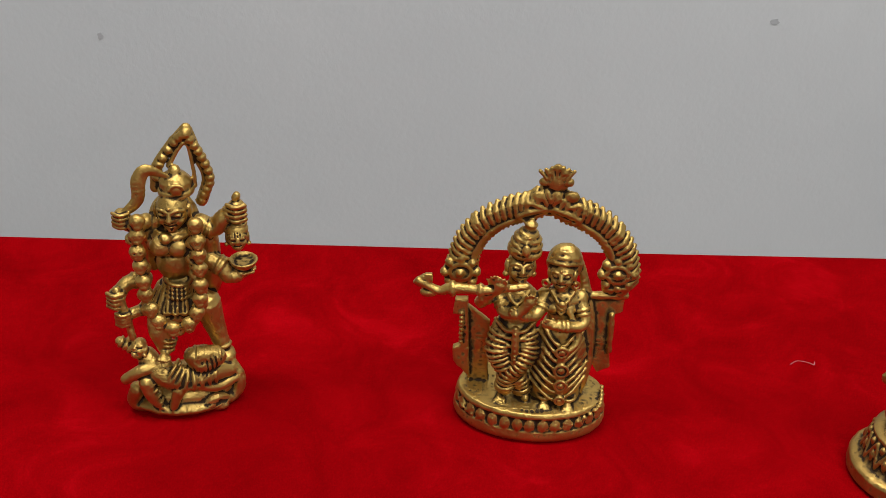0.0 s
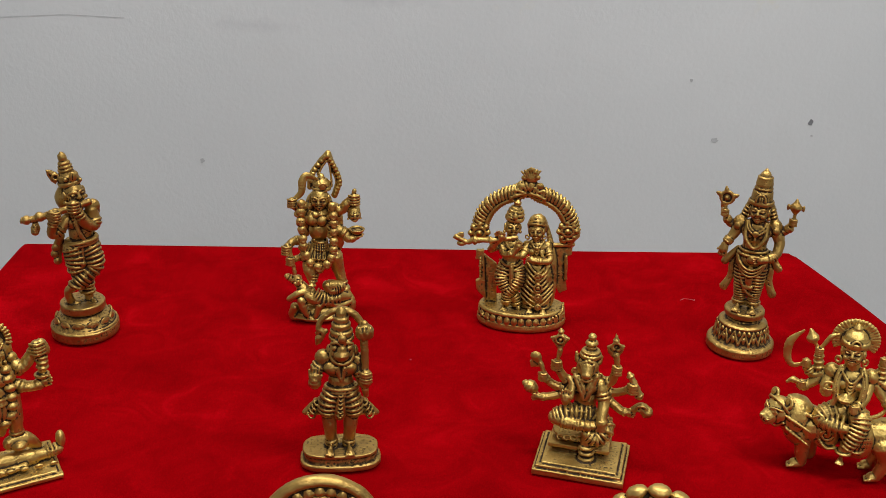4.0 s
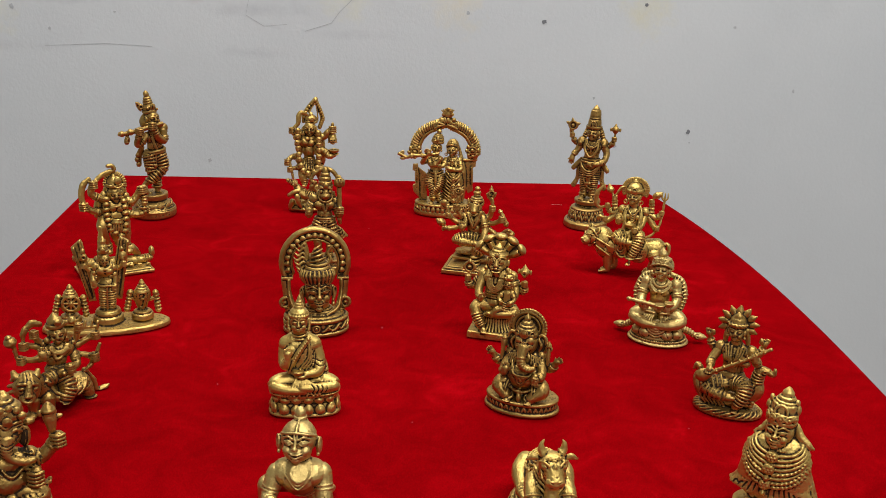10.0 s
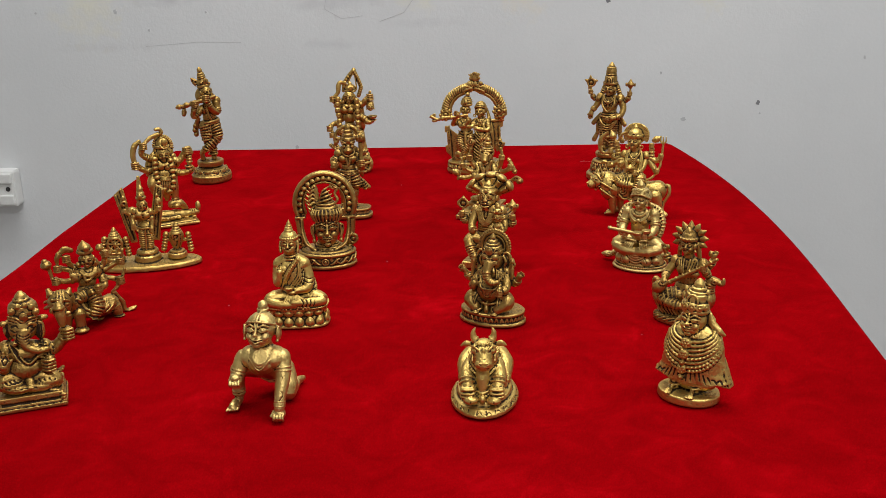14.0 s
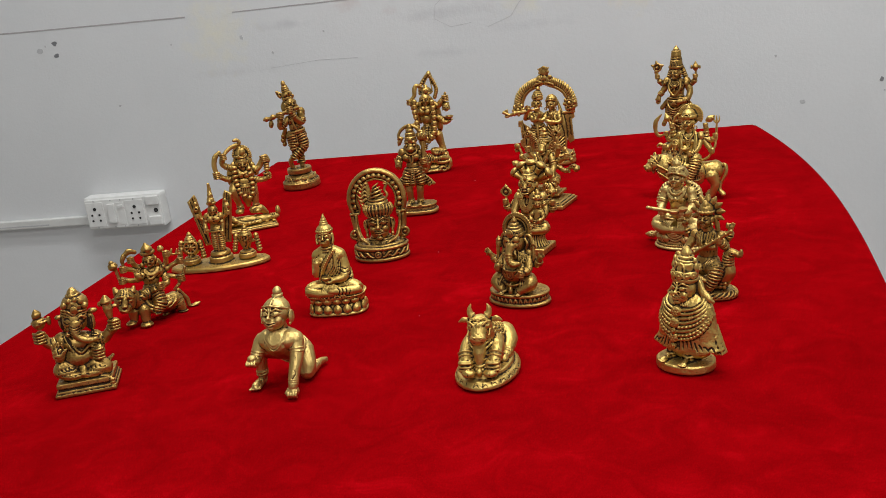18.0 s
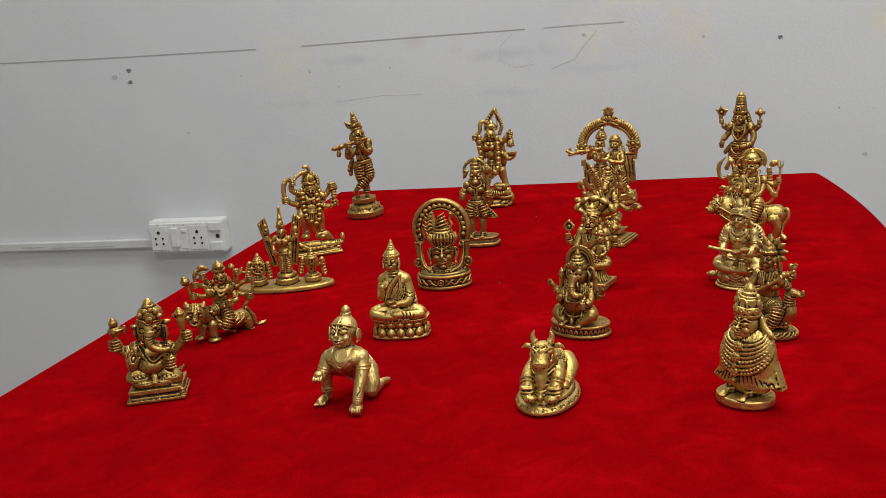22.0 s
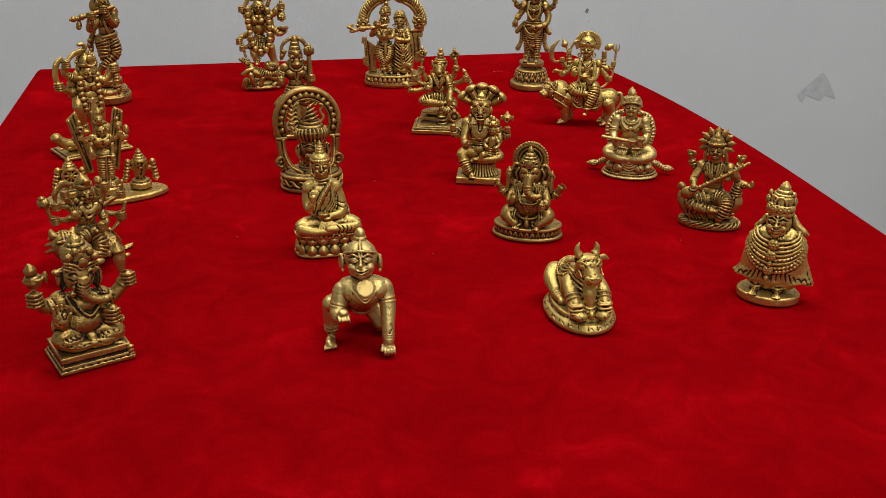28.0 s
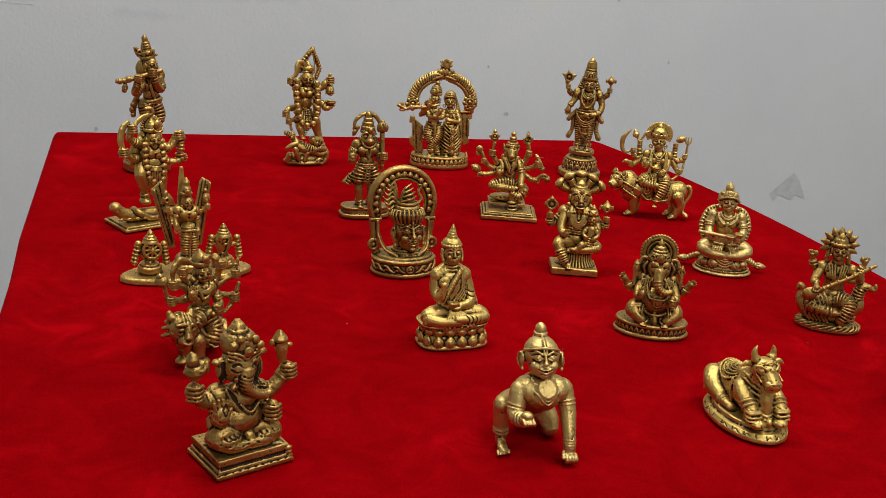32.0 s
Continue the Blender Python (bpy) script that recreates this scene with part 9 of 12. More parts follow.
def shrine_trio():
    c = Cast()
    c.lathe((-1.6, 0.0, -2.2), [(49.5, 0.0), (50.12, 1.54), (49.5, 5.23), (47.35, 6.46), (23.06, 7.07)], 1, 0.4, (0, 0, 0))
    c.tube([(-47.9, -0.9, -6.2), (-47.9, -1.2, -8.8)], 0.77)
    c.tube([(-47.6, -2.1, -5.6), (-47.6, -2.4, -8.2)], 0.77)
    c.tube([(-47.1, -3.2, -5.0), (-47.1, -3.6, -7.6)], 0.77)
    c.tube([(-46.2, -4.3, -4.4), (-46.3, -4.7, -7.0)], 0.77)
    c.tube([(-45.2, -5.4, -3.8), (-45.2, -5.9, -6.4)], 0.77)
    c.tube([(-43.8, -6.5, -3.3), (-43.8, -7.0, -5.8)], 0.77)
    c.tube([(-42.2, -7.6, -2.7), (-42.2, -8.1, -5.2)], 0.77)
    c.tube([(-40.4, -8.6, -2.1), (-40.3, -9.1, -4.6)], 0.77)
    c.tube([(-38.3, -9.5, -1.5), (-38.2, -10.1, -4.0)], 0.77)
    c.tube([(-36.0, -10.4, -1.0), (-35.9, -11.0, -3.4)], 0.77)
    c.tube([(-33.5, -11.2, -0.5), (-33.4, -11.9, -2.9)], 0.77)
    c.tube([(-30.9, -12.0, 0.0), (-30.7, -12.7, -2.4)], 0.77)
    c.tube([(-28.0, -12.7, 0.5), (-27.8, -13.4, -1.9)], 0.77)
    c.tube([(-25.0, -13.4, 0.9), (-24.7, -14.1, -1.5)], 0.77)
    c.tube([(-21.9, -13.9, 1.3), (-21.5, -14.7, -1.0)], 0.77)
    c.tube([(-18.6, -14.4, 1.7), (-18.2, -15.1, -0.7)], 0.77)
    c.tube([(-15.2, -14.8, 2.1), (-14.8, -15.6, -0.3)], 0.77)
    c.tube([(-11.7, -15.1, 2.4), (-11.3, -15.9, -0.0)], 0.77)
    c.tube([(-8.2, -15.3, 2.6), (-7.7, -16.1, 0.3)], 0.77)
    c.tube([(-4.7, -15.5, 2.8), (-4.1, -16.2, 0.5)], 0.77)
    c.tube([(-1.1, -15.5, 3.0), (-0.5, -16.3, 0.7)], 0.77)
    c.tube([(2.5, -15.5, 3.1), (3.2, -16.2, 0.8)], 0.77)
    c.tube([(6.1, -15.3, 3.2), (6.8, -16.1, 0.9)], 0.77)
    c.tube([(9.6, -15.1, 3.3), (10.4, -15.9, 0.9)], 0.77)
    c.tube([(13.1, -14.8, 3.2), (13.9, -15.6, 0.9)], 0.77)
    c.tube([(16.5, -14.4, 3.2), (17.3, -15.1, 0.8)], 0.77)
    c.tube([(19.8, -13.9, 3.1), (20.7, -14.7, 0.7)], 0.77)
    c.tube([(23.0, -13.4, 2.9), (23.9, -14.1, 0.5)], 0.77)
    c.tube([(26.0, -12.7, 2.8), (27.0, -13.4, 0.3)], 0.77)
    c.tube([(28.9, -12.0, 2.5), (29.9, -12.7, 0.1)], 0.77)
    c.tube([(31.6, -11.2, 2.3), (32.6, -11.9, -0.2)], 0.77)
    c.tube([(34.1, -10.4, 1.9), (35.1, -11.0, -0.5)], 0.77)
    c.tube([(36.3, -9.5, 1.6), (37.4, -10.1, -0.9)], 0.77)
    c.tube([(38.4, -8.6, 1.2), (39.5, -9.1, -1.3)], 0.77)
    c.tube([(40.2, -7.6, 0.8), (41.4, -8.1, -1.7)], 0.77)
    c.tube([(41.8, -6.5, 0.3), (43.0, -7.0, -2.2)], 0.77)
    c.tube([(43.1, -5.4, -0.1), (44.3, -5.9, -2.7)], 0.77)
    c.tube([(44.1, -4.3, -0.6), (45.3, -4.7, -3.2)], 0.77)
    c.tube([(44.9, -3.2, -1.2), (46.1, -3.6, -3.8)], 0.77)
    c.tube([(45.3, -2.1, -1.7), (46.6, -2.4, -4.3)], 0.77)
    c.lathe((0.0, 0.0, 4.8), [(11.68, 0.0), (11.99, 1.54), (11.68, 5.23), (9.53, 6.46), (10.15, 8.61), (9.22, 10.45), (8.3, 11.07)], 1, 1, (0, 0, 0))
    c.petals((0.0, 0.0, 4.8), 10.15, 10.15, 1.54, 6.15, 14, 1.23)
    c.plate([(-25.6, 67.7), (-17.9, 74.8), (-16.3, 71.1), (-8.7, 21.1), (-14.7, 20.8)], 6.5, 4.0)
    c.plate([(19.4, 71.2), (12.7, 75.7), (10.7, 71.8), (1.1, 23.7), (11.4, 21.2)], 6.5, 4.0)
    c.plate([(-3.7, 84.4), (-1.4, 84.3), (0.4, 66.4), (-0.5, 33.5), (-7.9, 34.0), (-5.4, 66.8)], 7.4, 5.2)
    c.tube([(-23.7, 3.7, 67.1), (-12.9, 3.7, 24.4)], 0.77)
    c.tube([(-18.9, 3.7, 73.2), (-9.8, 3.7, 25.8)], 0.77)
    c.tube([(13.7, 3.7, 73.5), (5.1, 3.7, 28.0)], 0.77)
    c.tube([(18.2, 3.7, 70.7), (10.4, 3.7, 25.1)], 0.77)
    c.tube([(-1.8, -0.8, 33.9), (-2.7, -1.2, 24.2), (-2.3, -0.8, 15.5)], [4.15, 3.32, 2.77])
    c.wrap([(-1.8, -0.8, 33.9), (-2.7, -1.2, 24.2), (-2.3, -0.8, 15.5)], [4.15, 3.32, 2.77], 9, 0.69, 0.1, 0.95)
    c.tube([(3.3, -0.8, 33.5), (3.4, -1.2, 23.7), (2.6, -0.8, 15.1)], [4.15, 3.32, 2.77])
    c.wrap([(3.3, -0.8, 33.5), (3.4, -1.2, 23.7), (2.6, -0.8, 15.1)], [4.15, 3.32, 2.77], 9, 0.69, 0.1, 0.95)
    c.tube([(0.5, -4.3, 35.3), (-0.3, -3.8, 16.0)], 0.92)
    c.foot((-2.4, -1.5, 13.9), 4.0, -5)
    c.foot((2.8, -1.5, 13.5), 4.0, 5)
    c.ball((0.6, -0.0, 37.5), (6.46, 4.3, 5.53))
    c.ball((-0.6, 0.0, 48.3), (7.69, 4.61, 5.23))
    c.ball((-3.7, -3.7, 49.3), (3.38, 2.15, 3.07))
    c.ball((2.8, -3.7, 48.8), (3.38, 2.15, 3.07))
    c.ring((-0.2, 0.0, 36.7), 6.46, 4.61, 1.08, (0, 0, 0))
    c.necklace((-0.5, -2.8, 54.4), 5.53, 3.69, 2, 0.77)
    c.wrap([(-2.1, -0.8, 52.8), (4.4, -0.8, 52.4)], [2.77, 2.77], 2, 0.69, 0.1, 0.95)
    c.face((-0.5, -0.9, 58.7), 5.23, 8, 2, 0)
    c.lathe((-1.0, -0.4, 64.8), [(4.28, -0.86), (4.81, 0.0), (4.81, 1.43), (3.74, 2.0), (3.48, 5.15), (2.67, 6.29), (2.41, 8.01), (2.67, 8.86), (1.6, 10.87), (0.53, 13.15)], 1, 1, (0, 0, 0))
    c.ball((-1.1, -5.2, 67.6), (2.15, 1.23, 2.15))
    c.ball((-7.2, 0.0, 52.1), 3.69)
    c.ball((5.4, -0.0, 51.1), 3.69)
    c.arm([(-7.8, 0.0, 50.5), (-9.9, -1.5, 44.7), (-9.4, -3.8, 40.0)], 2.35, 1.89, 'open', 3.07, way=(0, -0.2, -1))
    c.arm([(5.7, 0.0, 48.7), (7.2, -1.5, 41.8), (5.9, -2.8, 35.0)], 2.35, 1.89, 'fist', 2.77)
    c.arm([(-9.0, 1.2, 48.4), (-13.2, 0.0, 50.0), (-16.5, -1.2, 54.1)], 1.96, 1.62, 'fist', 2.77)
    c.arm([(6.4, 1.2, 48.9), (10.9, 0.0, 50.7), (14.4, -1.2, 54.3)], 1.96, 1.62, 'fist', 2.77)
    c.ball((-16.4, -1.2, 61.0), (3.38, 1.54, 3.69))
    c.ring((-16.1, -2.8, 61.2), 1.84, 1.84, 0.77, (90, 0, 0))
    c.ball((-16.5, -1.2, 65.9), (1.84, 1.54, 2.77))
    c.ball((13.9, -1.2, 60.9), (3.07, 1.54, 4.0))
    c.ball((13.3, -1.2, 66.6), (1.54, 1.38, 2.15))
    c.tube([(13.6, -2.5, 59.7), (14.4, -2.2, 55.5)], 0.92)
    c.lathe((-29.5, 0.0, 5.7), [(8.61, 0.0), (8.92, 1.23), (8.61, 4.3), (6.76, 5.23), (7.07, 6.46), (3.38, 7.38), (2.77, 9.22), (3.38, 10.15)], 1, 1, (0, 0, 0))
    c.ball((-28.3, 0.0, 21.5), (8.92, 3.07, 8.3))
    c.ring((-28.0, -3.1, 23.0), 6.46, 6.15, 1.23, (90, 0, 0))
    c.ball((-28.0, -3.7, 23.2), 1.54)
    c.tube([(-28.0, -3.4, 23.1), (-28.5, -3.1, 17.0)], 0.92)
    c.tube([(-28.0, -3.4, 23.1), (-24.5, -3.1, 18.4)], 0.92)
    c.tube([(-28.0, -3.4, 23.1), (-22.6, -3.1, 22.5)], 0.92)
    c.tube([(-28.0, -3.4, 23.1), (-23.9, -3.1, 26.8)], 0.92)
    c.tube([(-28.0, -3.4, 23.1), (-27.6, -3.1, 28.9)], 0.92)
    c.tube([(-28.0, -3.4, 23.1), (-31.6, -3.1, 27.5)], 0.92)
    c.tube([(-28.0, -3.4, 23.1), (-33.5, -3.1, 23.4)], 0.92)
    c.tube([(-28.0, -3.4, 23.1), (-32.2, -3.1, 19.1)], 0.92)
    c.lathe((-28.5, 0.0, 29.0), [(6.15, -0.92), (5.53, 0.92), (4.61, 1.84), (4.92, 2.77), (3.38, 3.69), (3.69, 4.61), (2.15, 5.84), (2.46, 6.76), (0.61, 9.53)], 1, 1, (0, 0, 0))
    c.tube([(-37.4, 0.0, 27.3), (-38.7, 0.0, 21.6), (-40.8, 0.0, 13.4)], [2.15, 1.84, 2.46])
    c.wrap([(-37.7, 0.0, 27.3), (-40.8, 0.0, 13.4)], [2.15, 2.46], 5, 0.55, 0.1, 0.95)
    c.tube([(-34.1, 0.0, 22.0), (-37.7, 0.0, 24.0)], [1.54, 1.84])
    c.ball((-37.4, 0.0, 27.9), 2.61)
    c.tube([(-18.4, 0.0, 25.7), (-17.9, 0.0, 19.8), (-17.0, -0.0, 11.4)], [2.15, 1.84, 2.46])
    c.wrap([(-18.1, 0.0, 25.7), (-17.0, -0.0, 11.4)], [2.15, 2.46], 5, 0.55, 0.1, 0.95)
    c.tube([(-22.5, 0.0, 21.1), (-18.6, 0.0, 22.4)], [1.54, 1.84])
    c.ball((-18.3, 0.0, 26.4), 2.61)
    c.lathe((26.6, 0.0, 5.9), [(8.61, 0.0), (8.92, 1.23), (8.61, 4.3), (6.76, 5.23), (7.07, 6.46), (3.38, 7.38), (2.77, 9.22), (3.38, 10.15)], 1, 1, (0, 0, 0))
    c.tube([(26.9, 0.0, 26.3), (26.6, 0.0, 19.6), (27.0, 0.0, 12.7)], [7.47, 5.53, 2.77], 0.6)
    c.arc((26.9, -4.0, 26.4), 3.07, 3.07, -90, 200, 1.08, (90, 0, 0))
    c.tube([(29.6, -4.3, 25.5), (29.0, -3.7, 19.4), (27.0, -2.5, 14.7)], 1.08)
    c.lathe((27.1, 0.0, 29.6), [(6.15, -0.92), (5.53, 0.92), (4.61, 1.84), (4.92, 2.77), (3.38, 3.69), (3.69, 4.61), (2.15, 5.84), (2.46, 6.76), (0.61, 9.53)], 1, 1, (0, 0, 0))
    c.tube([(17.9, 0.0, 27.8), (16.7, 0.0, 22.0), (14.7, 0.0, 13.8)], [2.15, 1.84, 2.46])
    c.wrap([(17.6, 0.0, 27.9), (14.7, 0.0, 13.8)], [2.15, 2.46], 5, 0.55, 0.1, 0.95)
    c.tube([(21.5, 0.0, 22.5), (17.7, 0.0, 24.5)], [1.54, 1.84])
    c.ball((17.9, 0.0, 28.5), 2.61)
    c.tube([(37.6, 0.0, 26.3), (38.2, 0.0, 20.3), (39.3, 0.0, 11.7)], [2.15, 1.84, 2.46])
    c.wrap([(37.9, 0.0, 26.2), (39.3, 0.0, 11.7)], [2.15, 2.46], 5, 0.55, 0.1, 0.95)
    c.tube([(33.4, 0.0, 21.5), (37.4, 0.0, 22.9)], [1.54, 1.84])
    c.ball((37.6, 0.0, 26.9), 2.61)
    return c.done('shrine_trio', BRASS, -0.2110, -0.4530, 11.5, 'antique brass shrine with a standing figure between wheel and conch')


shrine_trio()


def lion_rider():
    c = Cast()
    c.tube([(-18.4, -10.2, 27.3), (-7.7, -3.4, 17.5), (8.0, 3.4, 10.1), (20.3, 8.5, 10.3)], [8.85, 8.54, 7.63, 7.93])
    c.ball((-21.4, -16.1, 27.0), (9.15, 6.78, 10.51))
    c.ball((-23.1, -21.2, 21.9), (5.42, 4.07, 4.75))
    c.tube([(-21.1, -21.7, 32.9), (-22.7, -23.7, 25.2)], [1.69, 2.71])
    c.ball((-22.9, -25.1, 24.8), (2.71, 1.69, 1.53))
    c.tube([(-26.5, -23.7, 21.7), (-23.8, -25.1, 20.3), (-20.3, -23.7, 20.3)], 1.02)
    c.ball((-25.6, -21.2, 29.5), (2.37, 1.53, 1.36))
    c.ball((-17.6, -21.2, 27.6), (2.37, 1.53, 1.36))
    c.tube([(-27.5, -20.0, 32.2), (-23.4, -22.4, 32.8)], 1.19)
    c.tube([(-15.1, -20.0, 29.3), (-18.7, -22.4, 31.7)], 1.19)
    c.tube([(-27.1, -13.6, 35.5), (-28.0, -12.7, 38.6)], [3.05, 1.69])
    c.tube([(-14.0, -13.6, 33.4), (-12.2, -12.7, 36.3)], [3.05, 1.69])
    c.tube([(-22.1, -16.9, 37.9), (-23.1, -20.7, 34.0)], 1.02)
    c.tube([(-20.0, -16.9, 37.4), (-20.9, -20.7, 33.5)], 1.02)
    c.tube([(-17.8, -16.9, 36.9), (-18.7, -20.7, 33.0)], 1.02)
    c.tube([(-29.3, -14.4, 25.6), (-32.1, -10.2, 23.3)], [1.53, 1.19])
    c.tube([(-28.8, -14.4, 30.0), (-31.7, -10.2, 28.2)], [1.53, 1.19])
    c.tube([(-26.6, -14.4, 33.8), (-29.0, -10.2, 32.2)], [1.53, 1.19])
    c.tube([(-23.3, -14.4, 36.1), (-24.6, -10.2, 34.6)], [1.53, 1.19])
    c.tube([(-19.5, -14.4, 36.3), (-19.6, -10.2, 34.6)], [1.53, 1.19])
    c.tube([(-16.1, -14.4, 34.4), (-15.1, -10.2, 32.4)], [1.53, 1.19])
    c.tube([(-13.9, -14.4, 30.9), (-12.1, -10.2, 28.4)], [1.53, 1.19])
    c.tube([(-13.4, -14.4, 26.5), (-11.2, -10.2, 23.5)], [1.53, 1.19])
    c.tube([(-14.7, -14.4, 22.2), (-12.7, -10.2, 18.8)], [1.53, 1.19])
    c.tube([(-16.9, -10.2, 14.5), (-17.5, -10.5, 7.6), (-18.9, -11.0, 4.6)], [4.88, 3.66, 3.05])
    c.ball((-20.7, -12.7, 4.3), (4.75, 4.41, 2.37))
    c.tube([(-7.8, -11.9, 14.7), (-8.0, -12.7, 6.1), (-7.6, -13.2, 2.6)], [5.19, 3.97, 3.36])
    c.ball((-8.3, -15.3, 1.2), (5.76, 5.08, 2.54))
    c.tube([(22.2, 6.8, 7.6), (25.0, 5.9, -0.1), (24.6, 5.1, -6.2)], [6.1, 3.66, 3.05])
    c.ball((25.2, 4.2, -7.0), (4.75, 4.07, 2.2))
    c.tube([(16.4, 11.9, 2.0), (13.5, 11.9, -3.8)], [3.97, 3.05])
    c.ball((11.7, 11.0, -4.0), (4.41, 3.73, 2.03))
    c.tube([(11.9, 5.1, 3.2), (9.2, 3.4, -1.1)], [3.05, 2.71])
    c.tube([(24.5, 10.2, 17.9), (30.5, 11.9, 7.9), (32.4, 11.9, 0.1), (40.4, 11.9, 1.0)], [2.03, 2.03, 2.2, 1.02])
    c.tube([(33.1, 11.9, -1.0), (37.5, 11.9, -0.2), (41.0, 11.9, 1.7)], [2.37, 2.71, 1.02])
    c.tube([(5.5, -5.1, 25.7), (7.0, -10.2, 17.9), (3.4, -11.9, 10.3)], [5.49, 5.49, 4.27])
    c.wrap([(5.5, -5.1, 25.7), (7.0, -10.2, 17.9), (3.4, -11.9, 10.3)], [5.49, 5.49, 4.27], 8, 0.92, 0.05, 0.95)
    c.foot((2.6, -10.2, 8.2), 5.76, 0)
    c.wrap([(4.5, -11.9, 14.5), (2.6, -11.5, 8.9)], [4.58, 3.97], 3, 0.76, 0.1, 0.95)
    c.tube([(2.4, -4.2, 26.1), (-5.3, -8.5, 26.4), (-7.6, -9.3, 23.7)], [5.19, 4.58, 3.36])
    c.wrap([(2.4, -4.2, 26.1), (-5.3, -8.5, 26.4), (-7.6, -9.3, 23.7)], [5.19, 4.58, 3.36], 5, 0.92, 0.1, 0.95)
    c.arc((3.7, 1.7, 18.8), 13.56, 11.86, 300, 350, 0.85, (40, 0, 0))
    c.arc((3.7, 1.7, 18.8), 14.91, 12.88, 300, 350, 0.85, (40, 0, 0))
    c.arc((3.7, 1.7, 18.8), 16.27, 13.9, 300, 350, 0.85, (40, 0, 0))
    c.arc((3.7, 1.7, 18.8), 17.63, 14.91, 300, 350, 0.85, (40, 0, 0))
    c.arc((3.7, 1.7, 18.8), 18.98, 15.93, 300, 350, 0.85, (40, 0, 0))
    c.tube([(-6.0, -10.2, 19.1), (-2.5, -11.9, 12.6), (7.4, -10.2, 11.5), (15.7, -6.8, 14.0)], [2.03, 2.37, 2.37, 1.69])
    c.tube([(-4.7, -10.2, 21.5), (-1.0, -12.2, 15.9), (8.1, -10.5, 15.0)], 1.36)
    c.ball((3.0, -0.0, 28.4), (7.8, 6.1, 6.78))
    c.ball((3.8, -0.0, 36.2), (7.12, 5.42, 7.12))
    c.ball((6.6, 0.3, 41.7), (10.17, 5.76, 6.1))
    c.necklace((5.6, -3.7, 46.5), 6.1, 5.08, 3, 1.02)
    c.tube([(0.7, -3.7, 46.8), (2.7, -6.1, 38.1), (11.5, -4.7, 42.9)], 1.19)
    c.face((5.9, -1.0, 54.5), 6.78, -14, 2, 0)
    c.lathe((5.5, -0.7, 60.3), [(5.6, -0.95), (6.34, 0.0), (6.34, 1.89), (5.31, 2.52), (4.87, 5.04), (3.24, 6.94), (1.77, 8.51), (0.74, 10.09)], 1, 1, (0, -4, 0))
    c.ball((5.8, -6.1, 64.3), (2.71, 1.53, 2.71))
    c.ball((-0.8, -0.8, 50.8), 2.37)
    c.ball((11.3, -0.8, 49.0), 2.37)
    c.tube([(11.8, 1.7, 50.9), (14.5, 1.7, 43.2)], [2.71, 3.05])
    c.ball((4.5, -8.5, 28.3), (4.41, 3.73, 3.73))
    c.ball((4.5, -11.9, 29.2), 2.03)
    c.arm([(15.4, -0.0, 38.1), (15.9, -4.2, 31.1), (9.7, -9.3, 31.2)], 3.17, 2.54, 'fist', 4.07)
    c.arm([(-1.2, -0.8, 44.7), (-4.8, -5.1, 40.4), (-6.8, -7.6, 43.3)], 2.88, 2.39, 'open', 4.07)
    c.arm([(-0.9, 1.7, 45.7), (-7.1, -0.0, 51.9), (-9.3, -1.4, 58.0)], 2.45, 2.09, 'fist', 3.73)
    c.tube([(-15.2, -1.7, 61.2), (-10.2, -1.4, 65.2), (-4.7, -1.4, 64.0)], [1.69, 2.88, 2.03], 0.6)
    c.tube([(-16.6, -2.0, 54.5), (-16.5, -2.0, 58.9), (-14.1, -1.7, 62.6)], [1.36, 2.03, 2.37], 0.6)
    c.arm([(-2.4, 1.4, 42.6), (-9.6, -0.7, 48.3), (-17.3, -2.0, 51.2)], 2.45, 2.09, 'fist', 3.73)
    c.arm([(-4.0, 0.8, 38.6), (-11.5, -1.4, 39.1), (-20.1, -2.7, 41.5)], 2.45, 2.09, 'fist', 3.73)
    c.tube([(-22.2, -3.1, 43.4), (-23.2, -2.7, 50.1), (-23.9, -2.4, 54.5)], [1.53, 1.53, 1.69])
    c.lathe((-24.5, -2.4, 52.0), [(1.36, 0.0), (3.39, 1.36), (4.41, 3.39), (3.73, 5.76), (2.03, 6.78), (2.37, 7.8), (0.68, 9.15)], 1, 1, (0, -12, 0))
    c.arm([(14.7, 1.7, 44.0), (18.7, 0.7, 47.8), (20.7, -0.7, 56.6)], 2.45, 2.09, 'fist', 3.73)
    c.lathe((17.6, -0.7, 59.9), [(2.03, 0.0), (3.05, 1.69), (2.37, 3.73), (0.85, 5.08)], 1, 1, (0, -20, 0))
    c.arm([(16.1, 1.4, 41.1), (23.0, -0.0, 44.4), (31.2, -1.4, 48.2)], 2.45, 2.09, 'fist', 3.73)
    c.tube([(32.5, -1.4, 50.6), (34.2, -1.4, 57.3)], 1.19)
    c.tube([(25.9, -1.4, 59.5), (24.3, -1.4, 55.1)], [0.85, 1.19])
    c.tube([(30.4, -1.4, 58.5), (28.8, -1.4, 54.1)], [0.85, 1.19])
    c.tube([(34.7, -1.4, 57.6), (33.2, -1.4, 53.1)], [0.85, 1.19])
    c.tube([(25.0, -1.4, 54.9), (34.0, -1.4, 53.8)], 1.02)
    c.arm([(15.5, 0.7, 36.1), (21.9, -1.0, 35.1), (28.9, -2.0, 32.4)], 2.45, 2.09, 'fist', 4.07)
    c.tube([(31.1, -2.4, 35.2), (33.6, -2.4, 40.9)], 1.36)
    c.tube([(28.0, -2.4, 29.6), (25.1, -2.0, 25.7), (21.2, -1.7, 22.9)], [1.36, 1.53, 1.02])
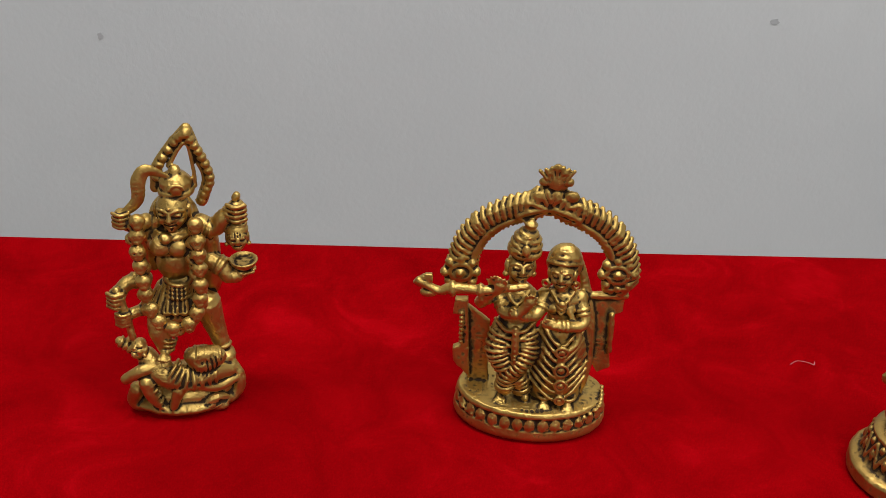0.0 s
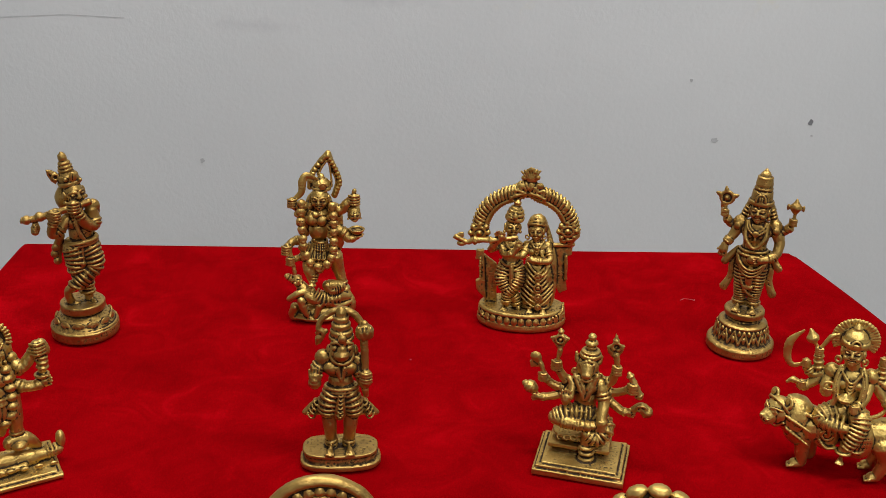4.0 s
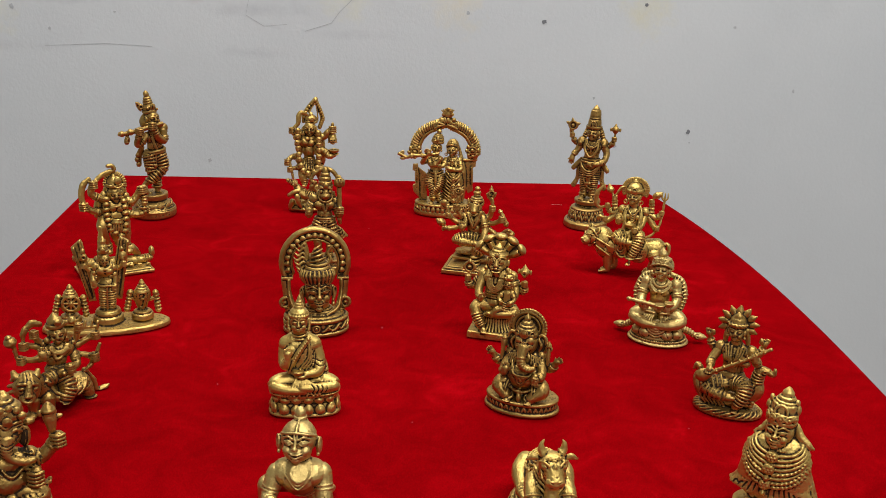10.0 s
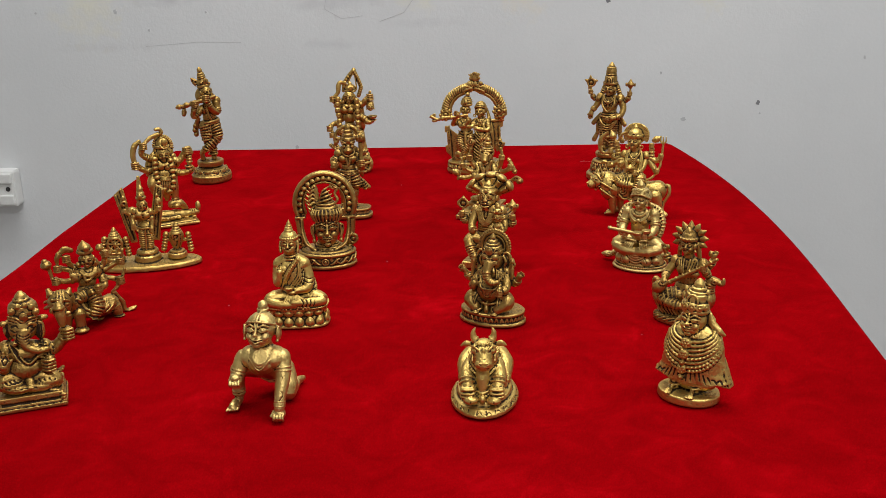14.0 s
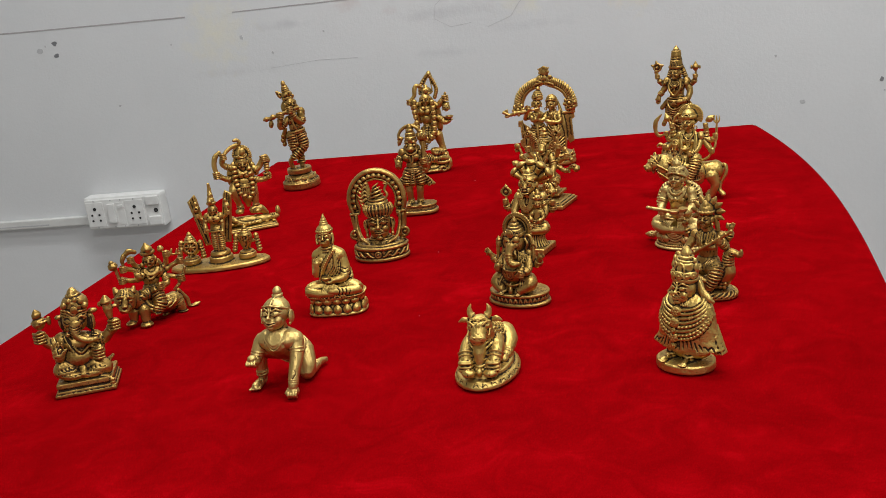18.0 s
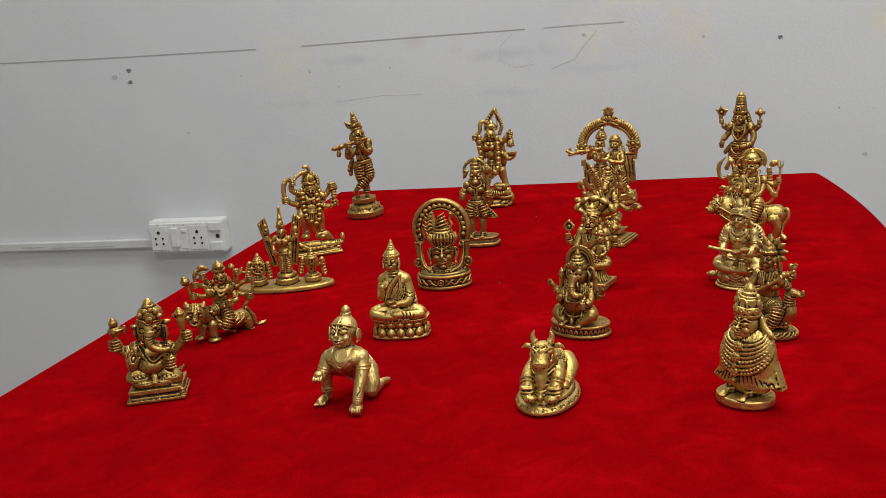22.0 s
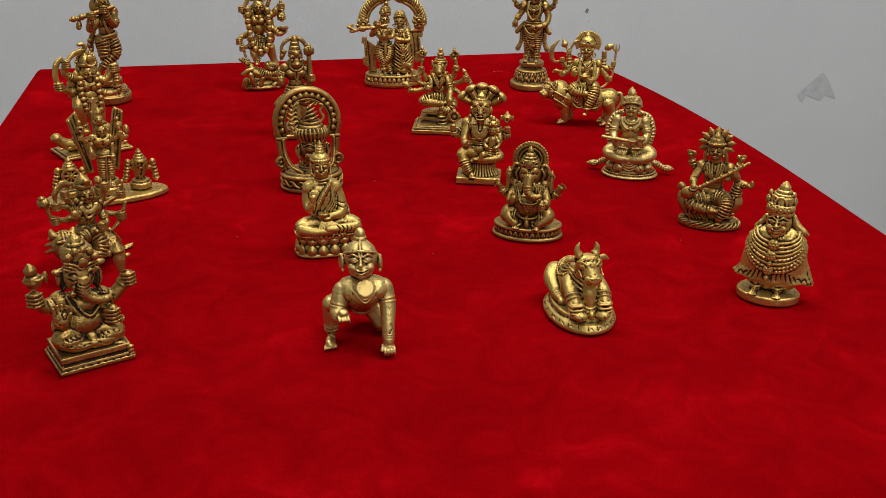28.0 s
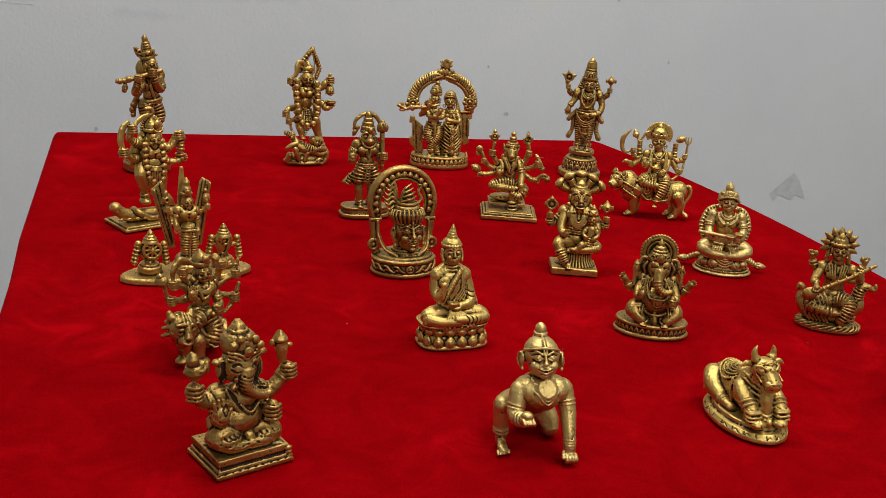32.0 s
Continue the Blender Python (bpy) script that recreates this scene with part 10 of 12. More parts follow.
    return c.done('lion_rider', BRASS_DARK, -0.2150, -0.5930, 32.3, 'dark antique brass eight-armed rider on a striding lion', uneven=0.36)


lion_rider()


def meditating_figure():
    c = Cast()
    X = -3.5
    c.lathe((X, 0, 0), [(24.4, 0), (25.0, 0.7), (24.6, 1.8), (22.6, 3.4), (20.6, 8.4), (20.0, 9.2), (20.8, 10.2), (22.6, 13.4), (23.6, 15.0), (23.6, 16.6), (22.4, 17.4), (8, 17.6)], 1, 0.6, (0, 0, 0), 56, 0.66)
    # two rows of lotus petals, each with a raised heart
    c.petals((X, 0, 0), 22.6, 13.6, 0.8, 8.8, 15, 2.8, square=0.66)
    c.petals((X, 0, 0), 21.4, 12.9, 9.4, 14.8, 15, 2.4, square=0.66)
    c.beads([(X + 24.2 * p, 14.6 * q, 16.2) for p, q in (corner(radians(a), 0.66) for a in range(0, 361, 12))], 0.7, 70)
    # crossed legs under the robe
    c.ball((X - 1, -1, 22), (19, 10, 5.5))
    c.tube([(X - 4, -2, 23), (X - 16, -5, 23), (X - 20.5, -7.5, 21.4), (X - 12, -11.4, 20), (X, -12.2, 19.6)], [6.4, 6.2, 5.0, 4.0, 3.4])
    c.tube([(X + 4, -2, 23), (X + 15, -4.6, 22.6), (X + 20, -7, 20.6), (X + 12, -11.6, 21.0), (X - 2, -12.8, 21.6)], [6.4, 6.0, 4.8, 3.8, 3.0])
    c.ball((X + 18, -8.5, 19.8), (4.2, 4.0, 2.4))
    for i in range(5):
        c.tube([(X - 22 + 2.1 * i, -9.4 - 0.9 * i, 23.6 - 0.7 * i), (X - 23.6 + 2.3 * i, -11.0 - 0.8 * i, 19.0)], 0.7, 1, 6, 3)
        c.cut([(X + 4 + 3.4 * i, -15, 25.4), (X + 6.4 + 3.0 * i, -15.5, 22.0), (X + 5 + 3.0 * i, -15, 18.6)], 0.55)
    # folds of the hem spread over the seat
    for i in range(9):
        x = X - 11 + 2.6 * i
        c.tube([(X - 3 + 0.8 * (i - 4), -10.6, 27.5), (x * 0.8 - 0.5, -13.4, 22.4), (x, -14.0, 18.0)], [0.8, 1.15, 0.9], 1, 6, 4)
        c.ball((x, -14.2, 17.6), (1.3, 0.9, 0.7))
    # body
    c.ball((X - 1, -0.8, 28), (11.5, 8.0, 7.5))
    c.tube([(X - 1.2, -0.8, 29), (X - 2, -0.6, 38), (X - 2.6, 0, 47)], [9.2, 9.8, 10.2], 0.78)
    c.ball((X - 2.8, -0.4, 48.2), (12.8, 7.0, 7.0))
    c.tube([(X - 11.5, 0, 50), (X - 2.8, 0, 53.4), (X + 6, 0, 49.6)], [5.6, 6.0, 5.6], 0.9)
    c.ball((X - 8.4, -5.6, 46.2), (5.0, 2.4, 4.2))
    # robe over one shoulder with a patterned border
    edge = [(X + 2.5, -5.6, 55), (X - 3.5, -8.3, 47), (X - 8.5, -8.6, 38), (X - 10.5, -7.4, 31)]
    c.tube(edge, [1.5, 1.9, 1.8, 1.4], 0.7)
    c.beads([(p[0] + 0.2, p[1] - 1.2, p[2]) for p in edge], 0.7, 17)
    c.tube([(p[0] + 2.3, p[1] + 0.3, p[2] + 0.6) for p in edge], 0.6, 1, 6, 4)
    for i in range(6):
        c.tube([(X + 3.4 + 1.1 * i, -6.0 + 0.5 * i, 52 - 2.6 * i), (X + 2.6 + 1.0 * i, -8.2 + 0.3 * i, 42 - 2.0 * i), (X - 3.5 + 1.2 * i, -9.0 + 0.3 * i, 33.5 - 1.0 * i)], 0.6, 1, 6, 4)
    # hands: one raised palm, one holding the bowl in the lap
    arm = [(X - 12.6, 0.4, 49), (X - 13.8, -2.2, 39), (X - 13.0, -7.2, 36.6), (X - 11.4, -9.8, 42)]
    c.tube(arm, [4.5, 4.3, 3.7, 2.4])
    c.ball((X - 12.4, 0, 49.6), (5.0, 5.0, 5.6))
    c.hand((X - 11.2, -10.6, 45.0), 3.6, (0, 0.05, 1), (1, 0.1, 0), 1)
    arm = [(X + 7.2, 0.4, 48.6), (X + 9.8, -1.6, 38), (X + 8.6, -6.6, 31.4), (X + 0.5, -10.8, 30.6)]
    c.tube(arm, [4.6, 4.7, 4.2, 2.5])
    c.ball((X + 6.8, 0, 49.2), (5.0, 5.0, 5.6))
    for i in range(6):
        c.cut([(X + 5.6, -6.8, 47 - 3.0 * i), (X + 11, -7.0, 44.6 - 3.0 * i), (X + 16, -4, 45 - 3.0 * i)], 0.5)
    c.tube([(X + 12.6, 0, 36), (X + 13.8, -3, 30), (X + 12, -5, 25)], [2.6, 3.0, 2.2], 0.7)
    c.ball((X - 2.0, -11.4, 29.6), (3.8, 2.8, 1.7))
    c.lathe((X - 4.5, -11.0, 30.4), [(1.8, 0), (3.6, 1.4), (4.2, 3.2), (3.8, 3.6), (1, 3.4)], k=20)
    # neck rings, head, curled hair with a tall top knot
    c.tube([(X - 2.8, -0.4, 53), (X - 3, -1, 61)], [4.6, 4.4])
    c.wrap([(X - 2.8, -0.4, 55), (X - 3, -0.8, 59.4)], [5.2, 4.7], 3, 0.7, 0, 1)
    m = pose(X - 3.4, -1.8, 66.2, -8, 0, -3)

    def at(x, y, z):
        return tuple(m @ Vector((x, y, z)))

    c.ball(at(0, 0, 0.6), (6.5, 6.4, 7.6))
    c.ball(at(0, -1.8, -4.2), (4.8, 4.4, 3.6))
    c.tube([at(0, -6.2, 2.6), at(0, -7.0, -0.4), at(0, -7.6, -1.4)], [0.55, 0.7, 1.0], 1, 8, 4)
    c.ball(at(0, -7.2, -1.7), (1.4, 0.8, 0.6))
    c.ball(at(0, -6.9, 3.6), 0.55)
    for s in (-1, 1):
        c.tube([at(s * 0.9, -6.5, 2.4), at(s * 2.8, -6.1, 3.3), at(s * 5.2, -3.9, 2.2)], 0.4, 1, 6, 4)
        c.ball(at(s * 2.8, -5.6, 0.8), (1.8, 1.0, 0.9), (0, 0, s * 24))
        c.cut([at(s * 1.0, -6.5, 0.4), at(s * 2.8, -6.8, -0.1), at(s * 4.8, -4.9, 0.7)], 0.4, 1)
        c.ball(at(s * 3.0, -4.2, -2.7), (2.1, 1.7, 1.9))
        c.tube([at(s * 6.6, -0.2, 2.4), at(s * 7.0, -0.4, -1.6), at(s * 6.5, -0.8, -5.6)], [1.0, 1.0, 1.2], 1.5)
    c.tube([at(-1.9, -5.9, -3.6), at(0, -6.8, -3.7), at(1.9, -5.9, -3.6)], [0.3, 0.5, 0.3], 1, 6, 3)
    c.tube([at(-1.5, -5.9, -4.5), at(0, -6.6, -4.9), at(1.5, -5.9, -4.5)], [0.35, 0.6, 0.35], 1, 6, 3)
    c.cut([at(-2.2, -6.2, -4.0), at(0, -7.2, -4.2), at(2.2, -6.2, -4.0)], 0.36, 1)
    c.lathe((X - 3.5, -1.0, 71.0), [(6.2, -1.4), (6.9, -0.4), (6.9, 1.2), (6.3, 1.8), (6.1, 3.0), (5.2, 4.2), (4.2, 5.2), (3.4, 6.0), (3.6, 7.0), (2.8, 7.8), (3.0, 8.8), (2.2, 9.6), (2.4, 10.6), (1.6, 11.4), (1.5, 12.8), (0.4, 15.2)], 1, 1, (0, 2, 0), 30)
    for i in range(20):
        a = 2 * math.pi * i / 20
        c.ball((X - 3.5 + 6.6 * math.cos(a), -1.0 + 6.6 * math.sin(a), 71.8), (0.8, 0.8, 1.0))
    return c.done('meditating_figure', BRASS_GOLD, -0.0410, -0.5930, 4.4, 'polished yellow brass meditating figure on a double lotus seat', 0.0004, 0.6, 0.26)


meditating_figure()


def elephant_headed_seated():
    c = Cast()
    c.lathe((-1, -1.2, 0), [(26.4, 0), (27.2, 0.8), (27.0, 2.2), (25.4, 3.2), (24.8, 4.2), (24.8, 7.4), (26.2, 8.4), (26.2, 9.8), (25.2, 10.4), (8, 10.6)], 1, 0.66, k=56)
    for i in range(36):
        a = radians(10 * i)
        c.tube([(-1 + 25.0 * math.cos(a + k * 0.044), -1.2 + 16.6 * math.sin(a + k * 0.044), 5.8 + (1.3 if k % 2 else -1.3)) for k in range(3)], 0.6, 1, 6, 3)
    # folded legs, feet forward
    for s in (-1, 1):
        c.tube([(-1 + s * 4, -4, 18), (-1 + s * 12, -7, 20), (-1 + s * 14.5, -10, 18), (-1 + s * 9, -14.0, 13.6)], [7.2, 7.0, 6.0, 3.8])
        for i in range(6):
            c.tube([(-1 + s * (8.4 + 1.6 * i), -11.0 + 0.6 * i, 25.0 - 0.8 * i), (-1 + s * (9.4 + 1.7 * i), -15.6 + 0.9 * i, 19.5), (-1 + s * (8.6 + 1.3 * i), -15.4 + 0.9 * i, 14.0)], 0.7, 1, 6, 3)
        c.ring((-1 + s * 8.2, -13.6, 13.8), 4.0, 3.4, 0.9, (30, 0, 0))
        c.foot((-1 + s * 6.4, -11.6, 10.4), 6.6, s * 10)
        c.cut([(-1 + s * 12, -17, 12), (-1 + s * 16, -13, 12)], 0.5)
    c.tube([(-1, -14, 18), (-0.6, -15.4, 13), (-0.4, -15.6, 10.6)], [1.6, 1.8, 1.2])
    # round belly with jewels and a serpent belt
    c.ball((-0.6, -4.6, 27), (12.6, 10.8, 11.6))
    c.ring((-0.4, -15.2, 26.4), 2.4, 2.4, 0.7, (90, 0, 0), 16)
    c.ball((-0.4, -15.4, 26.4), (1.3, 0.8, 1.3))
    for i in range(4):
        c.tube([(-0.5 - 8.0 + 0.8 * i, -9.0, 38 - i), (-0.5 - 6.4 + 0.7 * i, -13.8, 31 - 0.4 * i), (-0.5, -15.6 + 0.2 * i, 30.0 - 2.1 * i), (-0.5 + 6.4 - 0.7 * i, -13.8, 31 - 0.4 * i), (-0.5 + 8.0 - 0.8 * i, -9.0, 38 - i)], 0.7, 1, 6, 4)
    c.beads([(-12, -7.4, 22), (-6, -13.6, 18.6), (-0.6, -15.0, 17.8), (5, -13.6, 18.6), (11, -7.4, 22)], 0.95, 22)
    c.ball((-1, -2, 39), (12.4, 7.4, 7.0))
    for s in (-1, 1):
        for i in range(5):
            c.tube([(-1 + s * (5.0 + 1.5 * i), -7.6 + 0.5 * i, 44 - 0.6 * i), (-1 + s * (5.8 + 1.7 * i), -9.4 + 0.7 * i, 37.6 - 0.8 * i)], 0.65, 1, 6, 3)
        # raised hands
        arm = [(-1 + s * 10.5, 0, 41), (-1 + s * 16.5, -1.5, 33.6), (-1 + s * 20.0, -3, 34.6), (-1 + s * 22.0, -4.4, 38.0)]
        c.tube(arm, [3.8, 3.4, 3.0, 2.4])
        c.wrap(arm, [4.0, 3.6, 3.1, 2.6], 3, 0.65, 0.66, 0.84)
        c.ball((-1 + s * 10.5, -0.5, 41), (4.6, 4.4, 5.0))
        c.hand((-1 + s * 23.0, -5.4, 40.0), 3.5, (s * 0.75, -0.2, 0.8), (s * 0.7, 0, -0.7), -s)
    c.tube([(-17.6, -4.2, 36), (-17.4, -3.6, 44), (-17.0, -3.0, 50)], [1.2, 1.7, 2.2])
    c.lathe((-17.0, -3.0, 46), [(1.4, 0), (2.5, 1), (2.5, 4), (2.0, 5), (2.4, 6), (1.4, 7.4), (0.3, 9.4)], k=14)
    c.tube([(15.6, -4.4, 36), (15.6, -3.8, 44), (15.4, -3.0, 51)], [1.2, 1.4, 1.1])
    c.ring((15.4, -3.4, 48.5), 2.0, 2.0, 0.8, (90, 0, 0), 16)
    c.lathe((15.4, -3.2, 50), [(1.8, 0), (1.6, 1.6), (0.3, 4)], k=10)
    # blessing palm, sweet in the other hand
    arm = [(-11, -2, 39), (-14.5, -8, 31.6), (-13.0, -12.6, 30.0)]
    c.tube(arm, [3.8, 3.2, 2.6])
    c.wrap(arm, [3.9, 3.4, 2.8], 3, 0.65, 0.72, 0.94)
    c.hand((-12.2, -14.2, 32.4), 3.8, (0.05, 0.05, 1), (1, 0.2, 0), 1)
    arm = [(9.5, -2, 39), (13, -8, 31.0), (11.2, -13.0, 28.6)]
    c.tube(arm, [3.8, 3.2, 2.6])
    c.wrap(arm, [3.9, 3.4, 2.8], 3, 0.65, 0.72, 0.94)
    c.fist((10.2, -14.6, 28.6), 3.6)
    c.ball((9.8, -15.0, 32.0), (2.4, 2.2, 1.8))
    # elephant head: brow, small eyes, wide ears, trunk curling to one side
    c.ball((-1, -4, 50.6), (8.2, 8.0, 8.6))
    for s in (-1, 1):
        c.ball((-1 + s * 3.2, -8.6, 54.6), (3.6, 2.8, 3.2))
        c.ball((-1 + s * 4.0, -10.4, 50.4), (1.6, 1.0, 1.0))
        c.arc((-1 + s * 4.0, -11.0, 50.4), 2.2, 1.5, 0, 360, 0.42, (90, 0, s * 25))
        c.tube([(-1 + s * 3.2, -10.8, 45.6), (-1 + s * 5.2, -13.0, 43.4)], [1.5, 0.8])
        ear = [(-1 + s * (10.6 + 3.6 * math.cos(radians(a))), -1.6, 50 + 7.0 * math.sin(radians(a))) for a in range(0, 361, 30)]
        c.tube(ear, 1.2, 1, 8, 3)
        c.ball((-1 + s * 10.4, -0.8, 50), (3.8, 1.8, 6.8))
        c.tube([(-1 + s * 8.6, -3.0, 54), (-1 + s * 10.8, -3.2, 50), (-1 + s * 9.4, -3.2, 45.6)], [0.9, 1.2, 0.8], 1, 6, 4)
        c.cut([(-1 + s * 12.2, -3.4, 53), (-1 + s * 12.6, -3.4, 48.6)], 0.6, 0.7)
    trunk = [(-1, -9.6, 50), (-1.6, -12.6, 44), (-0.6, -14.4, 38.6), (3.6, -15.2, 36.0), (8.0, -14.8, 36.8)]
    c.tube(trunk, [4.4, 3.5, 2.9, 2.4, 1.8])
    c.wrap(trunk, [4.3, 3.5, 2.9, 2.4, 1.9], 7, 0.42, 0.3, 0.85)
    for k in (-1, 0, 1):
        c.tube([(-1 + k * 1.5, -11.9, 54.6), (-1 + k * 1.0, -12.6, 48.6)], 0.45, 1, 6, 3)
    # crown before a beaded halo
    c.lathe((-1.6, -2.6, 56.6), [(7.6, -0.8), (8.3, 0), (8.3, 2.4), (7.4, 3.0), (6.8, 5.4), (5.4, 6.2), (5.6, 7.4), (4.0, 8.2), (4.0, 9.6), (2.2, 11.0), (2.4, 12.4), (0.4, 15.4)], k=26)
    c.ball((-1.6, -10.6, 59.8), (1.9, 1.0, 2.4))
    c.ring((-1.6, -10.4, 59.8), 2.5, 2.9, 0.6, (90, 0, 0), 18)
    for s in (-1, 1):
        c.ring((-1.6 + s * 5.4, -8.6, 59.4), 1.6, 1.8, 0.5, (90, 0, s * 35), 14)
    halo = [(-1.6 + 11.0 * math.cos(radians(a)), 1.6, 60.0 + 11.6 * math.sin(radians(a))) for a in range(-20, 201, 20)]
    c.tube(halo, 1.5, 1, 8, 4)
    c.tube([(-1.6 + (p[0] + 1.6) * 0.76, 1.8, 60 + (p[2] - 60) * 0.76) for p in halo], 1.1, 1, 8, 4)
    c.lathe((-1.6, 2.6, 60), [(10.2, -0.8), (10.2, 0.8)], 1, 1.05, (90, 0, 0), 30)
    for i in range(25):
        a = radians(-22 + 9.35 * i)
        c.ball((-1.6 + 12.8 * math.cos(a), 1.4, 60 + 13.4 * math.sin(a)), (1.15, 1.1, 1.15))
    return c.done('elephant_headed_seated', BRASS_DARK, 0.1100, -0.5890, -22.0, 'antique brass four-armed elephant-headed figure on an oval base', 0.0004, 0.5, 0.26)


elephant_headed_seated()


def lute_player():
    c = Cast()
    X = -2.0
    # rippled water for a base
    c.lathe((X, -2.5, 0), [(23.4, 0), (24.4, 0.8), (24.2, 2.6), (22.6, 4.4), (20.6, 5.6), (8, 6.4)], 1, 0.62, k=56)
    for i in range(26):
        a = radians(13.85 * i)
        pts = [(X + r * math.cos(a + t), -2.5 + 0.62 * r * math.sin(a + t), z) for r, z, t in ((24.2, 2.4, -0.16), (23.4, 4.0, 0.0), (21.2, 5.6, 0.16))]
        c.tube(pts, [0.6, 1.0, 0.6], 1, 6, 4)
    c.ball((X, -1.5, 9), (17, 9.0, 5.5))
    # swan that curls up on one side, peacock on the other
    c.tube([(X - 8, -3, 9), (X - 17, -4, 13), (X - 22.5, -3.5, 20), (X - 22.0, -3, 27), (X - 24.5, -3.4, 30.5)], [7.0, 6.2, 4.0, 2.6, 2.2])
    for i in range(6):
        c.tube([(X - 17 + 2.6 * i, -9.6 - 0.3 * i, 17.4 - 0.7 * i), (X - 18.4 + 2.8 * i, -11.0, 11.5), (X - 14.4 + 2.6 * i, -10.4, 6.8)], 0.9, 1, 6, 4)
    c.tube([(X - 22.6, -3.4, 29.6), (X - 24.6, -3.6, 31.0), (X - 26.6, -4.0, 27.6)], [2.4, 2.2, 0.8])
    bird = [(X + 11, -3, 12), (X + 18.5, -4, 20), (X + 17.8, -4, 28), (X + 19.6, -4.6, 36), (X + 24.5, -5, 37)]
    c.tube(bird, [6.4, 5.2, 4.2, 4.0, 2.6])
    c.wrap(bird, [6.0, 5.2, 4.4, 4.2, 3.0], 4, 0.6, 0.5, 0.7)
    c.tube([(X + 24.0, -5, 37), (X + 28.6, -5.2, 35.4), (X + 29.2, -5.4, 39.4)], [2.6, 1.8, 1.2])
    c.ring((X + 22.8, -8.0, 36.8), 1.3, 1.3, 0.45, (90, 0, 20), 14)
    for i in range(7):
        for k in range(3):
            c.ball((X + 10.5 + 3.0 * k + 0.6 * (i % 2), -8.8 + 0.5 * k, 9.5 + 2.7 * i), (1.8, 1.2, 1.6))
    # folded leg and hanging leg in pleats
    leg = [(X - 2, -4, 22), (X - 11, -8, 21), (X - 15, -10, 18.4), (X - 6, -14, 16.6), (X + 2, -14.6, 16)]
    c.tube(leg, [6.4, 6.2, 5.4, 4.4, 3.0])
    c.wrap(leg, [6.5, 6.3, 5.5, 4.5, 3.1], 11, 0.6, 0.12, 0.9)
    c.ball((X + 3.6, -15, 15.8), (3.2, 2.2, 1.8))
    leg = [(X + 2, -4, 23), (X + 10, -9, 24), (X + 11, -12.4, 19), (X + 7, -12.8, 9)]
    c.tube(leg, [6.4, 6.0, 5.0, 3.4])
    c.wrap(leg, [6.5, 6.1, 5.1, 3.5], 12, 0.6, 0.14, 0.92)
    c.foot((X + 6.6, -11, 5.4), 5.4, 4)
    for i in range(5):
        c.cut([(X - 13 + 3.4 * i, -16, 17), (X - 12.4 + 3.4 * i, -16, 11), (X - 13.4 + 3.6 * i, -15.5, 7)], 0.6, 0.5)
    # body, blouse and shawl
    c.ball((X, -1.5, 27), (9.8, 7.2, 6.6))
    c.tube([(X, -1.2, 28), (X, -0.8, 36), (X, -0.2, 45)], [7.6, 7.4, 9.4], 0.78)
    c.ball((X, -0.4, 46), (11.4, 6.2, 6.2))
    for s in (-1, 1):
        c.ball((X + s * 4.2, -5.2, 42.4), (3.8, 2.6, 3.4))
        for i in range(3):
            c.tube([(X + s * (2.4 + 2.2 * i), -5.6 + 0.6 * i, 51), (X + s * (1.8 + 1.6 * i), -8.2 + 0.6 * i, 44), (X + s * 0.8 * i, -8.6 + 0.3 * i, 38.5)], 0.65, 1, 6, 4)
        c.ball((X + s * 10.6, -0.2, 47), (4.4, 4.2, 4.8))
    # lute across the lap
    c.tube([(X - 17.5, -13.6, 29.0), (X - 8, -14.6, 35.0), (X + 8, -14.2, 45.2), (X + 25, -12.6, 57.0)], [1.6, 1.7, 1.5, 1.4])
    c.lathe((X - 15.5, -13.4, 30.0), [(1.0, -9.0), (4.4, -6.4), (5.2, -3.0), (4.0, 0.6), (2.0, 3.6)], 1, 0.6, (0, 58, 0), 22)
    for i in range(7):
        q = i / 6
        c.ring((X - 9 + 30 * q, -14.5 + 1.7 * q, 34.4 + 20.4 * q), 1.9, 1.9, 0.4, (0, 57, 0), 14)
    c.ball((X + 9, -13.0, 43.0), (4.0, 2.4, 3.0))
    # four arms
    arm = [(X - 11, -0.5, 46), (X - 15, -5, 38), (X - 14.4, -11, 36.0)]
    c.tube(arm, [3.6, 3.1, 2.5])
    c.wrap(arm, [3.7, 3.2, 2.6], 3, 0.6, 0.72, 0.95)
    c.hand((X - 14.4, -13.8, 35.4), 3.2, (0, -0.5, -0.8), (1, 0, 0), 1)
    arm = [(X + 11, -0.5, 46), (X + 16.5, -5, 41), (X + 15.6, -10, 46.4)]
    c.tube(arm, [3.6, 3.1, 2.5])
    c.wrap(arm, [3.7, 3.2, 2.6], 3, 0.6, 0.72, 0.95)
    c.fist((X + 15.4, -12.2, 48.4), 3.0)
    for s in (-1, 1):
        arm = [(X + s * 9.6, 1.5, 48), (X + s * 15.4, 0.6, 45.6), (X + s * 18.4, -0.6, 51.4)]
        c.tube(arm, [3.2, 2.9, 2.3])
        c.wrap(arm, [3.3, 3.0, 2.5], 2, 0.6, 0.78, 0.95)
        c.hand((X + s * 19.2, -1.4, 54.8), 3.2, (s * 0.3, 0, 1), (1, 0, 0), -s)
        c.ball((X + s * 16.8, -2.0, 57.2), (1.7, 1.2, 2.4))
    # head under a crown of petals
    c.tube([(X, -0.6, 50), (X - 0.4, -1.4, 56)], [4.2, 4.0])
    c.face((X - 0.6, -2.6, 61.2), 6.8, -4, -8, 0)
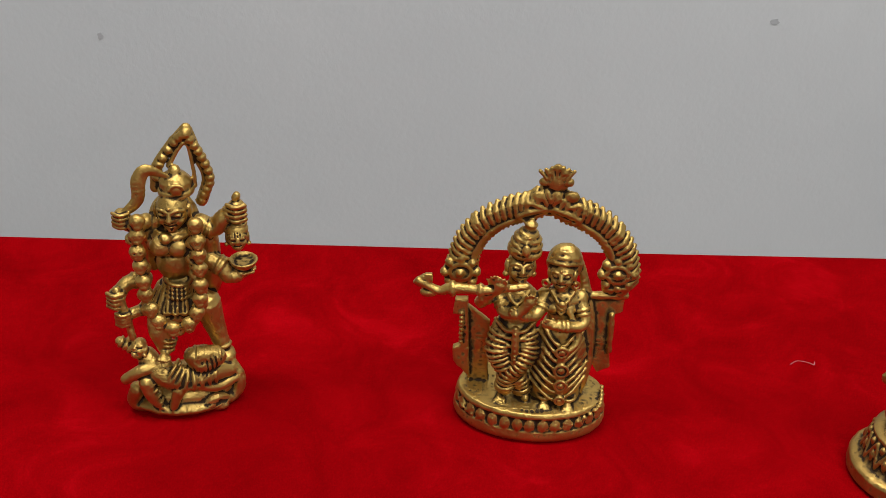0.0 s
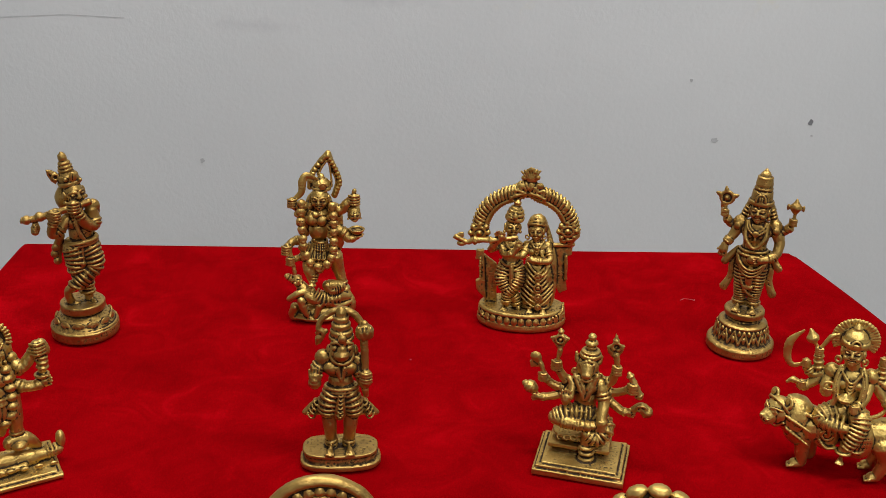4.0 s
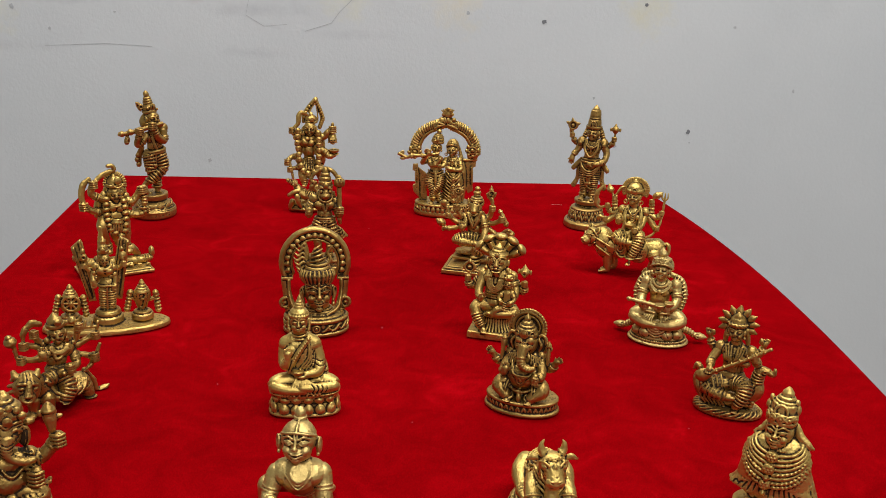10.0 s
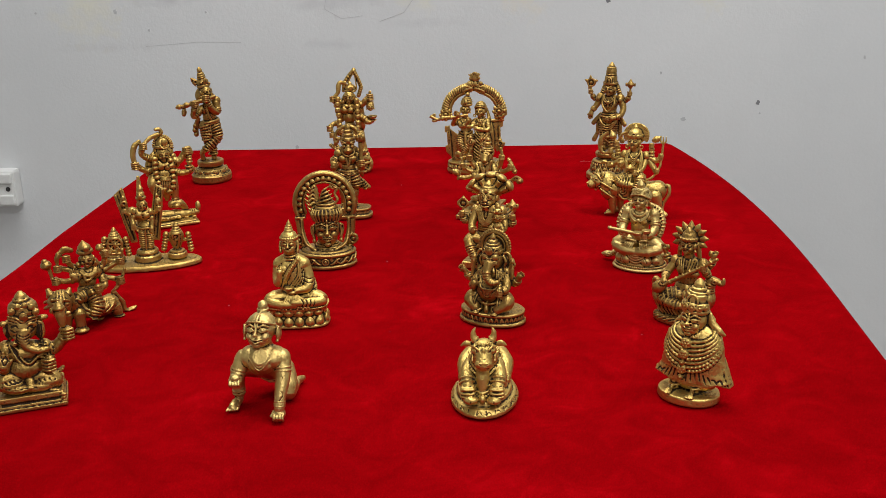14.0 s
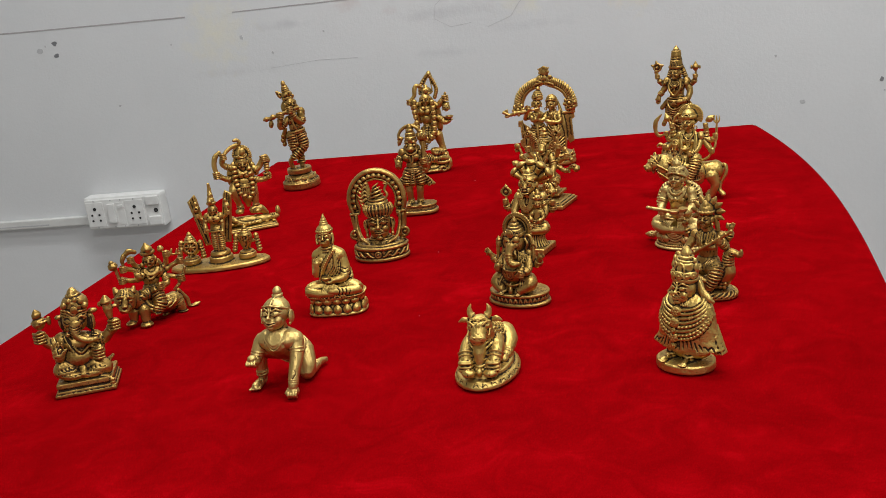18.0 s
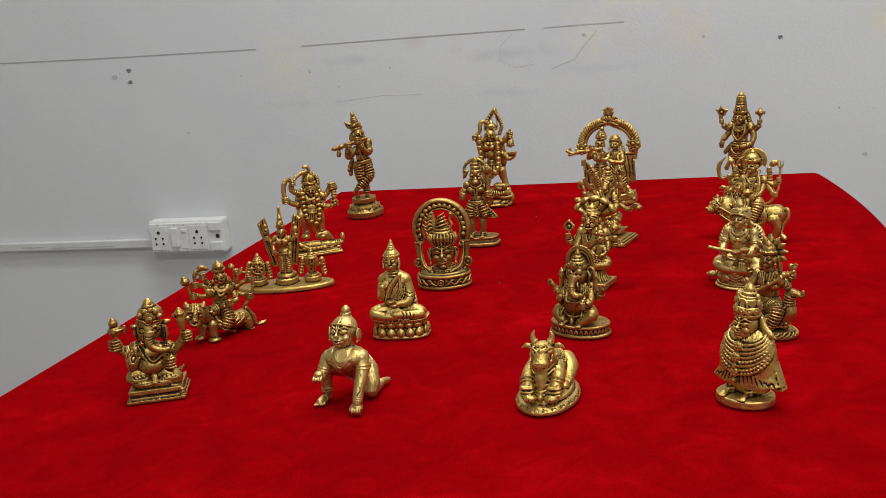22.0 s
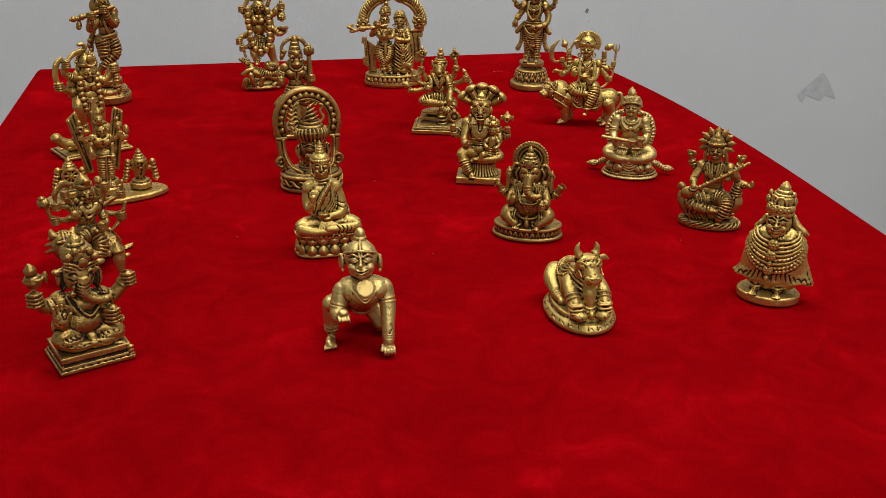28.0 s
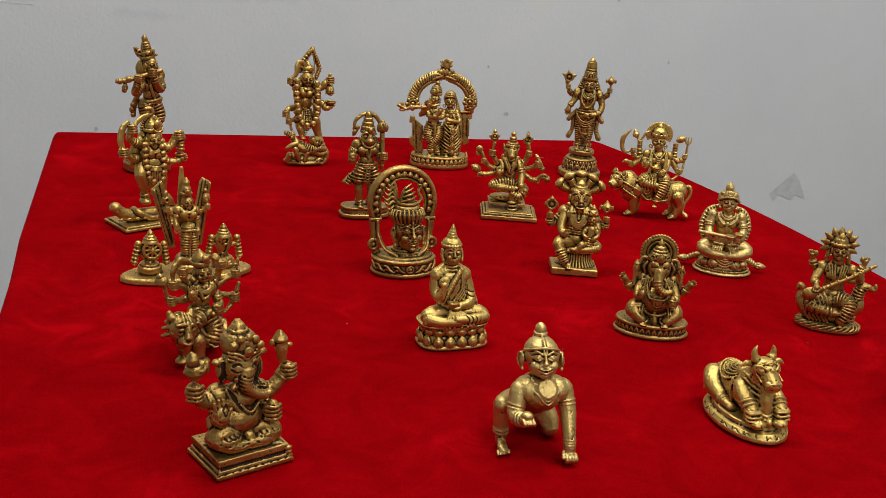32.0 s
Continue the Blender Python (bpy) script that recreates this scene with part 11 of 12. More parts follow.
    for s in (-1, 1):
        c.tube([(X - 0.6 + s * 6.2, 0.6, 63), (X - 0.6 + s * 7.4, 0.6, 56), (X + s * 8.0, 0.4, 50)], [2.0, 2.0, 1.4])
    c.lathe((X - 0.8, -1.4, 66.2), [(6.2, -0.8), (6.9, 0), (6.9, 1.8), (5.8, 2.4), (5.0, 5.0), (3.4, 7.0), (0.6, 8.2)], k=24)
    for i in range(7):
        c.ball((X - 0.8 + 6.8 * math.cos(radians(-165 + 25 * i)), -1.4 + 6.8 * math.sin(radians(-165 + 25 * i)), 67.4), 0.9)
    for i in range(9):
        a = -112 + 28 * i
        r = radians(a)
        c.lathe((X - 0.8 + 6.4 * math.sin(r), 0.8, 66.0 + 6.2 * math.cos(r)), [(1.6, -0.6), (2.6, 2.4), (2.3, 5.0), (0.4, 8.4)], 1, 0.7, (0, a, 0), 12)
    c.lathe((X - 0.8, -3.4, 70.4), [(1.6, -0.6), (3.0, 1.2), (2.6, 3.4), (0.4, 6.2)], 1, 0.8, k=14)
    return c.done('lute_player', BRASS_DARK, 0.2590, -0.5930, -28.0, 'dark antique brass four-armed seated lute player on a rippled oval base', 0.0004, 0.5, 0.26)


lute_player()


def elephant_headed_stepped():
    c = Cast()
    c.box((0, 0, 1.2), (44.7, 35.7, 2.4), (0, 0, 0))
    c.box((0, 0, 3.3), (42, 33.4, 2.2), (0, 0, 0))
    c.box((0, 0, 5.4), (39.5, 31, 2.6), (0, 0, 0))
    c.box((0, 0, 8.2), (41, 32, 3.6), (0, 0, 0))
    c.cut([(-19.0, -15.6, 4.4), (-19.0, -15.6, 6.4)], 0.4, 1)
    c.cut([(-17.7, -15.6, 4.4), (-17.7, -15.6, 6.4)], 0.4, 1)
    c.cut([(-16.4, -15.6, 4.4), (-16.4, -15.6, 6.4)], 0.4, 1)
    c.cut([(-15.1, -15.6, 4.4), (-15.1, -15.6, 6.4)], 0.4, 1)
    c.cut([(-13.8, -15.6, 4.4), (-13.8, -15.6, 6.4)], 0.4, 1)
    c.cut([(-12.5, -15.6, 4.4), (-12.5, -15.6, 6.4)], 0.4, 1)
    c.cut([(-11.2, -15.6, 4.4), (-11.2, -15.6, 6.4)], 0.4, 1)
    c.cut([(-9.9, -15.6, 4.4), (-9.9, -15.6, 6.4)], 0.4, 1)
    c.cut([(-8.6, -15.6, 4.4), (-8.6, -15.6, 6.4)], 0.4, 1)
    c.cut([(-7.299999999999999, -15.6, 4.4), (-7.299999999999999, -15.6, 6.4)], 0.4, 1)
    c.cut([(-6.0, -15.6, 4.4), (-6.0, -15.6, 6.4)], 0.4, 1)
    c.cut([(-4.699999999999999, -15.6, 4.4), (-4.699999999999999, -15.6, 6.4)], 0.4, 1)
    c.cut([(-3.3999999999999986, -15.6, 4.4), (-3.3999999999999986, -15.6, 6.4)], 0.4, 1)
    c.cut([(-2.099999999999998, -15.6, 4.4), (-2.099999999999998, -15.6, 6.4)], 0.4, 1)
    c.cut([(-0.8000000000000007, -15.6, 4.4), (-0.8000000000000007, -15.6, 6.4)], 0.4, 1)
    c.cut([(0.5, -15.6, 4.4), (0.5, -15.6, 6.4)], 0.4, 1)
    c.cut([(1.8000000000000007, -15.6, 4.4), (1.8000000000000007, -15.6, 6.4)], 0.4, 1)
    c.cut([(3.1000000000000014, -15.6, 4.4), (3.1000000000000014, -15.6, 6.4)], 0.4, 1)
    c.cut([(4.400000000000002, -15.6, 4.4), (4.400000000000002, -15.6, 6.4)], 0.4, 1)
    c.cut([(5.699999999999999, -15.6, 4.4), (5.699999999999999, -15.6, 6.4)], 0.4, 1)
    c.cut([(7.0, -15.6, 4.4), (7.0, -15.6, 6.4)], 0.4, 1)
    c.cut([(8.3, -15.6, 4.4), (8.3, -15.6, 6.4)], 0.4, 1)
    c.cut([(9.600000000000001, -15.6, 4.4), (9.600000000000001, -15.6, 6.4)], 0.4, 1)
    c.cut([(10.900000000000002, -15.6, 4.4), (10.900000000000002, -15.6, 6.4)], 0.4, 1)
    c.cut([(12.200000000000003, -15.6, 4.4), (12.200000000000003, -15.6, 6.4)], 0.4, 1)
    c.cut([(13.5, -15.6, 4.4), (13.5, -15.6, 6.4)], 0.4, 1)
    c.cut([(14.800000000000004, -15.6, 4.4), (14.800000000000004, -15.6, 6.4)], 0.4, 1)
    c.cut([(16.1, -15.6, 4.4), (16.1, -15.6, 6.4)], 0.4, 1)
    c.cut([(17.4, -15.6, 4.4), (17.4, -15.6, 6.4)], 0.4, 1)
    c.cut([(18.700000000000003, -15.6, 4.4), (18.700000000000003, -15.6, 6.4)], 0.4, 1)
    c.cut([(-22, -17, 2.4), (22, -17, 2.4)], 0.5, 0.5)
    c.cut([(-21, -17, 2.4), (-21, 17, 2.4)], 0.5, 1)
    c.cut([(-22, -17, 6.9), (22, -17, 6.9)], 0.5, 0.5)
    c.cut([(-21, -17, 6.9), (-21, 17, 6.9)], 0.5, 1)
    c.ball((20.3, -15.8, 3.2), (2.2, 1.6, 1.2))
    c.ball((20.3, -15.8, 5.4), (2.2, 1.6, 1.2))
    c.ball((20.3, -15.8, 7.6), (2.2, 1.6, 1.2))
    c.tube([(12.2, -12.2, 10.6), (17.5, -12.5, 8.1), (18.6, -12.5, 3.2)], [1.77, 2.36, 1.77])
    c.ball((15.4, -13.0, 7.9), (3.25, 2.07, 2.36))
    c.plate([(15.4, 20.2), (22.0, 22.2), (22.0, 20.6), (17.6, 16.7)], -3.0, -5.9)
    c.tube([(15.5, -3.2, 16.7), (21.8, -2.1, 21.5)], 1.33)
    c.tube([(-18.6, -3.2, 23.6), (-17.4, -2.1, 26.9)], [1.77, 2.66])
    c.ball((-3.3, -0.0, 13.2), (16.23, 11.8, 7.38))
    c.tube([(-3.4, -4.2, 18.9), (-13.5, -6.9, 20.2), (-16.7, -8.0, 18.0), (-10.3, -11.2, 14.2), (-1.6, -11.9, 13.7)], [6.11, 6.11, 5.31, 3.98, 2.66])
    c.ball((-12.2, -9.6, 17.0), (8.56, 5.02, 5.02))
    c.tube([(0.9, -4.2, 18.9), (12.0, -6.4, 17.7), (15.8, -6.9, 14.9), (9.6, -10.6, 13.5), (-0.2, -12.1, 13.5)], [6.11, 6.11, 5.31, 3.98, 2.66])
    c.ball((11.3, -9.0, 15.8), (8.56, 5.02, 4.72))
    c.wrap([(-15.3, -9.0, 16.6), (-6.1, -11.7, 13.3)], [4.25, 2.92], 4, 0.66, 0.1, 0.95)
    c.wrap([(15.1, -8.0, 13.9), (4.0, -11.5, 13.3)], [4.25, 2.92], 4, 0.66, 0.1, 0.95)
    c.ball((0.1, -12.5, 14.4), (3.84, 2.36, 2.07))
    c.tube([(-0.8, -9.0, 20.3), (0.2, -11.5, 17.1), (0.2, -12.1, 14.2)], [2.66, 2.66, 1.77], 0.6)
    c.ball((-1.5, -2.7, 25.8), (12.69, 9.74, 9.15))
    c.ball((1.0, -7.4, 26.4), (7.67, 4.13, 5.61))
    c.ball((-0.5, -0.5, 35.8), (15.93, 8.26, 8.26))
    c.tube([(-8.9, -4.8, 42.8), (-5.3, -7.6, 33.8), (1.1, -10.4, 27.5)], [1.48, 1.62, 1.48])
    c.beads([(-4.7, -8.0, 36.2), (1.2, -10.8, 30.8), (8.0, -8.0, 34.7)], 1.03, 12)
    c.tube([(-8.7, -4.2, 44.1), (-3.0, -7.0, 37.9)], [1.33, 1.33])
    c.tube([(-5.8, -7.4, 25.3), (0.2, -10.1, 23.7), (6.3, -7.6, 24.0)], 1.03)
    c.tube([(12.6, -3.2, 40.0), (9.0, -6.4, 34.0)], [1.77, 2.07])
    c.wrap([(11.9, -2.1, 41.3), (8.4, -5.3, 32.1)], [2.92, 3.19], 5, 0.66, 0.1, 0.95)
    c.ball((-0.2, -1.1, 54.7), (9.74, 9.15, 10.03))
    c.tube([(0.9, -6.4, 53.2), (-0.2, -8.5, 48.0), (1.5, -9.8, 43.1), (8.0, -10.1, 39.4), (13.9, -9.6, 39.2)], [5.05, 3.98, 3.05, 2.66, 1.77])
    c.ball((-2.5, -6.6, 57.0), (2.36, 1.48, 1.33))
    c.ball((5.9, -6.6, 55.5), (2.36, 1.48, 1.33))
    c.tube([(-5.1, -5.8, 58.7), (-1.3, -7.4, 59.7), (0.7, -7.9, 57.3)], 1.03)
    c.tube([(9.0, -5.5, 56.1), (6.1, -7.4, 58.4), (3.0, -7.9, 56.9)], 1.03)
    c.tube([(-5.3, -7.0, 46.0), (-6.8, -7.6, 45.0)], [2.07, 1.48])
    c.ball((-4.0, -7.6, 49.4), (2.36, 1.48, 2.07))
    c.ball((-9.1, -0.0, 52.8), (3.54, 2.95, 7.38))
    c.ball((10.0, 0.0, 51.0), (3.84, 2.95, 7.67))
    c.arc((10.3, -1.3, 51.4), 2.66, 5.31, 0, 360, 0.89, (90, 0, 0))
    c.arc((-8.8, -1.3, 53.2), 2.36, 5.31, 0, 360, 0.89, (90, 0, 0))
    c.ball((13.2, -0.0, 58.9), (3.84, 2.36, 2.07))
    c.ball((-11.6, 0.0, 57.8), (3.25, 2.36, 1.77))
    c.lathe((1.7, 1.6, 63.4), [(8.47, -1.92), (9.5, 0.0), (9.76, 2.74), (9.24, 6.04), (7.44, 8.23), (5.13, 9.06), (5.39, 10.43), (4.11, 10.98), (3.34, 13.17), (1.28, 15.64)], 1, 1, (0, -2, 0))
    c.ball((-5.2, -6.2, 67.6), (2.51, 1.77, 2.51))
    c.arc((-5.0, -7.0, 67.8), 1.38, 1.38, 20, 300, 0.59, (90, 0, 0))
    c.ball((-0.9, -6.2, 70.8), (2.21, 1.77, 2.21))
    c.arc((-0.7, -7.0, 71.0), 1.22, 1.22, 20, 300, 0.59, (90, 0, 0))
    c.ball((3.6, -6.2, 71.2), (2.21, 1.77, 2.21))
    c.arc((3.8, -7.0, 71.5), 1.22, 1.22, 20, 300, 0.59, (90, 0, 0))
    c.ball((7.5, -6.2, 69.6), (2.36, 1.77, 2.36))
    c.arc((7.7, -7.0, 69.9), 1.3, 1.3, 20, 300, 0.59, (90, 0, 0))
    c.ball((10.1, -6.2, 65.8), (2.51, 1.77, 2.51))
    c.arc((10.3, -7.0, 66.1), 1.38, 1.38, 20, 300, 0.59, (90, 0, 0))
    c.tube([(-7.8, -5.5, 64.4), (-2.3, -7.9, 63.0), (0.8, -8.5, 60.4), (4.6, -7.9, 62.1), (10.3, -5.3, 62.2)], [0.74, 0.81, 0.89, 0.81, 0.74])
    c.tube([(-8.2, -5.5, 62.7), (-2.8, -7.6, 60.9), (0.4, -8.5, 58.5), (4.1, -7.6, 60.0), (9.9, -5.3, 60.4)], [0.74, 0.81, 0.89, 0.81, 0.74])
    c.tube([(-8.6, -5.5, 60.9), (-3.3, -7.4, 58.8), (-0.0, -8.5, 56.6), (3.6, -7.4, 57.9), (9.5, -5.3, 58.6)], [0.74, 0.81, 0.89, 0.81, 0.74])
    c.ball((2.0, -8.9, 64.2), (1.92, 1.03, 2.21))
    c.ring((2.0, -8.9, 64.2), 2.21, 2.21, 0.59, (90, 0, 0))
    c.cut([(-6.6, -6.4, 57.2), (-3.9, -7.4, 58.3), (-1.7, -7.4, 56.4)], 0.74)
    c.cut([(-7.1, -6.4, 55.1), (-4.8, -7.4, 54.1), (-2.1, -7.4, 54.9)], 0.74)
    c.cut([(2.5, -6.4, 55.6), (5.2, -7.4, 56.7), (7.4, -7.4, 54.8)], 0.74)
    c.cut([(2.0, -6.4, 53.5), (4.3, -7.4, 52.5), (7.0, -7.4, 53.3)], 0.74)
    c.cut([(-2.5, -9.6, 52.3), (0.2, -10.4, 50.9), (3.6, -9.8, 51.3)], 0.59)
    c.cut([(-3.5, -9.6, 50.5), (0.1, -10.4, 48.9), (3.8, -9.8, 49.4)], 0.59)
    c.cut([(-4.4, -9.6, 48.7), (-0.1, -10.4, 47.0), (3.9, -9.8, 47.6)], 0.59)
    c.cut([(-5.4, -9.6, 46.8), (-0.2, -10.4, 45.0), (4.1, -9.8, 45.7)], 0.59)
    c.cut([(-6.4, -9.6, 45.0), (-0.4, -10.4, 43.0), (4.3, -9.8, 43.8)], 0.59)
    c.arc((-0.9, -10.2, 51.3), 1.18, 1.18, 0, 360, 0.44, (80, 0, 0))
    c.arc((1.8, -10.2, 50.3), 1.18, 1.18, 0, 360, 0.44, (80, 0, 0))
    c.arc((-0.1, -10.2, 48.1), 1.18, 1.18, 0, 360, 0.44, (80, 0, 0))
    c.arc((-1.9, -10.2, 48.1), 1.18, 1.18, 0, 360, 0.44, (80, 0, 0))
    c.cut([(-8.2, -2.1, 58.0), (-8.7, -2.1, 51.9), (-10.9, -2.1, 46.1)], 0.74)
    c.cut([(9.4, -1.6, 54.7), (8.9, -1.6, 48.6), (6.8, -1.6, 42.8)], 0.74)
    c.cut([(-9.2, -2.1, 57.5), (-9.6, -2.1, 52.0), (-11.7, -2.1, 46.2)], 0.74)
    c.cut([(10.5, -1.6, 54.5), (10.2, -1.6, 48.4), (8.0, -1.6, 42.5)], 0.74)
    c.cut([(-10.1, -2.1, 57.1), (-10.4, -2.1, 52.2), (-12.6, -2.1, 46.4)], 0.74)
    c.cut([(11.6, -1.6, 54.3), (11.4, -1.6, 48.2), (9.3, -1.6, 42.3)], 0.74)
    c.cut([(-9.0, -6.4, 44.1), (-6.9, -8.0, 38.9), (-4.5, -9.0, 35.8)], 0.74)
    c.cut([(10.0, -3.7, 44.5), (9.7, -4.8, 38.7), (7.3, -5.3, 33.9)], 0.74)
    c.cut([(-7.9, -6.4, 42.7), (-6.0, -8.0, 37.8), (-4.0, -9.0, 34.4)], 0.74)
    c.cut([(11.4, -3.7, 43.0), (11.4, -4.8, 38.4), (9.0, -5.3, 33.6)], 0.74)
    c.cut([(-6.7, -6.4, 41.3), (-5.1, -8.0, 36.7), (-3.4, -9.0, 33.1)], 0.74)
    c.cut([(12.8, -3.7, 41.5), (13.0, -4.8, 38.1), (10.6, -5.3, 33.3)], 0.74)
    c.cut([(-15.1, -11.7, 36.3), (-12.6, -11.9, 38.0), (-11.5, -11.9, 35.3), (-14.0, -11.9, 33.0), (-15.1, -11.7, 36.3)], 0.59)
    c.cut([(-15.8, -11.7, 40.6), (-9.3, -11.7, 38.9)], 0.59)
    c.cut([(-13.3, -11.2, 44.6), (-14.2, -11.7, 40.3)], 0.52)
    c.cut([(-11.7, -11.2, 44.3), (-12.5, -11.7, 40.0)], 0.52)
    c.cut([(-10.0, -11.2, 44.0), (-10.9, -11.7, 39.8)], 0.52)
    c.cut([(-15.2, -12.2, 20.5), (-13.4, -12.5, 18.7), (-10.4, -12.5, 19.2)], 0.59)
    c.cut([(5.8, -11.2, 18.8), (7.7, -11.5, 17.1), (10.6, -11.2, 17.3)], 0.59)
    c.cut([(-12.3, -12.2, 20.6), (-10.5, -12.5, 18.9), (-7.8, -12.5, 19.3)], 0.59)
    c.cut([(9.3, -11.2, 18.8), (10.9, -11.5, 17.1), (13.5, -11.2, 17.5)], 0.59)
    c.cut([(-9.4, -12.2, 20.7), (-7.6, -12.5, 19.0), (-5.2, -12.5, 19.5)], 0.59)
    c.cut([(12.8, -11.2, 18.8), (14.1, -11.5, 17.2), (16.4, -11.2, 17.6)], 0.59)
    c.cut([(-17.5, -11.7, 17.3), (-10.0, -12.7, 14.5), (-1.9, -12.7, 14.9)], 0.74)
    c.cut([(1.5, -12.5, 15.5), (8.3, -12.2, 12.8), (16.3, -9.6, 15.1)], 0.74)
    c.arm([(-12.0, -0.0, 40.0), (-20.1, -1.3, 38.0), (-24.7, -2.3, 42.3), (-26.8, -3.0, 46.1)], 4.51, 3.64, 'fist', 5.61)
    c.lathe((-25.4, -2.8, 52.4), [(2.36, 0.0), (3.84, 1.48), (5.02, 4.13), (4.43, 7.38), (2.95, 8.56), (3.54, 9.74), (3.54, 11.8), (2.07, 14.16), (0.74, 15.64)], 1, 1, (0, -6, 0))
    c.ball((-29.5, -2.5, 57.2), (2.36, 1.77, 1.77))
    c.ball((-18.7, -2.3, 57.3), (1.77, 1.77, 3.84))
    c.ring((-24.7, -2.8, 58.0), 4.43, 4.13, 0.89, (0, 0, 0))
    c.arm([(-12.0, -1.1, 35.7), (-15.4, -5.8, 28.7), (-15.1, -9.8, 31.7)], 4.51, 3.9, 'open', 6.2)
    c.tube([(-15.6, -11.0, 34.6), (-14.0, -11.5, 32.5), (-12.2, -11.0, 34.2)], 0.89)
    c.arm([(12.1, 0.0, 37.3), (17.8, -1.1, 35.9), (22.5, -1.9, 40.1), (28.0, -2.3, 46.3)], 4.51, 3.64, 'fist', 5.31)
    c.tube([(25.2, -2.3, 52.2), (25.0, -1.9, 58.3), (24.6, -1.7, 63.7)], [2.36, 3.72, 3.72], 0.8)
    c.tube([(22.3, -2.5, 64.4), (23.9, -3.0, 55.8)], 1.03)
    c.tube([(27.9, -2.5, 63.4), (24.8, -3.0, 55.6)], 1.03)
    c.lathe((24.3, -1.7, 63.7), [(3.84, 0.0), (4.13, 1.18), (2.36, 3.84), (0.74, 5.9)], 1, 1, (0, 0, 0))
    c.ball((19.8, -1.5, 62.9), (1.77, 1.48, 2.07))
    c.ball((29.9, -1.5, 59.9), (2.07, 1.48, 1.48))
    c.arm([(11.4, -1.1, 33.1), (13.8, -5.3, 27.2), (13.9, -9.3, 28.7)], 4.26, 3.64, 'fist', 5.61)
    c.ball((14.4, -10.1, 32.8), (2.95, 2.66, 2.07))
    c.ball((-12.1, -0.2, 39.3), (6.49, 5.9, 6.49))
    c.ball((11.3, -0.2, 36.8), (6.49, 5.9, 6.49))
    return c.done('elephant_headed_stepped', BRASS_DARK, -0.2025, -0.7280, 21.5, 'dark antique brass elephant-headed figure on a stepped square base', 0.0004, 0.6, 0.36)


elephant_headed_stepped()


def crawling_child():
    c = Cast()
    m = pose(-0.5, -5, 59, -13, 0, -8)

    def at(x, y, z):
        return tuple(m @ Vector((x, y, z)))

    c.ball(at(0, 0, 1.5), (10.3, 10.2, 10.2), (0, 0, -8))
    c.ball(at(0, -2.5, -5), (8.2, 7.6, 6.6), (0, 0, -8))
    c.ball(at(0, -6.6, -9.4), (3.2, 2.4, 2.4))
    c.lathe(at(0, 1.5, 10.6), [(4.6, -1.5), (4.4, 0), (3.0, 0.6), (3.9, 1.6), (3.9, 2.8), (2.9, 3.4), (3.2, 4.4), (2.9, 6.4), (1.6, 8.0), (0.4, 8.8)], k=24)
    # hair line with a parting, brow mark
    c.tube([at(-10, -1.5, 3.5), at(-6.6, -8, 5.2), at(-1, -10.2, 6.2), at(1, -10.2, 6.2), at(6.6, -8, 5.2), at(10, -1.5, 3.5)], 0.75)
    c.tube([at(0, 0, 11.6), at(0, -6, 10.0), at(0, -10.0, 6.4)], 0.7)
    for s in (-0.9, 0.9):
        c.tube([at(s, -10.3, 6.2), at(s * 0.8, -10.7, 2.6)], 0.45, 1, 6, 3)
    for s in (-1, 1):
        c.tube([at(s * 1.7, -10.4, 2.6), at(s * 4.4, -9.6, 3.9), at(s * 7.4, -7.0, 2.6)], 0.6, 1, 6, 4)
        c.ball(at(s * 4.3, -8.9, 0.6), (2.5, 1.5, 1.35), (0, 0, s * 20 - 8))
        c.tube([at(s * 1.7, -10.2, 0.4), at(s * 4.3, -10.2, 1.9), at(s * 7.0, -7.8, 0.8)], 0.4, 1, 6, 4)
        c.tube([at(s * 1.7, -10.2, 0.2), at(s * 4.3, -10.2, -0.9), at(s * 7.0, -7.8, 0.6)], 0.4, 1, 6, 4)
        c.ball(at(s * 4.3, -10.3, 0.5), 0.7)
        c.ball(at(s * 4.8, -6.6, -4.2), (3.2, 2.8, 2.9))
        c.ball(at(s * 11.0, 1.5, -2.4), (1.6, 3.2, 5.2), (0, 0, s * 18))
        c.arc(at(s * 11.9, 0.6, -2.2), 2.4, 4.3, 0, 360, 0.65, (90, 0, 70 * s))
        c.ball(at(s * 11.2, 0.0, -7.2), 1.1)
        c.cut([at(s * 3.6, -10.4, -3.2), at(s * 5.2, -9.6, -5.4)], 0.4, 1)
    c.tube([at(0, -10.4, 2.4), at(0, -11.5, -1.2), at(0, -12.2, -2.4)], [0.75, 1.0, 1.45], 1, 8, 4)
    c.ball(at(0, -11.6, -2.7), (2.1, 1.1, 0.9))
    c.tube([at(-4.0, -8.9, -5.3), at(-1.6, -10.4, -6.1), at(0, -10.5, -5.9), at(1.6, -10.4, -6.1), at(4.0, -8.9, -5.3)], [0.4, 0.75, 0.6, 0.75, 0.4], 1, 6, 3)
    c.tube([at(-3.2, -9.1, -6.6), at(0, -10.2, -8.0), at(3.2, -9.1, -6.6)], [0.5, 0.9, 0.5], 1, 6, 4)
    c.cut([at(-4.2, -9.4, -5.9), at(0, -10.9, -6.9), at(4.2, -9.4, -5.9)], 0.5, 1)
    # body
    c.tube([(0, -3, 44), (-0.5, -5.5, 52)], [6.6, 6.0])
    c.tube([(0, -7, 39), (0, 2, 33.5), (1, 13, 25.5), (2, 23, 19)], [11.2, 11.6, 10.4, 9.4])
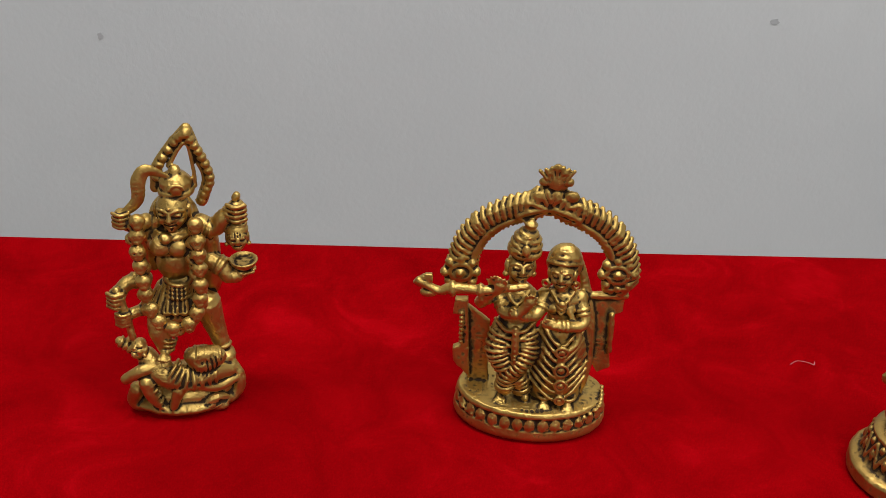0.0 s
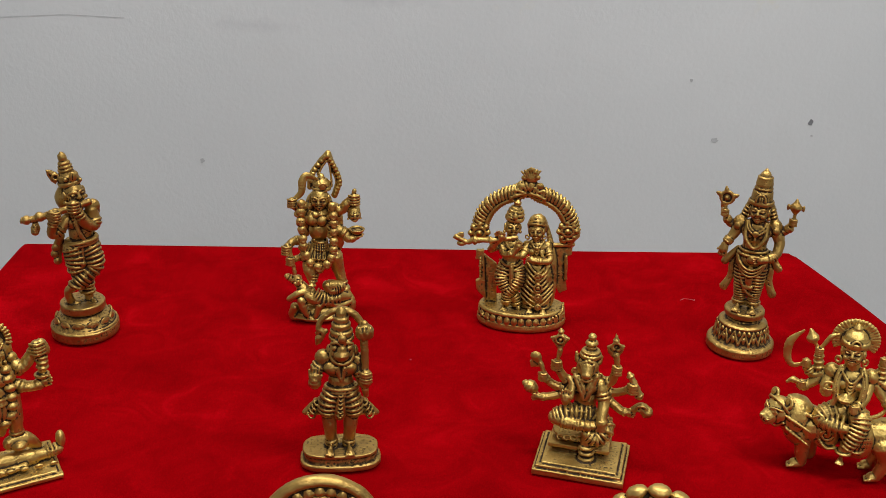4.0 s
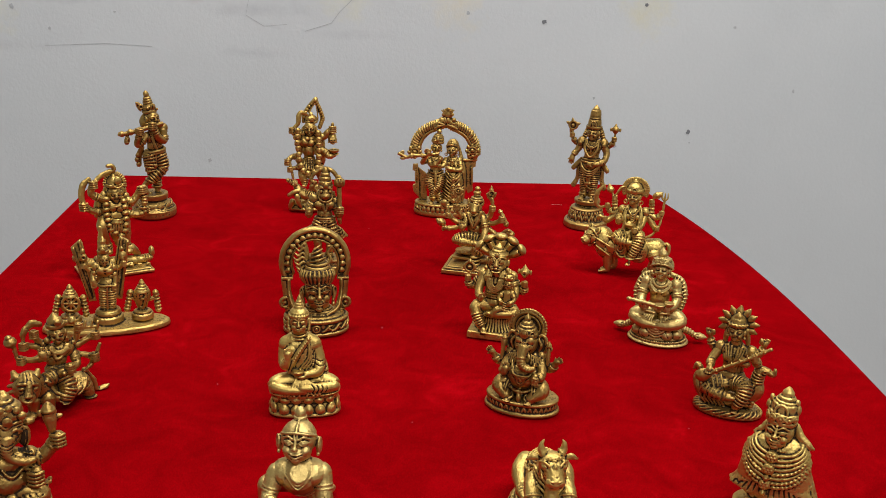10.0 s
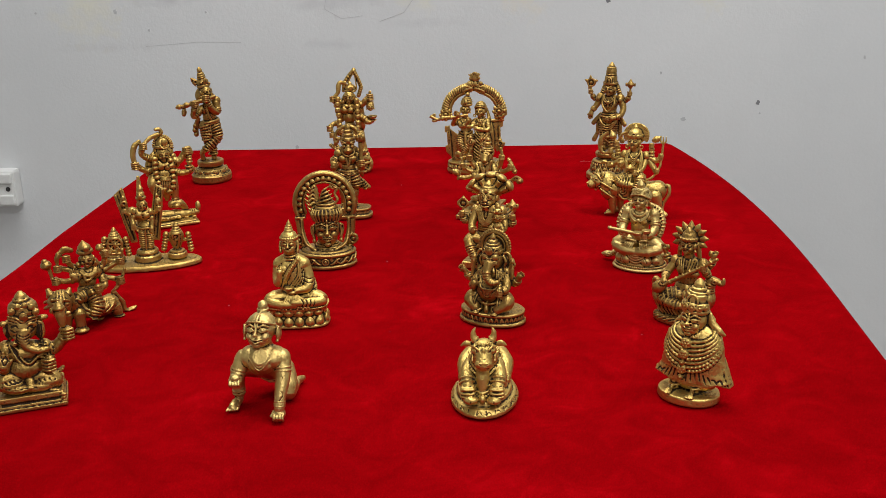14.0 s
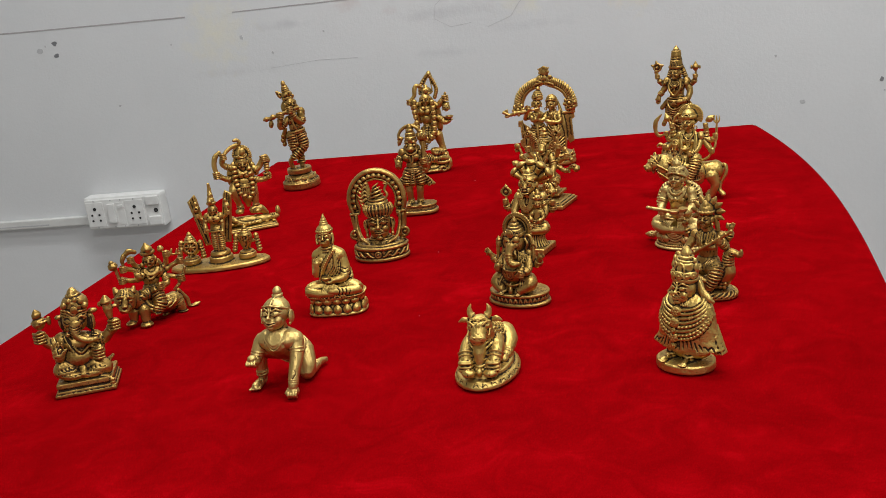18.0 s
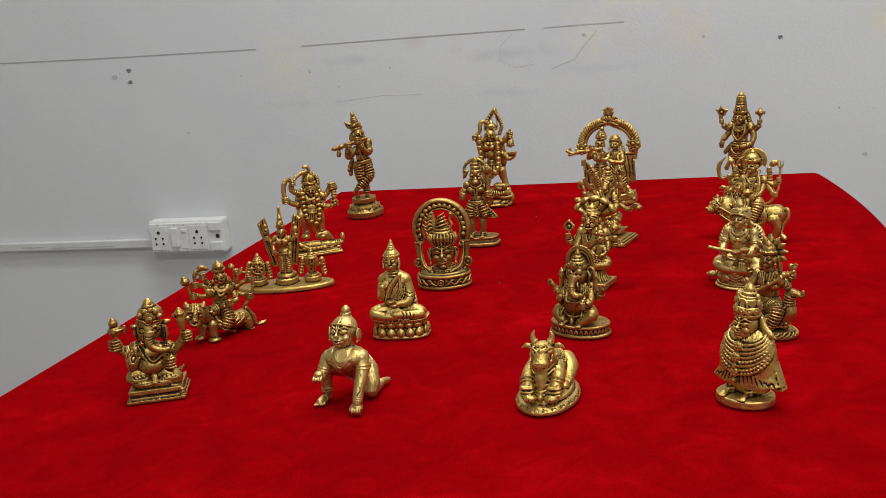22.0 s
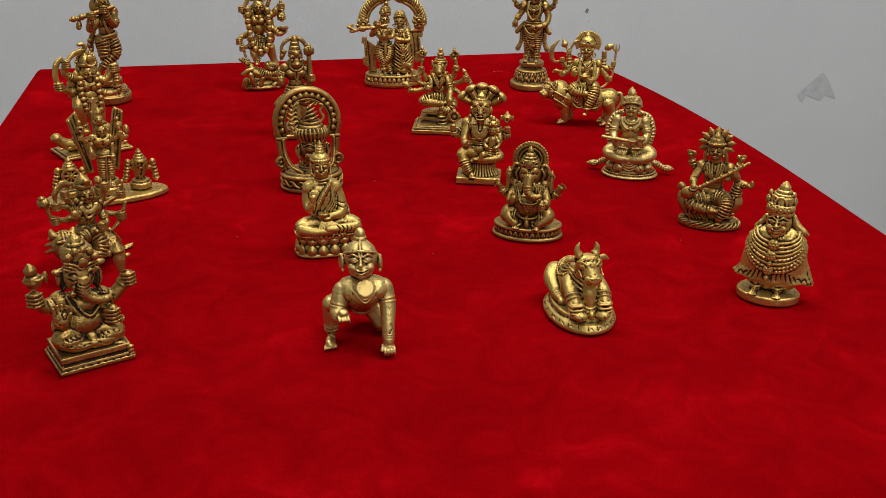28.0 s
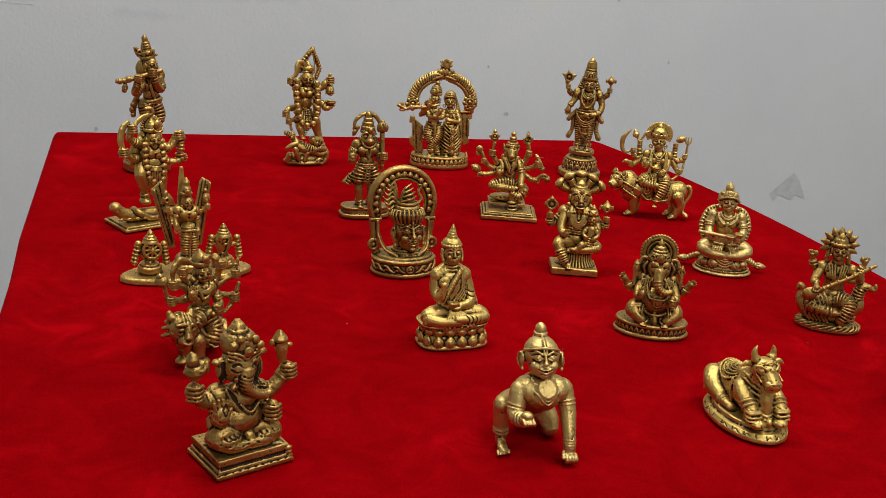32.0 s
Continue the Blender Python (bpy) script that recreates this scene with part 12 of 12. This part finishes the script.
    c.ball((-7, -5, 39.5), (9.0, 9.0, 7.6))
    c.ball((7, -6, 39.5), (8.6, 9.0, 7.6))
    c.ball((2, 23, 19), (11.5, 8.5, 9.5))
    c.ball((0, -7.5, 36.5), (10.5, 8.6, 7.6))
    for k in range(3):
        w = 10.5 - 1.7 * k
        c.tube([(-w, -9.6, 44.6), (-w * 0.6, -14.8, 40.6 + 0.4 * k), (-0.3, -17.0, 34.6 + 2.0 * k), (w * 0.6, -15.0, 40.6 + 0.4 * k), (w, -10.0, 44.6)], 0.4, 1, 6, 5)
    c.wrap([(1, 13, 25.5), (1.8, 20, 20.5)], [10.8, 10.4], 2, 0.8, 0.1, 0.9)
    # the arm that rests on its knuckles
    arm = [(13, -6, 39), (14, -10, 29), (13, -15.5, 18), (12.6, -18.6, 9)]
    c.ball((12.6, -6, 38.5), (5.8, 6, 6.6))
    c.tube(arm, [5.4, 5.0, 4.1, 3.5])
    c.wrap(arm, [5.4, 5.0, 4.1, 3.5], 2, 0.45, 0.2, 0.27)
    c.wrap(arm, [5.2, 4.8, 3.8, 3.3], 3, 0.55, 0.84, 0.95)
    c.cut([(14.5, -15.5, 29), (11, -19, 24), (15.5, -19, 19), (13, -20.6, 15)], 0.45, 1)
    c.ball((12.4, -18.6, 5.0), (4.0, 4.0, 4.6))
    for i in range(4):
        c.tube([(9.6 + 1.9 * i, -21.0, 6.2), (9.5 + 1.9 * i, -23.0, 4.0), (9.6 + 1.9 * i, -21.4, 1.4)], 0.95, 1, 6, 3)
    c.tube([(8.8, -19, 7), (7.8, -21.6, 4.6)], 1.0)
    # the raised arm with a sweet in the hand
    arm = [(-13.5, -6, 38.5), (-16.5, -9, 28), (-16.8, -14, 26.5), (-15, -21, 29)]
    c.ball((-12.8, -5.6, 38.2), (5.8, 6, 6.4))
    c.tube(arm, [5.4, 4.9, 4.4, 3.3])
    c.wrap(arm, [5.4, 4.9, 4.4, 3.3], 2, 0.45, 0.2, 0.27)
    c.wrap(arm, [5.4, 5.0, 4.3, 3.5], 2, 0.65, 0.8, 0.9)
    c.ball((-14.6, -22.4, 29.6), (4.4, 3.8, 2.7))
    for i in range(4):
        c.tube([(-17.6 + 1.9 * i, -24.0, 30.6), (-17.4 + 1.9 * i, -26.6, 29.2), (-17.0 + 1.9 * i, -25.0, 27.2)], 0.95, 1, 6, 3)
    c.ball((-14.6, -22.6, 32.4), (3.4, 3.2, 2.2))
    # legs: one foot set down, the other knee on the ground
    c.tube([(-5, 20, 20), (-13, 11, 24), (-19.5, 4.0, 26.5)], [7.6, 6.4, 5.0])
    c.ball((-19.6, 3.4, 26.2), (5.0, 5.0, 5.0))
    c.tube([(-19.8, 4, 26), (-19.8, 5.2, 16), (-19.6, 5.4, 7)], [5.0, 4.5, 3.6])
    c.wrap([(-19.8, 5, 14), (-19.6, 5.4, 7)], [4.2, 3.8], 2, 0.75, 0.45, 0.75)
    c.cut([(-22, 0, 25), (-20, -1, 18), (-22, 0, 12)], 0.4, 1)
    c.tube([(-19.6, 7, 3.0), (-20.4, 1, 3.2), (-21.4, -4, 2.4)], [3.4, 3.6, 3.7], 0.75)
    for i in range(5):
        c.tube([(-24.6 + 1.6 * i, -4.6, 1.9), (-25.2 + 1.7 * i, -7.4 + 0.35 * i, 1.4)], [1.0, 0.8], 1, 6, 2)
    c.tube([(7, 20, 19), (11.5, 14, 11), (12.5, 11, 6.5)], [8.4, 7.0, 5.6])
    c.tube([(12.5, 11, 5.4), (13, 20, 5.0), (13.5, 29, 4.4)], [5.2, 4.6, 3.4])
    c.wrap([(13, 22, 5), (13.4, 28, 4.4)], [4.2, 3.6], 2, 0.7, 0.3, 0.9)
    c.tube([(13.5, 29, 4.2), (15, 34, 3.8), (17, 38.5, 3.0)], [3.2, 3.2, 2.4], 0.8)
    return c.done('crawling_child', BRASS_PALE, -0.0380, -0.7410, 0.0, 'smooth pale brass crawling child figure holding a sweet', 0.0004, 0.6, 0.2, 0.2)


crawling_child()


def resting_bull():
    c = Cast()
    c.lathe((0, 0, 0), [(21.6, 0), (22.4, 0.8), (22.4, 3.0), (20.6, 5.6), (19.2, 6.0), (18.2, 6.4), (18.0, 8.8), (17.2, 9.4), (6, 9.6)], 1, 1.5, k=56)
    # engraved waves along the rim
    for i in range(22):
        a0, a1 = radians(i * 360 / 22), radians((i + 0.86) * 360 / 22)
        pts = []
        for j in range(7):
            a = a0 + (a1 - a0) * j / 6
            w = 3.9 + 0.9 * math.sin(j * math.pi / 3)
            k = 22.7 - 0.72 * (w - 3.0)
            pts.append((k * math.cos(a), 1.5 * k * math.sin(a), w))
        c.cut(pts, 0.34, 1)
        c.cut([(22.6 * math.cos(a1 + 0.02), 33.9 * math.sin(a1 + 0.02), 3.0), (21.0 * math.cos(a1 + 0.02), 31.5 * math.sin(a1 + 0.02), 5.2)], 0.4, 1)
    # trunk
    c.tube([(0, 22, 18), (0, 10, 19.5), (0, -4, 21), (0, -12, 25)], [9.5, 11.6, 11.2, 9.5])
    c.ball((0, 20, 19), (12.4, 10.5, 10.6))
    c.ball((0, 0, 31.5), (6.2, 7.5, 5.2))
    c.ball((-6, -9, 23.5), (7.4, 8.5, 10))
    c.ball((6, -9, 23.5), (7.4, 8.5, 10))
    # saddle cloth: nested bows with a beaded hem
    for i in range(5):
        k = 1 - 0.19 * i
        ring = []
        for j in range(19):
            a = radians(20 * j - 180)
            x, y = 11.4 * k * math.sin(a), 9 + 12.5 * k * math.cos(a)
            ring.append((x, y, 19.8 + 12.1 * math.sqrt(max(1 - (x / 12.6) ** 2, 0)) - 0.004 * (y - 6) ** 2))
        (c.beads(ring, 0.85, 44) if i == 0 else c.tube(ring, 0.62, 1, 6, 2))
    for s in (-1, 1):
        c.cut([(s * 11.8, 6, 24), (s * 12.2, -1, 22), (s * 11.6, -5, 27)], 0.7, 1)
        c.cut([(s * 13.5, 2, 18), (s * 13.2, -3, 16)], 0.6, 1)
        c.beads([(s * 11, -2, 29), (s * 12.8, -3, 22), (s * 12.2, -4, 14)], 0.9, 11)
        # hind leg folded along the flank
        c.tube([(s * 8.6, 23, 20), (s * 12.6, 17, 17), (s * 13.4, 8, 14)], [7.5, 6.6, 4.8])
        c.tube([(s * 13.4, 8, 13), (s * 13.8, 18, 11.8), (s * 12.6, 25, 11)], [4.2, 3.4, 2.8])
        c.tube([(s * 13.4, 8, 12.6), (s * 13.2, 1, 12), (s * 12.6, -3.5, 11.4)], [4.2, 3.2, 3.0])
        c.wrap([(s * 13.4, 6, 12.4), (s * 13.2, 0, 12)], [4.1, 3.2], 3, 0.6, 0.2, 0.95)
        c.ball((s * 12.4, -4.6, 11.2), (3.4, 3.0, 2.4))
        # foreleg bent under the chest
        c.tube([(s * 8.6, -9, 27), (s * 10.2, -17, 23), (s * 9.6, -23, 18.5)], [5.6, 5.2, 4.6])
        c.box((s * 9.4, -24.2, 16), (8.2, 6.6, 9.0), (8, 0, 0))
        c.wrap([(s * 10.0, -18, 22.5), (s * 9.6, -23.5, 18)], [5.4, 4.8], 2, 0.7, 0.2, 0.6)
        for z in (13.4, 15.6, 18.4):
            c.tube([(s * 9.4 - 4.4, -24, z), (s * 9.4 - 3.8, -27.8, z), (s * 9.4 + 3.8, -27.8, z), (s * 9.4 + 4.4, -24, z)], 0.75, 1, 6, 4)
        c.ball((s * 7.4, -27.6, 11.4), (4.9, 4.0, 2.9))
        c.cut([(s * 7.4, -32, 13), (s * 7.4, -31.6, 10)], 0.5, 1)
    # neck, dewlap and chains
    c.tube([(0, -8, 28), (0.4, -14, 35), (0.6, -17, 41)], [10, 8.6, 7.2])
    c.tube([(0, -20, 33), (0, -22, 24), (0, -23, 15)], [4.2, 4.6, 3.0])
    for i in range(6):
        z = 35 - 3.4 * i
        c.tube([(-9.4, -11.5, z + 3.0), (-6, -18.5 - 0.5 * i, z - 0.6), (0, -24.2 - 0.35 * i, z - 3.0), (6, -18.5 - 0.5 * i, z - 0.6), (9.4, -11.5, z + 3.0)], 0.85, 1, 6, 5)
    c.beads([(-9.8, -12, 20.5), (-5, -22, 14.6), (0, -27, 12.6), (5, -22, 14.6), (9.8, -12, 20.5)], 0.95, 19)
    c.ball((0, -27.4, 11.6), (2.2, 2.0, 2.8))
    # head
    m = pose(0.6, -18, 42, -6, 0, 2) @ Matrix.Diagonal((1.12, 1.0, 1.12, 1))

    def at(x, y, z):
        return tuple(m @ Vector((x, y, z)))

    c.ball(at(0, 0, 0), (8.2, 7.8, 8.0), (-6, 0, 2))
    c.tube([at(0, -3, -0.6), at(0, -6, -3.6), at(0, -8.5, -5.6)], [6.8, 5.8, 5.0])
    c.ball(at(0, -9.6, -6.0), (5.8, 3.2, 4.4), (-6, 0, 2))
    c.ball(at(0, -7.4, -8.8), (3.8, 3.6, 1.9))
    c.cut([at(-4.6, -10.0, -8.0), at(0, -13.2, -8.0), at(4.6, -10.0, -8.0)], 0.6, 1)
    c.cut([at(-5.2, -6.5, -3.0), at(0, -11.6, -2.6), at(5.2, -6.5, -3.0)], 0.5, 1)
    for s in (-1, 1):
        c.ball(at(s * 2.2, -12.4, -5.0), (1.5, 0.9, 1.1))
        c.cut([at(s * 1.4, -13.4, -5.4), at(s * 3.0, -12.8, -4.8)], 0.5, 1)
        c.ball(at(s * 5.3, -5.2, 1.2), (1.7, 2.1, 1.6))
        c.arc(at(s * 5.7, -5.6, 1.2), 2.0, 1.7, 0, 360, 0.5, (90, 0, s * 48))
        c.tube([at(s * 3.0, -8.4, 2.2), at(s * 5.0, -6.6, 3.8), at(s * 7.0, -3.2, 3.2)], 0.75, 1, 6, 4)
        c.tube([at(s * 4.2, 0.6, 4.6), at(s * 5.8, 0.6, 8.0), at(s * 5.9, 0, 11.0), at(s * 4.8, -1.0, 14.0)], [2.6, 2.3, 1.5, 0.35])
        c.wrap([at(s * 4.6, 1.0, 5.8), at(s * 6.6, 1.2, 8.4)], [2.6, 2.4], 1, 0.5, 0.2, 0.8)
        c.tube([at(s * 6.4, 2.0, 3.0), at(s * 10.0, 1.8, 3.6), at(s * 13.2, 2.4, 2.0)], [1.7, 2.3, 0.7], 0.55)
        c.cut([at(s * 7.6, -0.2, 3.4), at(s * 11.8, 0.2, 2.8)], 0.5, 1)
        c.tube([at(s * 6.6, -3.0, -1.6), at(s * 6.4, -8.0, -4.2)], 0.6)
    for i in range(5):
        for j in range(2):
            c.ring(at(-4.4 + 2.2 * i, -5.2 - 1.6 * (2 - abs(i - 2)) * 0.5, 5.2 - 2.0 * j + 0.5 * (i % 2)), 0.95, 0.8, 0.42, (65, 0, 0), 12)
    c.ball(at(0, -9.0, 1.6), (1.3, 0.8, 1.6))
    c.tube([(3, 31, 20), (8, 33, 14), (13, 29, 10.5)], [1.7, 1.4, 2.2])
    return c.done('resting_bull', BRASS_GOLD, 0.1060, -0.7255, -1.0, 'yellow brass resting bull with a saddle cloth on an oval plinth', 0.0004, 0.6, 0.34, 0.2)


resting_bull()


def draped_figure():
    c = Cast()
    c.lathe((-0.5, -2.6, 0), [(20.2, 0), (20.8, 0.8), (20.8, 5.0), (20.0, 5.8), (8, 6.0)], 1, 0.78)

    # the bell of the robe, half width by height
    bell = ((15.0, 26.5), (18.0, 24.2), (22.0, 22.2), (30.0, 20.8), (38.0, 19.6), (45.0, 17.6), (49.5, 14.2), (52.5, 9.0))

    def wide(z):
        for (z0, r0), (z1, r1) in zip(bell, bell[1:]):
            if z <= z1:
                return r0 + (r1 - r0) * max(z - z0, 0) / (z1 - z0)
        return bell[-1][1]

    def deep(z):
        return 0.42 + 0.16 * min(max((z - 15) / 14, 0), 1)

    def skin(x, z, out=0.0):
        r = wide(z)
        return (x + 0.8, -1.5 - (deep(z) * r + out) * math.sqrt(max(1 - (x / r) ** 2, 0.02)), z)

    k = 72
    rings = []
    for z, r in bell:
        flare = max(0.0, (20 - z) / 8)
        rings.append([(0.8 + (r + 1.0 * flare * math.sin(9 * a)) * math.cos(a), -1.5 + deep(z) * (r + 1.3 * flare * math.sin(11 * a)) * math.sin(a), z + 1.5 * flare * math.cos(2 * a)) for a in (2 * math.pi * i / k for i in range(k))])
    c.shell(rings)
    c.ball((0.8, -2, 12), (17, 8, 6))
    # chains and beads in bows over the chest
    for i in range(8):
        high, low = 51.5 - 1.5 * i, 43.5 - 2.9 * i
        pts = []
        for a in np.linspace(-86, 86, 15):
            z = high - (high - low) * math.cos(radians(a)) ** 1.15
            pts.append(skin(wide(z) * math.sin(radians(a)), z, 0.5))
        if i in (4, 6):
            c.tube(pts, 1.35, 0.8, 8, 3)
            c.beads([(p[0], p[1] - 1.1, p[2]) for p in pts], 0.75, 24)
        elif i == 7:
            c.beads(pts, 1.5, 27)
        else:
            c.tube(pts, 1.02, 1, 8, 3)
    for x, z, r in ((-0.4, 42.6, 3.7), (-0.9, 35.0, 3.5), (-1.3, 29.2, 1.9), (-1.8, 24.2, 3.4), (-2.2, 18.4, 1.9)):
        y = skin(x, z, 1.2)[1]
        c.lathe((x, y, z), [(r, -1.5), (r, 0.9), (r * 0.86, 1.5), (r * 0.1, 1.2)], 1, 1, (92, 0, 0), 20)
        for j in range(6 if r > 3 else 0):
            a = radians(60 * j)
            c.ball((x + 0.52 * r * math.cos(a), y - 1.5, z + 0.52 * r * math.sin(a)), 0.75)
        c.ball((x, y - 1.5, z), 0.8)
    # pleats of the hem
    for i in range(15):
        x = -22 + 3.2 * i
        top = skin(x * 0.86, 23.5 - 0.012 * x * x, 0.3)
        c.cut([top, skin(x * 0.94, 18.5, 0.6), skin(x * 1.05, 15.2, 1.0)], 0.6, 0.7)
    c.plate([(27.8, 13.0), (20.5, 31), (17.5, 31), (18.5, 14.2), (23, 12.2)], 3.4, -3.0)
    for i in range(4):
        c.cut([(19.6 + 1.5 * i, -3.2, 27 - 3 * i), (20.4 + 1.9 * i, -3.2, 14)], 0.6, 0.6)
    for x, yaw in ((-8.2, -10), (5.4, 6)):
        c.foot((x, -9.5, 6.0), 7.4, yaw)
        c.tube([(x, -6, 7), (x, -5.5, 13)], [3.4, 3.6])
        c.ring((x, -7.0, 10), 3.8, 3.6, 0.8)
    # head, collar and veil
    c.tube([(0.6, -2.5, 46), (0.2, -4, 52)], [7.4, 6.6])
    for i in range(17):
        a = radians(-155 + 130 * i / 16 - 90 + 90)
        c.tube([(0.2 + 7.6 * math.cos(a), -4 + 6.6 * math.sin(a), 50.0), (0.3 + 11.0 * math.cos(a), -3.5 + 8.4 * math.sin(a), 46.4)], 0.55, 1, 6, 2)
    m = pose(0, -5, 56, -10, 0, -4)

    def at(x, y, z):
        return tuple(m @ Vector((x, y, z)))

    c.ball(at(0, 0, 0.6), (8.4, 7.8, 9.4))
    c.ball(at(0, -2.4, -5), (6.2, 5.4, 4.6))
    c.ball(at(0, -5.6, -8.2), (2.6, 2.0, 1.9))
    c.tube([at(0, -7.6, 3.4), at(0, -8.8, -0.6), at(0, -9.6, -1.8)], [0.7, 0.9, 1.3], 1, 8, 4)
    c.ball(at(0, -9.1, -2.1), (1.8, 1.0, 0.8))
    c.ball(at(0, -8.4, 4.6), 0.7)
    for s in (-1, 1):
        c.tube([at(s * 1.2, -8.1, 3.0), at(s * 3.6, -7.5, 4.3), at(s * 6.6, -4.8, 3.0)], 0.5, 1, 6, 4)
        c.ball(at(s * 3.5, -6.9, 0.9), (2.3, 1.3, 1.2), (0, 0, s * 24))
        c.tube([at(s * 1.3, -7.9, 0.9), at(s * 3.6, -8.0, 2.1), at(s * 6.1, -5.6, 1.1)], 0.36, 1, 6, 4)
        c.cut([at(s * 1.4, -8.2, 0.4), at(s * 3.6, -8.5, -0.2), at(s * 6.0, -6.2, 0.8)], 0.45, 1)
        c.ball(at(s * 3.9, -5.3, -3.2), (2.7, 2.2, 2.5))
    c.tube([at(-2.6, -7.1, -4.4), at(-1, -8.2, -4.8), at(0, -8.2, -4.6), at(1, -8.2, -4.8), at(2.6, -7.1, -4.4)], [0.35, 0.62, 0.5, 0.62, 0.35], 1, 6, 3)
    c.tube([at(-2.0, -7.2, -5.6), at(0, -8.0, -6.4), at(2.0, -7.2, -5.6)], [0.4, 0.75, 0.4], 1, 6, 3)
    c.cut([at(-2.9, -7.6, -5.0), at(0, -8.8, -5.6), at(2.9, -7.6, -5.0)], 0.42, 1)
    c.ring(at(2.6, -9.0, -1.9), 1.2, 1.2, 0.42, (90, 0, 10))
    c.ball((0.8, 1.5, 54), (9.6, 6.6, 10))
    c.tube([(8.4, -1, 60), (11.5, -1.5, 54), (16.5, -2, 50), (19.5, -1, 48)], [2.2, 2.8, 2.6, 1.2], 0.7)
    c.tube([(-8.0, -1, 58), (-11, -1.5, 53), (-14.5, -1.5, 50)], [1.8, 2.2, 1.4], 0.7)
    c.cut([(9.0, -4, 59), (12.4, -4.5, 53.5), (17.6, -4.5, 50)], 0.5, 0.6)
    # headdress
    c.lathe((-0.2, -3.6, 63.0), [(8.6, -1.6), (9.3, -0.6), (9.3, 1.0), (8.6, 1.5), (8.8, 5.6), (9.0, 6.2), (7.8, 6.8), (7.4, 11.5), (6.2, 12.2), (6.4, 13.2), (5.0, 13.8), (5.0, 15.4), (3.6, 16.2), (3.4, 18.4), (1.6, 20.6), (0.4, 21.8)], 1, 0.92, (0, 4, 0))
    for a in (-150, -118, -86, -54, -22):
        x, y = -0.1 + 8.9 * math.cos(radians(a)), -3.6 + 8.2 * math.sin(radians(a))
        c.ring((x, y, 66.6), 1.9, 1.9, 0.6, (90, 0, a + 90), 16)
        c.ball((x, y, 66.6), (1.1, 1.0, 1.1))
    c.arc((0.0, -10.4, 70.0), 3.8, 4.6, 0, 180, 0.75, (82, 0, 0))
    c.ball((0.0, -9.4, 70.4), (2.8, 1.5, 3.4))
    for s in (-1, 0, 1):
        c.cut([(s * 1.6, -11.6, 70), (s * 2.4, -11.2, 73.6)], 0.4, 0.6)
    for s in (-1, 1):
        c.ball((s * 8.2 - 0.2, -3.4, 71.0), (2.0, 2.2, 3.6))
        c.ball((s * 7.4 - 0.2, -3.4, 75.6), (1.5, 1.7, 2.2))
    return c.done('draped_figure', BRASS_GOLD, 0.2420, -0.7230, -34.0, 'yellow brass draped figure with layered bead necklaces on a flat base', 0.0004, 0.6, 0.3)


draped_figure()


# ---- lint on the cloth ----


def lint(x, y, size, turn):
    """A pale crumpled speck of fluff."""
    rng = random.Random(int(x * 1000) * 7 + 3)
    bm = bmesh.new()
    bmesh.ops.create_icosphere(bm, subdivisions=2, radius=size)
    for v in bm.verts:
        v.co *= 0.7 + 0.6 * rng.random()
        v.co.z = max(v.co.z * 0.5, -size * 0.3)
    ob = finish(bm, "lint_speck", LINT, smooth=False)
    ob.matrix_world = pose(x, y, TOP + size * 0.2, 0, 0, turn)
    return tagged(ob, "tiny pale speck of lint on the red cloth", "lint", group="lint on the cloth")


for i, (x, y) in enumerate(((0.221, -0.622), (-0.110, -0.557), (0.010, -0.452), (0.030, -0.614), (-0.003, -0.191))):
    lint(x, y, 0.00038 + 0.0001 * (i % 3), 40 * i)


def thread(points, r):
    c = Cast()
    c.tube(points, [r, r], 1, 6, 8)
    me = bpy.data.meshes.new("thread")
    me.from_pydata([(v[0] * 0.001, v[1] * 0.001, v[2] * 0.001) for v in c.verts], [], c.faces)
    me.materials.append(LINT)
    ob = new("loose_thread", me)
    ob.matrix_world = pose(0.210, -0.097, TOP, 0, 0, 0)
    return tagged(ob, "short pale curled thread lying on the red cloth", "thread")


thread([(-6, -1, 0.2), (-2, 1.5, 0.3), (3, 0.5, 0.2), (5, -1.5, 0.5), (6, 1, 0.3)], 0.11)
